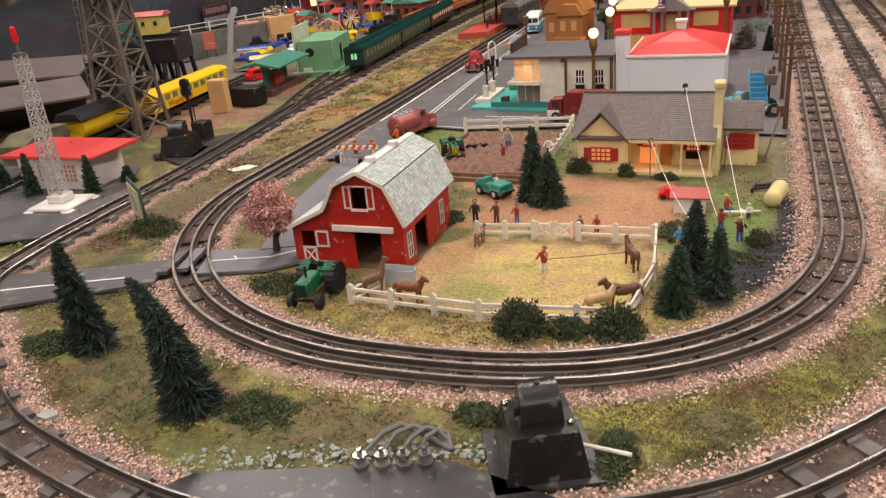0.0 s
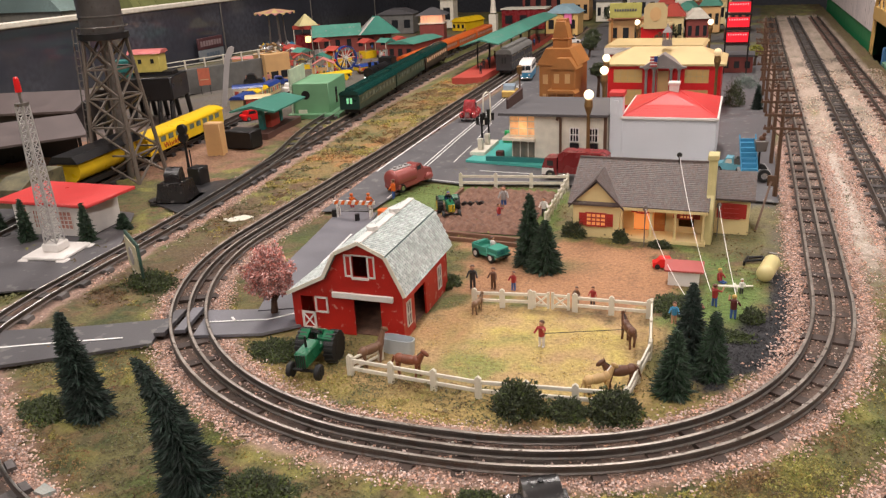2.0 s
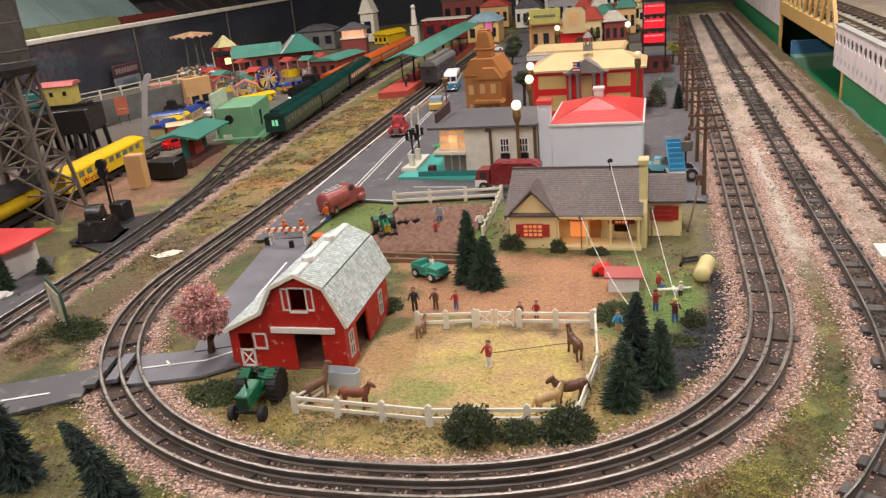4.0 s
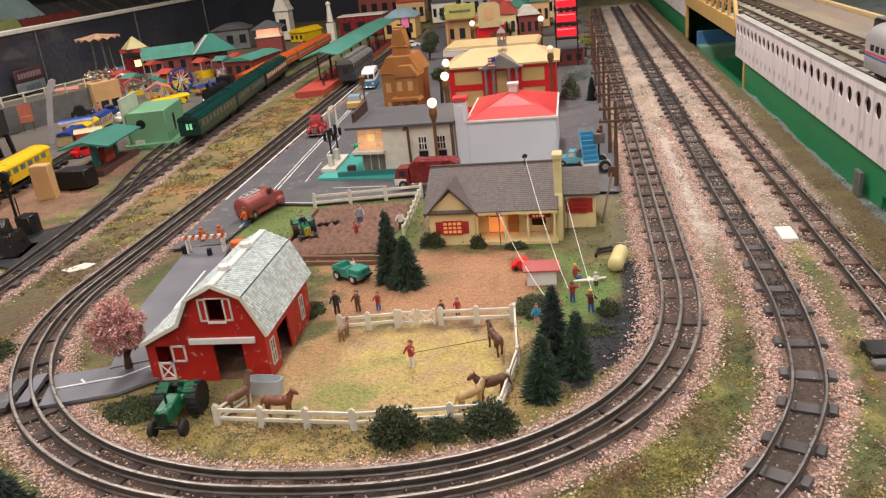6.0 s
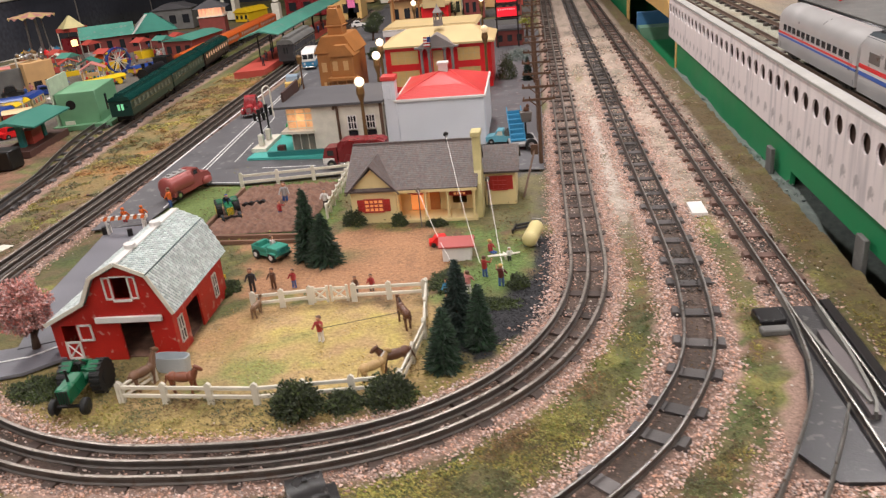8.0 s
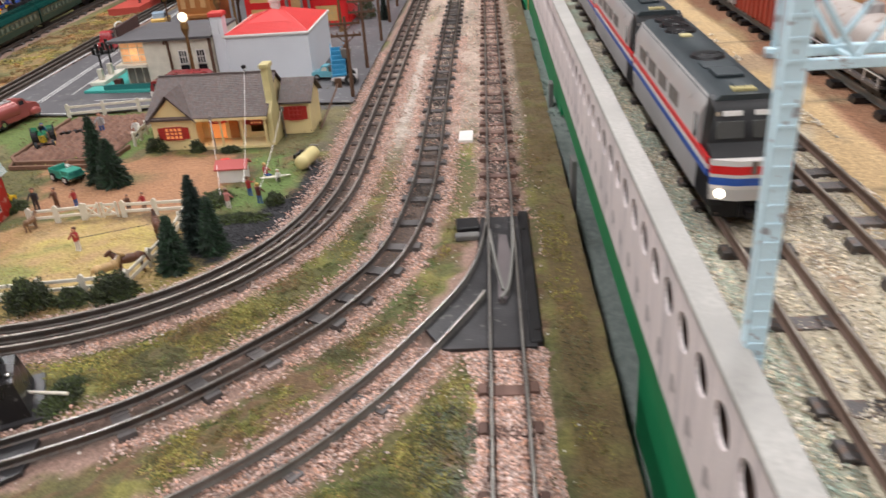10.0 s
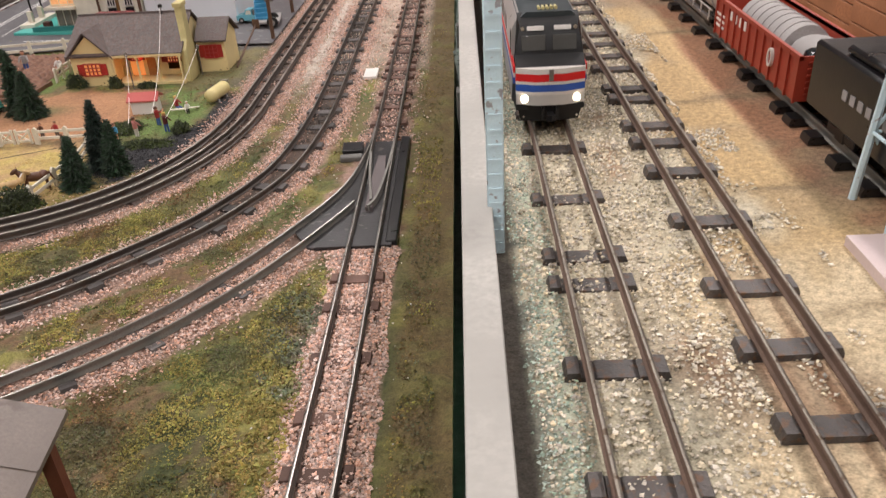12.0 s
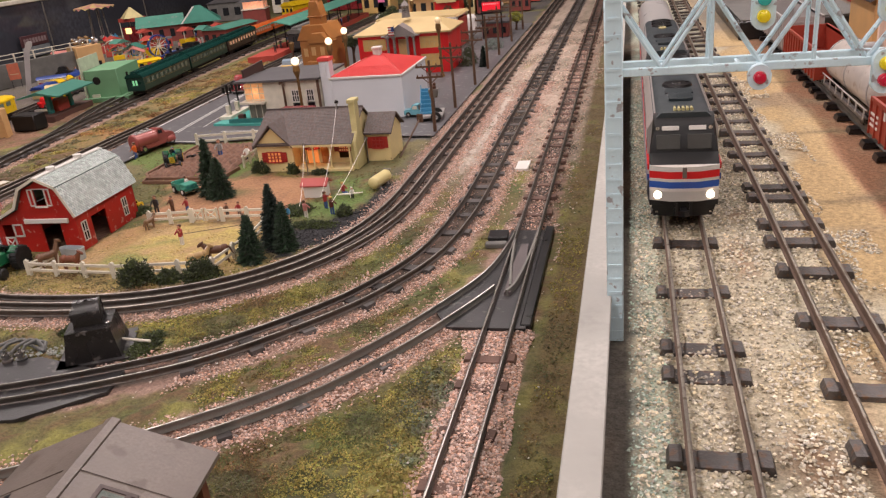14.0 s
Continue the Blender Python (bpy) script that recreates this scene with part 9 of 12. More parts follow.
# ---- the tall brown house ----
vh = thing("toy_victorian_house", "tall orange-brown wooden house with a stepped tower", "house", -0.380, 1.735, 0.0045, -4)
vh.scale = (0.92, 0.92, 1.0)
bm = B()
box(bm, -0.045, 0.0, 0.0, 0.045, 0.10, 0.100)
box(bm, -0.008, -0.022, 0.0, 0.048, 0.03, 0.095)
part("wall", bm, M_BROWNWOOD, vh, bevel=0.001)
bm = B()
prism(bm, [(-0.050, 0.100), (0.050, 0.100), (0.028, 0.135), (-0.028, 0.135)], -0.004, 0.104)
prism(bm, [(-0.012, 0.095), (0.052, 0.095), (0.034, 0.118), (0.006, 0.118)], -0.027, 0.034)
part("roof", bm, M_BROWNWOOD, vh, "stepped brown roof", smooth=False)
bm = B()
box(bm, -0.018, 0.022, 0.130, 0.018, 0.058, 0.152)
box(bm, -0.022, 0.018, 0.152, 0.022, 0.062, 0.155)
prism(bm, [(-0.019, 0.155), (0.019, 0.155), (0.011, 0.190), (-0.011, 0.190)], 0.021, 0.059)
box(bm, -0.012, 0.028, 0.190, 0.012, 0.052, 0.194)
part("tower", bm, M_BROWNWOOD, vh, "stepped square tower", bevel=0.0008)
bm = B()
prism(bm, [(-0.020, 0.046), (0.054, 0.046), (0.048, 0.052), (-0.014, 0.052)], -0.040, 0.0)
part("porch_roof", bm, M_BROWNWOOD, vh)
for x in (-0.015, 0.008, 0.030, 0.049):
    bm = B()
    cyl(bm, (x, -0.037, 0), (x, -0.037, 0.046), 0.0016, n=6)
    part("porch_post", bm, M_BROWNWOOD, vh)
for x, z in ((-0.030, 0.06), (0.004, 0.065), (0.030, 0.065), (-0.030, 0.018), (0.004, 0.016), (0.030, 0.016)):
    bm = B()
    yy = -0.0230 if x > -0.01 else -0.0010
    box(bm, x - 0.006, yy, z, x + 0.006, yy + 0.0016, z + 0.020)
    part("window", bm, M_TAN, vh, "tan window")
bush("toy_round_tree", "dark green round-topped toy tree behind the brown house", -0.300, 1.78, 0.018, 0.018, 0.026, M_BUSH, 61, 900, trunk=0.075, category="tree")
conifer(0.029, 1.805, 0.055, 0.013, "dark green toy tree beside the town hall", None, seed=62, count=1500, group="town trees")
bush("toy_tree_clump", "brown and dark green bushy clump beside the town hall", -0.018, 1.85, 0.022, 0.035, 0.055, M_BUSH, 63, 900, "town trees", category="tree")
bush("toy_tree_clump", "tangled grey-green shrubs behind the town hall", 0.006, 2.09, 0.030, 0.050, 0.030, M_STONE_GREEN, 66, 700, "town trees", category="tree")

# ---- the far town ----
fr = thing("toy_fire_house", "long white-topped red building behind the town hall", "public building", -0.338, 2.12, -0.004, -2)
bm = B()
box(bm, 0, 0, 0, 0.235, 0.16, 0.085)
part("wall", bm, M_PLATFORM, fr, bevel=0.001)
bm = B()
box(bm, -0.004, -0.006, 0.082, 0.240, 0.02, 0.098)
box(bm, -0.004, -0.006, 0.094, 0.240, 0.165, 0.098)
part("parapet", bm, M_WHITE, fr, "white parapet", bevel=0.001)
bm = B()
prism(bm, [(-0.006, 0.098), (0.242, 0.098), (0.236, 0.104), (0.0, 0.104)], 0.004, 0.16)
part("roof", bm, M_YELLOWROOF, fr)


def far_shop(label, x, y, w, d, h, wall_m, roof_m, rz=0, gable=0.0, cat="shop", wins=3, win_m=None):
    t = thing("toy_building", label, cat, x, y, 0.0045, rz, "far town buildings")
    bm = B()
    box(bm, -w / 2, 0, 0, w / 2, d, h)
    part("wall", bm, wall_m, t, bevel=0.001)
    bm = B()
    if gable:
        prism(bm, [(-w / 2 - 0.006, h), (w / 2 + 0.006, h), (w * 0.18, h + gable), (-w * 0.18, h + gable)], -0.006, d + 0.006)
    else:
        box(bm, -w / 2 - 0.004, -0.004, h, w / 2 + 0.004, d + 0.004, h + 0.005)
    part("roof", bm, roof_m, t, smooth=False)
    for k in range(wins):
        bm = B()
        x0 = -w / 2 + w * (k + 0.25) / wins
        box(bm, x0, -0.0012, h * 0.30, x0 + w * 0.5 / wins, 0.001, h * 0.72)
        part("window", bm, win_m or M_GLASSDARK, t)
    return t


sgb = thing("toy_shop_sign", "olive-yellow sign board on posts above a tan shop", "sign", -0.396, 2.90, 0.0045)
bm = B()
box(bm, -0.054, -0.003, 0.096, 0.054, 0.003, 0.146)
bo = part("board", bm, mat("olive_yellow_board", (0.46, 0.42, 0.11), 0.5), sgb, bevel=0.001)
for k in range(9):
    bm = B()
    box(bm, -0.038 + k * 0.0086, -0.0042, 0.118, -0.032 + k * 0.0086, -0.0028, 0.126)
    part("letter_bar", bm, M_DARKROOF, bo)
for sx in (-0.046, 0.046):
    bm = B()
    box(bm, sx - 0.003, 0.003, 0, sx + 0.003, 0.009, 0.14)
    part("post", bm, M_BROWNWOOD, sgb)
far_shop("tan open shop under the olive sign", -0.396, 2.92, 0.12, 0.10, 0.085, M_TAN, M_CRATE)
far_shop("red far shop with tall cream false front", -0.290, 2.86, 0.095, 0.09, 0.068, M_REDWALL, M_YELLOWROOF, wins=0)
for x0 in (-0.350, -0.340, -0.330, -0.320, -0.310):
    bm = B()
    box(bm, x0 - 0.002, 2.600, 0.004, x0 + 0.002, 2.604, 0.030)
    tagged(part("fence_board", bm, M_BROWNWOOD, None), "orange-brown upright fence board behind the red hall", "fence", "far fence boards")
for k in range(5):
    wx, wy = -0.60 + 0.055 * k, 3.02 + 0.13 * (k % 3)
    toy_car("toy_car", "small white toy car parked in the far town", wx, wy, 20 + 50 * k, 0.050, 0.022, 0.012, (M_WHITE, M_SILVER)[k % 2])
for label, x0, y0, c, e in (("lit pale blue sign box in the far town", -0.74, 3.30, (0.35, 0.45, 0.8), (0.5, 0.6, 1.0)), ("lit pink sign box in the far town", -0.675, 3.28, (0.8, 0.2, 0.4), (1.0, 0.2, 0.45))):
    t = thing("toy_sign_box", label, "sign", x0, y0, 0.0045)
    bm = B()
    box(bm, -0.020, 0.0, 0.0, 0.020, 0.012, 0.092)
    part("case", bm, M_OLDWHITE, t, bevel=0.001)
    bm = B()
    box(bm, -0.015, -0.0015, 0.045, 0.015, 0.001, 0.086)
    part("panel", bm, mat("lit_sign_panel", c, 0.5, 0, 0.5, 90, 700, 0, emit=0.12, emitcol=e), t)
gbn = thing("toy_white_bin", "round white toy bin with a domed lid", "bin", -0.135, 2.52, 0.0045)
bm = B()
cyl(bm, (0, 0, 0), (0, 0, 0.040), 0.018, n=18)
part("drum", bm, M_WHITE, gbn, bevel=0.001)
bm = B()
cyl(bm, (0, 0, 0.040), (0, 0, 0.050), 0.018, 0.011, 18)
part("lid", bm, M_WHITE, gbn)
ff = thing("toy_false_front", "tall cream shop front with a round emblem", "shop", -0.290, 2.853, 0.0045)
ff.scale = (0.85, 1, 1.05)
bm = B()
prism(bm, [(-0.045, 0.06), (0.045, 0.06), (0.045, 0.125), (0.03, 0.14), (-0.03, 0.14), (-0.045, 0.125)], -0.004, 0.0)
part("front", bm, M_YELLOWROOF, ff)
bm = B()
cyl(bm, (0, -0.0055, 0.105), (0, -0.0035, 0.105), 0.022, n=20)
part("emblem", bm, M_TAN, ff)
# red neon tower sign
ns = thing("toy_neon_sign", "tall dark tower with stacked glowing red sign panels", "sign", -0.024, 2.28, 0.0045)
ns.scale = (0.64, 1, 1)
bm = B()
for sx in (-0.045, 0.045):
    box(bm, sx - 0.003, 0, 0, sx + 0.003, 0.006, 0.26)
part("mast", bm, M_DARKIRON, ns)
M_NEON = mat("glowing_red_sign", (0.8, 0.02, 0.03), 0.4, 0, 0.2, 60, 700, 0, emit=0.6, emitcol=(1.0, 0.014, 0.04))
M_NEONBULB = mat("pale_lit_bulb", (1.0, 0.6, 0.6), 0.4, 0, 0.1, emit=1.0, emitcol=(1.0, 0.45, 0.5))
for k in range(5):
    bm = B()
    box(bm, -0.050, -0.012, 0.075 + k * 0.038, 0.050, 0.010, 0.079 + k * 0.038)
    part("shelf", bm, M_DARKIRON, ns)
    bm = B()
    box(bm, -0.042, -0.004, 0.083 + k * 0.038, 0.042, 0.002, 0.107 + k * 0.038)
    pn = part("panel", bm, M_NEON, ns, "glowing red panel")
    for q in range(8):
        bm = B()
        box(bm, -0.036 + q * 0.0095, -0.0052, 0.100 + k * 0.038, -0.0325 + q * 0.0095, -0.0038, 0.1035 + k * 0.038)
        part("bulb", bm, M_NEONBULB, pn)
far_shop("dark shed below the red sign tower", -0.02, 2.30, 0.08, 0.08, 0.042, M_BRICK, M_DARKROOF)
bush("toy_round_tree", "yellow-green toy shrub beside the track", 0.026, 2.44, 0.020, 0.02, 0.03, mat("yellow_green_foam", (0.30, 0.30, 0.03), 0.9, 0, 0.4, 80, 900, 0.2, island=0.4), 64, 700, trunk=0.03, category="tree")
rnd = random.Random(12)
ROOFS = (M_ROOFGREEN, M_DARKROOF, M_YELLOWROOF, M_PLATFORM, M_OLDWHITE, M_BROWNWOOD)
WALLS = (M_OLDWHITE, M_BRICK, M_CREAM, M_TAN, M_PLATFORM, M_GREENBLDG)
WORDS_W = ("white", "brick red", "cream", "tan", "red", "pale green")
WORDS_R = ("sea-green", "dark grey", "pale yellow", "red", "off-white", "brown")
for k in range(16):
    i, j = rnd.randrange(6), rnd.randrange(6)
    x, y = -0.33 + (k % 4) * 0.095 + rnd.uniform(-0.02, 0.02), 2.98 + (k // 4) * 0.33
    far_shop(WORDS_W[i] + " toy house with a " + WORDS_R[j] + " roof in far town", x, y, 0.075, 0.09, rnd.uniform(0.05, 0.10), WALLS[i], ROOFS[j], rnd.uniform(-8, 8), rnd.choice((0, 0.03, 0.04)), "house")
for k in range(3):
    bush("toy_round_tree", "dark green toy tree in the far town", -0.33 + rnd.uniform(-0.02, 0.4), 2.75 + k * 0.22, 0.02, 0.02, 0.035, M_BUSH, 70 + k, 350, "far trees", trunk=0.03, category="tree")

# ---- lattice mast, white shed, billboard ----
def lattice(parent, base, top, h0, h1, levels, r, material, name="leg"):
    """Four legs between two squares with crossed braces on each side."""
    b, t = base, top
    cs = ((-1, -1), (1, -1), (1, 1), (-1, 1))

    def at(c, u):
        k = b + (t - b) * u
        return Vector((c[0] * k, c[1] * k, h0 + (h1 - h0) * u))
    for c in cs:
        bm = B()
        cyl(bm, at(c, 0), at(c, 1), r, r * 0.9, 6)
        part(name, bm, material, parent)
    for i in range(levels):
        u0, u1 = i / levels, (i + 1) / levels
        for c, d in zip(cs, cs[1:] + cs[:1]):
            for p, q in ((at(c, u0), at(d, u1)), (at(d, u0), at(c, u1)), (at(c, u1), at(d, u1))):
                bm = B()
                cyl(bm, p, q, r * 0.55, n=5)
                part("brace", bm, material, parent)


M_MAST = mat("pale_grey_mast_paint", (0.50, 0.48, 0.46), 0.45, 0.2, 0.25, 60, 700, 0.06)
ms = thing("toy_beacon_mast", "pale grey lattice mast with a red beacon on a white base", "mast", -0.825, 0.757, 0.0, 10)
bm = B()
prism(bm, [(-0.030, -0.030), (0.030, -0.030), (0.030, 0.030), (-0.030, 0.030)], 0.004, 0.009, "z")
for sx in (-1, 1):
    for sy in (-1, 1):
        box(bm, sx * 0.034, sy * 0.034, 0.0, sx * 0.020, sy * 0.020, 0.006)
box(bm, -0.012, -0.012, 0.009, 0.012, 0.012, 0.020)
part("base", bm, M_WHITE, ms, "white footed base", bevel=0.0015)
lattice(ms, 0.0085, 0.0052, 0.020, 0.196, 16, 0.0012, M_MAST)
bm = B()
box(bm, -0.006, -0.006, 0.195, 0.006, 0.006, 0.199)
cyl(bm, (0, 0, 0.199), (0, 0, 0.212), 0.0016, n=8)
part("top_plate", bm, M_TIN, ms)
bm = B()
cyl(bm, (0, 0, 0.212), (0, 0, 0.226), 0.0040, 0.0034, 12)
ball(bm, (0, 0, 0.227), 0.0034, sub=2)
part("beacon", bm, M_REDWALL, ms, "red beacon cap")
apron = flat_patch("pavement", "dark grey card apron round the white shed", [(-0.745, 0.66), (-0.76, 0.80), (-0.84, 0.92), (-1.15, 0.95), (-1.15, 0.62), (-0.86, 0.60)], 0.0045, M_TAR, 0.002)

sd = thing("toy_motel_shed", "low white building with a flat bright red roof", "building", -0.944, 0.806, 0.0045, 5)
M_BRICKWIN = mat("pink_brick_panel", (0.52, 0.25, 0.20), 0.5, 0, 0.3, 150, 700, 0.1)
bm = B()
box(bm, 0.0, 0.0, 0.0, 0.118, 0.070, 0.044)
part("wall", bm, M_WHITE, sd, bevel=0.0008)
for x0, x1 in ((0.032, 0.050), (0.068, 0.096)):
    sash(sd, x0, 0.010, x1, 0.036, 0.0, M_WHITE, M_BRICKWIN, 4, 4, 0.0010, -0.0014)
bm = B()
box(bm, 0.008, -0.0010, 0.0, 0.022, 0.001, 0.038)
part("door", bm, M_BRICKWIN, sd, "pink door")
bm = B()
prism(bm, [(-0.026, -0.002), (0.132, -0.010), (0.150, 0.072), (-0.012, 0.084)], 0.044, 0.0485, "z")
bmesh.ops.translate(bm, verts=[v for v in bm.verts if v.co.y > 0.05], vec=(0, 0, 0.004))
part("roof", bm, M_REDROOF, sd, "flat bright red roof", bevel=0.0008)
for x, y, h, s in ((-0.904, 0.785, 0.064, 81), (-0.816, 0.803, 0.058, 82), (-0.806, 0.860, 0.026, 83), (-0.985, 0.81, 0.040, 84)):
    conifer(x, y, h, 0.013, "small dark green conifer beside the white shed", M_NEEDLE2, seed=s, count=1300, group="shed conifers")
bb = thing("toy_billboard", "green-backed billboard with a blank cream face", "billboard", -0.655, 0.712, 0.0, -37)
bm = B()
box(bm, -0.034, -0.002, 0.012, 0.034, 0.001, 0.056)
part("board", bm, mat("dark_green_board", (0.03, 0.075, 0.055), 0.5), bb, bevel=0.001)
bm = B()
box(bm, -0.029, -0.0032, 0.016, 0.029, -0.0018, 0.051)
fc = part("face", bm, mat("cream_poster", (0.55, 0.50, 0.34), 0.6, 0, 0.2), bb, "cream poster face")
bm = B()
cyl(bm, (0, -0.0042, 0.033), (0, -0.0030, 0.033), 0.011, n=20)
part("emblem", bm, M_CONCRETE, fc, "grey round emblem")
for x in (-0.024, 0.024):
    bm = B()
    box(bm, x - 0.002, -0.001, 0.0, x + 0.002, 0.002, 0.014)
    part("leg", bm, M_OLDWHITE, bb)


# ---- switch machines ----
M_BLACKSATIN = mat("satin_black_casting", (0.018, 0.016, 0.016), 0.28, 0.1, 0.4, 40, 500, 0.12, spot=0.06, spotcol=(0.10, 0.09, 0.085))


def switch_machine(x, y, rz, label, lamps=True):
    t = thing("switch_machine", label, "switch machine", x, y, 0.0, rz, "switch machines")
    bm = B()
    prism(bm, [(-0.032, -0.030), (0.032, -0.030), (0.032, 0.032), (-0.032, 0.032)], 0.0, 0.004, "z")
    part("base_plate", bm, M_BLACKPLATE, t, bevel=0.0012)
    bm = B()

    def frustum(w0, d0, z0, w1, d1, z1, y0=0.0):
        a = [bm.verts.new((sx * w0, y0 + sy * d0, z0)) for sx, sy in ((-1, -1), (1, -1), (1, 1), (-1, 1))]
        b = [bm.verts.new((sx * w1, y0 + sy * d1, z1)) for sx, sy in ((-1, -1), (1, -1), (1, 1), (-1, 1))]
        for i in range(4):
            bm.faces.new((a[i], a[(i + 1) % 4], b[(i + 1) % 4], b[i]))
        bm.faces.new(a[::-1])
        bm.faces.new(b)
    frustum(0.0245, 0.0250, 0.004, 0.0195, 0.0200, 0.0325)
    part("housing", bm, M_BLACKSATIN, t, "glossy black stepped housing", bevel=0.0014)
    bm = B()
    prism(bm, [(-0.0105, 0.0325), (-0.0090, 0.0440), (-0.0070, 0.0478), (-0.0035, 0.0508), (0.0010, 0.0528), (0.0055, 0.0535), (0.0090, 0.0525), (0.0100, 0.0325)], -0.0130, 0.0130, "x")
    for v in bm.verts:
        v.co.x *= 1 - 6.0 * (v.co.z - 0.0325)
    cap = part("lamp_house", bm, M_BLACKSATIN, t, "black round-topped lamp house", bevel=0.0006)
    bm = B()
    cyl(bm, (-0.0150, 0.0, 0.0410), (-0.0115, 0.0, 0.0410), 0.0055, n=16)
    part("lens_ring", bm, M_DARKIRON, cap)
    bm = B()
    cyl(bm, (0.0, 0.003, 0.0530), (0.0, 0.003, 0.0541), 0.0018, n=10)
    part("vent", bm, M_BLACK, cap)
    for sx, sy in ((-0.0175, 0.016), (0.0165, -0.010)):
        bm = B()
        ball(bm, (sx, sy, 0.0335), 0.0022, 0.0022, 0.0016)
        part("screw", bm, M_CHROME, t)
    return t


sw = switch_machine(-0.1008, 0.4131, 26, "large black stepped switch machine beside the front track")
bm = B()
cyl(bm, (0.020, 0.000, 0.0105), (0.050, -0.018, 0.0105), 0.0014, n=8)
part("throw_rod", bm, M_OLDWHITE, sw, "pale throw rod")
switch_machine(-0.823, 1.000, 12, "large black stepped switch machine beside the siding track")
flat_patch("switch_plate", "dark painted steel switch plate with pale chips", [(-0.345, 0.283), (-0.300, 0.345), (-0.215, 0.372), (-0.150, 0.395), (-0.085, 0.380), (-0.050, 0.378), (-0.045, 0.345), (-0.10, 0.30), (-0.22, 0.275)],
           0.0040, M_BLACKPLATE, 0.003)
flat_patch("switch_plate", "dark steel plate under the siding switch", [(-0.735, 0.93), (-0.760, 0.93), (-0.865, 0.98), (-0.865, 1.06), (-0.80, 1.12), (-0.785, 1.17), (-0.757, 1.17)], 0.0040, M_BLACKPLATE, 0.003)
flat_patch("switch_plate", "black steel plate under the straight track switch", [(0.294, 0.470), (0.294, 0.705), (0.250, 0.705), (0.247, 0.62), (0.226, 0.54), (0.206, 0.500), (0.222, 0.470)], 0.0045, M_BLACKPLATE, 0.003)
bm = B()
box(bm, 0.2885, 0.475, 0.0, 0.2985, 0.715, 0.0060)
tagged(part("switch_box", bm, M_BLACK, None, bevel=0.001), "long black cover beside the straight track switch", "switch box")
pt = thing("switch_points", "grey point blades and frog of the straight track switch", "switch points", 0, 0, 0)
for p in ([(0.2825, 0.70), (0.280, 0.62), (0.2745, 0.555), (0.268, 0.535)], [(0.2590, 0.665), (0.2640, 0.60), (0.2700, 0.548)]):
    bm = B()
    sweep(bm, [(x, y, 0.0045) for x, y in smooth_path(p, 0.006)], [(-0.0016, 0), (0.0016, 0), (0.0012, 0.0062), (-0.0012, 0.0062)])
    part("blade", bm, M_RAIL_GREY, pt)
bm = B()
prism(bm, [(0.2655, 0.535), (0.272, 0.535), (0.279, 0.60), (0.2755, 0.655), (0.2680, 0.655), (0.2655, 0.60)], 0.0045, 0.0085, "z")
part("cover", bm, mat("brown_grey_cover", (0.12, 0.10, 0.10), 0.5, 0.2), pt)
smt = thing("switch_motor", "small dark switch motor box beside the switch", "switch motor", 0.238, 0.685, 0.0, 4)
bm = B()
box(bm, -0.012, -0.012, 0.0, 0.011, 0.012, 0.009)
part("case", bm, M_BLACK, smt, bevel=0.0012)
bm = B()
box(bm, -0.014, -0.025, 0.0, 0.010, -0.0145, 0.006)
part("end_cover", bm, M_HOPPER_DARK, smt, bevel=0.0012)
flat_patch("white_card", "small white card tag between the tracks", [(0.2215, 0.945), (0.2395, 0.945), (0.2395, 0.985), (0.2215, 0.985)], 0.0045, M_WHITE, 0.004)
for k, c in enumerate(((0.10, 0.12, 0.10), (0.16, 0.15, 0.12), (0.12, 0.10, 0.09), (0.05, 0.05, 0.05))):
    t = thing("terminal_post", "brass screw terminal with a coloured washer", "terminal", -0.203 + k * 0.0125, 0.377 + k * 0.004, 0.0035, 0, "front terminals")
    bm = B()
    cyl(bm, (0, 0, 0), (0, 0, 0.0022), 0.0050, n=14)
    part("washer", bm, mat("terminal_washer", c, 0.4), t)
    bm = B()
    cyl(bm, (0, 0, 0.0022), (0, 0, 0.0060), 0.0034, n=6)
    cyl(bm, (0, 0, 0.0060), (0, 0, 0.0085), 0.0042, n=14)
    cyl(bm, (0, 0, 0.0085), (0, 0, 0.0125), 0.0016, n=8)
    part("nut", bm, M_CHROME, t, "bright brass nut")
M_WIRE = mat("grey_wire_cover", (0.13, 0.13, 0.125), 0.5)
wr = thing("terminal_wires", "grey twisted wires behind the terminals", "wires", 0, 0, 0)
for k in range(4):
    bm = B()
    P = [(-0.205 + k * 0.011, 0.385 + k * 0.004, 0.006), (-0.200 + k * 0.010, 0.402, 0.010 + 0.002 * (k % 2)), (-0.190 + k * 0.008, 0.412, 0.012), (-0.170 + k * 0.004, 0.410 + 0.004 * (k % 3), 0.006), (-0.155, 0.405, 0.004)]
    for a, b in zip(P, P[1:]):
        cyl(bm, a, b, 0.0017, n=7)
        ball(bm, b, 0.0017, sub=1)
    part("wire", bm, M_WIRE, wr)
for pts in ([(-0.455, 0.376), (-0.44, 0.372), (-0.445, 0.365), (-0.455, 0.366)],):
    flat_patch("plaster_chip", "torn pale plaster patch at the edge of the turf", pts, 0.0045, M_PATCH, 0.003)
flat_patch("white_sign_plate", "flat cream wire plate lying on the turf", [(-0.690, 0.928), (-0.672, 0.920), (-0.655, 0.930), (-0.650, 0.948), (-0.668, 0.952)], 0.0030, M_OLDWHITE, 0.0010)

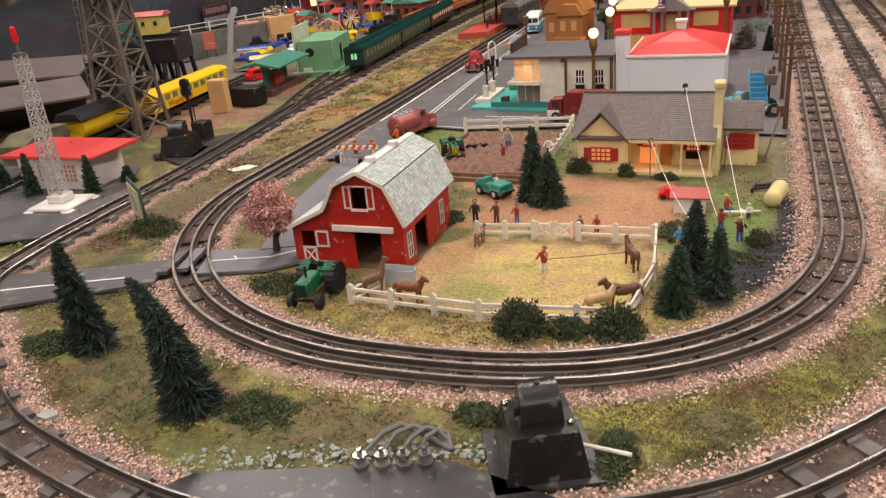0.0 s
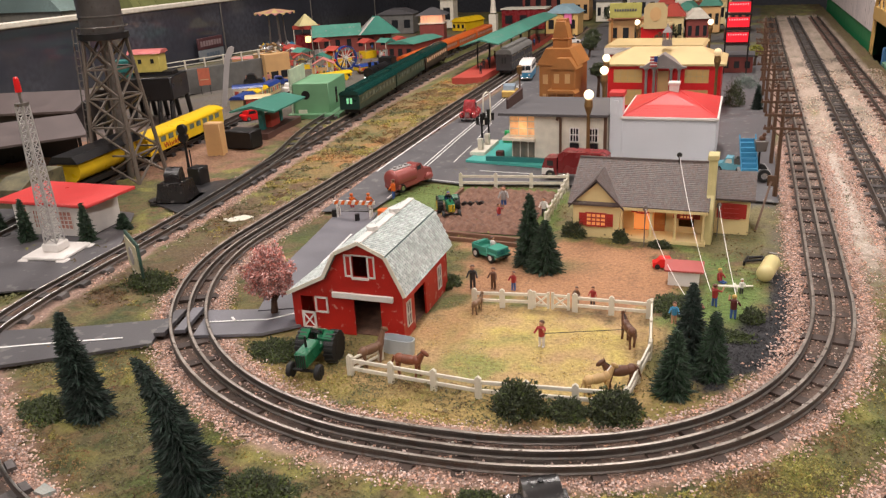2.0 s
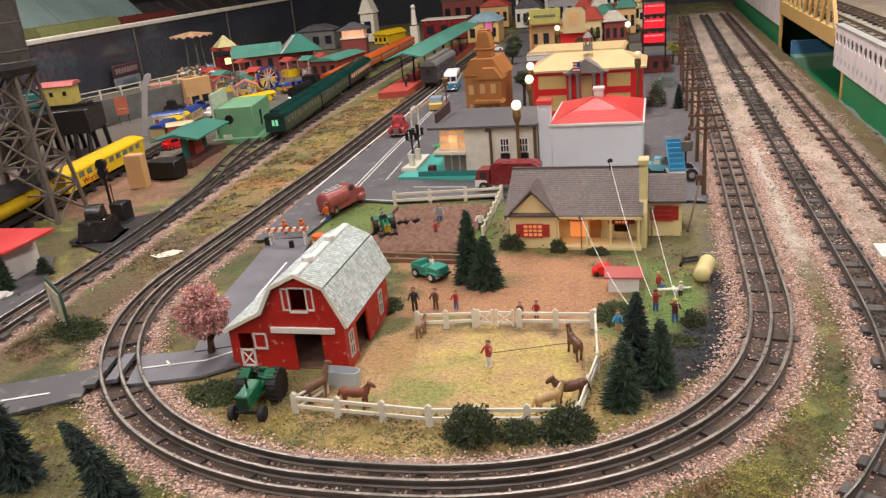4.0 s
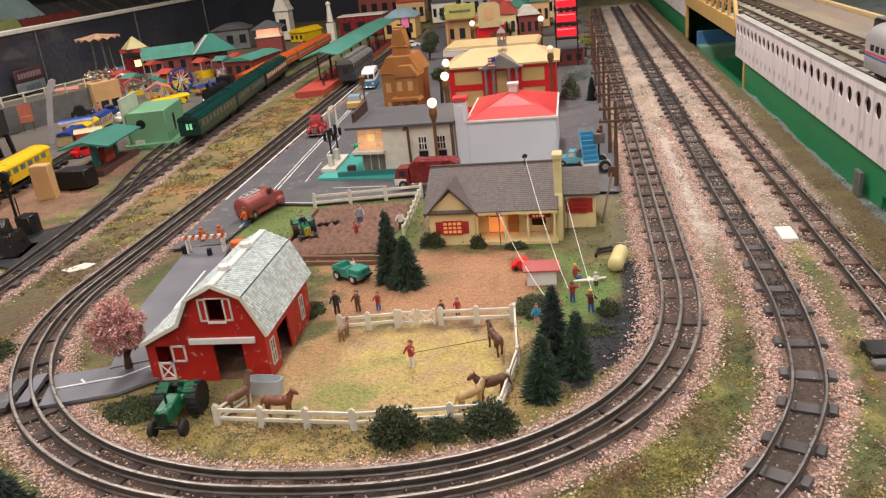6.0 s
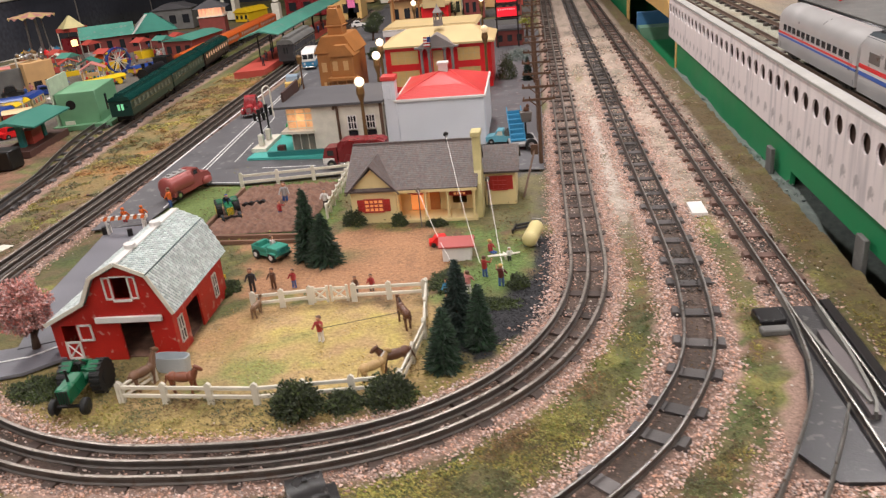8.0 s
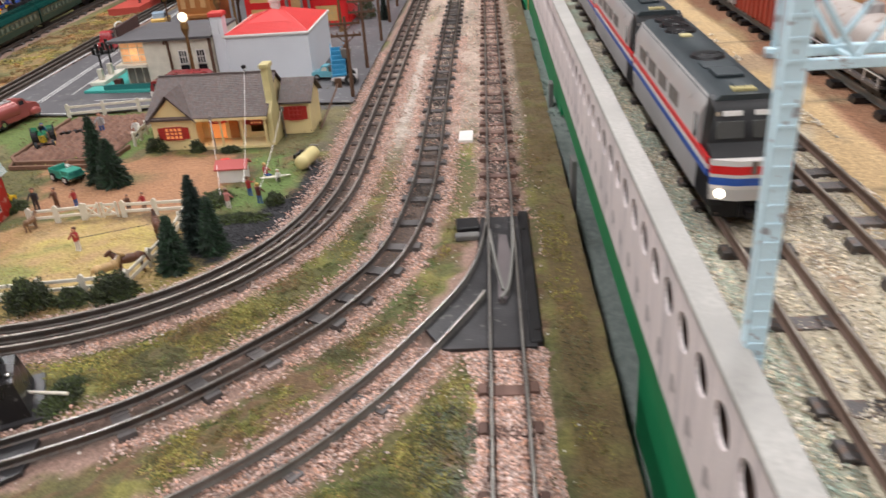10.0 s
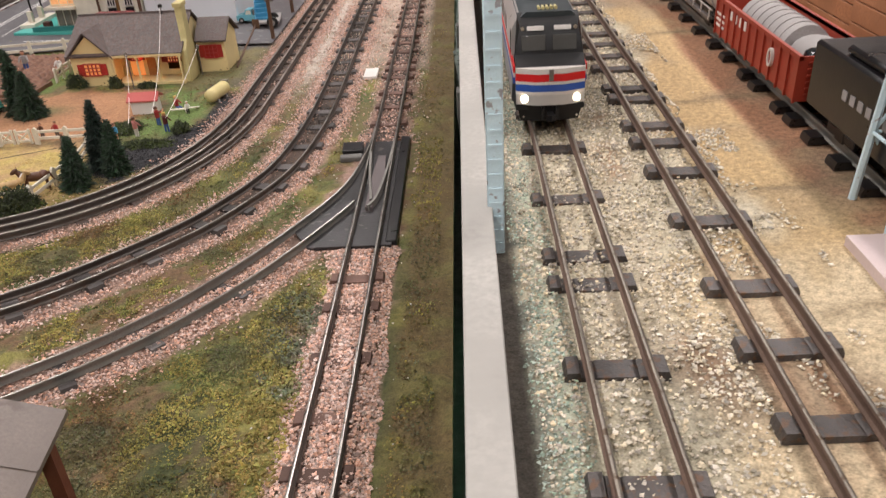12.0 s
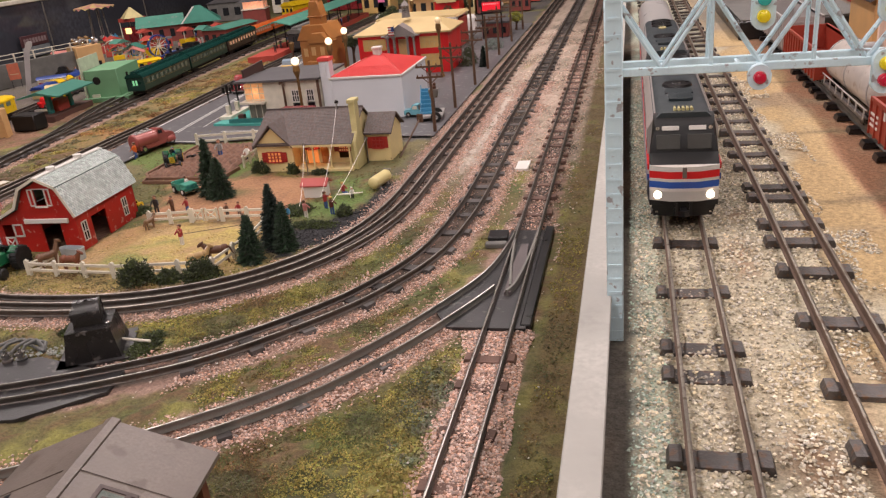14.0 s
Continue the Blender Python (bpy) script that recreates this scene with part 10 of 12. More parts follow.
# ---- near shack under the camera ----
sh = thing("toy_coal_shack", "weathered brown gabled shack roof on red-brown posts", "shack", 0.114, 0.165, 0.0, 6.5)
for s in (-1, 1):
    bm = B()
    prism(bm, [(0.0, 0.1095), (s * 0.0555, 0.0875), (s * 0.0555, 0.0900), (0.0, 0.1122)], -0.185, 0.0)
    rf = part("roof", bm, M_SHACKROOF, sh, "weathered brown board roof", smooth=False)
    for k in range(4):
        bm = B()
        yy = -0.178 + k * 0.046
        prism(bm, [(s * 0.002, 0.1112), (s * 0.0555, 0.0898), (s * 0.0555, 0.0906), (s * 0.002, 0.1122)], yy, yy + 0.0011)
        part("batten", bm, M_SHACKROOF, rf)
    if s > 0:
        for a, b, c, d in ((0.016, -0.047, 0.034, -0.045), (0.016, -0.055, 0.018, -0.046), (0.029, -0.058, 0.0315, -0.046), (0.020, -0.053, 0.028, -0.0518)):
            za, zc = 0.1118 - 0.4 * a, 0.1118 - 0.4 * c
            bm = B()
            prism(bm, [(a, za), (c, zc), (c, zc + 0.0012), (a, za + 0.0012)], b, d)
            part("torn_edge", bm, M_ROOFBROWN2, rf, "torn dark roofing edge")
        bm = B()
        prism(bm, [(0.018, 0.1046), (0.031, 0.0994), (0.031, 0.1000), (0.018, 0.1052)], -0.056, -0.0480)
        part("bare_patch", bm, M_STONE_GREEN, rf, "bare grey-green patch")
    else:
        bm = B()
        prism(bm, [(-0.040, 0.0961), (-0.036, 0.0977), (-0.036, 0.0982), (-0.040, 0.0966)], -0.058, -0.042)
        part("slot", bm, M_BLACK, rf, "dark slot")
    for k in range(6):
        yy = -0.092 - k * 0.0052
        bm = B()
        prism(bm, [(s * 0.022, 0.1034), (s * 0.046, 0.0939), (s * 0.046, 0.0944), (s * 0.022, 0.1039)], yy, yy + 0.0010)
        part("groove_ridge", bm, M_STONE_GREEN, rf, "pale pressed roof ridge")
bm = B()
prism(bm, [(-0.004, 0.1105), (0.0, 0.1122), (0.004, 0.1105), (0.004, 0.1118), (0.0, 0.1135), (-0.004, 0.1118)], -0.186, 0.001)
part("ridge", bm, M_SHACKROOF, sh)
for sx in (-0.046, 0.046):
    for yy in (-0.170, -0.012):
        bm = B()
        box(bm, sx - 0.0032, yy - 0.0032, 0.0, sx + 0.0032, yy + 0.0032, 0.0905)
        part("post", bm, M_SHACKLEG, sh)
bm = B()
box(bm, -0.048, -0.172, 0.084, 0.048, -0.010, 0.0865)
part("tie_frame", bm, M_SHACKLEG, sh)


# ---- coaches on the left tracks ----
M_COACHLINE = mat("dull_gold_line", (0.20, 0.17, 0.075), 0.4)


def green_coach(x, y, rz, L, body_m, roof_m, label, lit=False, group="green passenger train", h=0.062, clerestory=True, win_m=None, win_n=10):
    t = thing("toy_coach", label, "toy train", x, y, 0.011, rz, group)
    w = 0.0235
    bm = B()
    box(bm, 0, -w, 0.012, L, w, h * 0.78)
    part("body", bm, body_m, t, bevel=0.001)
    bm = B()
    sec = [(-w - 0.001, h * 0.78), (w + 0.001, h * 0.78), (w * 0.85, h * 0.90), (w * 0.5, h * 0.95), (-w * 0.5, h * 0.95), (-w * 0.85, h * 0.90)]
    prism(bm, sec, -0.003, L + 0.003, "x")
    rf = part("roof", bm, roof_m, t, bevel=0.0008)
    if clerestory:
        bm = B()
        prism(bm, [(-w * 0.45, h * 0.94), (w * 0.45, h * 0.94), (w * 0.38, h * 1.03), (-w * 0.38, h * 1.03)], 0.004, L - 0.004, "x")
        part("clerestory", bm, roof_m, rf, bevel=0.0008)
    for z0 in (0.46, 0.71):
        bm = B()
        box(bm, 0.002, -w - 0.0003, h * z0, L - 0.002, w + 0.0003, h * z0 + 0.0007)
        part("side_line", bm, M_COACHLINE, t, "dull gold line")
    wm = win_m or M_SILVER
    for k in range(win_n):
        bm = B()
        xx = L * (k + 0.7) / (win_n + 0.9)
        box(bm, xx, -w - 0.0004, h * 0.50, xx + L * 0.045, w + 0.0004, h * 0.68)
        part("window", bm, wm, t)
    bm = B()
    box(bm, -0.0006, -0.0065, h * 0.44, 0.001, -0.0015, h * 0.66)
    part("end_window", bm, mat("lit_green_window", (0.3, 0.9, 0.5), 0.4, emit=0.35, emitcol=(0.35, 1.0, 0.5)) if lit else M_GLASSDARK, t)
    bm = B()
    box(bm, -0.0006, 0.0015, h * 0.44, 0.001, 0.0065, h * 0.66)
    part("end_window", bm, mat("lit_green_window", (0.3, 0.9, 0.5), 0.4, emit=0.35, emitcol=(0.35, 1.0, 0.5)) if lit else M_GLASSDARK, t)
    bm = B()
    box(bm, 0.01, -0.016, 0.004, L - 0.01, 0.016, 0.012)
    part("underframe", bm, M_DARKIRON, t)
    for xc in (0.035, L - 0.035):
        for s in (-1, 1):
            bm = B()
            box(bm, xc - 0.020, s * 0.014, 0.0, xc + 0.020, s * 0.018, 0.008)
            part("truck_frame", bm, M_DARKIRON, t)
    return t


M_COACHWIN = mat("pale_coach_window", (0.15, 0.19, 0.15), 0.3, 0, 0.4, 40, 700, 0)
green_coach(-0.826, 1.615, 97.5, 0.30, M_COACH, M_COACHROOF, "dark green tinplate coach with lit green end windows", True, h=0.058, win_m=M_COACHWIN)
green_coach(-0.868, 1.925, 97.5, 0.30, M_COACH, M_COACHROOF, "dark green tinplate coach in the middle of the train", h=0.058, win_m=M_COACHWIN)
green_coach(-0.908, 2.235, 97.5, 0.30, mat("dark_brown_coach", (0.035, 0.022, 0.018), 0.3), M_COACHROOF, "dark brown coach with a lit window", h=0.058, win_m=mat("warm_coach_window", (0.6, 0.4, 0.25), 0.3, 0, 0.4, 40, 700, 0, emit=0.3, emitcol=(1, 0.5, 0.3)))
for k in range(4):
    green_coach(-0.972 - k * 0.010, 2.28 + k * 0.25, 92.5, 0.24, M_ORANGECOACH, M_ORANGECOACH, "plain orange toy coach behind the green train", group="orange train", h=0.046, clerestory=False)
en = thing("toy_steam_engine", "black toy steam engine ahead of the orange train", "toy train", -0.975, 2.03, 0.011, 93, "orange train")
bm = B()
cyl(bm, (0.0, 0, 0.030), (0.13, 0, 0.030), 0.015, n=16)
box(bm, 0.13, -0.02, 0.010, 0.17, 0.02, 0.055)
box(bm, 0.0, -0.016, 0.008, 0.17, 0.016, 0.014)
part("boiler", bm, M_BLACK, en)
bm = B()
cyl(bm, (0.015, 0, 0.044), (0.015, 0, 0.058), 0.004, 0.005, 10)
cyl(bm, (0.06, 0, 0.044), (0.06, 0, 0.052), 0.005, n=10)
part("stack", bm, M_BLACK, en)
bm = B()
for k in range(5):
    for s in (-1, 1):
        cyl(bm, (0.02 + k * 0.03, s * 0.016, 0.009), (0.02 + k * 0.03, s * 0.019, 0.009), 0.009, n=14)
part("wheel_set", bm, M_CHROME, en)

# trolley waiting at the platform on the loop track
green_coach(-0.634, 2.20, 91.5, 0.26, mat("dark_grey_trolley", (0.062, 0.060, 0.066), 0.25, 0.2), M_HOPPER_DARK, "dark grey glossy toy trolley standing at the platform", group="", h=0.074,
                  win_m=M_GLASSDARK, win_n=8)

# yellow coach on the far left track
yl = thing("toy_circus_coach", "bright yellow toy coach with red lettering", "toy train", -1.035, 1.165, 0.011, 99, "")
yl.scale = (1, 1, 0.80)
bm = B()
box(bm, 0.0, -0.024, 0.012, 0.30, 0.024, 0.048)
part("body", bm, M_YELLOW, yl, bevel=0.001)
bm = B()
prism(bm, [(-0.025, 0.048)] + [(0.025 * -math.cos(a), 0.048 + 0.011 * math.sin(a)) for a in np.linspace(0.1, math.pi - 0.1, 9)] + [(0.025, 0.048)], -0.004, 0.304, "x")
part("roof", bm, M_YELLOW, yl)
for k in range(10):
    bm = B()
    box(bm, 0.016 + k * 0.0275, -0.0245, 0.033, 0.033 + k * 0.0275, 0.0245, 0.045)
    part("window", bm, M_COACHWIN, yl)
txt = bpy.data.curves.new("lettering", "FONT")
txt.body, txt.size, txt.extrude = "World's Gr", 0.020, 0.0003
tob = new("lettering", txt)
dg = bpy.context.evaluated_depsgraph_get()
me = bpy.data.meshes.new_from_object(tob.evaluated_get(dg))
bpy.data.objects.remove(tob)
me.materials.clear()
me.materials.append(M_REDTRIM)
tob = new("lettering", me)
tob.parent = yl
tob.matrix_basis = pose(0.05, -0.0246, 0.0155, 90, 0, 0)
tagged(tob, "dark red script lettering")
for xc in (0.04, 0.26):
    bm = B()
    for s in (-1, 1):
        box(bm, xc - 0.022, s * 0.014, 0.0, xc + 0.022, s * 0.019, 0.010)
    box(bm, xc - 0.03, -0.014, 0.006, xc + 0.03, 0.014, 0.012)
    part("truck", bm, M_DARKIRON, yl)
lay_track("left_track", "two-rail track under the yellow coach", smooth_path([(-0.93, 0.55), (-0.975, 0.80), (-1.01, 1.0), (-1.035, 1.165), (-1.09, 1.50), (-1.16, 2.0)]), S_RAILS, tie=0.034)
yt = thing("toy_tank_car", "yellow and black toy tank car behind the lattice mast", "toy train", -1.008, 0.975, 0.011, 98)
bm = B()
cyl(bm, (0.0, 0, 0.035), (0.16, 0, 0.035), 0.021, n=16)
part("tank", bm, M_YELLOW, yt)
bm = B()
prism(bm, [(-0.026, 0.048), (0.026, 0.048), (0.018, 0.060), (-0.018, 0.060)], -0.01, 0.172, "x")
part("roof_walk", bm, M_BLACK, yt)
bm = B()
box(bm, -0.005, -0.018, 0.006, 0.17, 0.018, 0.014)
part("underframe", bm, M_DARKIRON, yt)
# camouflaged engine end on the far left track
pk = thing("toy_gravel_hill", "mottled green and tan end of a toy engine", "toy train", -1.00, 0.85, 0.011, 100)
bm = B()
prism(bm, [(0.0, 0.012), (0.10, 0.012), (0.10, 0.050), (0.03, 0.052), (0.0, 0.040)], -0.023, 0.023)
part("body", bm, mat("camouflage_paint", (0.16, 0.14, 0.075), 0.6, 0, 0.6, 60, 300, 0.05, col2=(0.025, 0.025, 0.018)), pk, bevel=0.003)

# crate, signal post
cr = thing("toy_crate", "plain tan upright crate beside the track", "crate", -0.944, 1.275, 0, 10)
bm = B()
box(bm, -0.0165, -0.010, 0, 0.0165, 0.012, 0.062)
part("box", bm, M_TAN, cr, bevel=0.001)
bm = B()
box(bm, -0.0155, -0.009, 0.0618, 0.0155, 0.011, 0.0630)
part("lid", bm, M_TAN, cr, bevel=0.0004)
db = thing("toy_bumper", "dark block behind the tan crate", "buffer", -0.928, 1.325, 0)
bm = B()
box(bm, -0.03, 0, 0, 0.03, 0.04, 0.035)
part("block", bm, M_DARKIRON, db, bevel=0.002)
sp = thing("toy_block_signal", "black block signal post with a round target", "signal", -0.862, 1.085, 0)
bm = B()
cyl(bm, (0, 0, 0), (0, 0, 0.085), 0.0022, n=8)
cyl(bm, (0.007, 0, 0), (0.007, 0, 0.060), 0.001, n=6)
part("post", bm, M_DARKIRON, sp)
bm = B()
cyl(bm, (0, -0.004, 0.080), (0, 0.002, 0.080), 0.0085, n=16)
cyl(bm, (0, -0.004, 0.094), (0, 0.002, 0.094), 0.0085, n=16)
box(bm, -0.006, -0.003, 0.080, 0.006, 0.002, 0.094)
part("target", bm, M_BLACK, sp)
bm = B()
box(bm, 0.006, -0.014, 0.0, 0.030, 0.012, 0.032)
part("relay_box", bm, M_BLACK, sp, bevel=0.001)

# ---- water tower ----
wt = thing("toy_water_tower", "tall grey lattice water tower with a round tank", "water tower", -1.005, 1.105, 0, 8)
lattice(wt, 0.043, 0.024, 0.0, 0.238, 5, 0.0036, mat("taupe_tower_paint", (0.165, 0.135, 0.11), 0.5, 0.2, 0.3, 50, 700, 0.08))
bm = B()
cyl(bm, (0, 0, 0.238), (0, 0, 0.248), 0.040, n=24)
part("platform", bm, M_DARKIRON, wt)
bm = B()
cyl(bm, (0, 0, 0.248), (0, 0, 0.350), 0.034, 0.035, 28)
cyl(bm, (0, 0, 0.350), (0, 0, 0.380), 0.036, 0.004, 28)
tkp = part("tank", bm, mat("dark_tank_tinplate", (0.115, 0.105, 0.10), 0.45, 0.4, 0.4, 40, 700, 0.1, spot=0.2, spotcol=(0.07, 0.05, 0.04)), wt, "dark grey round tank")
for z in (0.274, 0.316):
    bm = B()
    cyl(bm, (0, 0, z), (0, 0, z + 0.002), 0.0355, n=28)
    part("hoop", bm, M_TIN, tkp)
for s in (-1, 1):
    bm = B()
    cyl(bm, (-0.043 + s * 0.005, -0.040, 0.0), (-0.033 + s * 0.004, -0.028, 0.256), 0.0011, n=6)
    part("ladder_rail", bm, M_TIN, wt)
for k in range(20):
    bm = B()
    u = (k + 0.5) / 20
    cyl(bm, (-0.048 + 0.010 * u, -0.040 + 0.012 * u, 0.24 * u), (-0.038 + 0.010 * u, -0.040 + 0.012 * u, 0.24 * u), 0.0008, n=5)
    part("rung", bm, M_TIN, wt)
bm = B()
cyl(bm, (0, 0, 0.0), (0, 0, 0.238), 0.006, n=10)
part("riser_pipe", bm, M_TIN, wt)
bm = B()
for k in range(24):
    a, b = 2 * math.pi * k / 24, 2 * math.pi * (k + 1) / 24
    cyl(bm, (0.040 * math.cos(a), 0.040 * math.sin(a), 0.258), (0.040 * math.cos(b), 0.040 * math.sin(b), 0.258), 0.0009, n=5)
part("railing", bm, M_TIN, wt)

# ---- coal tower with caboose on top ----
ct = thing("toy_coal_trestle", "black trestle bunker with a high deck", "trestle", -1.325, 1.55, 0, 18)
bm = B()
box(bm, -0.078, -0.055, 0.055, 0.082, 0.055, 0.108)
part("bunker", bm, M_BLACK, ct, bevel=0.002)
for k in range(6):
    for s in (-1, 1):
        bm = B()
        cyl(bm, (-0.074 + k * 0.030, s * 0.062, 0), (-0.070 + k * 0.029, s * 0.048, 0.056), 0.0055, n=6)
        part("leg", bm, M_BLACK, ct)
cb = thing("toy_caboose", "pale yellow caboose with a pink roof on the trestle", "toy train", -1.315, 1.56, 0.108, 18)
bm = B()
box(bm, -0.032, -0.022, 0.008, 0.035, 0.022, 0.050)
part("body", bm, mat("pale_yellow_enamel", (0.62, 0.50, 0.13), 0.4), cb, bevel=0.001)
bm = B()
prism(bm, [(-0.027, 0.050), (0.027, 0.050), (0.015, 0.058), (-0.015, 0.058)], -0.038, 0.041, "x")
part("roof", bm, mat("pink_red_roof", (0.55, 0.15, 0.14), 0.4), cb)
for x in (-0.015, 0.014):
    bm = B()
    box(bm, x, -0.0228, 0.028, x + 0.008, -0.0215, 0.038)
    part("window", bm, M_GLASSDARK, cb)
bm = B()
box(bm, -0.075, -0.02, 0.0, -0.035, 0.02, 0.006)
box(bm, -0.085, -0.018, 0.01, -0.040, 0.018, 0.036)
part("tender_end", bm, M_TEALDARK, cb)
bm = B()
box(bm, -0.034, -0.018, 0.0, 0.060, 0.018, 0.008)
part("underframe", bm, M_DARKIRON, cb)

# ---- green workshop, shelter, station, tower ----
gb = thing("toy_green_shop", "pale green flat-roofed shop with a cream false front", "shop", -0.975, 1.625, 0, 12)
bm = B()
box(bm, 0.0, 0.0, 0.0, 0.085, 0.15, 0.078)
part("wall", bm, M_GREENBLDG, gb, bevel=0.0012)
bm = B()
box(bm, -0.006, -0.004, 0.0, -0.002, 0.11, 0.110)
part("false_front", bm, mat("pale_cream_green", (0.50, 0.55, 0.42), 0.5), gb, "cream false front")
bm = B()
cyl(bm, (0.030, -0.002, 0.052), (0.030, 0.001, 0.052), 0.010, n=18)
part("round_vent", bm, M_DARKIRON, gb)
bm = B()
box(bm, 0.0845, 0.055, 0.024, 0.0862, 0.067, 0.060)
part("window", bm, M_GLASSDARK, gb)
bm = B()
box(bm, 0.010, -0.003, 0.008, 0.030, 0.0, 0.018)
part("small_sign", bm, M_OLDWHITE, gb)
bm = B()
prism(bm, [(-0.012, -0.018), (0.110, -0.018), (0.115, 0.155), (-0.012, 0.155)], 0.0, 0.010, "z")
part("plinth", bm, M_GREENBLDG, gb, "pale green plinth", bevel=0.002)
sl = thing("toy_platform_shelter", "open shelter with sea-green roof on a brown platform", "shelter", -0.952, 1.485, 0, 8)
bm = B()
box(bm, -0.035, -0.085, 0.0, 0.030, 0.095, 0.014)
part("platform", bm, mat("dark_brown_platform", (0.10, 0.045, 0.035), 0.6), sl, bevel=0.001)
for y in (-0.045, 0.045):
    bm = B()
    box(bm, -0.004, y - 0.006, 0.014, 0.006, y + 0.006, 0.056)
    part("post", bm, M_TEALDARK, sl)
bm = B()
prism(bm, [(-0.050, 0.056), (0.0, 0.064), (0.050, 0.056), (0.050, 0.059), (0.0, 0.070), (-0.050, 0.059)], -0.085, 0.085)
part("roof", bm, M_ROOFGREEN2, sl, "sea-green double pitched roof", smooth=False)
bm = B()
box(bm, -0.010, -0.025, 0.014, 0.012, 0.020, 0.040)
part("bench", bm, M_PLATFORM, sl)
pf = thing("toy_station_platform", "long red station platform with sea-green canopy", "platform", -0.715, 2.10, 0, 2)
bm = B()
prism(bm, [(-0.040, 0.0), (0.040, 0.015), (0.035, 1.12), (-0.045, 1.12)], 0.0, 0.018, "z")
part("platform", bm, M_PLATFORM, pf, bevel=0.0015)
for k in range(7):
    for s in (-1, 1):
        bm = B()
        cyl(bm, (s * 0.018, 0.19 + k * 0.14, 0.018), (s * 0.018, 0.19 + k * 0.14, 0.086), 0.002, n=6)
        part("canopy_post", bm, M_DARKIRON, pf)
bm = B()
prism(bm, [(-0.060, 0.084), (0.0, 0.100), (0.055, 0.088), (0.055, 0.091), (0.0, 0.104), (-0.060, 0.087)], 0.15, 1.10)
part("canopy", bm, M_ROOFGREEN, pf, "sea-green canopy roof", smooth=False)
for k in range(9):
    toy_figure("small dark toy passenger figure on the station platform", -0.715 + rnd.uniform(-0.02, 0.02), 2.18 + k * 0.09, rnd.uniform(0, 360), 0.030, rnd.choice((M_CLOTHDARK, M_BROWNFIG, M_CLOTHBLUE)), M_CLOTHDARK, z=0.018)
far_shop("blue and yellow kiosk at the end of the platform", -0.70, 3.28, 0.13, 0.12, 0.085, M_YELLOWPANEL, mat("pale_blue_roof", (0.30, 0.45, 0.52), 0.5), 0, 0.03, "kiosk")

stn = thing("toy_station", "brick station with a sea-green hipped roof", "station", -1.40, 2.82, 0, 28)
stn.scale = (0.86, 0.86, 0.86)
bm = B()
box(bm, -0.16, 0, 0, 0.16, 0.15, 0.075)
part("wall", bm, M_BRICK, stn)
bm = B()
prism(bm, [(-0.012, 0.075), (0.162, 0.075), (0.075, 0.120)], -0.19, 0.03, "x")
part("roof", bm, M_ROOFGREEN, stn, "sea-green gabled roof", smooth=False)
bm = B()
a, b, c, d = (bm.verts.new(p) for p in ((0.02, -0.03, 0.075), (0.20, -0.03, 0.075), (0.20, 0.18, 0.075), (0.02, 0.18, 0.075)))
e, f = bm.verts.new((0.085, 0.075, 0.145)), bm.verts.new((0.115, 0.075, 0.145))
for q in ((a, b, f, e), (b, c, f), (c, d, e, f), (d, a, e), (a, d, c, b)):
    bm.faces.new(q).material_index = int(q == (d, a, e))
part("hip_roof", bm, [M_ROOFGREEN2, M_HOPPER], stn, "dark sea-green hip roof", smooth=False)
bm = B()
prism(bm, [(0.014, 0.076), (0.022, 0.076), (0.090, 0.148), (0.080, 0.148)], -0.034, -0.030)
part("gable_trim", bm, M_WHITE, stn)
for k in range(6):
    bm = B()
    box(bm, -0.14 + k * 0.05, -0.002, 0.025, -0.12 + k * 0.05, 0.001, 0.060)
    part("window", bm, M_GLASSDARK, stn)
far_shop("low shelter with a sea-green roof beside the orange train", -1.10, 2.55, 0.10, 0.22, 0.055, M_BRICK, M_ROOFGREEN, -6, 0.010, "shelter")
tw = thing("toy_signal_tower", "brick signal tower with lit windows and grey hip roof", "signal tower", -1.195, 3.12, 0, 12)
tw.scale = (0.76, 0.76, 0.92)
bm = B()
box(bm, -0.065, -0.05, 0, 0.065, 0.06, 0.085)
part("wall", bm, M_BRICK, tw, bevel=0.001)
M_LITROOM = mat("lit_signal_room", (0.8, 0.4, 0.25), 0.4, 0, 0.3, 50, 700, 0, emit=0.9, emitcol=(1.0, 0.42, 0.24))
bm = B()
box(bm, -0.058, -0.043, 0.087, 0.058, 0.053, 0.118)
rm = part("lit_room", bm, M_LITROOM, tw, "glowing window band")
for k in range(8):
    bm = B()
    xx = -0.060 + k * 0.0168
    box(bm, xx, -0.0455, 0.085, xx + 0.0028, -0.0425, 0.120)
    part("mullion", bm, M_OLDWHITE, rm)
for k in range(6):
    bm = B()
    yy = -0.043 + k * 0.018
    box(bm, 0.0575, yy, 0.085, 0.0605, yy + 0.0028, 0.120)
    part("mullion", bm, M_OLDWHITE, rm)
bm = B()
box(bm, -0.070, -0.055, 0.083, 0.070, 0.065, 0.088)
part("sill", bm, M_OLDWHITE, tw)
bm = B()
a, b, c, d = (bm.verts.new(p) for p in ((-0.085, -0.07, 0.120), (0.085, -0.07, 0.120), (0.085, 0.08, 0.120), (-0.085, 0.08, 0.120)))
e, f = bm.verts.new((-0.012, 0.005, 0.150)), bm.verts.new((0.012, 0.005, 0.150))
for q in ((a, b, f, e), (b, c, f), (c, d, e, f), (d, a, e), (a, d, c, b)):
    bm.faces.new(q)
part("roof", bm, M_DARKROOF, tw, "grey hip roof", smooth=False)
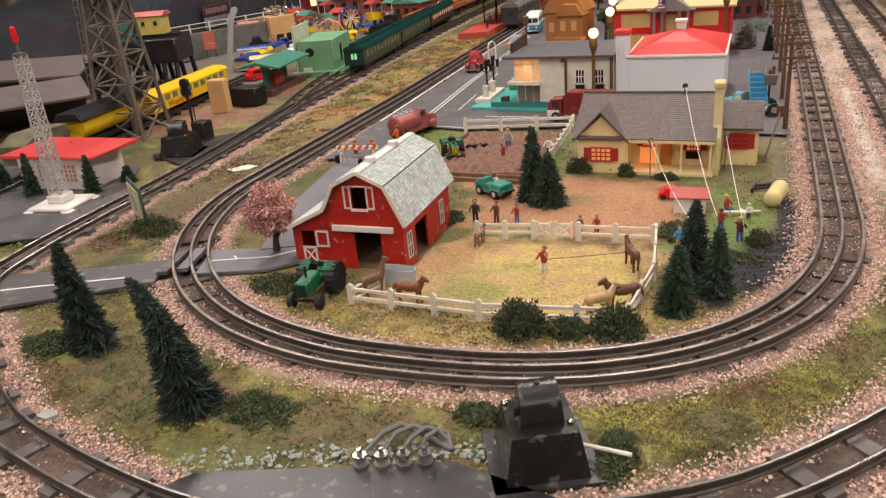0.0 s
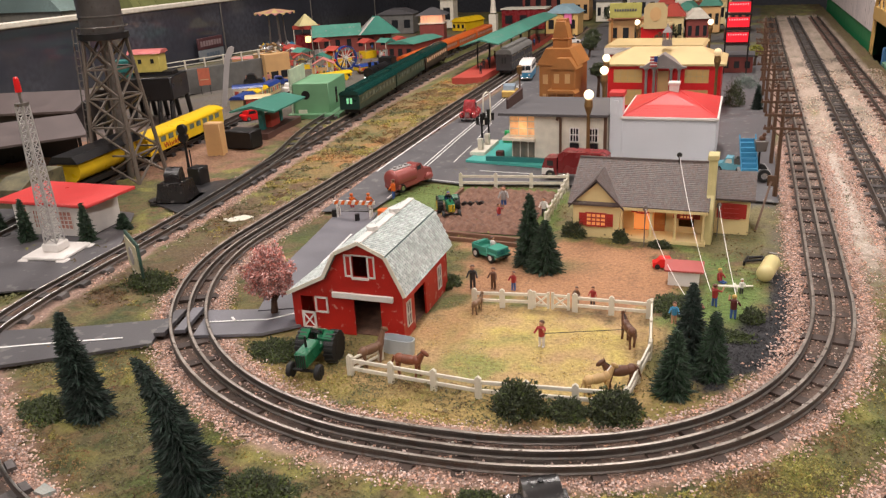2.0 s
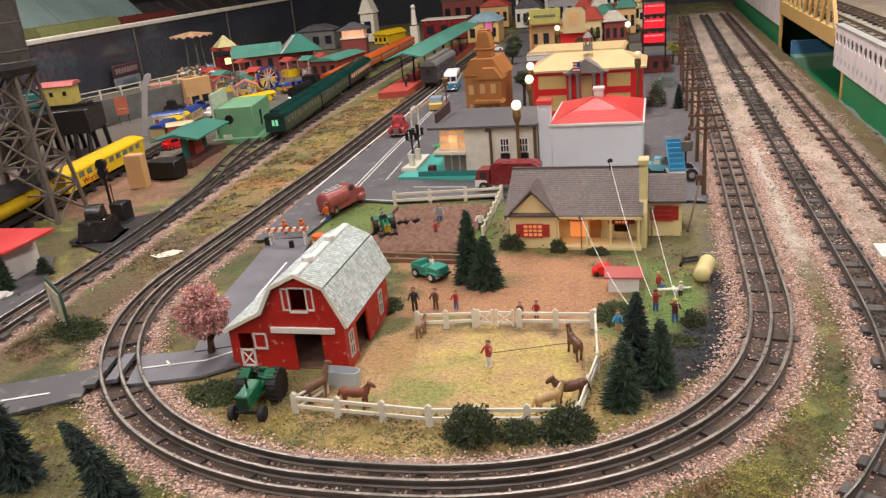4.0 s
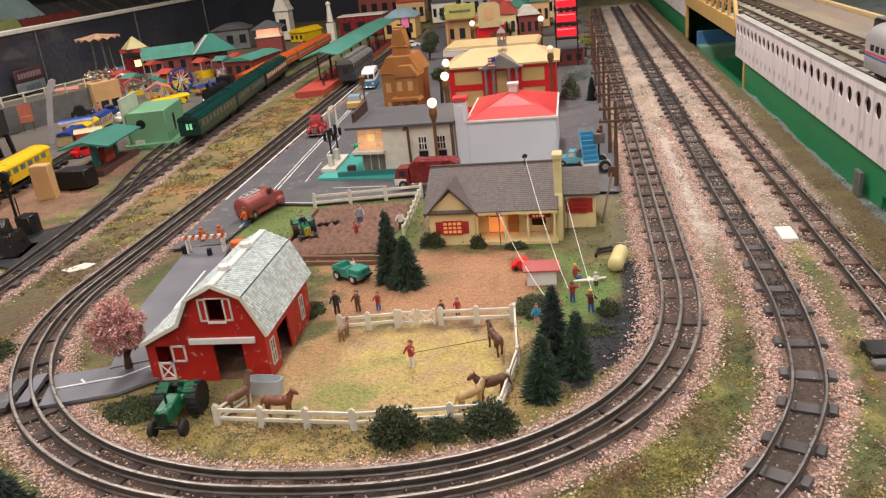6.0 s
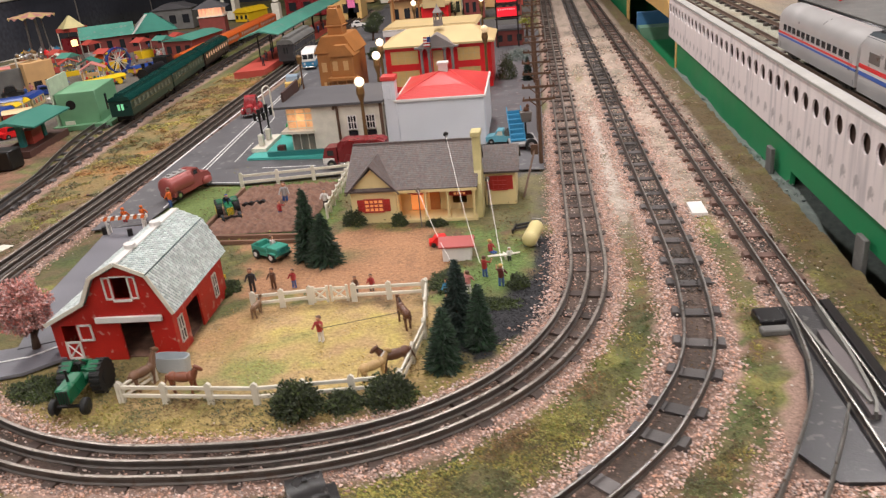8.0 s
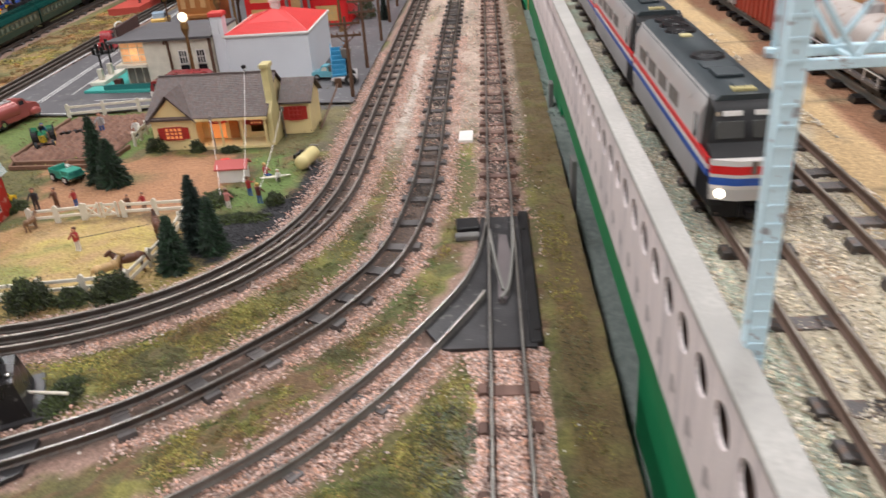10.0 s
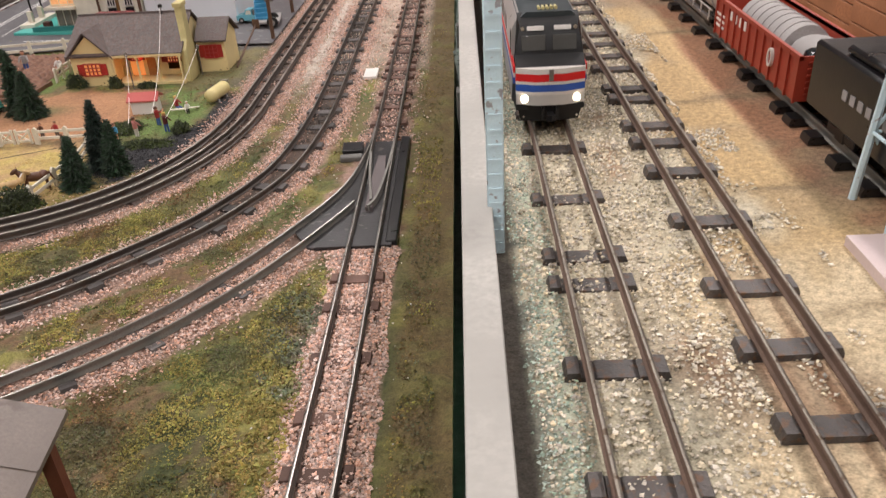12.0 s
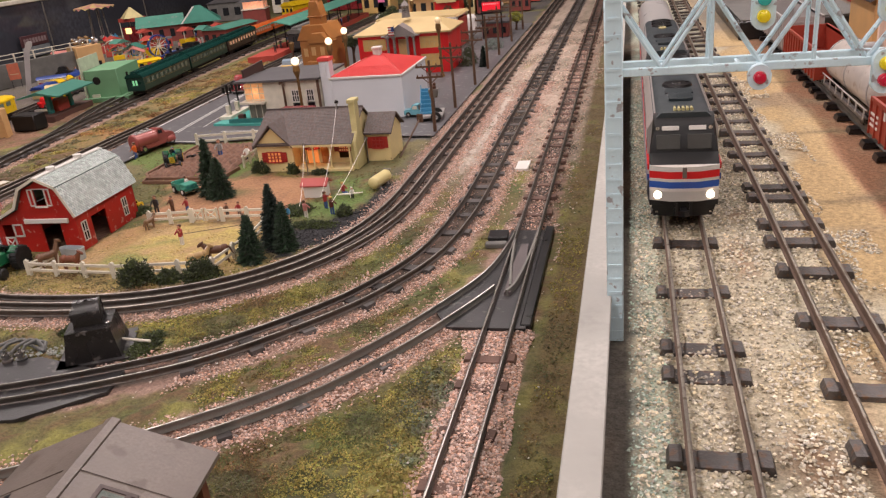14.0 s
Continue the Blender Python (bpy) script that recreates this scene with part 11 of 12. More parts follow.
glow_lamp(-1.18, 3.06, 0.098, 0.02, (1.0, 0.5, 0.3), 0.006)
far_shop("long dark shed with a grey-green roof", -1.50, 3.43, 0.17, 0.12, 0.085, M_HOPPER_DARK, M_DARKROOF, 10, 0.022, "shed")
far_shop("bright yellow rounded shed behind the signal tower", -1.225, 3.52, 0.075, 0.14, 0.040, M_YELLOW, M_YELLOW, -20, 0.018, "shed")
far_shop("tall white tapering tower house", -1.33, 3.66, 0.065, 0.065, 0.13, M_OLDWHITE, M_OLDWHITE, 0, 0.06, "tower", 1)
far_shop("white open building with red interior", -0.93, 3.55, 0.20, 0.10, 0.085, M_MAROON, M_OLDWHITE, 0, 0, "shop")
st = thing("toy_statue_column", "white statue-like column on a plinth", "monument", -1.02, 3.39, 0)
bm = B()
box(bm, -0.016, -0.016, 0, 0.016, 0.016, 0.085)
cyl(bm, (0, 0, 0.09), (0, 0, 0.155), 0.014, 0.008, 12)
ball(bm, (0, 0, 0.162), 0.011)
part("column", bm, M_OLDWHITE, st)

# ---- fairground and sheds at the left ----
cv = thing("curved_lamp_post", "tall pale grey sheet-metal post with a bent rounded head", "post", -1.245, 1.729, 0, 35)
bm = B()
prism(bm, [(-0.0065, 0), (0.0065, 0), (0.031, 0.118), (0.043, 0.138), (0.045, 0.146), (0.039, 0.150), (0.030, 0.147), (0.018, 0.124)], -0.0045, 0.0045)
part("post", bm, M_HOPPER, cv, bevel=0.002)
ct2 = thing("toy_street_trolleys", "row of blue and cream toy trolley cars", "toy train", -1.165, 1.67, 0.0, 102)
ct2.scale = (0.80, 0.80, 0.72)
for k in range(3):
    bm = B()
    box(bm, k * 0.12, -0.022, 0.008, k * 0.12 + 0.105, 0.022, 0.042)
    c0 = part("car_body", bm, mat("cream_trolley", (0.58, 0.46, 0.22), 0.4), ct2, bevel=0.001)
    bm = B()
    prism(bm, [(-0.024, 0.042), (0.024, 0.042), (0.014, 0.052), (-0.014, 0.052)], k * 0.12 - 0.004, k * 0.12 + 0.109, "x")
    part("car_roof", bm, M_NAVY if k != 1 else M_YELLOW, c0)
    for q in range(5):
        bm = B()
        box(bm, k * 0.12 + 0.008 + q * 0.019, -0.0226, 0.020, k * 0.12 + 0.020 + q * 0.019, 0.0226, 0.036)
        part("window", bm, M_PLATFORM if q % 2 else M_COACHWIN, c0)
tw2 = thing("toy_tan_warehouse", "tan flat-roofed warehouse with dark doorways", "building", -1.388, 2.08, 0, 60)
bm = B()
box(bm, 0.05, 0, 0, 0.135, 0.075, 0.080)
part("wall", bm, M_TAN, tw2, bevel=0.001)
for x in (0.066, 0.100):
    bm = B()
    box(bm, x, -0.0012, 0.006, x + 0.024, 0.001, 0.028)
    part("doorway", bm, M_GLASSDARK, tw2)
for k in range(24):
    g = random.Random(k)
    bm = B()
    ball(bm, (0.06 + g.random() * 0.06, 0.01 + g.random() * 0.05, 0.086 + g.random() * 0.018), 0.007, 0.005, 0.006, sub=2)
    part("metal_can", bm, (M_CHROME, M_TIN, M_BRASS)[k % 3], tw2, "bright metal can on the roof")
cz = thing("toy_carousel", "fairground ride under a pink and yellow scalloped canopy", "carousel", -1.62, 2.62, 0)
cz.scale = (0.88, 0.88, 0.92)
bm = B()
for k in range(16):
    a, b = 2 * math.pi * k / 16, 2 * math.pi * (k + 1) / 16
    v = [bm.verts.new(p) for p in ((0, 0, 0.198), (0.085 * math.cos(a), 0.085 * math.sin(a), 0.185), (0.085 * math.cos(b), 0.085 * math.sin(b), 0.185))]
    bm.faces.new(v).material_index = k % 2
    w2 = [bm.verts.new(p) for p in ((0.085 * math.cos(a), 0.085 * math.sin(a), 0.185), (0.085 * math.cos(b), 0.085 * math.sin(b), 0.185),
                                    (0.086 * math.cos((a + b) / 2), 0.086 * math.sin((a + b) / 2), 0.176))]
    bm.faces.new(w2).material_index = (k + 1) % 2
part("canopy", bm, [mat("canopy_pink", (0.46, 0.20, 0.17), 0.6), mat("canopy_yellow", (0.50, 0.37, 0.15), 0.6)], cz, "striped scalloped canopy", smooth=False)
for k in range(5):
    an = 2 * math.pi * k / 5 + 0.5
    bm = B()
    cyl(bm, (0.040 * math.cos(an), 0.040 * math.sin(an), 0), (0.030 * math.cos(an), 0.030 * math.sin(an), 0.188), 0.0026, n=6)
    part("canopy_post", bm, M_TIN, cz)
bm = B()
cyl(bm, (0, 0, 0), (0, 0, 0.03), 0.09, n=20)
part("turntable", bm, M_PLATFORM, cz)
for k in range(9):
    an = 2 * math.pi * k / 9
    bm = B()
    ball(bm, (0.06 * math.cos(an), 0.06 * math.sin(an), 0.055), 0.014, 0.008, 0.012, sub=1)
    cyl(bm, (0.06 * math.cos(an), 0.06 * math.sin(an), 0.03), (0.06 * math.cos(an), 0.06 * math.sin(an), 0.07), 0.0015, n=5)
    part("ride_seat", bm, rnd.choice((M_REDWALL, M_YELLOW, M_SILVER, M_BLUE)), cz)
tn = thing("toy_tent_booth", "cream peaked tent booth with a red band", "booth", -1.655, 2.90, 0)
tn.scale = (0.9, 0.9, 1.0)
bm = B()
box(bm, -0.040, -0.034, 0, 0.040, 0.034, 0.062)
part("wall", bm, M_MAROON, tn)
bm = B()
box(bm, -0.047, -0.041, 0.084, 0.047, 0.041, 0.098)
part("band", bm, M_PLATFORM, tn, "red valance band")
for sx in (-0.044, 0.044):
    for sy in (-0.038, 0.038):
        bm = B()
        cyl(bm, (sx, sy, 0), (sx, sy, 0.085), 0.0022, n=6)
        part("pole", bm, M_OLDWHITE, tn)
bm = B()
cyl(bm, (0, 0, 0.098), (0, 0, 0.140), 0.062, 0.004, 4)
part("roof", bm, M_OLIVECREAM, tn, "cream peaked roof", smooth=False)
ds = thing("toy_roundhouse", "long dark shed with a brown-grey roof", "shed", -1.52, 1.40, 0, 18)
bm = B()
box(bm, -0.22, -0.08, 0, 0.12, 0.12, 0.060)
part("wall", bm, mat("dark_brown_shed", (0.035, 0.028, 0.028), 0.6), ds)
bm = B()
prism(bm, [(-0.10, 0.058), (0.02, 0.085), (0.14, 0.058), (0.14, 0.063), (0.02, 0.090), (-0.10, 0.063)], -0.24, 0.14, "x")
M_SHEDROOF = mat("grey_brown_roof", (0.115, 0.088, 0.084), 0.6, 0, 0.35, 25, 400, 0.2)
part("roof", bm, M_SHEDROOF, ds, smooth=False)
low = thing("toy_lean_to_shed", "low dark open shed with a brown-grey sloping roof", "shed", -1.25, 1.03, 0, 50)
bm = B()
prism(bm, [(0.0, 0.056), (0.150, 0.074), (0.150, 0.078), (0.0, 0.060)], -0.10, 0.170, "x")
part("roof", bm, M_SHEDROOF, low, smooth=False)
bm = B()
box(bm, -0.09, 0.135, 0.0, 0.16, 0.142, 0.073)
part("back_wall", bm, M_BLACK, low)
for px0 in (-0.085, -0.005, 0.075, 0.155):
    bm = B()
    box(bm, px0 - 0.003, 0.006, 0.0, px0 + 0.003, 0.012, 0.0565)
    part("post", bm, M_DARKIRON, low)
for px0, py0 in ((-1.215, 1.245), (-1.180, 1.255)):
    bm = B()
    box(bm, px0 - 0.006, py0 - 0.006, 0.0, px0 + 0.006, py0 + 0.006, 0.105)
    tagged(part("timber_post", bm, M_BLACK, None, bevel=0.001), "tall black timber post behind the sheds", "post", "timber posts")
toy_car("toy_car", "black vintage toy car by the tan warehouse", -1.35, 2.03, 30, 0.055, 0.034, 0.015, M_BLACK)
pst = thing("toy_poster_board", "small faded orange-red poster board on legs", "poster board", -1.423, 1.90, 0, 40)
pst.scale = (0.62, 0.62, 0.86)
bm = B()
box(bm, -0.026, 0, 0.03, 0.026, 0.003, 0.085)
bo = part("board", bm, mat("faded_orange_red_board", (0.50, 0.13, 0.07), 0.6, 0, 0.3, 60, 700, 0.05), pst)
bm = B()
box(bm, -0.019, -0.001, 0.047, 0.019, 0.0005, 0.050)
part("lettering_bar", bm, mat("faded_cream_lettering", (0.52, 0.34, 0.20), 0.6), bo)
for sx in (-0.02, 0.02):
    bm = B()
    cyl(bm, (sx, 0.0015, 0), (sx, 0.0015, 0.03), 0.0015, n=6)
    part("leg", bm, M_DARKIRON, pst)
ln2 = thing("toy_lit_lantern", "small glowing yellow lantern on a post", "lamp", -1.48, 2.60, 0)
ln2.scale = (0.75, 0.75, 0.75)
bm = B()
cyl(bm, (0, 0, 0), (0, 0, 0.085), 0.002, n=6)
part("post", bm, M_DARKIRON, ln2)
bm = B()
box(bm, -0.010, -0.010, 0.085, 0.010, 0.010, 0.112)
part("lantern", bm, mat("glowing_lantern", (1, 0.75, 0.35), 0.4, emit=1.8, emitcol=(1, 0.65, 0.25)), ln2)
for k in range(10):
    x, y = -1.45 + rnd.uniform(-0.12, 0.28), 2.35 + rnd.uniform(0, 0.6)
    i = rnd.randrange(4)
    t = thing("toy_fair_stall", ("yellow", "red", "blue", "silver")[i] + " fairground stall among the rides", "stall", x, y, 0, rnd.uniform(0, 90), "fair stalls")
    mm = (M_YELLOW, M_REDWALL, M_NAVY, M_SILVER)[i]
    bm = B()
    box(bm, -0.025, -0.02, 0, 0.025, 0.02, 0.025)
    part("counter", bm, mm, t)
    for sx in (-0.022, 0.022):
        bm = B()
        cyl(bm, (sx, -0.018, 0.025), (sx, -0.018, 0.055), 0.0015, n=5)
        part("post", bm, M_OLDWHITE, t)
    bm = B()
    prism(bm, [(-0.03, 0.055), (0.03, 0.055), (0.0, 0.068)], -0.025, 0.025)
    part("awning", bm, rnd.choice((M_PLATFORM, M_ORANGE, M_ROOFGREEN, M_OLDWHITE)), t, smooth=False)
for k in range(14):
    x, y = -1.38 + rnd.uniform(-0.15, 0.35), 2.05 + k * 0.1
    if -1.06 < x < -0.6:
        x = -1.1
    toy_figure("small toy visitor figure on the fairground", x, y, rnd.uniform(0, 360), 0.032, rnd.choice((M_CLOTHDARK, M_CLOTHRED, M_CLOTHBLUE)), M_CLOTHDARK)
# grey retaining wall with white rail
gw = thing("toy_overpass_wall", "grey card overpass wall with white railing", "wall", -1.50, 1.80, 0, 70)
bm = B()
box(bm, -0.10, 0, 0, 0.42, 0.012, 0.070)
part("wall", bm, M_HOPPER_DARK, gw, bevel=0.001)
for z in (0.082, 0.094):
    bm = B()
    box(bm, -0.10, 0.004, z, 0.42, 0.007, z + 0.002)
    part("rail", bm, M_OLDWHITE, gw)
for k in range(9):
    bm = B()
    box(bm, -0.10 + k * 0.064, 0.003, 0.070, -0.097 + k * 0.064, 0.008, 0.097)
    part("rail_post", bm, M_OLDWHITE, gw)

# ---- the glass barrier at the far edge of the table ----
gbx = thing("glass_barrier", "dark glass barrier with a white top rail along the table", "barrier", -1.915, 0.0, 0, kind="structure")
bm = B()
box(bm, -0.012, -0.9, 0.205, 0.012, 4.6, 0.222)
part("top_rail", bm, M_OLDWHITE, gbx, bevel=0.003)
bm = B()
box(bm, -0.004, -0.9, -0.01, 0.004, 4.6, 0.205)
part("pane", bm, mat("dark_smoked_glass", (0.062, 0.064, 0.080), 0.05, 0, 0.5, 2.2, 60, 0), gbx, smooth=False)
for k in range(6):
    bm = B()
    cyl(bm, (0.008, 0.6 + k * 0.7, 0), (0.008, 0.6 + k * 0.7, 0.205), 0.003, n=8)
    part("stanchion", bm, M_TIN, gbx)
bd = thing("blue_hall_partition", "blue painted partition beyond the barrier", "partition", -3.2, 0.6, -0.95, kind="structure")
bm = B()
box(bm, -0.05, 0, 0, 0.05, 1.7, 1.6)
part("panel", bm, mat("blue_partition_paint", (0.07, 0.17, 0.33), 0.6, 0, 0.3, 3, 60, 0.05), bd)
sg = thing("hall_sign", "dim dark red and grey-blue sign board on the barrier", "sign", -1.885, 2.50, 0.012, 90)
sg.scale = (0.85, 1, 0.85)
M_SIGNDARK, M_SIGNPALE = mat("faded_maroon_board", (0.085, 0.030, 0.034), 0.6), mat("grey_blue_board", (0.20, 0.22, 0.235), 0.6)
for z0, z1, mm, mb in ((0.044, 0.092, M_SIGNDARK, mat("dull_pink_lettering", (0.26, 0.19, 0.19), 0.6)), (-0.002, 0.041, M_SIGNPALE, mat("slate_lettering", (0.09, 0.12, 0.16), 0.6))):
    bm = B()
    box(bm, 0.0, -0.004, z0, 0.175, 0.004, z1)
    bd2 = part("board", bm, mm, sg, bevel=0.001)
    for k in range(8 if mm is M_SIGNDARK else 5):
        bm = B()
        x0 = (0.012 if mm is M_SIGNDARK else 0.048) + k * 0.0193
        box(bm, x0, -0.0055, z0 + 0.013, x0 + 0.013, -0.0038, z1 - 0.013)
        part("letter_bar", bm, mb, bd2)
tb = thing("second_layout_table", "second display table with pale teal roofs beyond the barrier", "display table", -3.0, 2.4, -0.95, kind="structure")
bm = B()
box(bm, -0.5, 0, 0, 0.5, 2.9, 1.08)
part("table", bm, M_BLACK, tb)
M_TEALPALE = mat("pale_teal_roof", (0.34, 0.46, 0.43), 0.5, 0, 0.3, 6, 120, 0.08)
for y0, y1, x0, x1, z0, z1, mm in ((0.30, 1.55, -0.45, 0.30, 1.14, 1.30, M_TEALPALE), (0.55, 1.10, 0.32, 0.48, 1.09, 1.17, mat("olive_roof", (0.30, 0.32, 0.12), 0.6)),
                                   (1.12, 1.60, 0.32, 0.48, 1.09, 1.16, M_BRICK), (1.75, 2.7, -0.40, 0.35, 1.09, 1.20, M_TIN)):
    bm = B()
    w = x1 - x0
    prism(bm, [(x0, z0), (x1, z0), (x1 - w * 0.22, z1), (x0 + w * 0.22, z1)], y0, y1)
    rf = part("model_roof", bm, mm, tb, smooth=False)
    bm = B()
    box(bm, x0 + 0.03, y0 + 0.03, 1.08, x1 - 0.03, y1 - 0.03, z0 + 0.002)
    part("model_wall", bm, M_OLDWHITE, rf)
    for k in range(5):
        bm = B()
        yy = y0 + (y1 - y0) * (k + 0.5) / 5
        prism(bm, [(x1 - w * 0.22, z1 + 0.001), (x1 + 0.002, z0 + 0.003), (x1 + 0.002, z0 + 0.010), (x1 - w * 0.22, z1 + 0.008)], yy - 0.008, yy + 0.008)
        part("roof_rib", bm, mm, rf)

# ---- the hall round the layout ----
FLOOR = -0.95
M_FLOOR = mat("dark_hall_carpet", (0.05, 0.045, 0.045), 0.9, 0, 0.3, 8, 200, 0.1)
M_CEIL = mat("painted_hall_ceiling", (0.55, 0.5, 0.45), 0.8, 0, 0.1, 2, 60, 0.05)
M_WARMWALL = mat("painted_hall_wall", (0.32, 0.26, 0.22), 0.8, 0, 0.15, 2, 60, 0.05)
for nm, dims, mm, lab in (("floor", (-5.2, -3.2, FLOOR - 0.1, 4.2, 6.2, FLOOR), M_FLOOR, "dark carpeted hall floor"),
                          ("ceiling", (-5.2, -3.2, CEILING, 4.2, 6.2, CEILING + 0.1), M_CEIL, "pale painted hall ceiling"),
                          ("wall_north", (-5.2, 6.2, FLOOR, 4.2, 6.35, CEILING), M_DARKWALL, "near-black far wall of the hall"),
                          ("wall_west", (-5.35, -3.2, FLOOR, -5.2, 6.2, CEILING), M_DARKWALL, "near-black side wall of the hall"),
                          ("wall_south", (-5.2, -3.35, FLOOR, 4.2, -3.2, CEILING), M_WARMWALL, "painted wall behind the visitor"),
                          ("wall_east", (4.2, -3.2, FLOOR, 4.35, 6.2, CEILING), M_WARMWALL, "painted side wall of the hall")):
    bm = B()
    box(bm, *dims)
    part(nm, bm, mm, None, lab, kind="structure", smooth=False)
for lx, ly in LAMPS:
    t = thing("ceiling_light", "white ceiling light batten over the layout", "ceiling light", lx, ly, CEILING - 0.05, group="ceiling battens")
    bm = B()
    box(bm, -0.09, -0.62, 0.0, 0.09, 0.62, 0.045)
    part("housing", bm, M_WHITE, t, bevel=0.004)

# ---- loose gravel and turf, joined as stuff ----
def scatter(name, label, n, place, size, material, seed, flat=0.6, tinted=None, sharp=False):
    """Many small uneven lumps; place(r, n) gives their x, y, z."""
    r = np.random.RandomState(seed)
    c = place(r, n)
    k = len(c)
    s = (size[0] + (size[1] - size[0]) * r.rand(k) ** 2)[:, None]
    if sharp:
        base = np.array([(0.94, 0, -0.33), (-0.47, 0.82, -0.33), (-0.47, -0.82, -0.33), (0, 0, 1)], float)
        f0 = np.array([(0, 2, 1), (0, 1, 3), (1, 2, 3), (2, 0, 3)])
    else:
        base = np.array([(1, 0, 0), (-1, 0, 0), (0, 1, 0), (0, -1, 0), (0, 0, 1), (0, 0, -1)], float)
        f0 = np.array([(0, 2, 4), (2, 1, 4), (1, 3, 4), (3, 0, 4), (2, 0, 5), (1, 2, 5), (3, 1, 5), (0, 3, 5)])
    b = len(base)
    v = np.repeat(base[None], k, 0) * (0.6 + 0.8 * r.rand(k, b, 1))
    ax = r.normal(size=(k, 4))
    ax /= np.linalg.norm(ax, axis=1)[:, None]
    w, x, y, z = ax.T
    R = np.stack([1 - 2 * (y * y + z * z), 2 * (x * y - z * w), 2 * (x * z + y * w), 2 * (x * y + z * w), 1 - 2 * (x * x + z * z), 2 * (y * z - x * w),
                  2 * (x * z - y * w), 2 * (y * z + x * w), 1 - 2 * (x * x + y * y)], 1).reshape(k, 3, 3)
    v = np.einsum("kij,kvj->kvi", R, v) * s[:, None]
    v[..., 2] *= flat
    v += c[:, None]
    f = (np.arange(k)[:, None, None] * b + f0[None]).reshape(-1, 3)
    ob = raw(name, v.reshape(-1, 3), f, material, None, label, "stuff")
    if tinted:
        i = np.clip(np.searchsorted(TX, c[:, 0]), 0, len(TX) - 1)
        j = np.clip(np.searchsorted(TY, c[:, 1]), 0, len(TY) - 1)
        col = TINT[j, i] * tinted[0] + np.array(tinted[2]) * tinted[1]
        px, py = c[:, 0], c[:, 1]
        clump = value_noise(px, py, 34, 201) * 0.5 + value_noise(px, py, 110, 202) * 0.5
        col = col * (0.40 + 1.15 * clump)[:, None]
        for hue, sd, lo in (((0.20, 0.115, 0.055), 203, 0.49), ((0.34, 0.29, 0.075), 204, 0.53), ((0.120, 0.125, 0.070), 205, 0.56)):
            wgt = np.clip((value_noise(px, py, 17, sd) * 0.65 + value_noise(px, py, 60, sd + 5) * 0.35 - lo) * 7, 0, 0.75)[:, None]
            col = col * (1 - wgt) + np.array(hue) * (0.55 + 0.8 * clump)[:, None] * wgt
        col = col * (0.75 + 0.5 * r.rand(k, 1)) * (1 + 0.07 * r.normal(size=(k, 3)))
        att = ob.data.attributes.new("tint", "FLOAT_COLOR", "POINT")
        att.data.foreach_set("color", np.c_[np.repeat(np.clip(col, 0.01, 1), b, 0), np.ones(k * b)].astype(np.float32).ravel())
    return ob


def along(line, spread, lo=0.0, ymin=-9, ymax=9, centre=1.0):
    def place(r, n):
        i = r.randint(0, len(line) - 1, n)
        t = r.rand(n)[:, None]
        p = line[i] * (1 - t) + line[i + 1] * t
        d = np.gradient(line, axis=0)[i]
        d /= np.linalg.norm(d, axis=1)[:, None] + 1e-9
        o = r.normal(0, spread, n) + r.choice((-1, 1), n) * lo
        p = p + np.c_[d[:, 1], -d[:, 0]] * o[:, None]
        keep = (p[:, 1] > ymin) & (p[:, 1] < ymax) & (p[:, 0] < 0.335)
        keep &= ~((p[:, 0] > 0.205) & (p[:, 0] < 0.305) & (p[:, 1] > 0.47) & (p[:, 1] < 0.705))
        keep &= ~((p[:, 0] > -0.33) & (p[:, 0] < 0.0) & (p[:, 1] > 0.28) & (p[:, 1] < 0.385) & (p[:, 1] < 0.33 + (p[:, 0] + 0.33) * 0.2))
        keep &= ~((p[:, 0] > -0.56) & (p[:, 0] < -0.42) & (np.abs(p[:, 1] - 0.622 - (p[:, 0] + 0.5) * 0.35) < 0.028))
        left = np.clip((-0.50 - p[:, 0]) / 0.12, 0, 1)
        keep &= r.rand(n) > left * (0.25 + 1.1 * value_noise(p[:, 0], p[:, 1], 24, 39))
        p = p[keep]
        return np.c_[p, r.uniform(0.0005, 0.0022, len(p))]
    return place


scatter("ballast", "pink gravel ballast along the loop track", 48000, along(LOOP[LOOP[:, 1] < 1.5], 0.0075, 0.0290, 0.4, 1.5), (0.0006, 0.0016), M_STONE, 1)
scatter("ballast", "pink gravel ballast between the loop rails", 6500, along(LOOP, 0.010, 0.0, 0.4, 2.0), (0.0006, 0.0018), M_STONE, 2)
scatter("ballast", "pink gravel ballast along the outer track", 52000, along(OUTER[OUTER[:, 1] < 1.6], 0.0075, 0.0255, 0.2, 1.6), (0.0006, 0.0017), M_STONE, 3)
scatter("ballast", "brown cinders between the outer rails", 5000, along(OUTER, 0.006, 0.0, 0.2, 1.4), (0.0006, 0.0014), M_FOAM_BROWN, 4, sharp=True)
scatter("ballast", "pink gravel ballast along the straight track", 15000, along(MAIN[MAIN[:, 1] < 2.0], 0.012, 0.012, 0.7, 2.0), (0.0006, 0.0020), M_STONE, 5)
scatter("ballast", "pink gravel ballast along the branch track", 12000, along(BRANCH, 0.010, 0.022), (0.0005, 0.0017), M_STONE, 6)


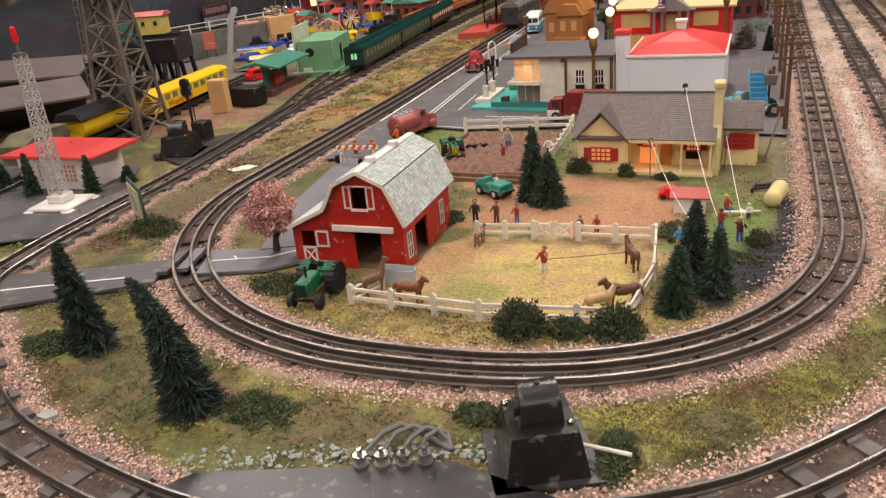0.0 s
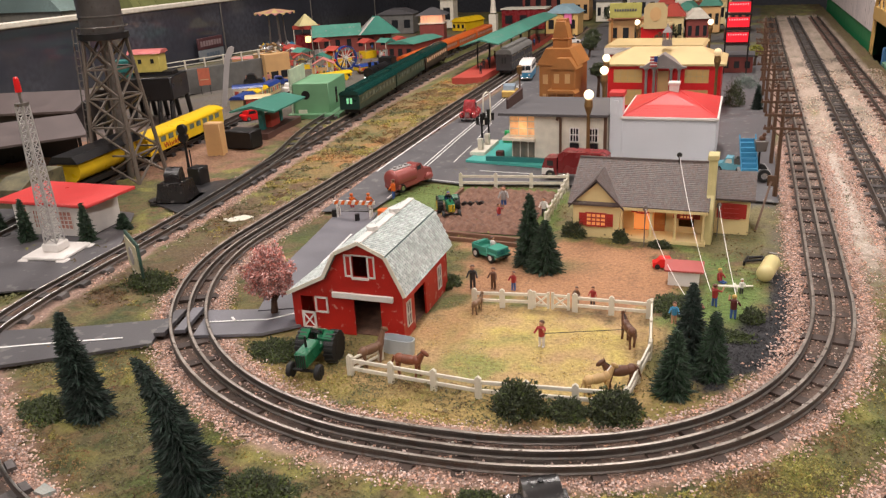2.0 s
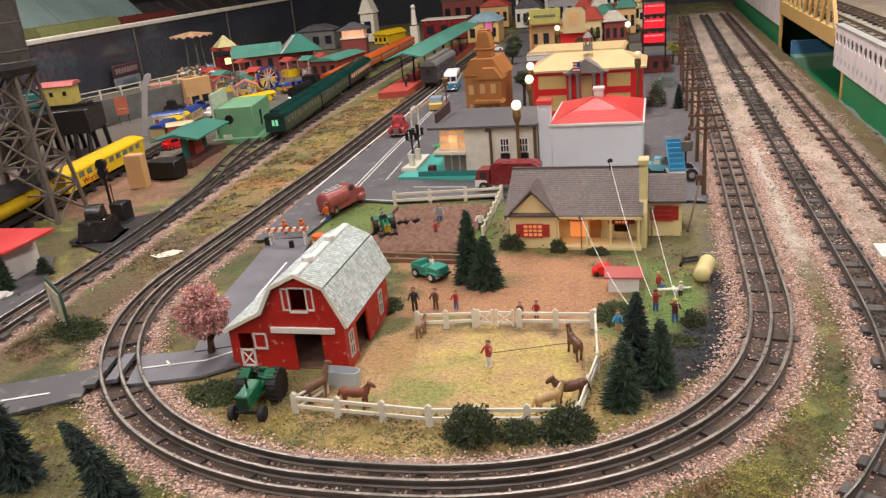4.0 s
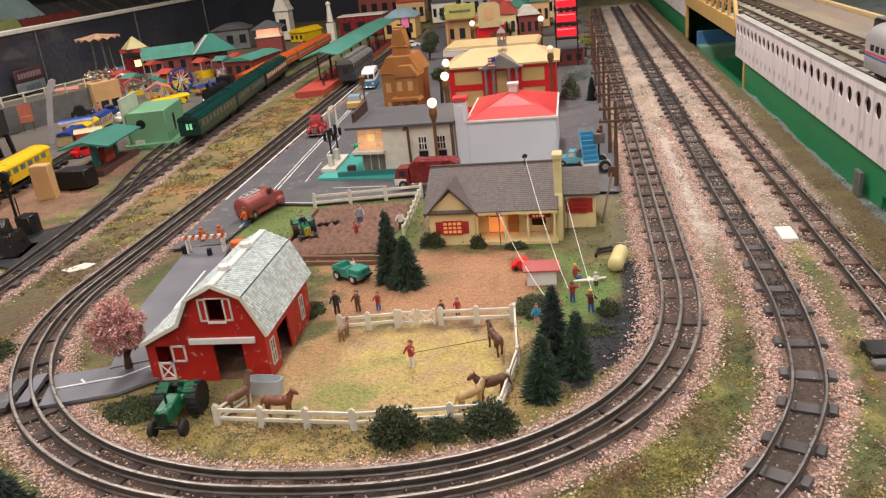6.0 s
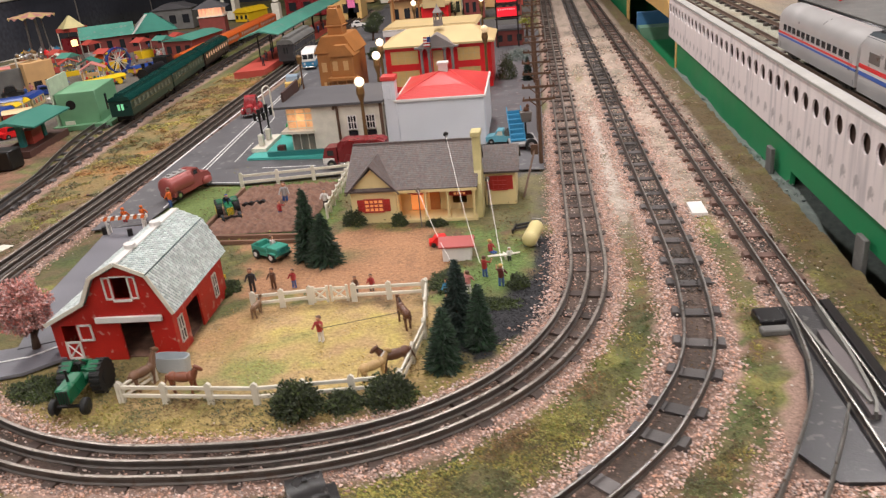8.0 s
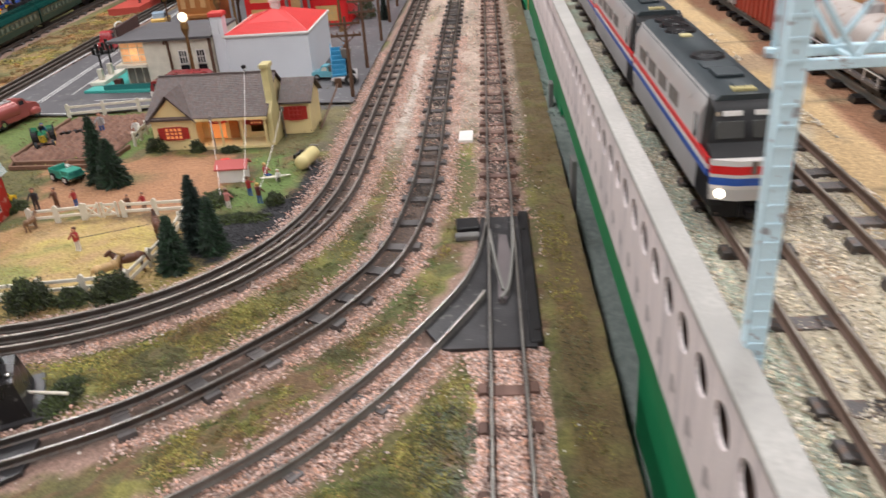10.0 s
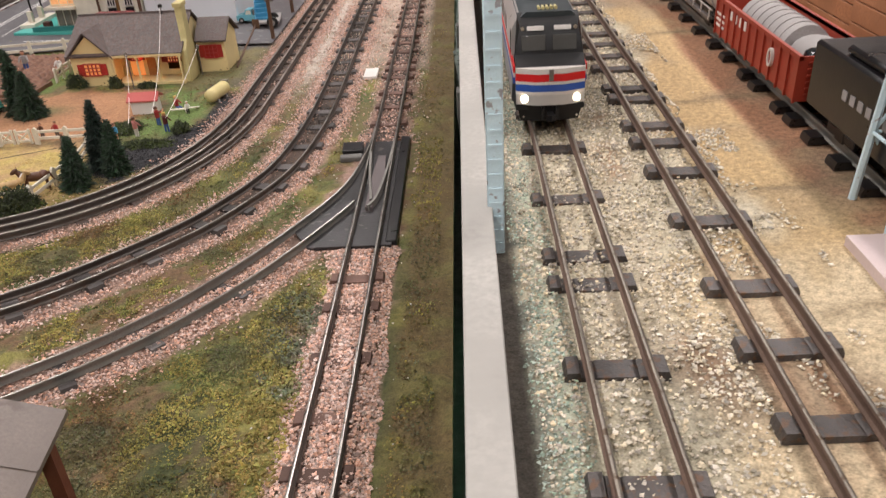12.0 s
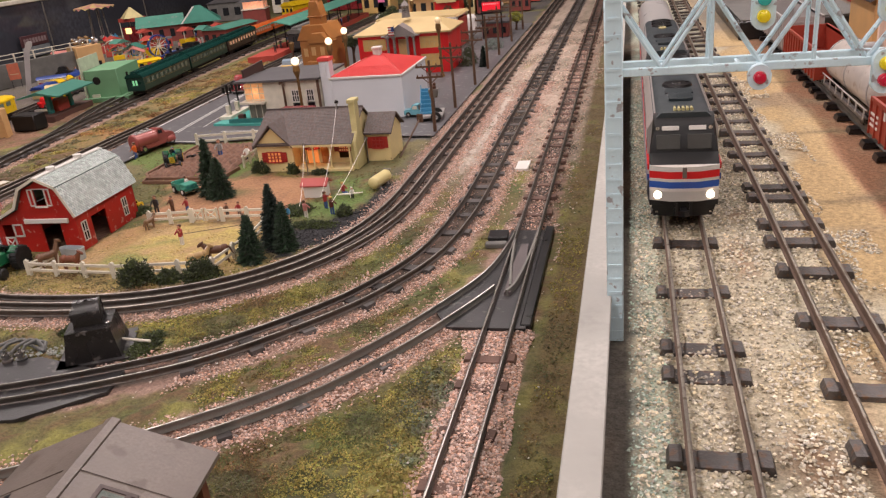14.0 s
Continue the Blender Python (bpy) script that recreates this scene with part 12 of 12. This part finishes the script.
def heap(line, y0, y1, half=0.0275, top=0.0060):
    """Stones banked between and beside two rails, clear of the rails themselves."""
    def place(r, n):
        i = r.randint(0, len(line) - 1, n)
        t = r.rand(n)[:, None]
        p = line[i] * (1 - t) + line[i + 1] * t
        d = np.gradient(line, axis=0)[i]
        d /= np.linalg.norm(d, axis=1)[:, None] + 1e-9
        edge_w = half * (0.8 + 0.4 * value_noise(p[:, 0], p[:, 1], 45, 33))
        o = r.uniform(-1, 1, n) * edge_w
        p = p + np.c_[d[:, 1], -d[:, 0]] * o[:, None]
        k = (np.abs(np.abs(o) - 0.01225) > 0.0026) & (p[:, 1] > y0) & (p[:, 1] < y1)
        bank = top * np.clip((edge_w - np.abs(o)) / 0.014, 0, 1) * (0.35 + 0.75 * value_noise(p[:, 0], p[:, 1], 55, 34)) * np.where(np.abs(o) < 0.0122, 0.55, 1.0)
        return np.c_[p, bank * r.uniform(0.5, 1.0, n)][k]
    return place


scatter("ballast", "banked pink gravel heaped along the straight track", 30000, heap(MAIN[(MAIN[:, 1] > -0.2) & (MAIN[:, 1] < 0.5)], -0.15, 0.475), (0.0009, 0.0021), M_STONE, 25)
scatter("ballast", "banked pink gravel heaped along the branch track", 20000, heap(BRANCH, 0.1, 0.475, 0.027, 0.0062), (0.0008, 0.0018), M_STONE, 26)


def between_tracks(r, n):
    x, y = r.uniform(0.108, 0.335, n), r.uniform(0.9, 2.4, n)
    k = value_noise(x, y, 20, 41) + 0.4 * r.rand(n) > 0.62
    k &= (x < 0.305) | (y > 1.5)
    k &= np.exp(-(((x - 0.140) / 0.020) ** 2 + ((y - 1.22) / 0.26) ** 2)) + 0.35 * value_noise(x, y, 30, 42) < 0.75
    return np.c_[x, y, np.full(n, 0.001)][k]


scatter("ballast", "pale pink gravel between the far tracks", 15000, between_tracks, (0.0007, 0.0019), M_STONE, 7)
scatter("ballast", "grey and tan gravel between the far tracks", 12000, between_tracks, (0.0006, 0.0018), M_STONE_TAN, 27)


def grime_place(r, n):
    y = r.uniform(0.72, 2.6, n)
    line = np.where(r.rand(n) < 0.55, np.interp(y, OUTER_UP[:, 1], OUTER_UP[:, 0]), 0.2708)
    x = line + r.normal(0, 0.017, n)
    k = (value_noise(x, y, 22, 43) * 0.7 + value_noise(x, y, 70, 44) * 0.4 > 0.50 + 6 * np.abs(x - line)) & (x < 0.306)
    return np.c_[x, y, r.uniform(0.0008, 0.0022, n)][k]


OUTER_UP = OUTER[(OUTER[:, 1] > 0.7) & (OUTER[:, 0] > 0.1)]
OUTER_UP = OUTER_UP[np.argsort(OUTER_UP[:, 1])]
scatter("ballast", "dark oily cinders round the far rails", 26000, grime_place, (0.0008, 0.0024), mat("oily_cinder", (0.085, 0.070, 0.060), 0.85, 0, 0.4, 150, 900, 0.2, island=0.5), 30, sharp=True)


def turf(region, thresh, seed, s=25):
    def place(r, n):
        x0, y0, x1, y1 = region
        x, y = r.uniform(x0, x1, n), r.uniform(y0, y1, n)
        d = np.minimum(np.minimum(near_path(x, y, LOOP[::4]), near_path(x, y, OUTER[::4])), np.minimum(near_path(x, y, MAIN[::8]), near_path(x, y, BRANCH[::4])))
        k = (value_noise(x, y, s, seed) * 0.65 + value_noise(x, y, s * 3, seed + 1) * 0.35 > thresh) & (d > 0.034 + 0.012 * value_noise(x, y, 60, 7))
        road = inside(x, y, [(-0.50, 0.59), (-0.38, 0.63), (-0.43, 0.75), (-0.47, 1.0), (-0.57, 1.0), (-0.55, 0.80), (-0.49, 0.67), (-1.1, 0.56), (-1.1, 0.40)])
        yard = inside(x, y, YARD) | inside(x, y, PASTURE) | inside(x, y, COAL) | ((x > -0.42) & (x < -0.275) & (y > 0.64) & (y < 0.78))
        plate = (x > -0.345) & (x < 0.03) & (y < 0.385 + (x + 0.1) * 0.05)
        k &= ~road & ~yard & ~plate & (x < 0.335)
        lift = 0.011 * np.clip(value_noise(x, y, 42, 263) * 0.5 + value_noise(x, y, 150, 264) * 0.6 - 0.48, 0, 1) * r.rand(n) ** 0.5
        return np.c_[x, y, r.uniform(0, 0.0016, n) + lift][k]
    return place


M_TURF = tint_material("foam_turf_crumbs", 0.3)
scatter("turf_foam", "olive foam turf clumps on the layout", 130000, turf((-0.72, 0.05, 0.34, 0.72), 0.36, 51), (0.0005, 0.0016), M_TURF, 8, 0.75, (1.0, 0.18, (0.24, 0.21, 0.05)), sharp=True)
scatter("turf_foam", "dark green foam turf clumps on the layout", 70000, turf((-0.72, 0.05, 0.34, 0.72), 0.52, 61), (0.0005, 0.0016), M_TURF, 9, 0.75, (0.78, 0.25, (0.060, 0.090, 0.024)), sharp=True)
scatter("turf_foam", "brown foam turf clumps on the layout", 42000, turf((-0.72, 0.05, 0.34, 0.95), 0.52, 71), (0.0004, 0.0014), M_TURF, 10, 0.75, (0.75, 0.28, (0.17, 0.10, 0.045)), sharp=True)
scatter("turf_foam", "olive foam turf inside the loop and by the tracks", 30000, turf((-0.60, 0.52, 0.34, 1.25), 0.52, 81), (0.0005, 0.0018), M_TURF, 11, 0.75, (0.6, 0.4, (0.21, 0.19, 0.05)), sharp=True)
scatter("turf_foam", "bright yellow-green foam turf tufts on the layout", 38000, turf((-0.72, 0.05, 0.34, 0.60), 0.58, 66, 34), (0.0005, 0.0015), M_TURF, 19, 0.75, (0.35, 0.75, (0.25, 0.25, 0.045)), sharp=True)
scatter("turf_foam", "grey-green foam turf tufts on the layout", 36000, turf((-0.72, 0.05, 0.34, 0.60), 0.58, 76, 30), (0.0005, 0.0015), M_TURF, 20, 0.75, (0.35, 0.75, (0.085, 0.105, 0.070)), sharp=True)
scatter("turf_foam", "coarse olive foam turf near the switch", 90000, turf((-0.12, 0.12, 0.29, 0.56), 0.30, 101, 22), (0.0005, 0.0013), M_TURF, 21, 0.8, (0.85, 0.60, (0.31, 0.265, 0.085)), sharp=True)
scatter("turf_foam", "coarse dark green foam turf near the switch", 30000, turf((-0.12, 0.12, 0.29, 0.56), 0.55, 107, 30), (0.0005, 0.0016), M_TURF, 22, 0.8, (0.2, 0.9, (0.25, 0.25, 0.06)), sharp=True)
scatter("turf_foam", "straw coloured foam turf between the left tracks", 34000, turf((-0.80, 1.08, -0.63, 2.2), 0.38, 91), (0.0010, 0.0034), M_TURF, 12, 0.75, (1.15, 0.22, (0.34, 0.21, 0.075)), sharp=True)
scatter("turf_foam", "green foam turf at the left verge", 14000, turf((-0.80, 0.60, -0.60, 1.2), 0.52, 95), (0.0008, 0.0026), M_TURF, 13, 0.75, (0.6, 0.5, (0.075, 0.095, 0.03)), sharp=True)


def shoulder_place(r, n):
    x, y = r.uniform(0.196, 0.248, n), r.uniform(0.05, 0.44, n)
    wide = 0.016 + 0.022 * value_noise(x * 0, y, 18, 56)
    k = (x > 0.246 - wide) & (near_path(x, y, BRANCH[::4]) > 0.036)
    return np.c_[x, y, 0.0006 + 0.004 * r.rand(n) * value_noise(x, y, 70, 57)][k]


scatter("turf_foam", "grey-green coarse turf beside the straight ballast", 9000, shoulder_place, (0.0008, 0.0024), M_TURF, 23, 0.8, (0.25, 0.8, (0.15, 0.165, 0.115)), sharp=True)


def strip_place(r, n):
    x, y = r.uniform(0.306, 0.345, n), r.uniform(-0.2, 1.6, n)
    k = value_noise(x, y, 40, 55) > 0.5
    return np.c_[x, y, np.full(n, 0.0006)][k]


scatter("turf_foam", "fine brown turf on the table edge strip", 9000, strip_place, (0.0004, 0.0010), M_TURF, 14, 0.6, (0.8, 0.25, (0.17, 0.10, 0.045)), sharp=True)


def coal_place(r, n):
    x, y = r.uniform(-0.06, 0.08, n), r.uniform(0.62, 0.91, n)
    return np.c_[x, y, np.full(n, 0.0006)][inside(x, y, COAL)]


scatter("cinder_patch", "black cinders on the bare patch", 9000, coal_place, (0.0006, 0.0018), M_COALBIT, 15, sharp=True)


def deck_place(r, n):
    x, y = r.uniform(0.388, 0.548, n), r.uniform(-0.15, 1.0, n)
    rail = np.minimum(np.abs(np.abs(x - 0.4228) - 0.0130), np.abs(np.abs(x - 0.4985) - 0.0130))
    k = value_noise(x, y, 34, 65) * 0.6 + r.rand(n) * 0.5 > 0.36
    k &= (x < 0.524 - 0.044 * np.clip((0.27 - y) / 0.03, 0, 1) + 0.012 * (value_noise(x, y, 40, 69) - 0.5)) | (value_noise(x, y, 45, 66) > 0.6)
    k &= rail > 0.0022
    bank = 0.0006 + 0.0032 * np.clip(value_noise(x, y, 60, 67) - 0.35, 0, 1) * r.rand(n)
    return np.c_[x, y, DECK + bank][k]


scatter("deck_gravel", "tan gravel strewn round the deck tracks", 54000, deck_place, (0.0006, 0.0017), M_STONE_TAN, 16)


def verge_place(r, n):
    x, y = r.uniform(0.384, 0.407, n), r.uniform(-0.15, 0.85, n)
    k = (value_noise(x, y, 38, 68) * 0.7 + r.rand(n) * 0.5 > 0.55) & (np.abs(x - 0.4098) > 0.0022)
    return np.c_[x, y, DECK + r.uniform(0.0004, 0.0018, n)][k]


scatter("deck_gravel", "pale green-tinged gravel along the deck edge", 9000, verge_place, (0.0005, 0.0014), mat("green_tinged_gravel", (0.42, 0.52, 0.43), 0.85, 0, 0.35, 120, 900, 0.2, island=0.45), 29, sharp=True)


def bed_place(r, n):
    x, y = r.uniform(0.345, 0.60, n), r.uniform(-0.2, 1.9, n)
    return np.c_[x, y, value_noise(x, y, 40, 21) * 0.02 + value_noise(x, y, 12, 22) * 0.015 - 0.028 - 0.065 * np.clip((1.02 - y) / 0.12, 0, 1)]


scatter("river_rocks", "grey-green rock chips in the bed below the wall", 12000, bed_place, (0.0015, 0.0050), M_STONE_GREEN, 17, sharp=True)


def pasture_place(r, n):
    x, y = r.uniform(-0.31, -0.07, n), r.uniform(0.585, 0.755, n)
    return np.c_[x, y, np.full(n, 0.0002)][inside(x, y, PASTURE) & (value_noise(x, y, 50, 88) > 0.62)]


scatter("pasture_crumbs", "fine brown and straw crumbs on the paddock", 7000, pasture_place, (0.0003, 0.0010), M_FOAM_STRAW, 18, sharp=True)


def fleck_place(r, n):
    x, y = r.uniform(-0.72, 0.34, n), r.uniform(0.05, 1.2, n)
    d = np.minimum(np.minimum(near_path(x, y, LOOP[::4]), near_path(x, y, OUTER[::4])), near_path(x, y, MAIN[::8]))
    return np.c_[x, y, np.full(n, 0.0025)][(d < 0.05) & (d > 0.004)]


scatter("pale_flecks", "scattered white and pale flecks of grit along the tracks", 2600, fleck_place, (0.0005, 0.0014), mat("pale_grit", (0.72, 0.66, 0.58), 0.8, 0, 0.2, 200, 900, 0.1, island=0.25), 28)

PLATE_EDGE = smooth_path([(-0.315, 0.350), (-0.240, 0.378), (-0.180, 0.398), (-0.130, 0.412)])


def plaster_place(r, n):
    i = r.randint(0, len(PLATE_EDGE), n)
    x, y = PLATE_EDGE[i, 0] + r.normal(0, 0.006, n), PLATE_EDGE[i, 1] + r.normal(0, 0.006, n)
    return np.c_[x, y, r.uniform(0.001, 0.004, n)]


scatter("plaster_crumbs", "broken grey-green plaster crumbs along the plate edge", 420, plaster_place, (0.0006, 0.0028), M_PATCH, 37)

# ---- fairground and far town clutter ----
def wagon(label, x, y, rz, body_m, roof_m, L=0.075, h=0.040):
    t = thing("toy_circus_wagon", label, "toy wagon", x, y, 0.0, rz, "circus wagons")
    w = 0.019
    bm = B()
    box(bm, -L / 2, -w, 0.010, L / 2, w, h)
    part("body", bm, body_m, t, bevel=0.0012)
    bm = B()
    prism(bm, [(-w - 0.002, h), (w + 0.002, h), (w * 0.6, h + 0.006), (-w * 0.6, h + 0.006)], -L / 2 - 0.002, L / 2 + 0.002, "x")
    part("roof", bm, roof_m, t, bevel=0.0006)
    for k in range(4):
        bm = B()
        x0 = -L / 2 + L * (k + 0.2) / 4
        box(bm, x0, -w - 0.0006, h * 0.45, x0 + L * 0.13, w + 0.0006, h * 0.82)
        part("window", bm, M_GLASSDARK if k % 2 else M_PLATFORM, t)
    for sx in (-0.6, 0.6):
        for sy in (-1, 1):
            bm = B()
            cyl(bm, (sx * L / 2, sy * w * 0.8, 0.008), (sx * L / 2, sy * (w + 0.002), 0.008), 0.008, n=14)
            part("wheel", bm, M_YELLOW, t, "yellow wheel")
    return t


def stall(label, x, y, rz, roof_m, counter_m, s=1.0):
    t = thing("toy_market_stall", label, "toy stall", x, y, 0.0, rz, "fairground stalls")
    t.scale = (s, s, s)
    for sx in (-1, 1):
        for sy in (-1, 1):
            bm = B()
            cyl(bm, (sx * 0.026, sy * 0.018, 0), (sx * 0.026, sy * 0.018, 0.046), 0.0014, n=6)
            part("post", bm, M_OLDWHITE, t)
    bm = B()
    prism(bm, [(-0.034, 0.044), (0.0, 0.060), (0.034, 0.044), (0.034, 0.046), (0.0, 0.063), (-0.034, 0.046)], -0.025, 0.025)
    part("canopy", bm, roof_m, t, smooth=False)
    bm = B()
    box(bm, -0.026, -0.020, 0, 0.026, -0.012, 0.020)
    part("counter", bm, counter_m, t, bevel=0.0008)
    for k in range(5):
        bm = B()
        ball(bm, (-0.020 + k * 0.010, -0.016, 0.023), 0.0035, sub=1)
        part("ware", bm, (M_REDWALL, M_YELLOW, M_GREEN, M_BLUE, M_WHITE)[k], t)
    return t


rnd = random.Random(77)
M_PINKROOF = mat("faded_pink_canopy", (0.55, 0.20, 0.17), 0.6, 0, 0.2, 60, 700, 0.05)
wagon("cream circus wagon with a blue roof", -1.215, 1.800, 32, M_OLDWHITE, M_NAVY)
wagon("cream and red circus wagon with a yellow roof", -1.120, 1.700, 30, M_PLATFORM, M_YELLOWROOF, 0.06, 0.032)
wagon("orange circus trailer with a pink roof", -1.560, 2.330, 15, M_TAN, M_PINKROOF, 0.10, 0.044)
wagon("bright yellow low circus wagon", -1.150, 2.150, 60, M_YELLOW, M_YELLOW, 0.11, 0.020)
wagon("yellow low circus wagon beside the stalls", -1.110, 2.330, 64, M_YELLOW, M_NAVY, 0.11, 0.022)
wagon("dark red circus wagon behind the stalls", -1.330, 2.560, 40, M_PLATFORM, M_DARKROOF, 0.08, 0.040)
stall("fairground stall with a pink canopy and full counter", -1.200, 2.190, 25, M_PINKROOF, M_BRICK)
stall("fairground stall with a sea-green canopy", -1.270, 2.300, 10, M_ROOFGREEN2, M_TAN)
stall("fairground stall with a red canopy", -1.380, 2.370, 35, M_PLATFORM, M_YELLOW, 0.9)
stall("fairground stall with a cream canopy", -1.480, 2.480, 20, M_OLDWHITE, M_PLATFORM, 0.95)
stall("fairground stall with an orange canopy", -1.300, 2.450, 70, M_ORANGECOACH, M_BRICK, 0.9)
# a big blue wheel ride
fw = thing("toy_wheel_ride", "dark blue upright wheel ride with hanging seats", "fairground ride", -1.195, 2.330, 0.0, 55)
bm = B()
k = 24
ring = [[bm.verts.new((r * math.cos(2 * math.pi * i / k), y, 0.044 + r * math.sin(2 * math.pi * i / k))) for i in range(k)] for r, y in ((0.038, -0.006), (0.034, -0.006), (0.034, 0.006), (0.038, 0.006))]
for lo, hi in zip(ring, ring[1:] + ring[:1]):
    for i in range(k):
        bm.faces.new((lo[i], lo[(i + 1) % k], hi[(i + 1) % k], hi[i]))
part("rim", bm, M_NAVY, fw)
for i in range(6):
    a = math.pi * i / 6
    bm = B()
    cyl(bm, (-0.036 * math.cos(a), 0, 0.044 - 0.036 * math.sin(a)), (0.036 * math.cos(a), 0, 0.044 + 0.036 * math.sin(a)), 0.0012, n=5)
    part("spoke", bm, M_OLDWHITE, fw)
for i in range(8):
    a = math.pi * i / 4
    bm = B()
    ball(bm, (0.038 * math.cos(a), 0, 0.040 + 0.038 * math.sin(a)), 0.006, 0.007, 0.005, sub=1)
    part("seat", bm, (M_REDWALL, M_YELLOW)[i % 2], fw)
for s in (-1, 1):
    bm = B()
    cyl(bm, (s * 0.022, 0.010, 0), (0, 0.010, 0.046), 0.002, n=6)
    part("leg", bm, M_DARKIRON, fw)
for k in range(26):
    x, y = rnd.uniform(-1.45, -1.12), rnd.uniform(2.05, 2.62)
    toy_figure("small toy visitor figure among the fairground stalls", x, y, rnd.uniform(0, 360), rnd.uniform(0.026, 0.034), rnd.choice((M_CLOTHRED, M_CLOTHBLUE, M_CLOTHDARK, M_WHITE, M_CLOTHPINK)), rnd.choice((M_CLOTHDARK, M_BROWNFIG, M_CLOTHBLUE)))
for label, x, y, rz, mm in (("red toy car parked by the yellow coach", -1.070, 1.590, 60, M_REDWALL), ("yellow toy car at the fairground", -1.420, 2.440, 20, M_YELLOW), ("dark blue toy car at the fairground", -1.290, 2.080, 40, M_NAVY),
                            ("white toy car beyond the green shop", -1.180, 1.960, 70, M_WHITE), ("green toy car by the fence", -1.480, 2.010, 30, M_GREEN)):
    toy_car("toy_car", label, x, y, rz, 0.050, 0.026, 0.014, mm, z=0.0)
for k in range(9):
    bush("bush", "small dark green bush at the fairground edge", rnd.uniform(-1.75, -1.25), rnd.uniform(2.55, 3.2), 0.022, 0.022, 0.028, M_BUSH, 140 + k, 220, "fairground bushes")
# far end of the street
for x, y, h, s in ((-0.47, 2.62, 0.040, 2), (-0.49, 2.80, 0.045, 4), (-0.56, 3.62, 0.06, 5)):
    bush("toy_round_tree", "dark green toy tree at the far end of town", x, y, 0.026, 0.026, h, M_BUSH, 160 + s, 1300, "far trees", trunk=0.028, category="tree")
for label, x, y, w, d, h, wm, rm, g in (("white far house with a grey roof", -0.60, 3.85, 0.12, 0.10, 0.09, M_OLDWHITE, M_DARKROOF, 0.04), ("grey flat-roofed far warehouse", -0.42, 3.80, 0.16, 0.10, 0.12, M_CONCRETE, M_DARKROOF, 0.0),
                                      ("tan far shop with a red roof", -0.78, 3.95, 0.14, 0.10, 0.10, M_TAN, M_PLATFORM, 0.03), ("dark red far factory", -0.98, 4.15, 0.22, 0.12, 0.13, M_BRICK, M_DARKROOF, 0.0),
                                      ("pale blue flat-roofed far shop", -0.25, 3.98, 0.12, 0.10, 0.13, M_SIGNALPAINT, M_OLDWHITE, 0.0), ("brown far hotel with many windows", -0.10, 4.10, 0.14, 0.10, 0.15, M_CRATE, M_DARKROOF, 0.0),
                                      ("white far station house", -0.62, 4.30, 0.22, 0.10, 0.15, M_OLDWHITE, M_ROOFGREEN2, 0.04), ("orange brick far shop", -0.36, 4.30, 0.16, 0.10, 0.16, M_CRATE, M_TAN, 0.0)):
    far_shop(label, x, y, w, d, h, wm, rm, 0, g, "shop", 4)
gz = thing("toy_gazebo", "small round white gazebo with a domed roof", "gazebo", -0.165, 3.24, 0.0045)
bm = B()
cyl(bm, (0, 0, 0), (0, 0, 0.006), 0.032, n=16)
part("floor", bm, M_OLDWHITE, gz)
for i in range(6):
    a = math.pi * i / 3
    bm = B()
    cyl(bm, (0.026 * math.cos(a), 0.026 * math.sin(a), 0.006), (0.026 * math.cos(a), 0.026 * math.sin(a), 0.042), 0.003, n=8)
    part("column", bm, M_WHITE, gz)
bm = B()
cyl(bm, (0, 0, 0.042), (0, 0, 0.048), 0.033, 0.031, 18)
cyl(bm, (0, 0, 0.048), (0, 0, 0.064), 0.030, 0.006, 18)
part("dome", bm, M_WHITE, gz, "white domed roof")
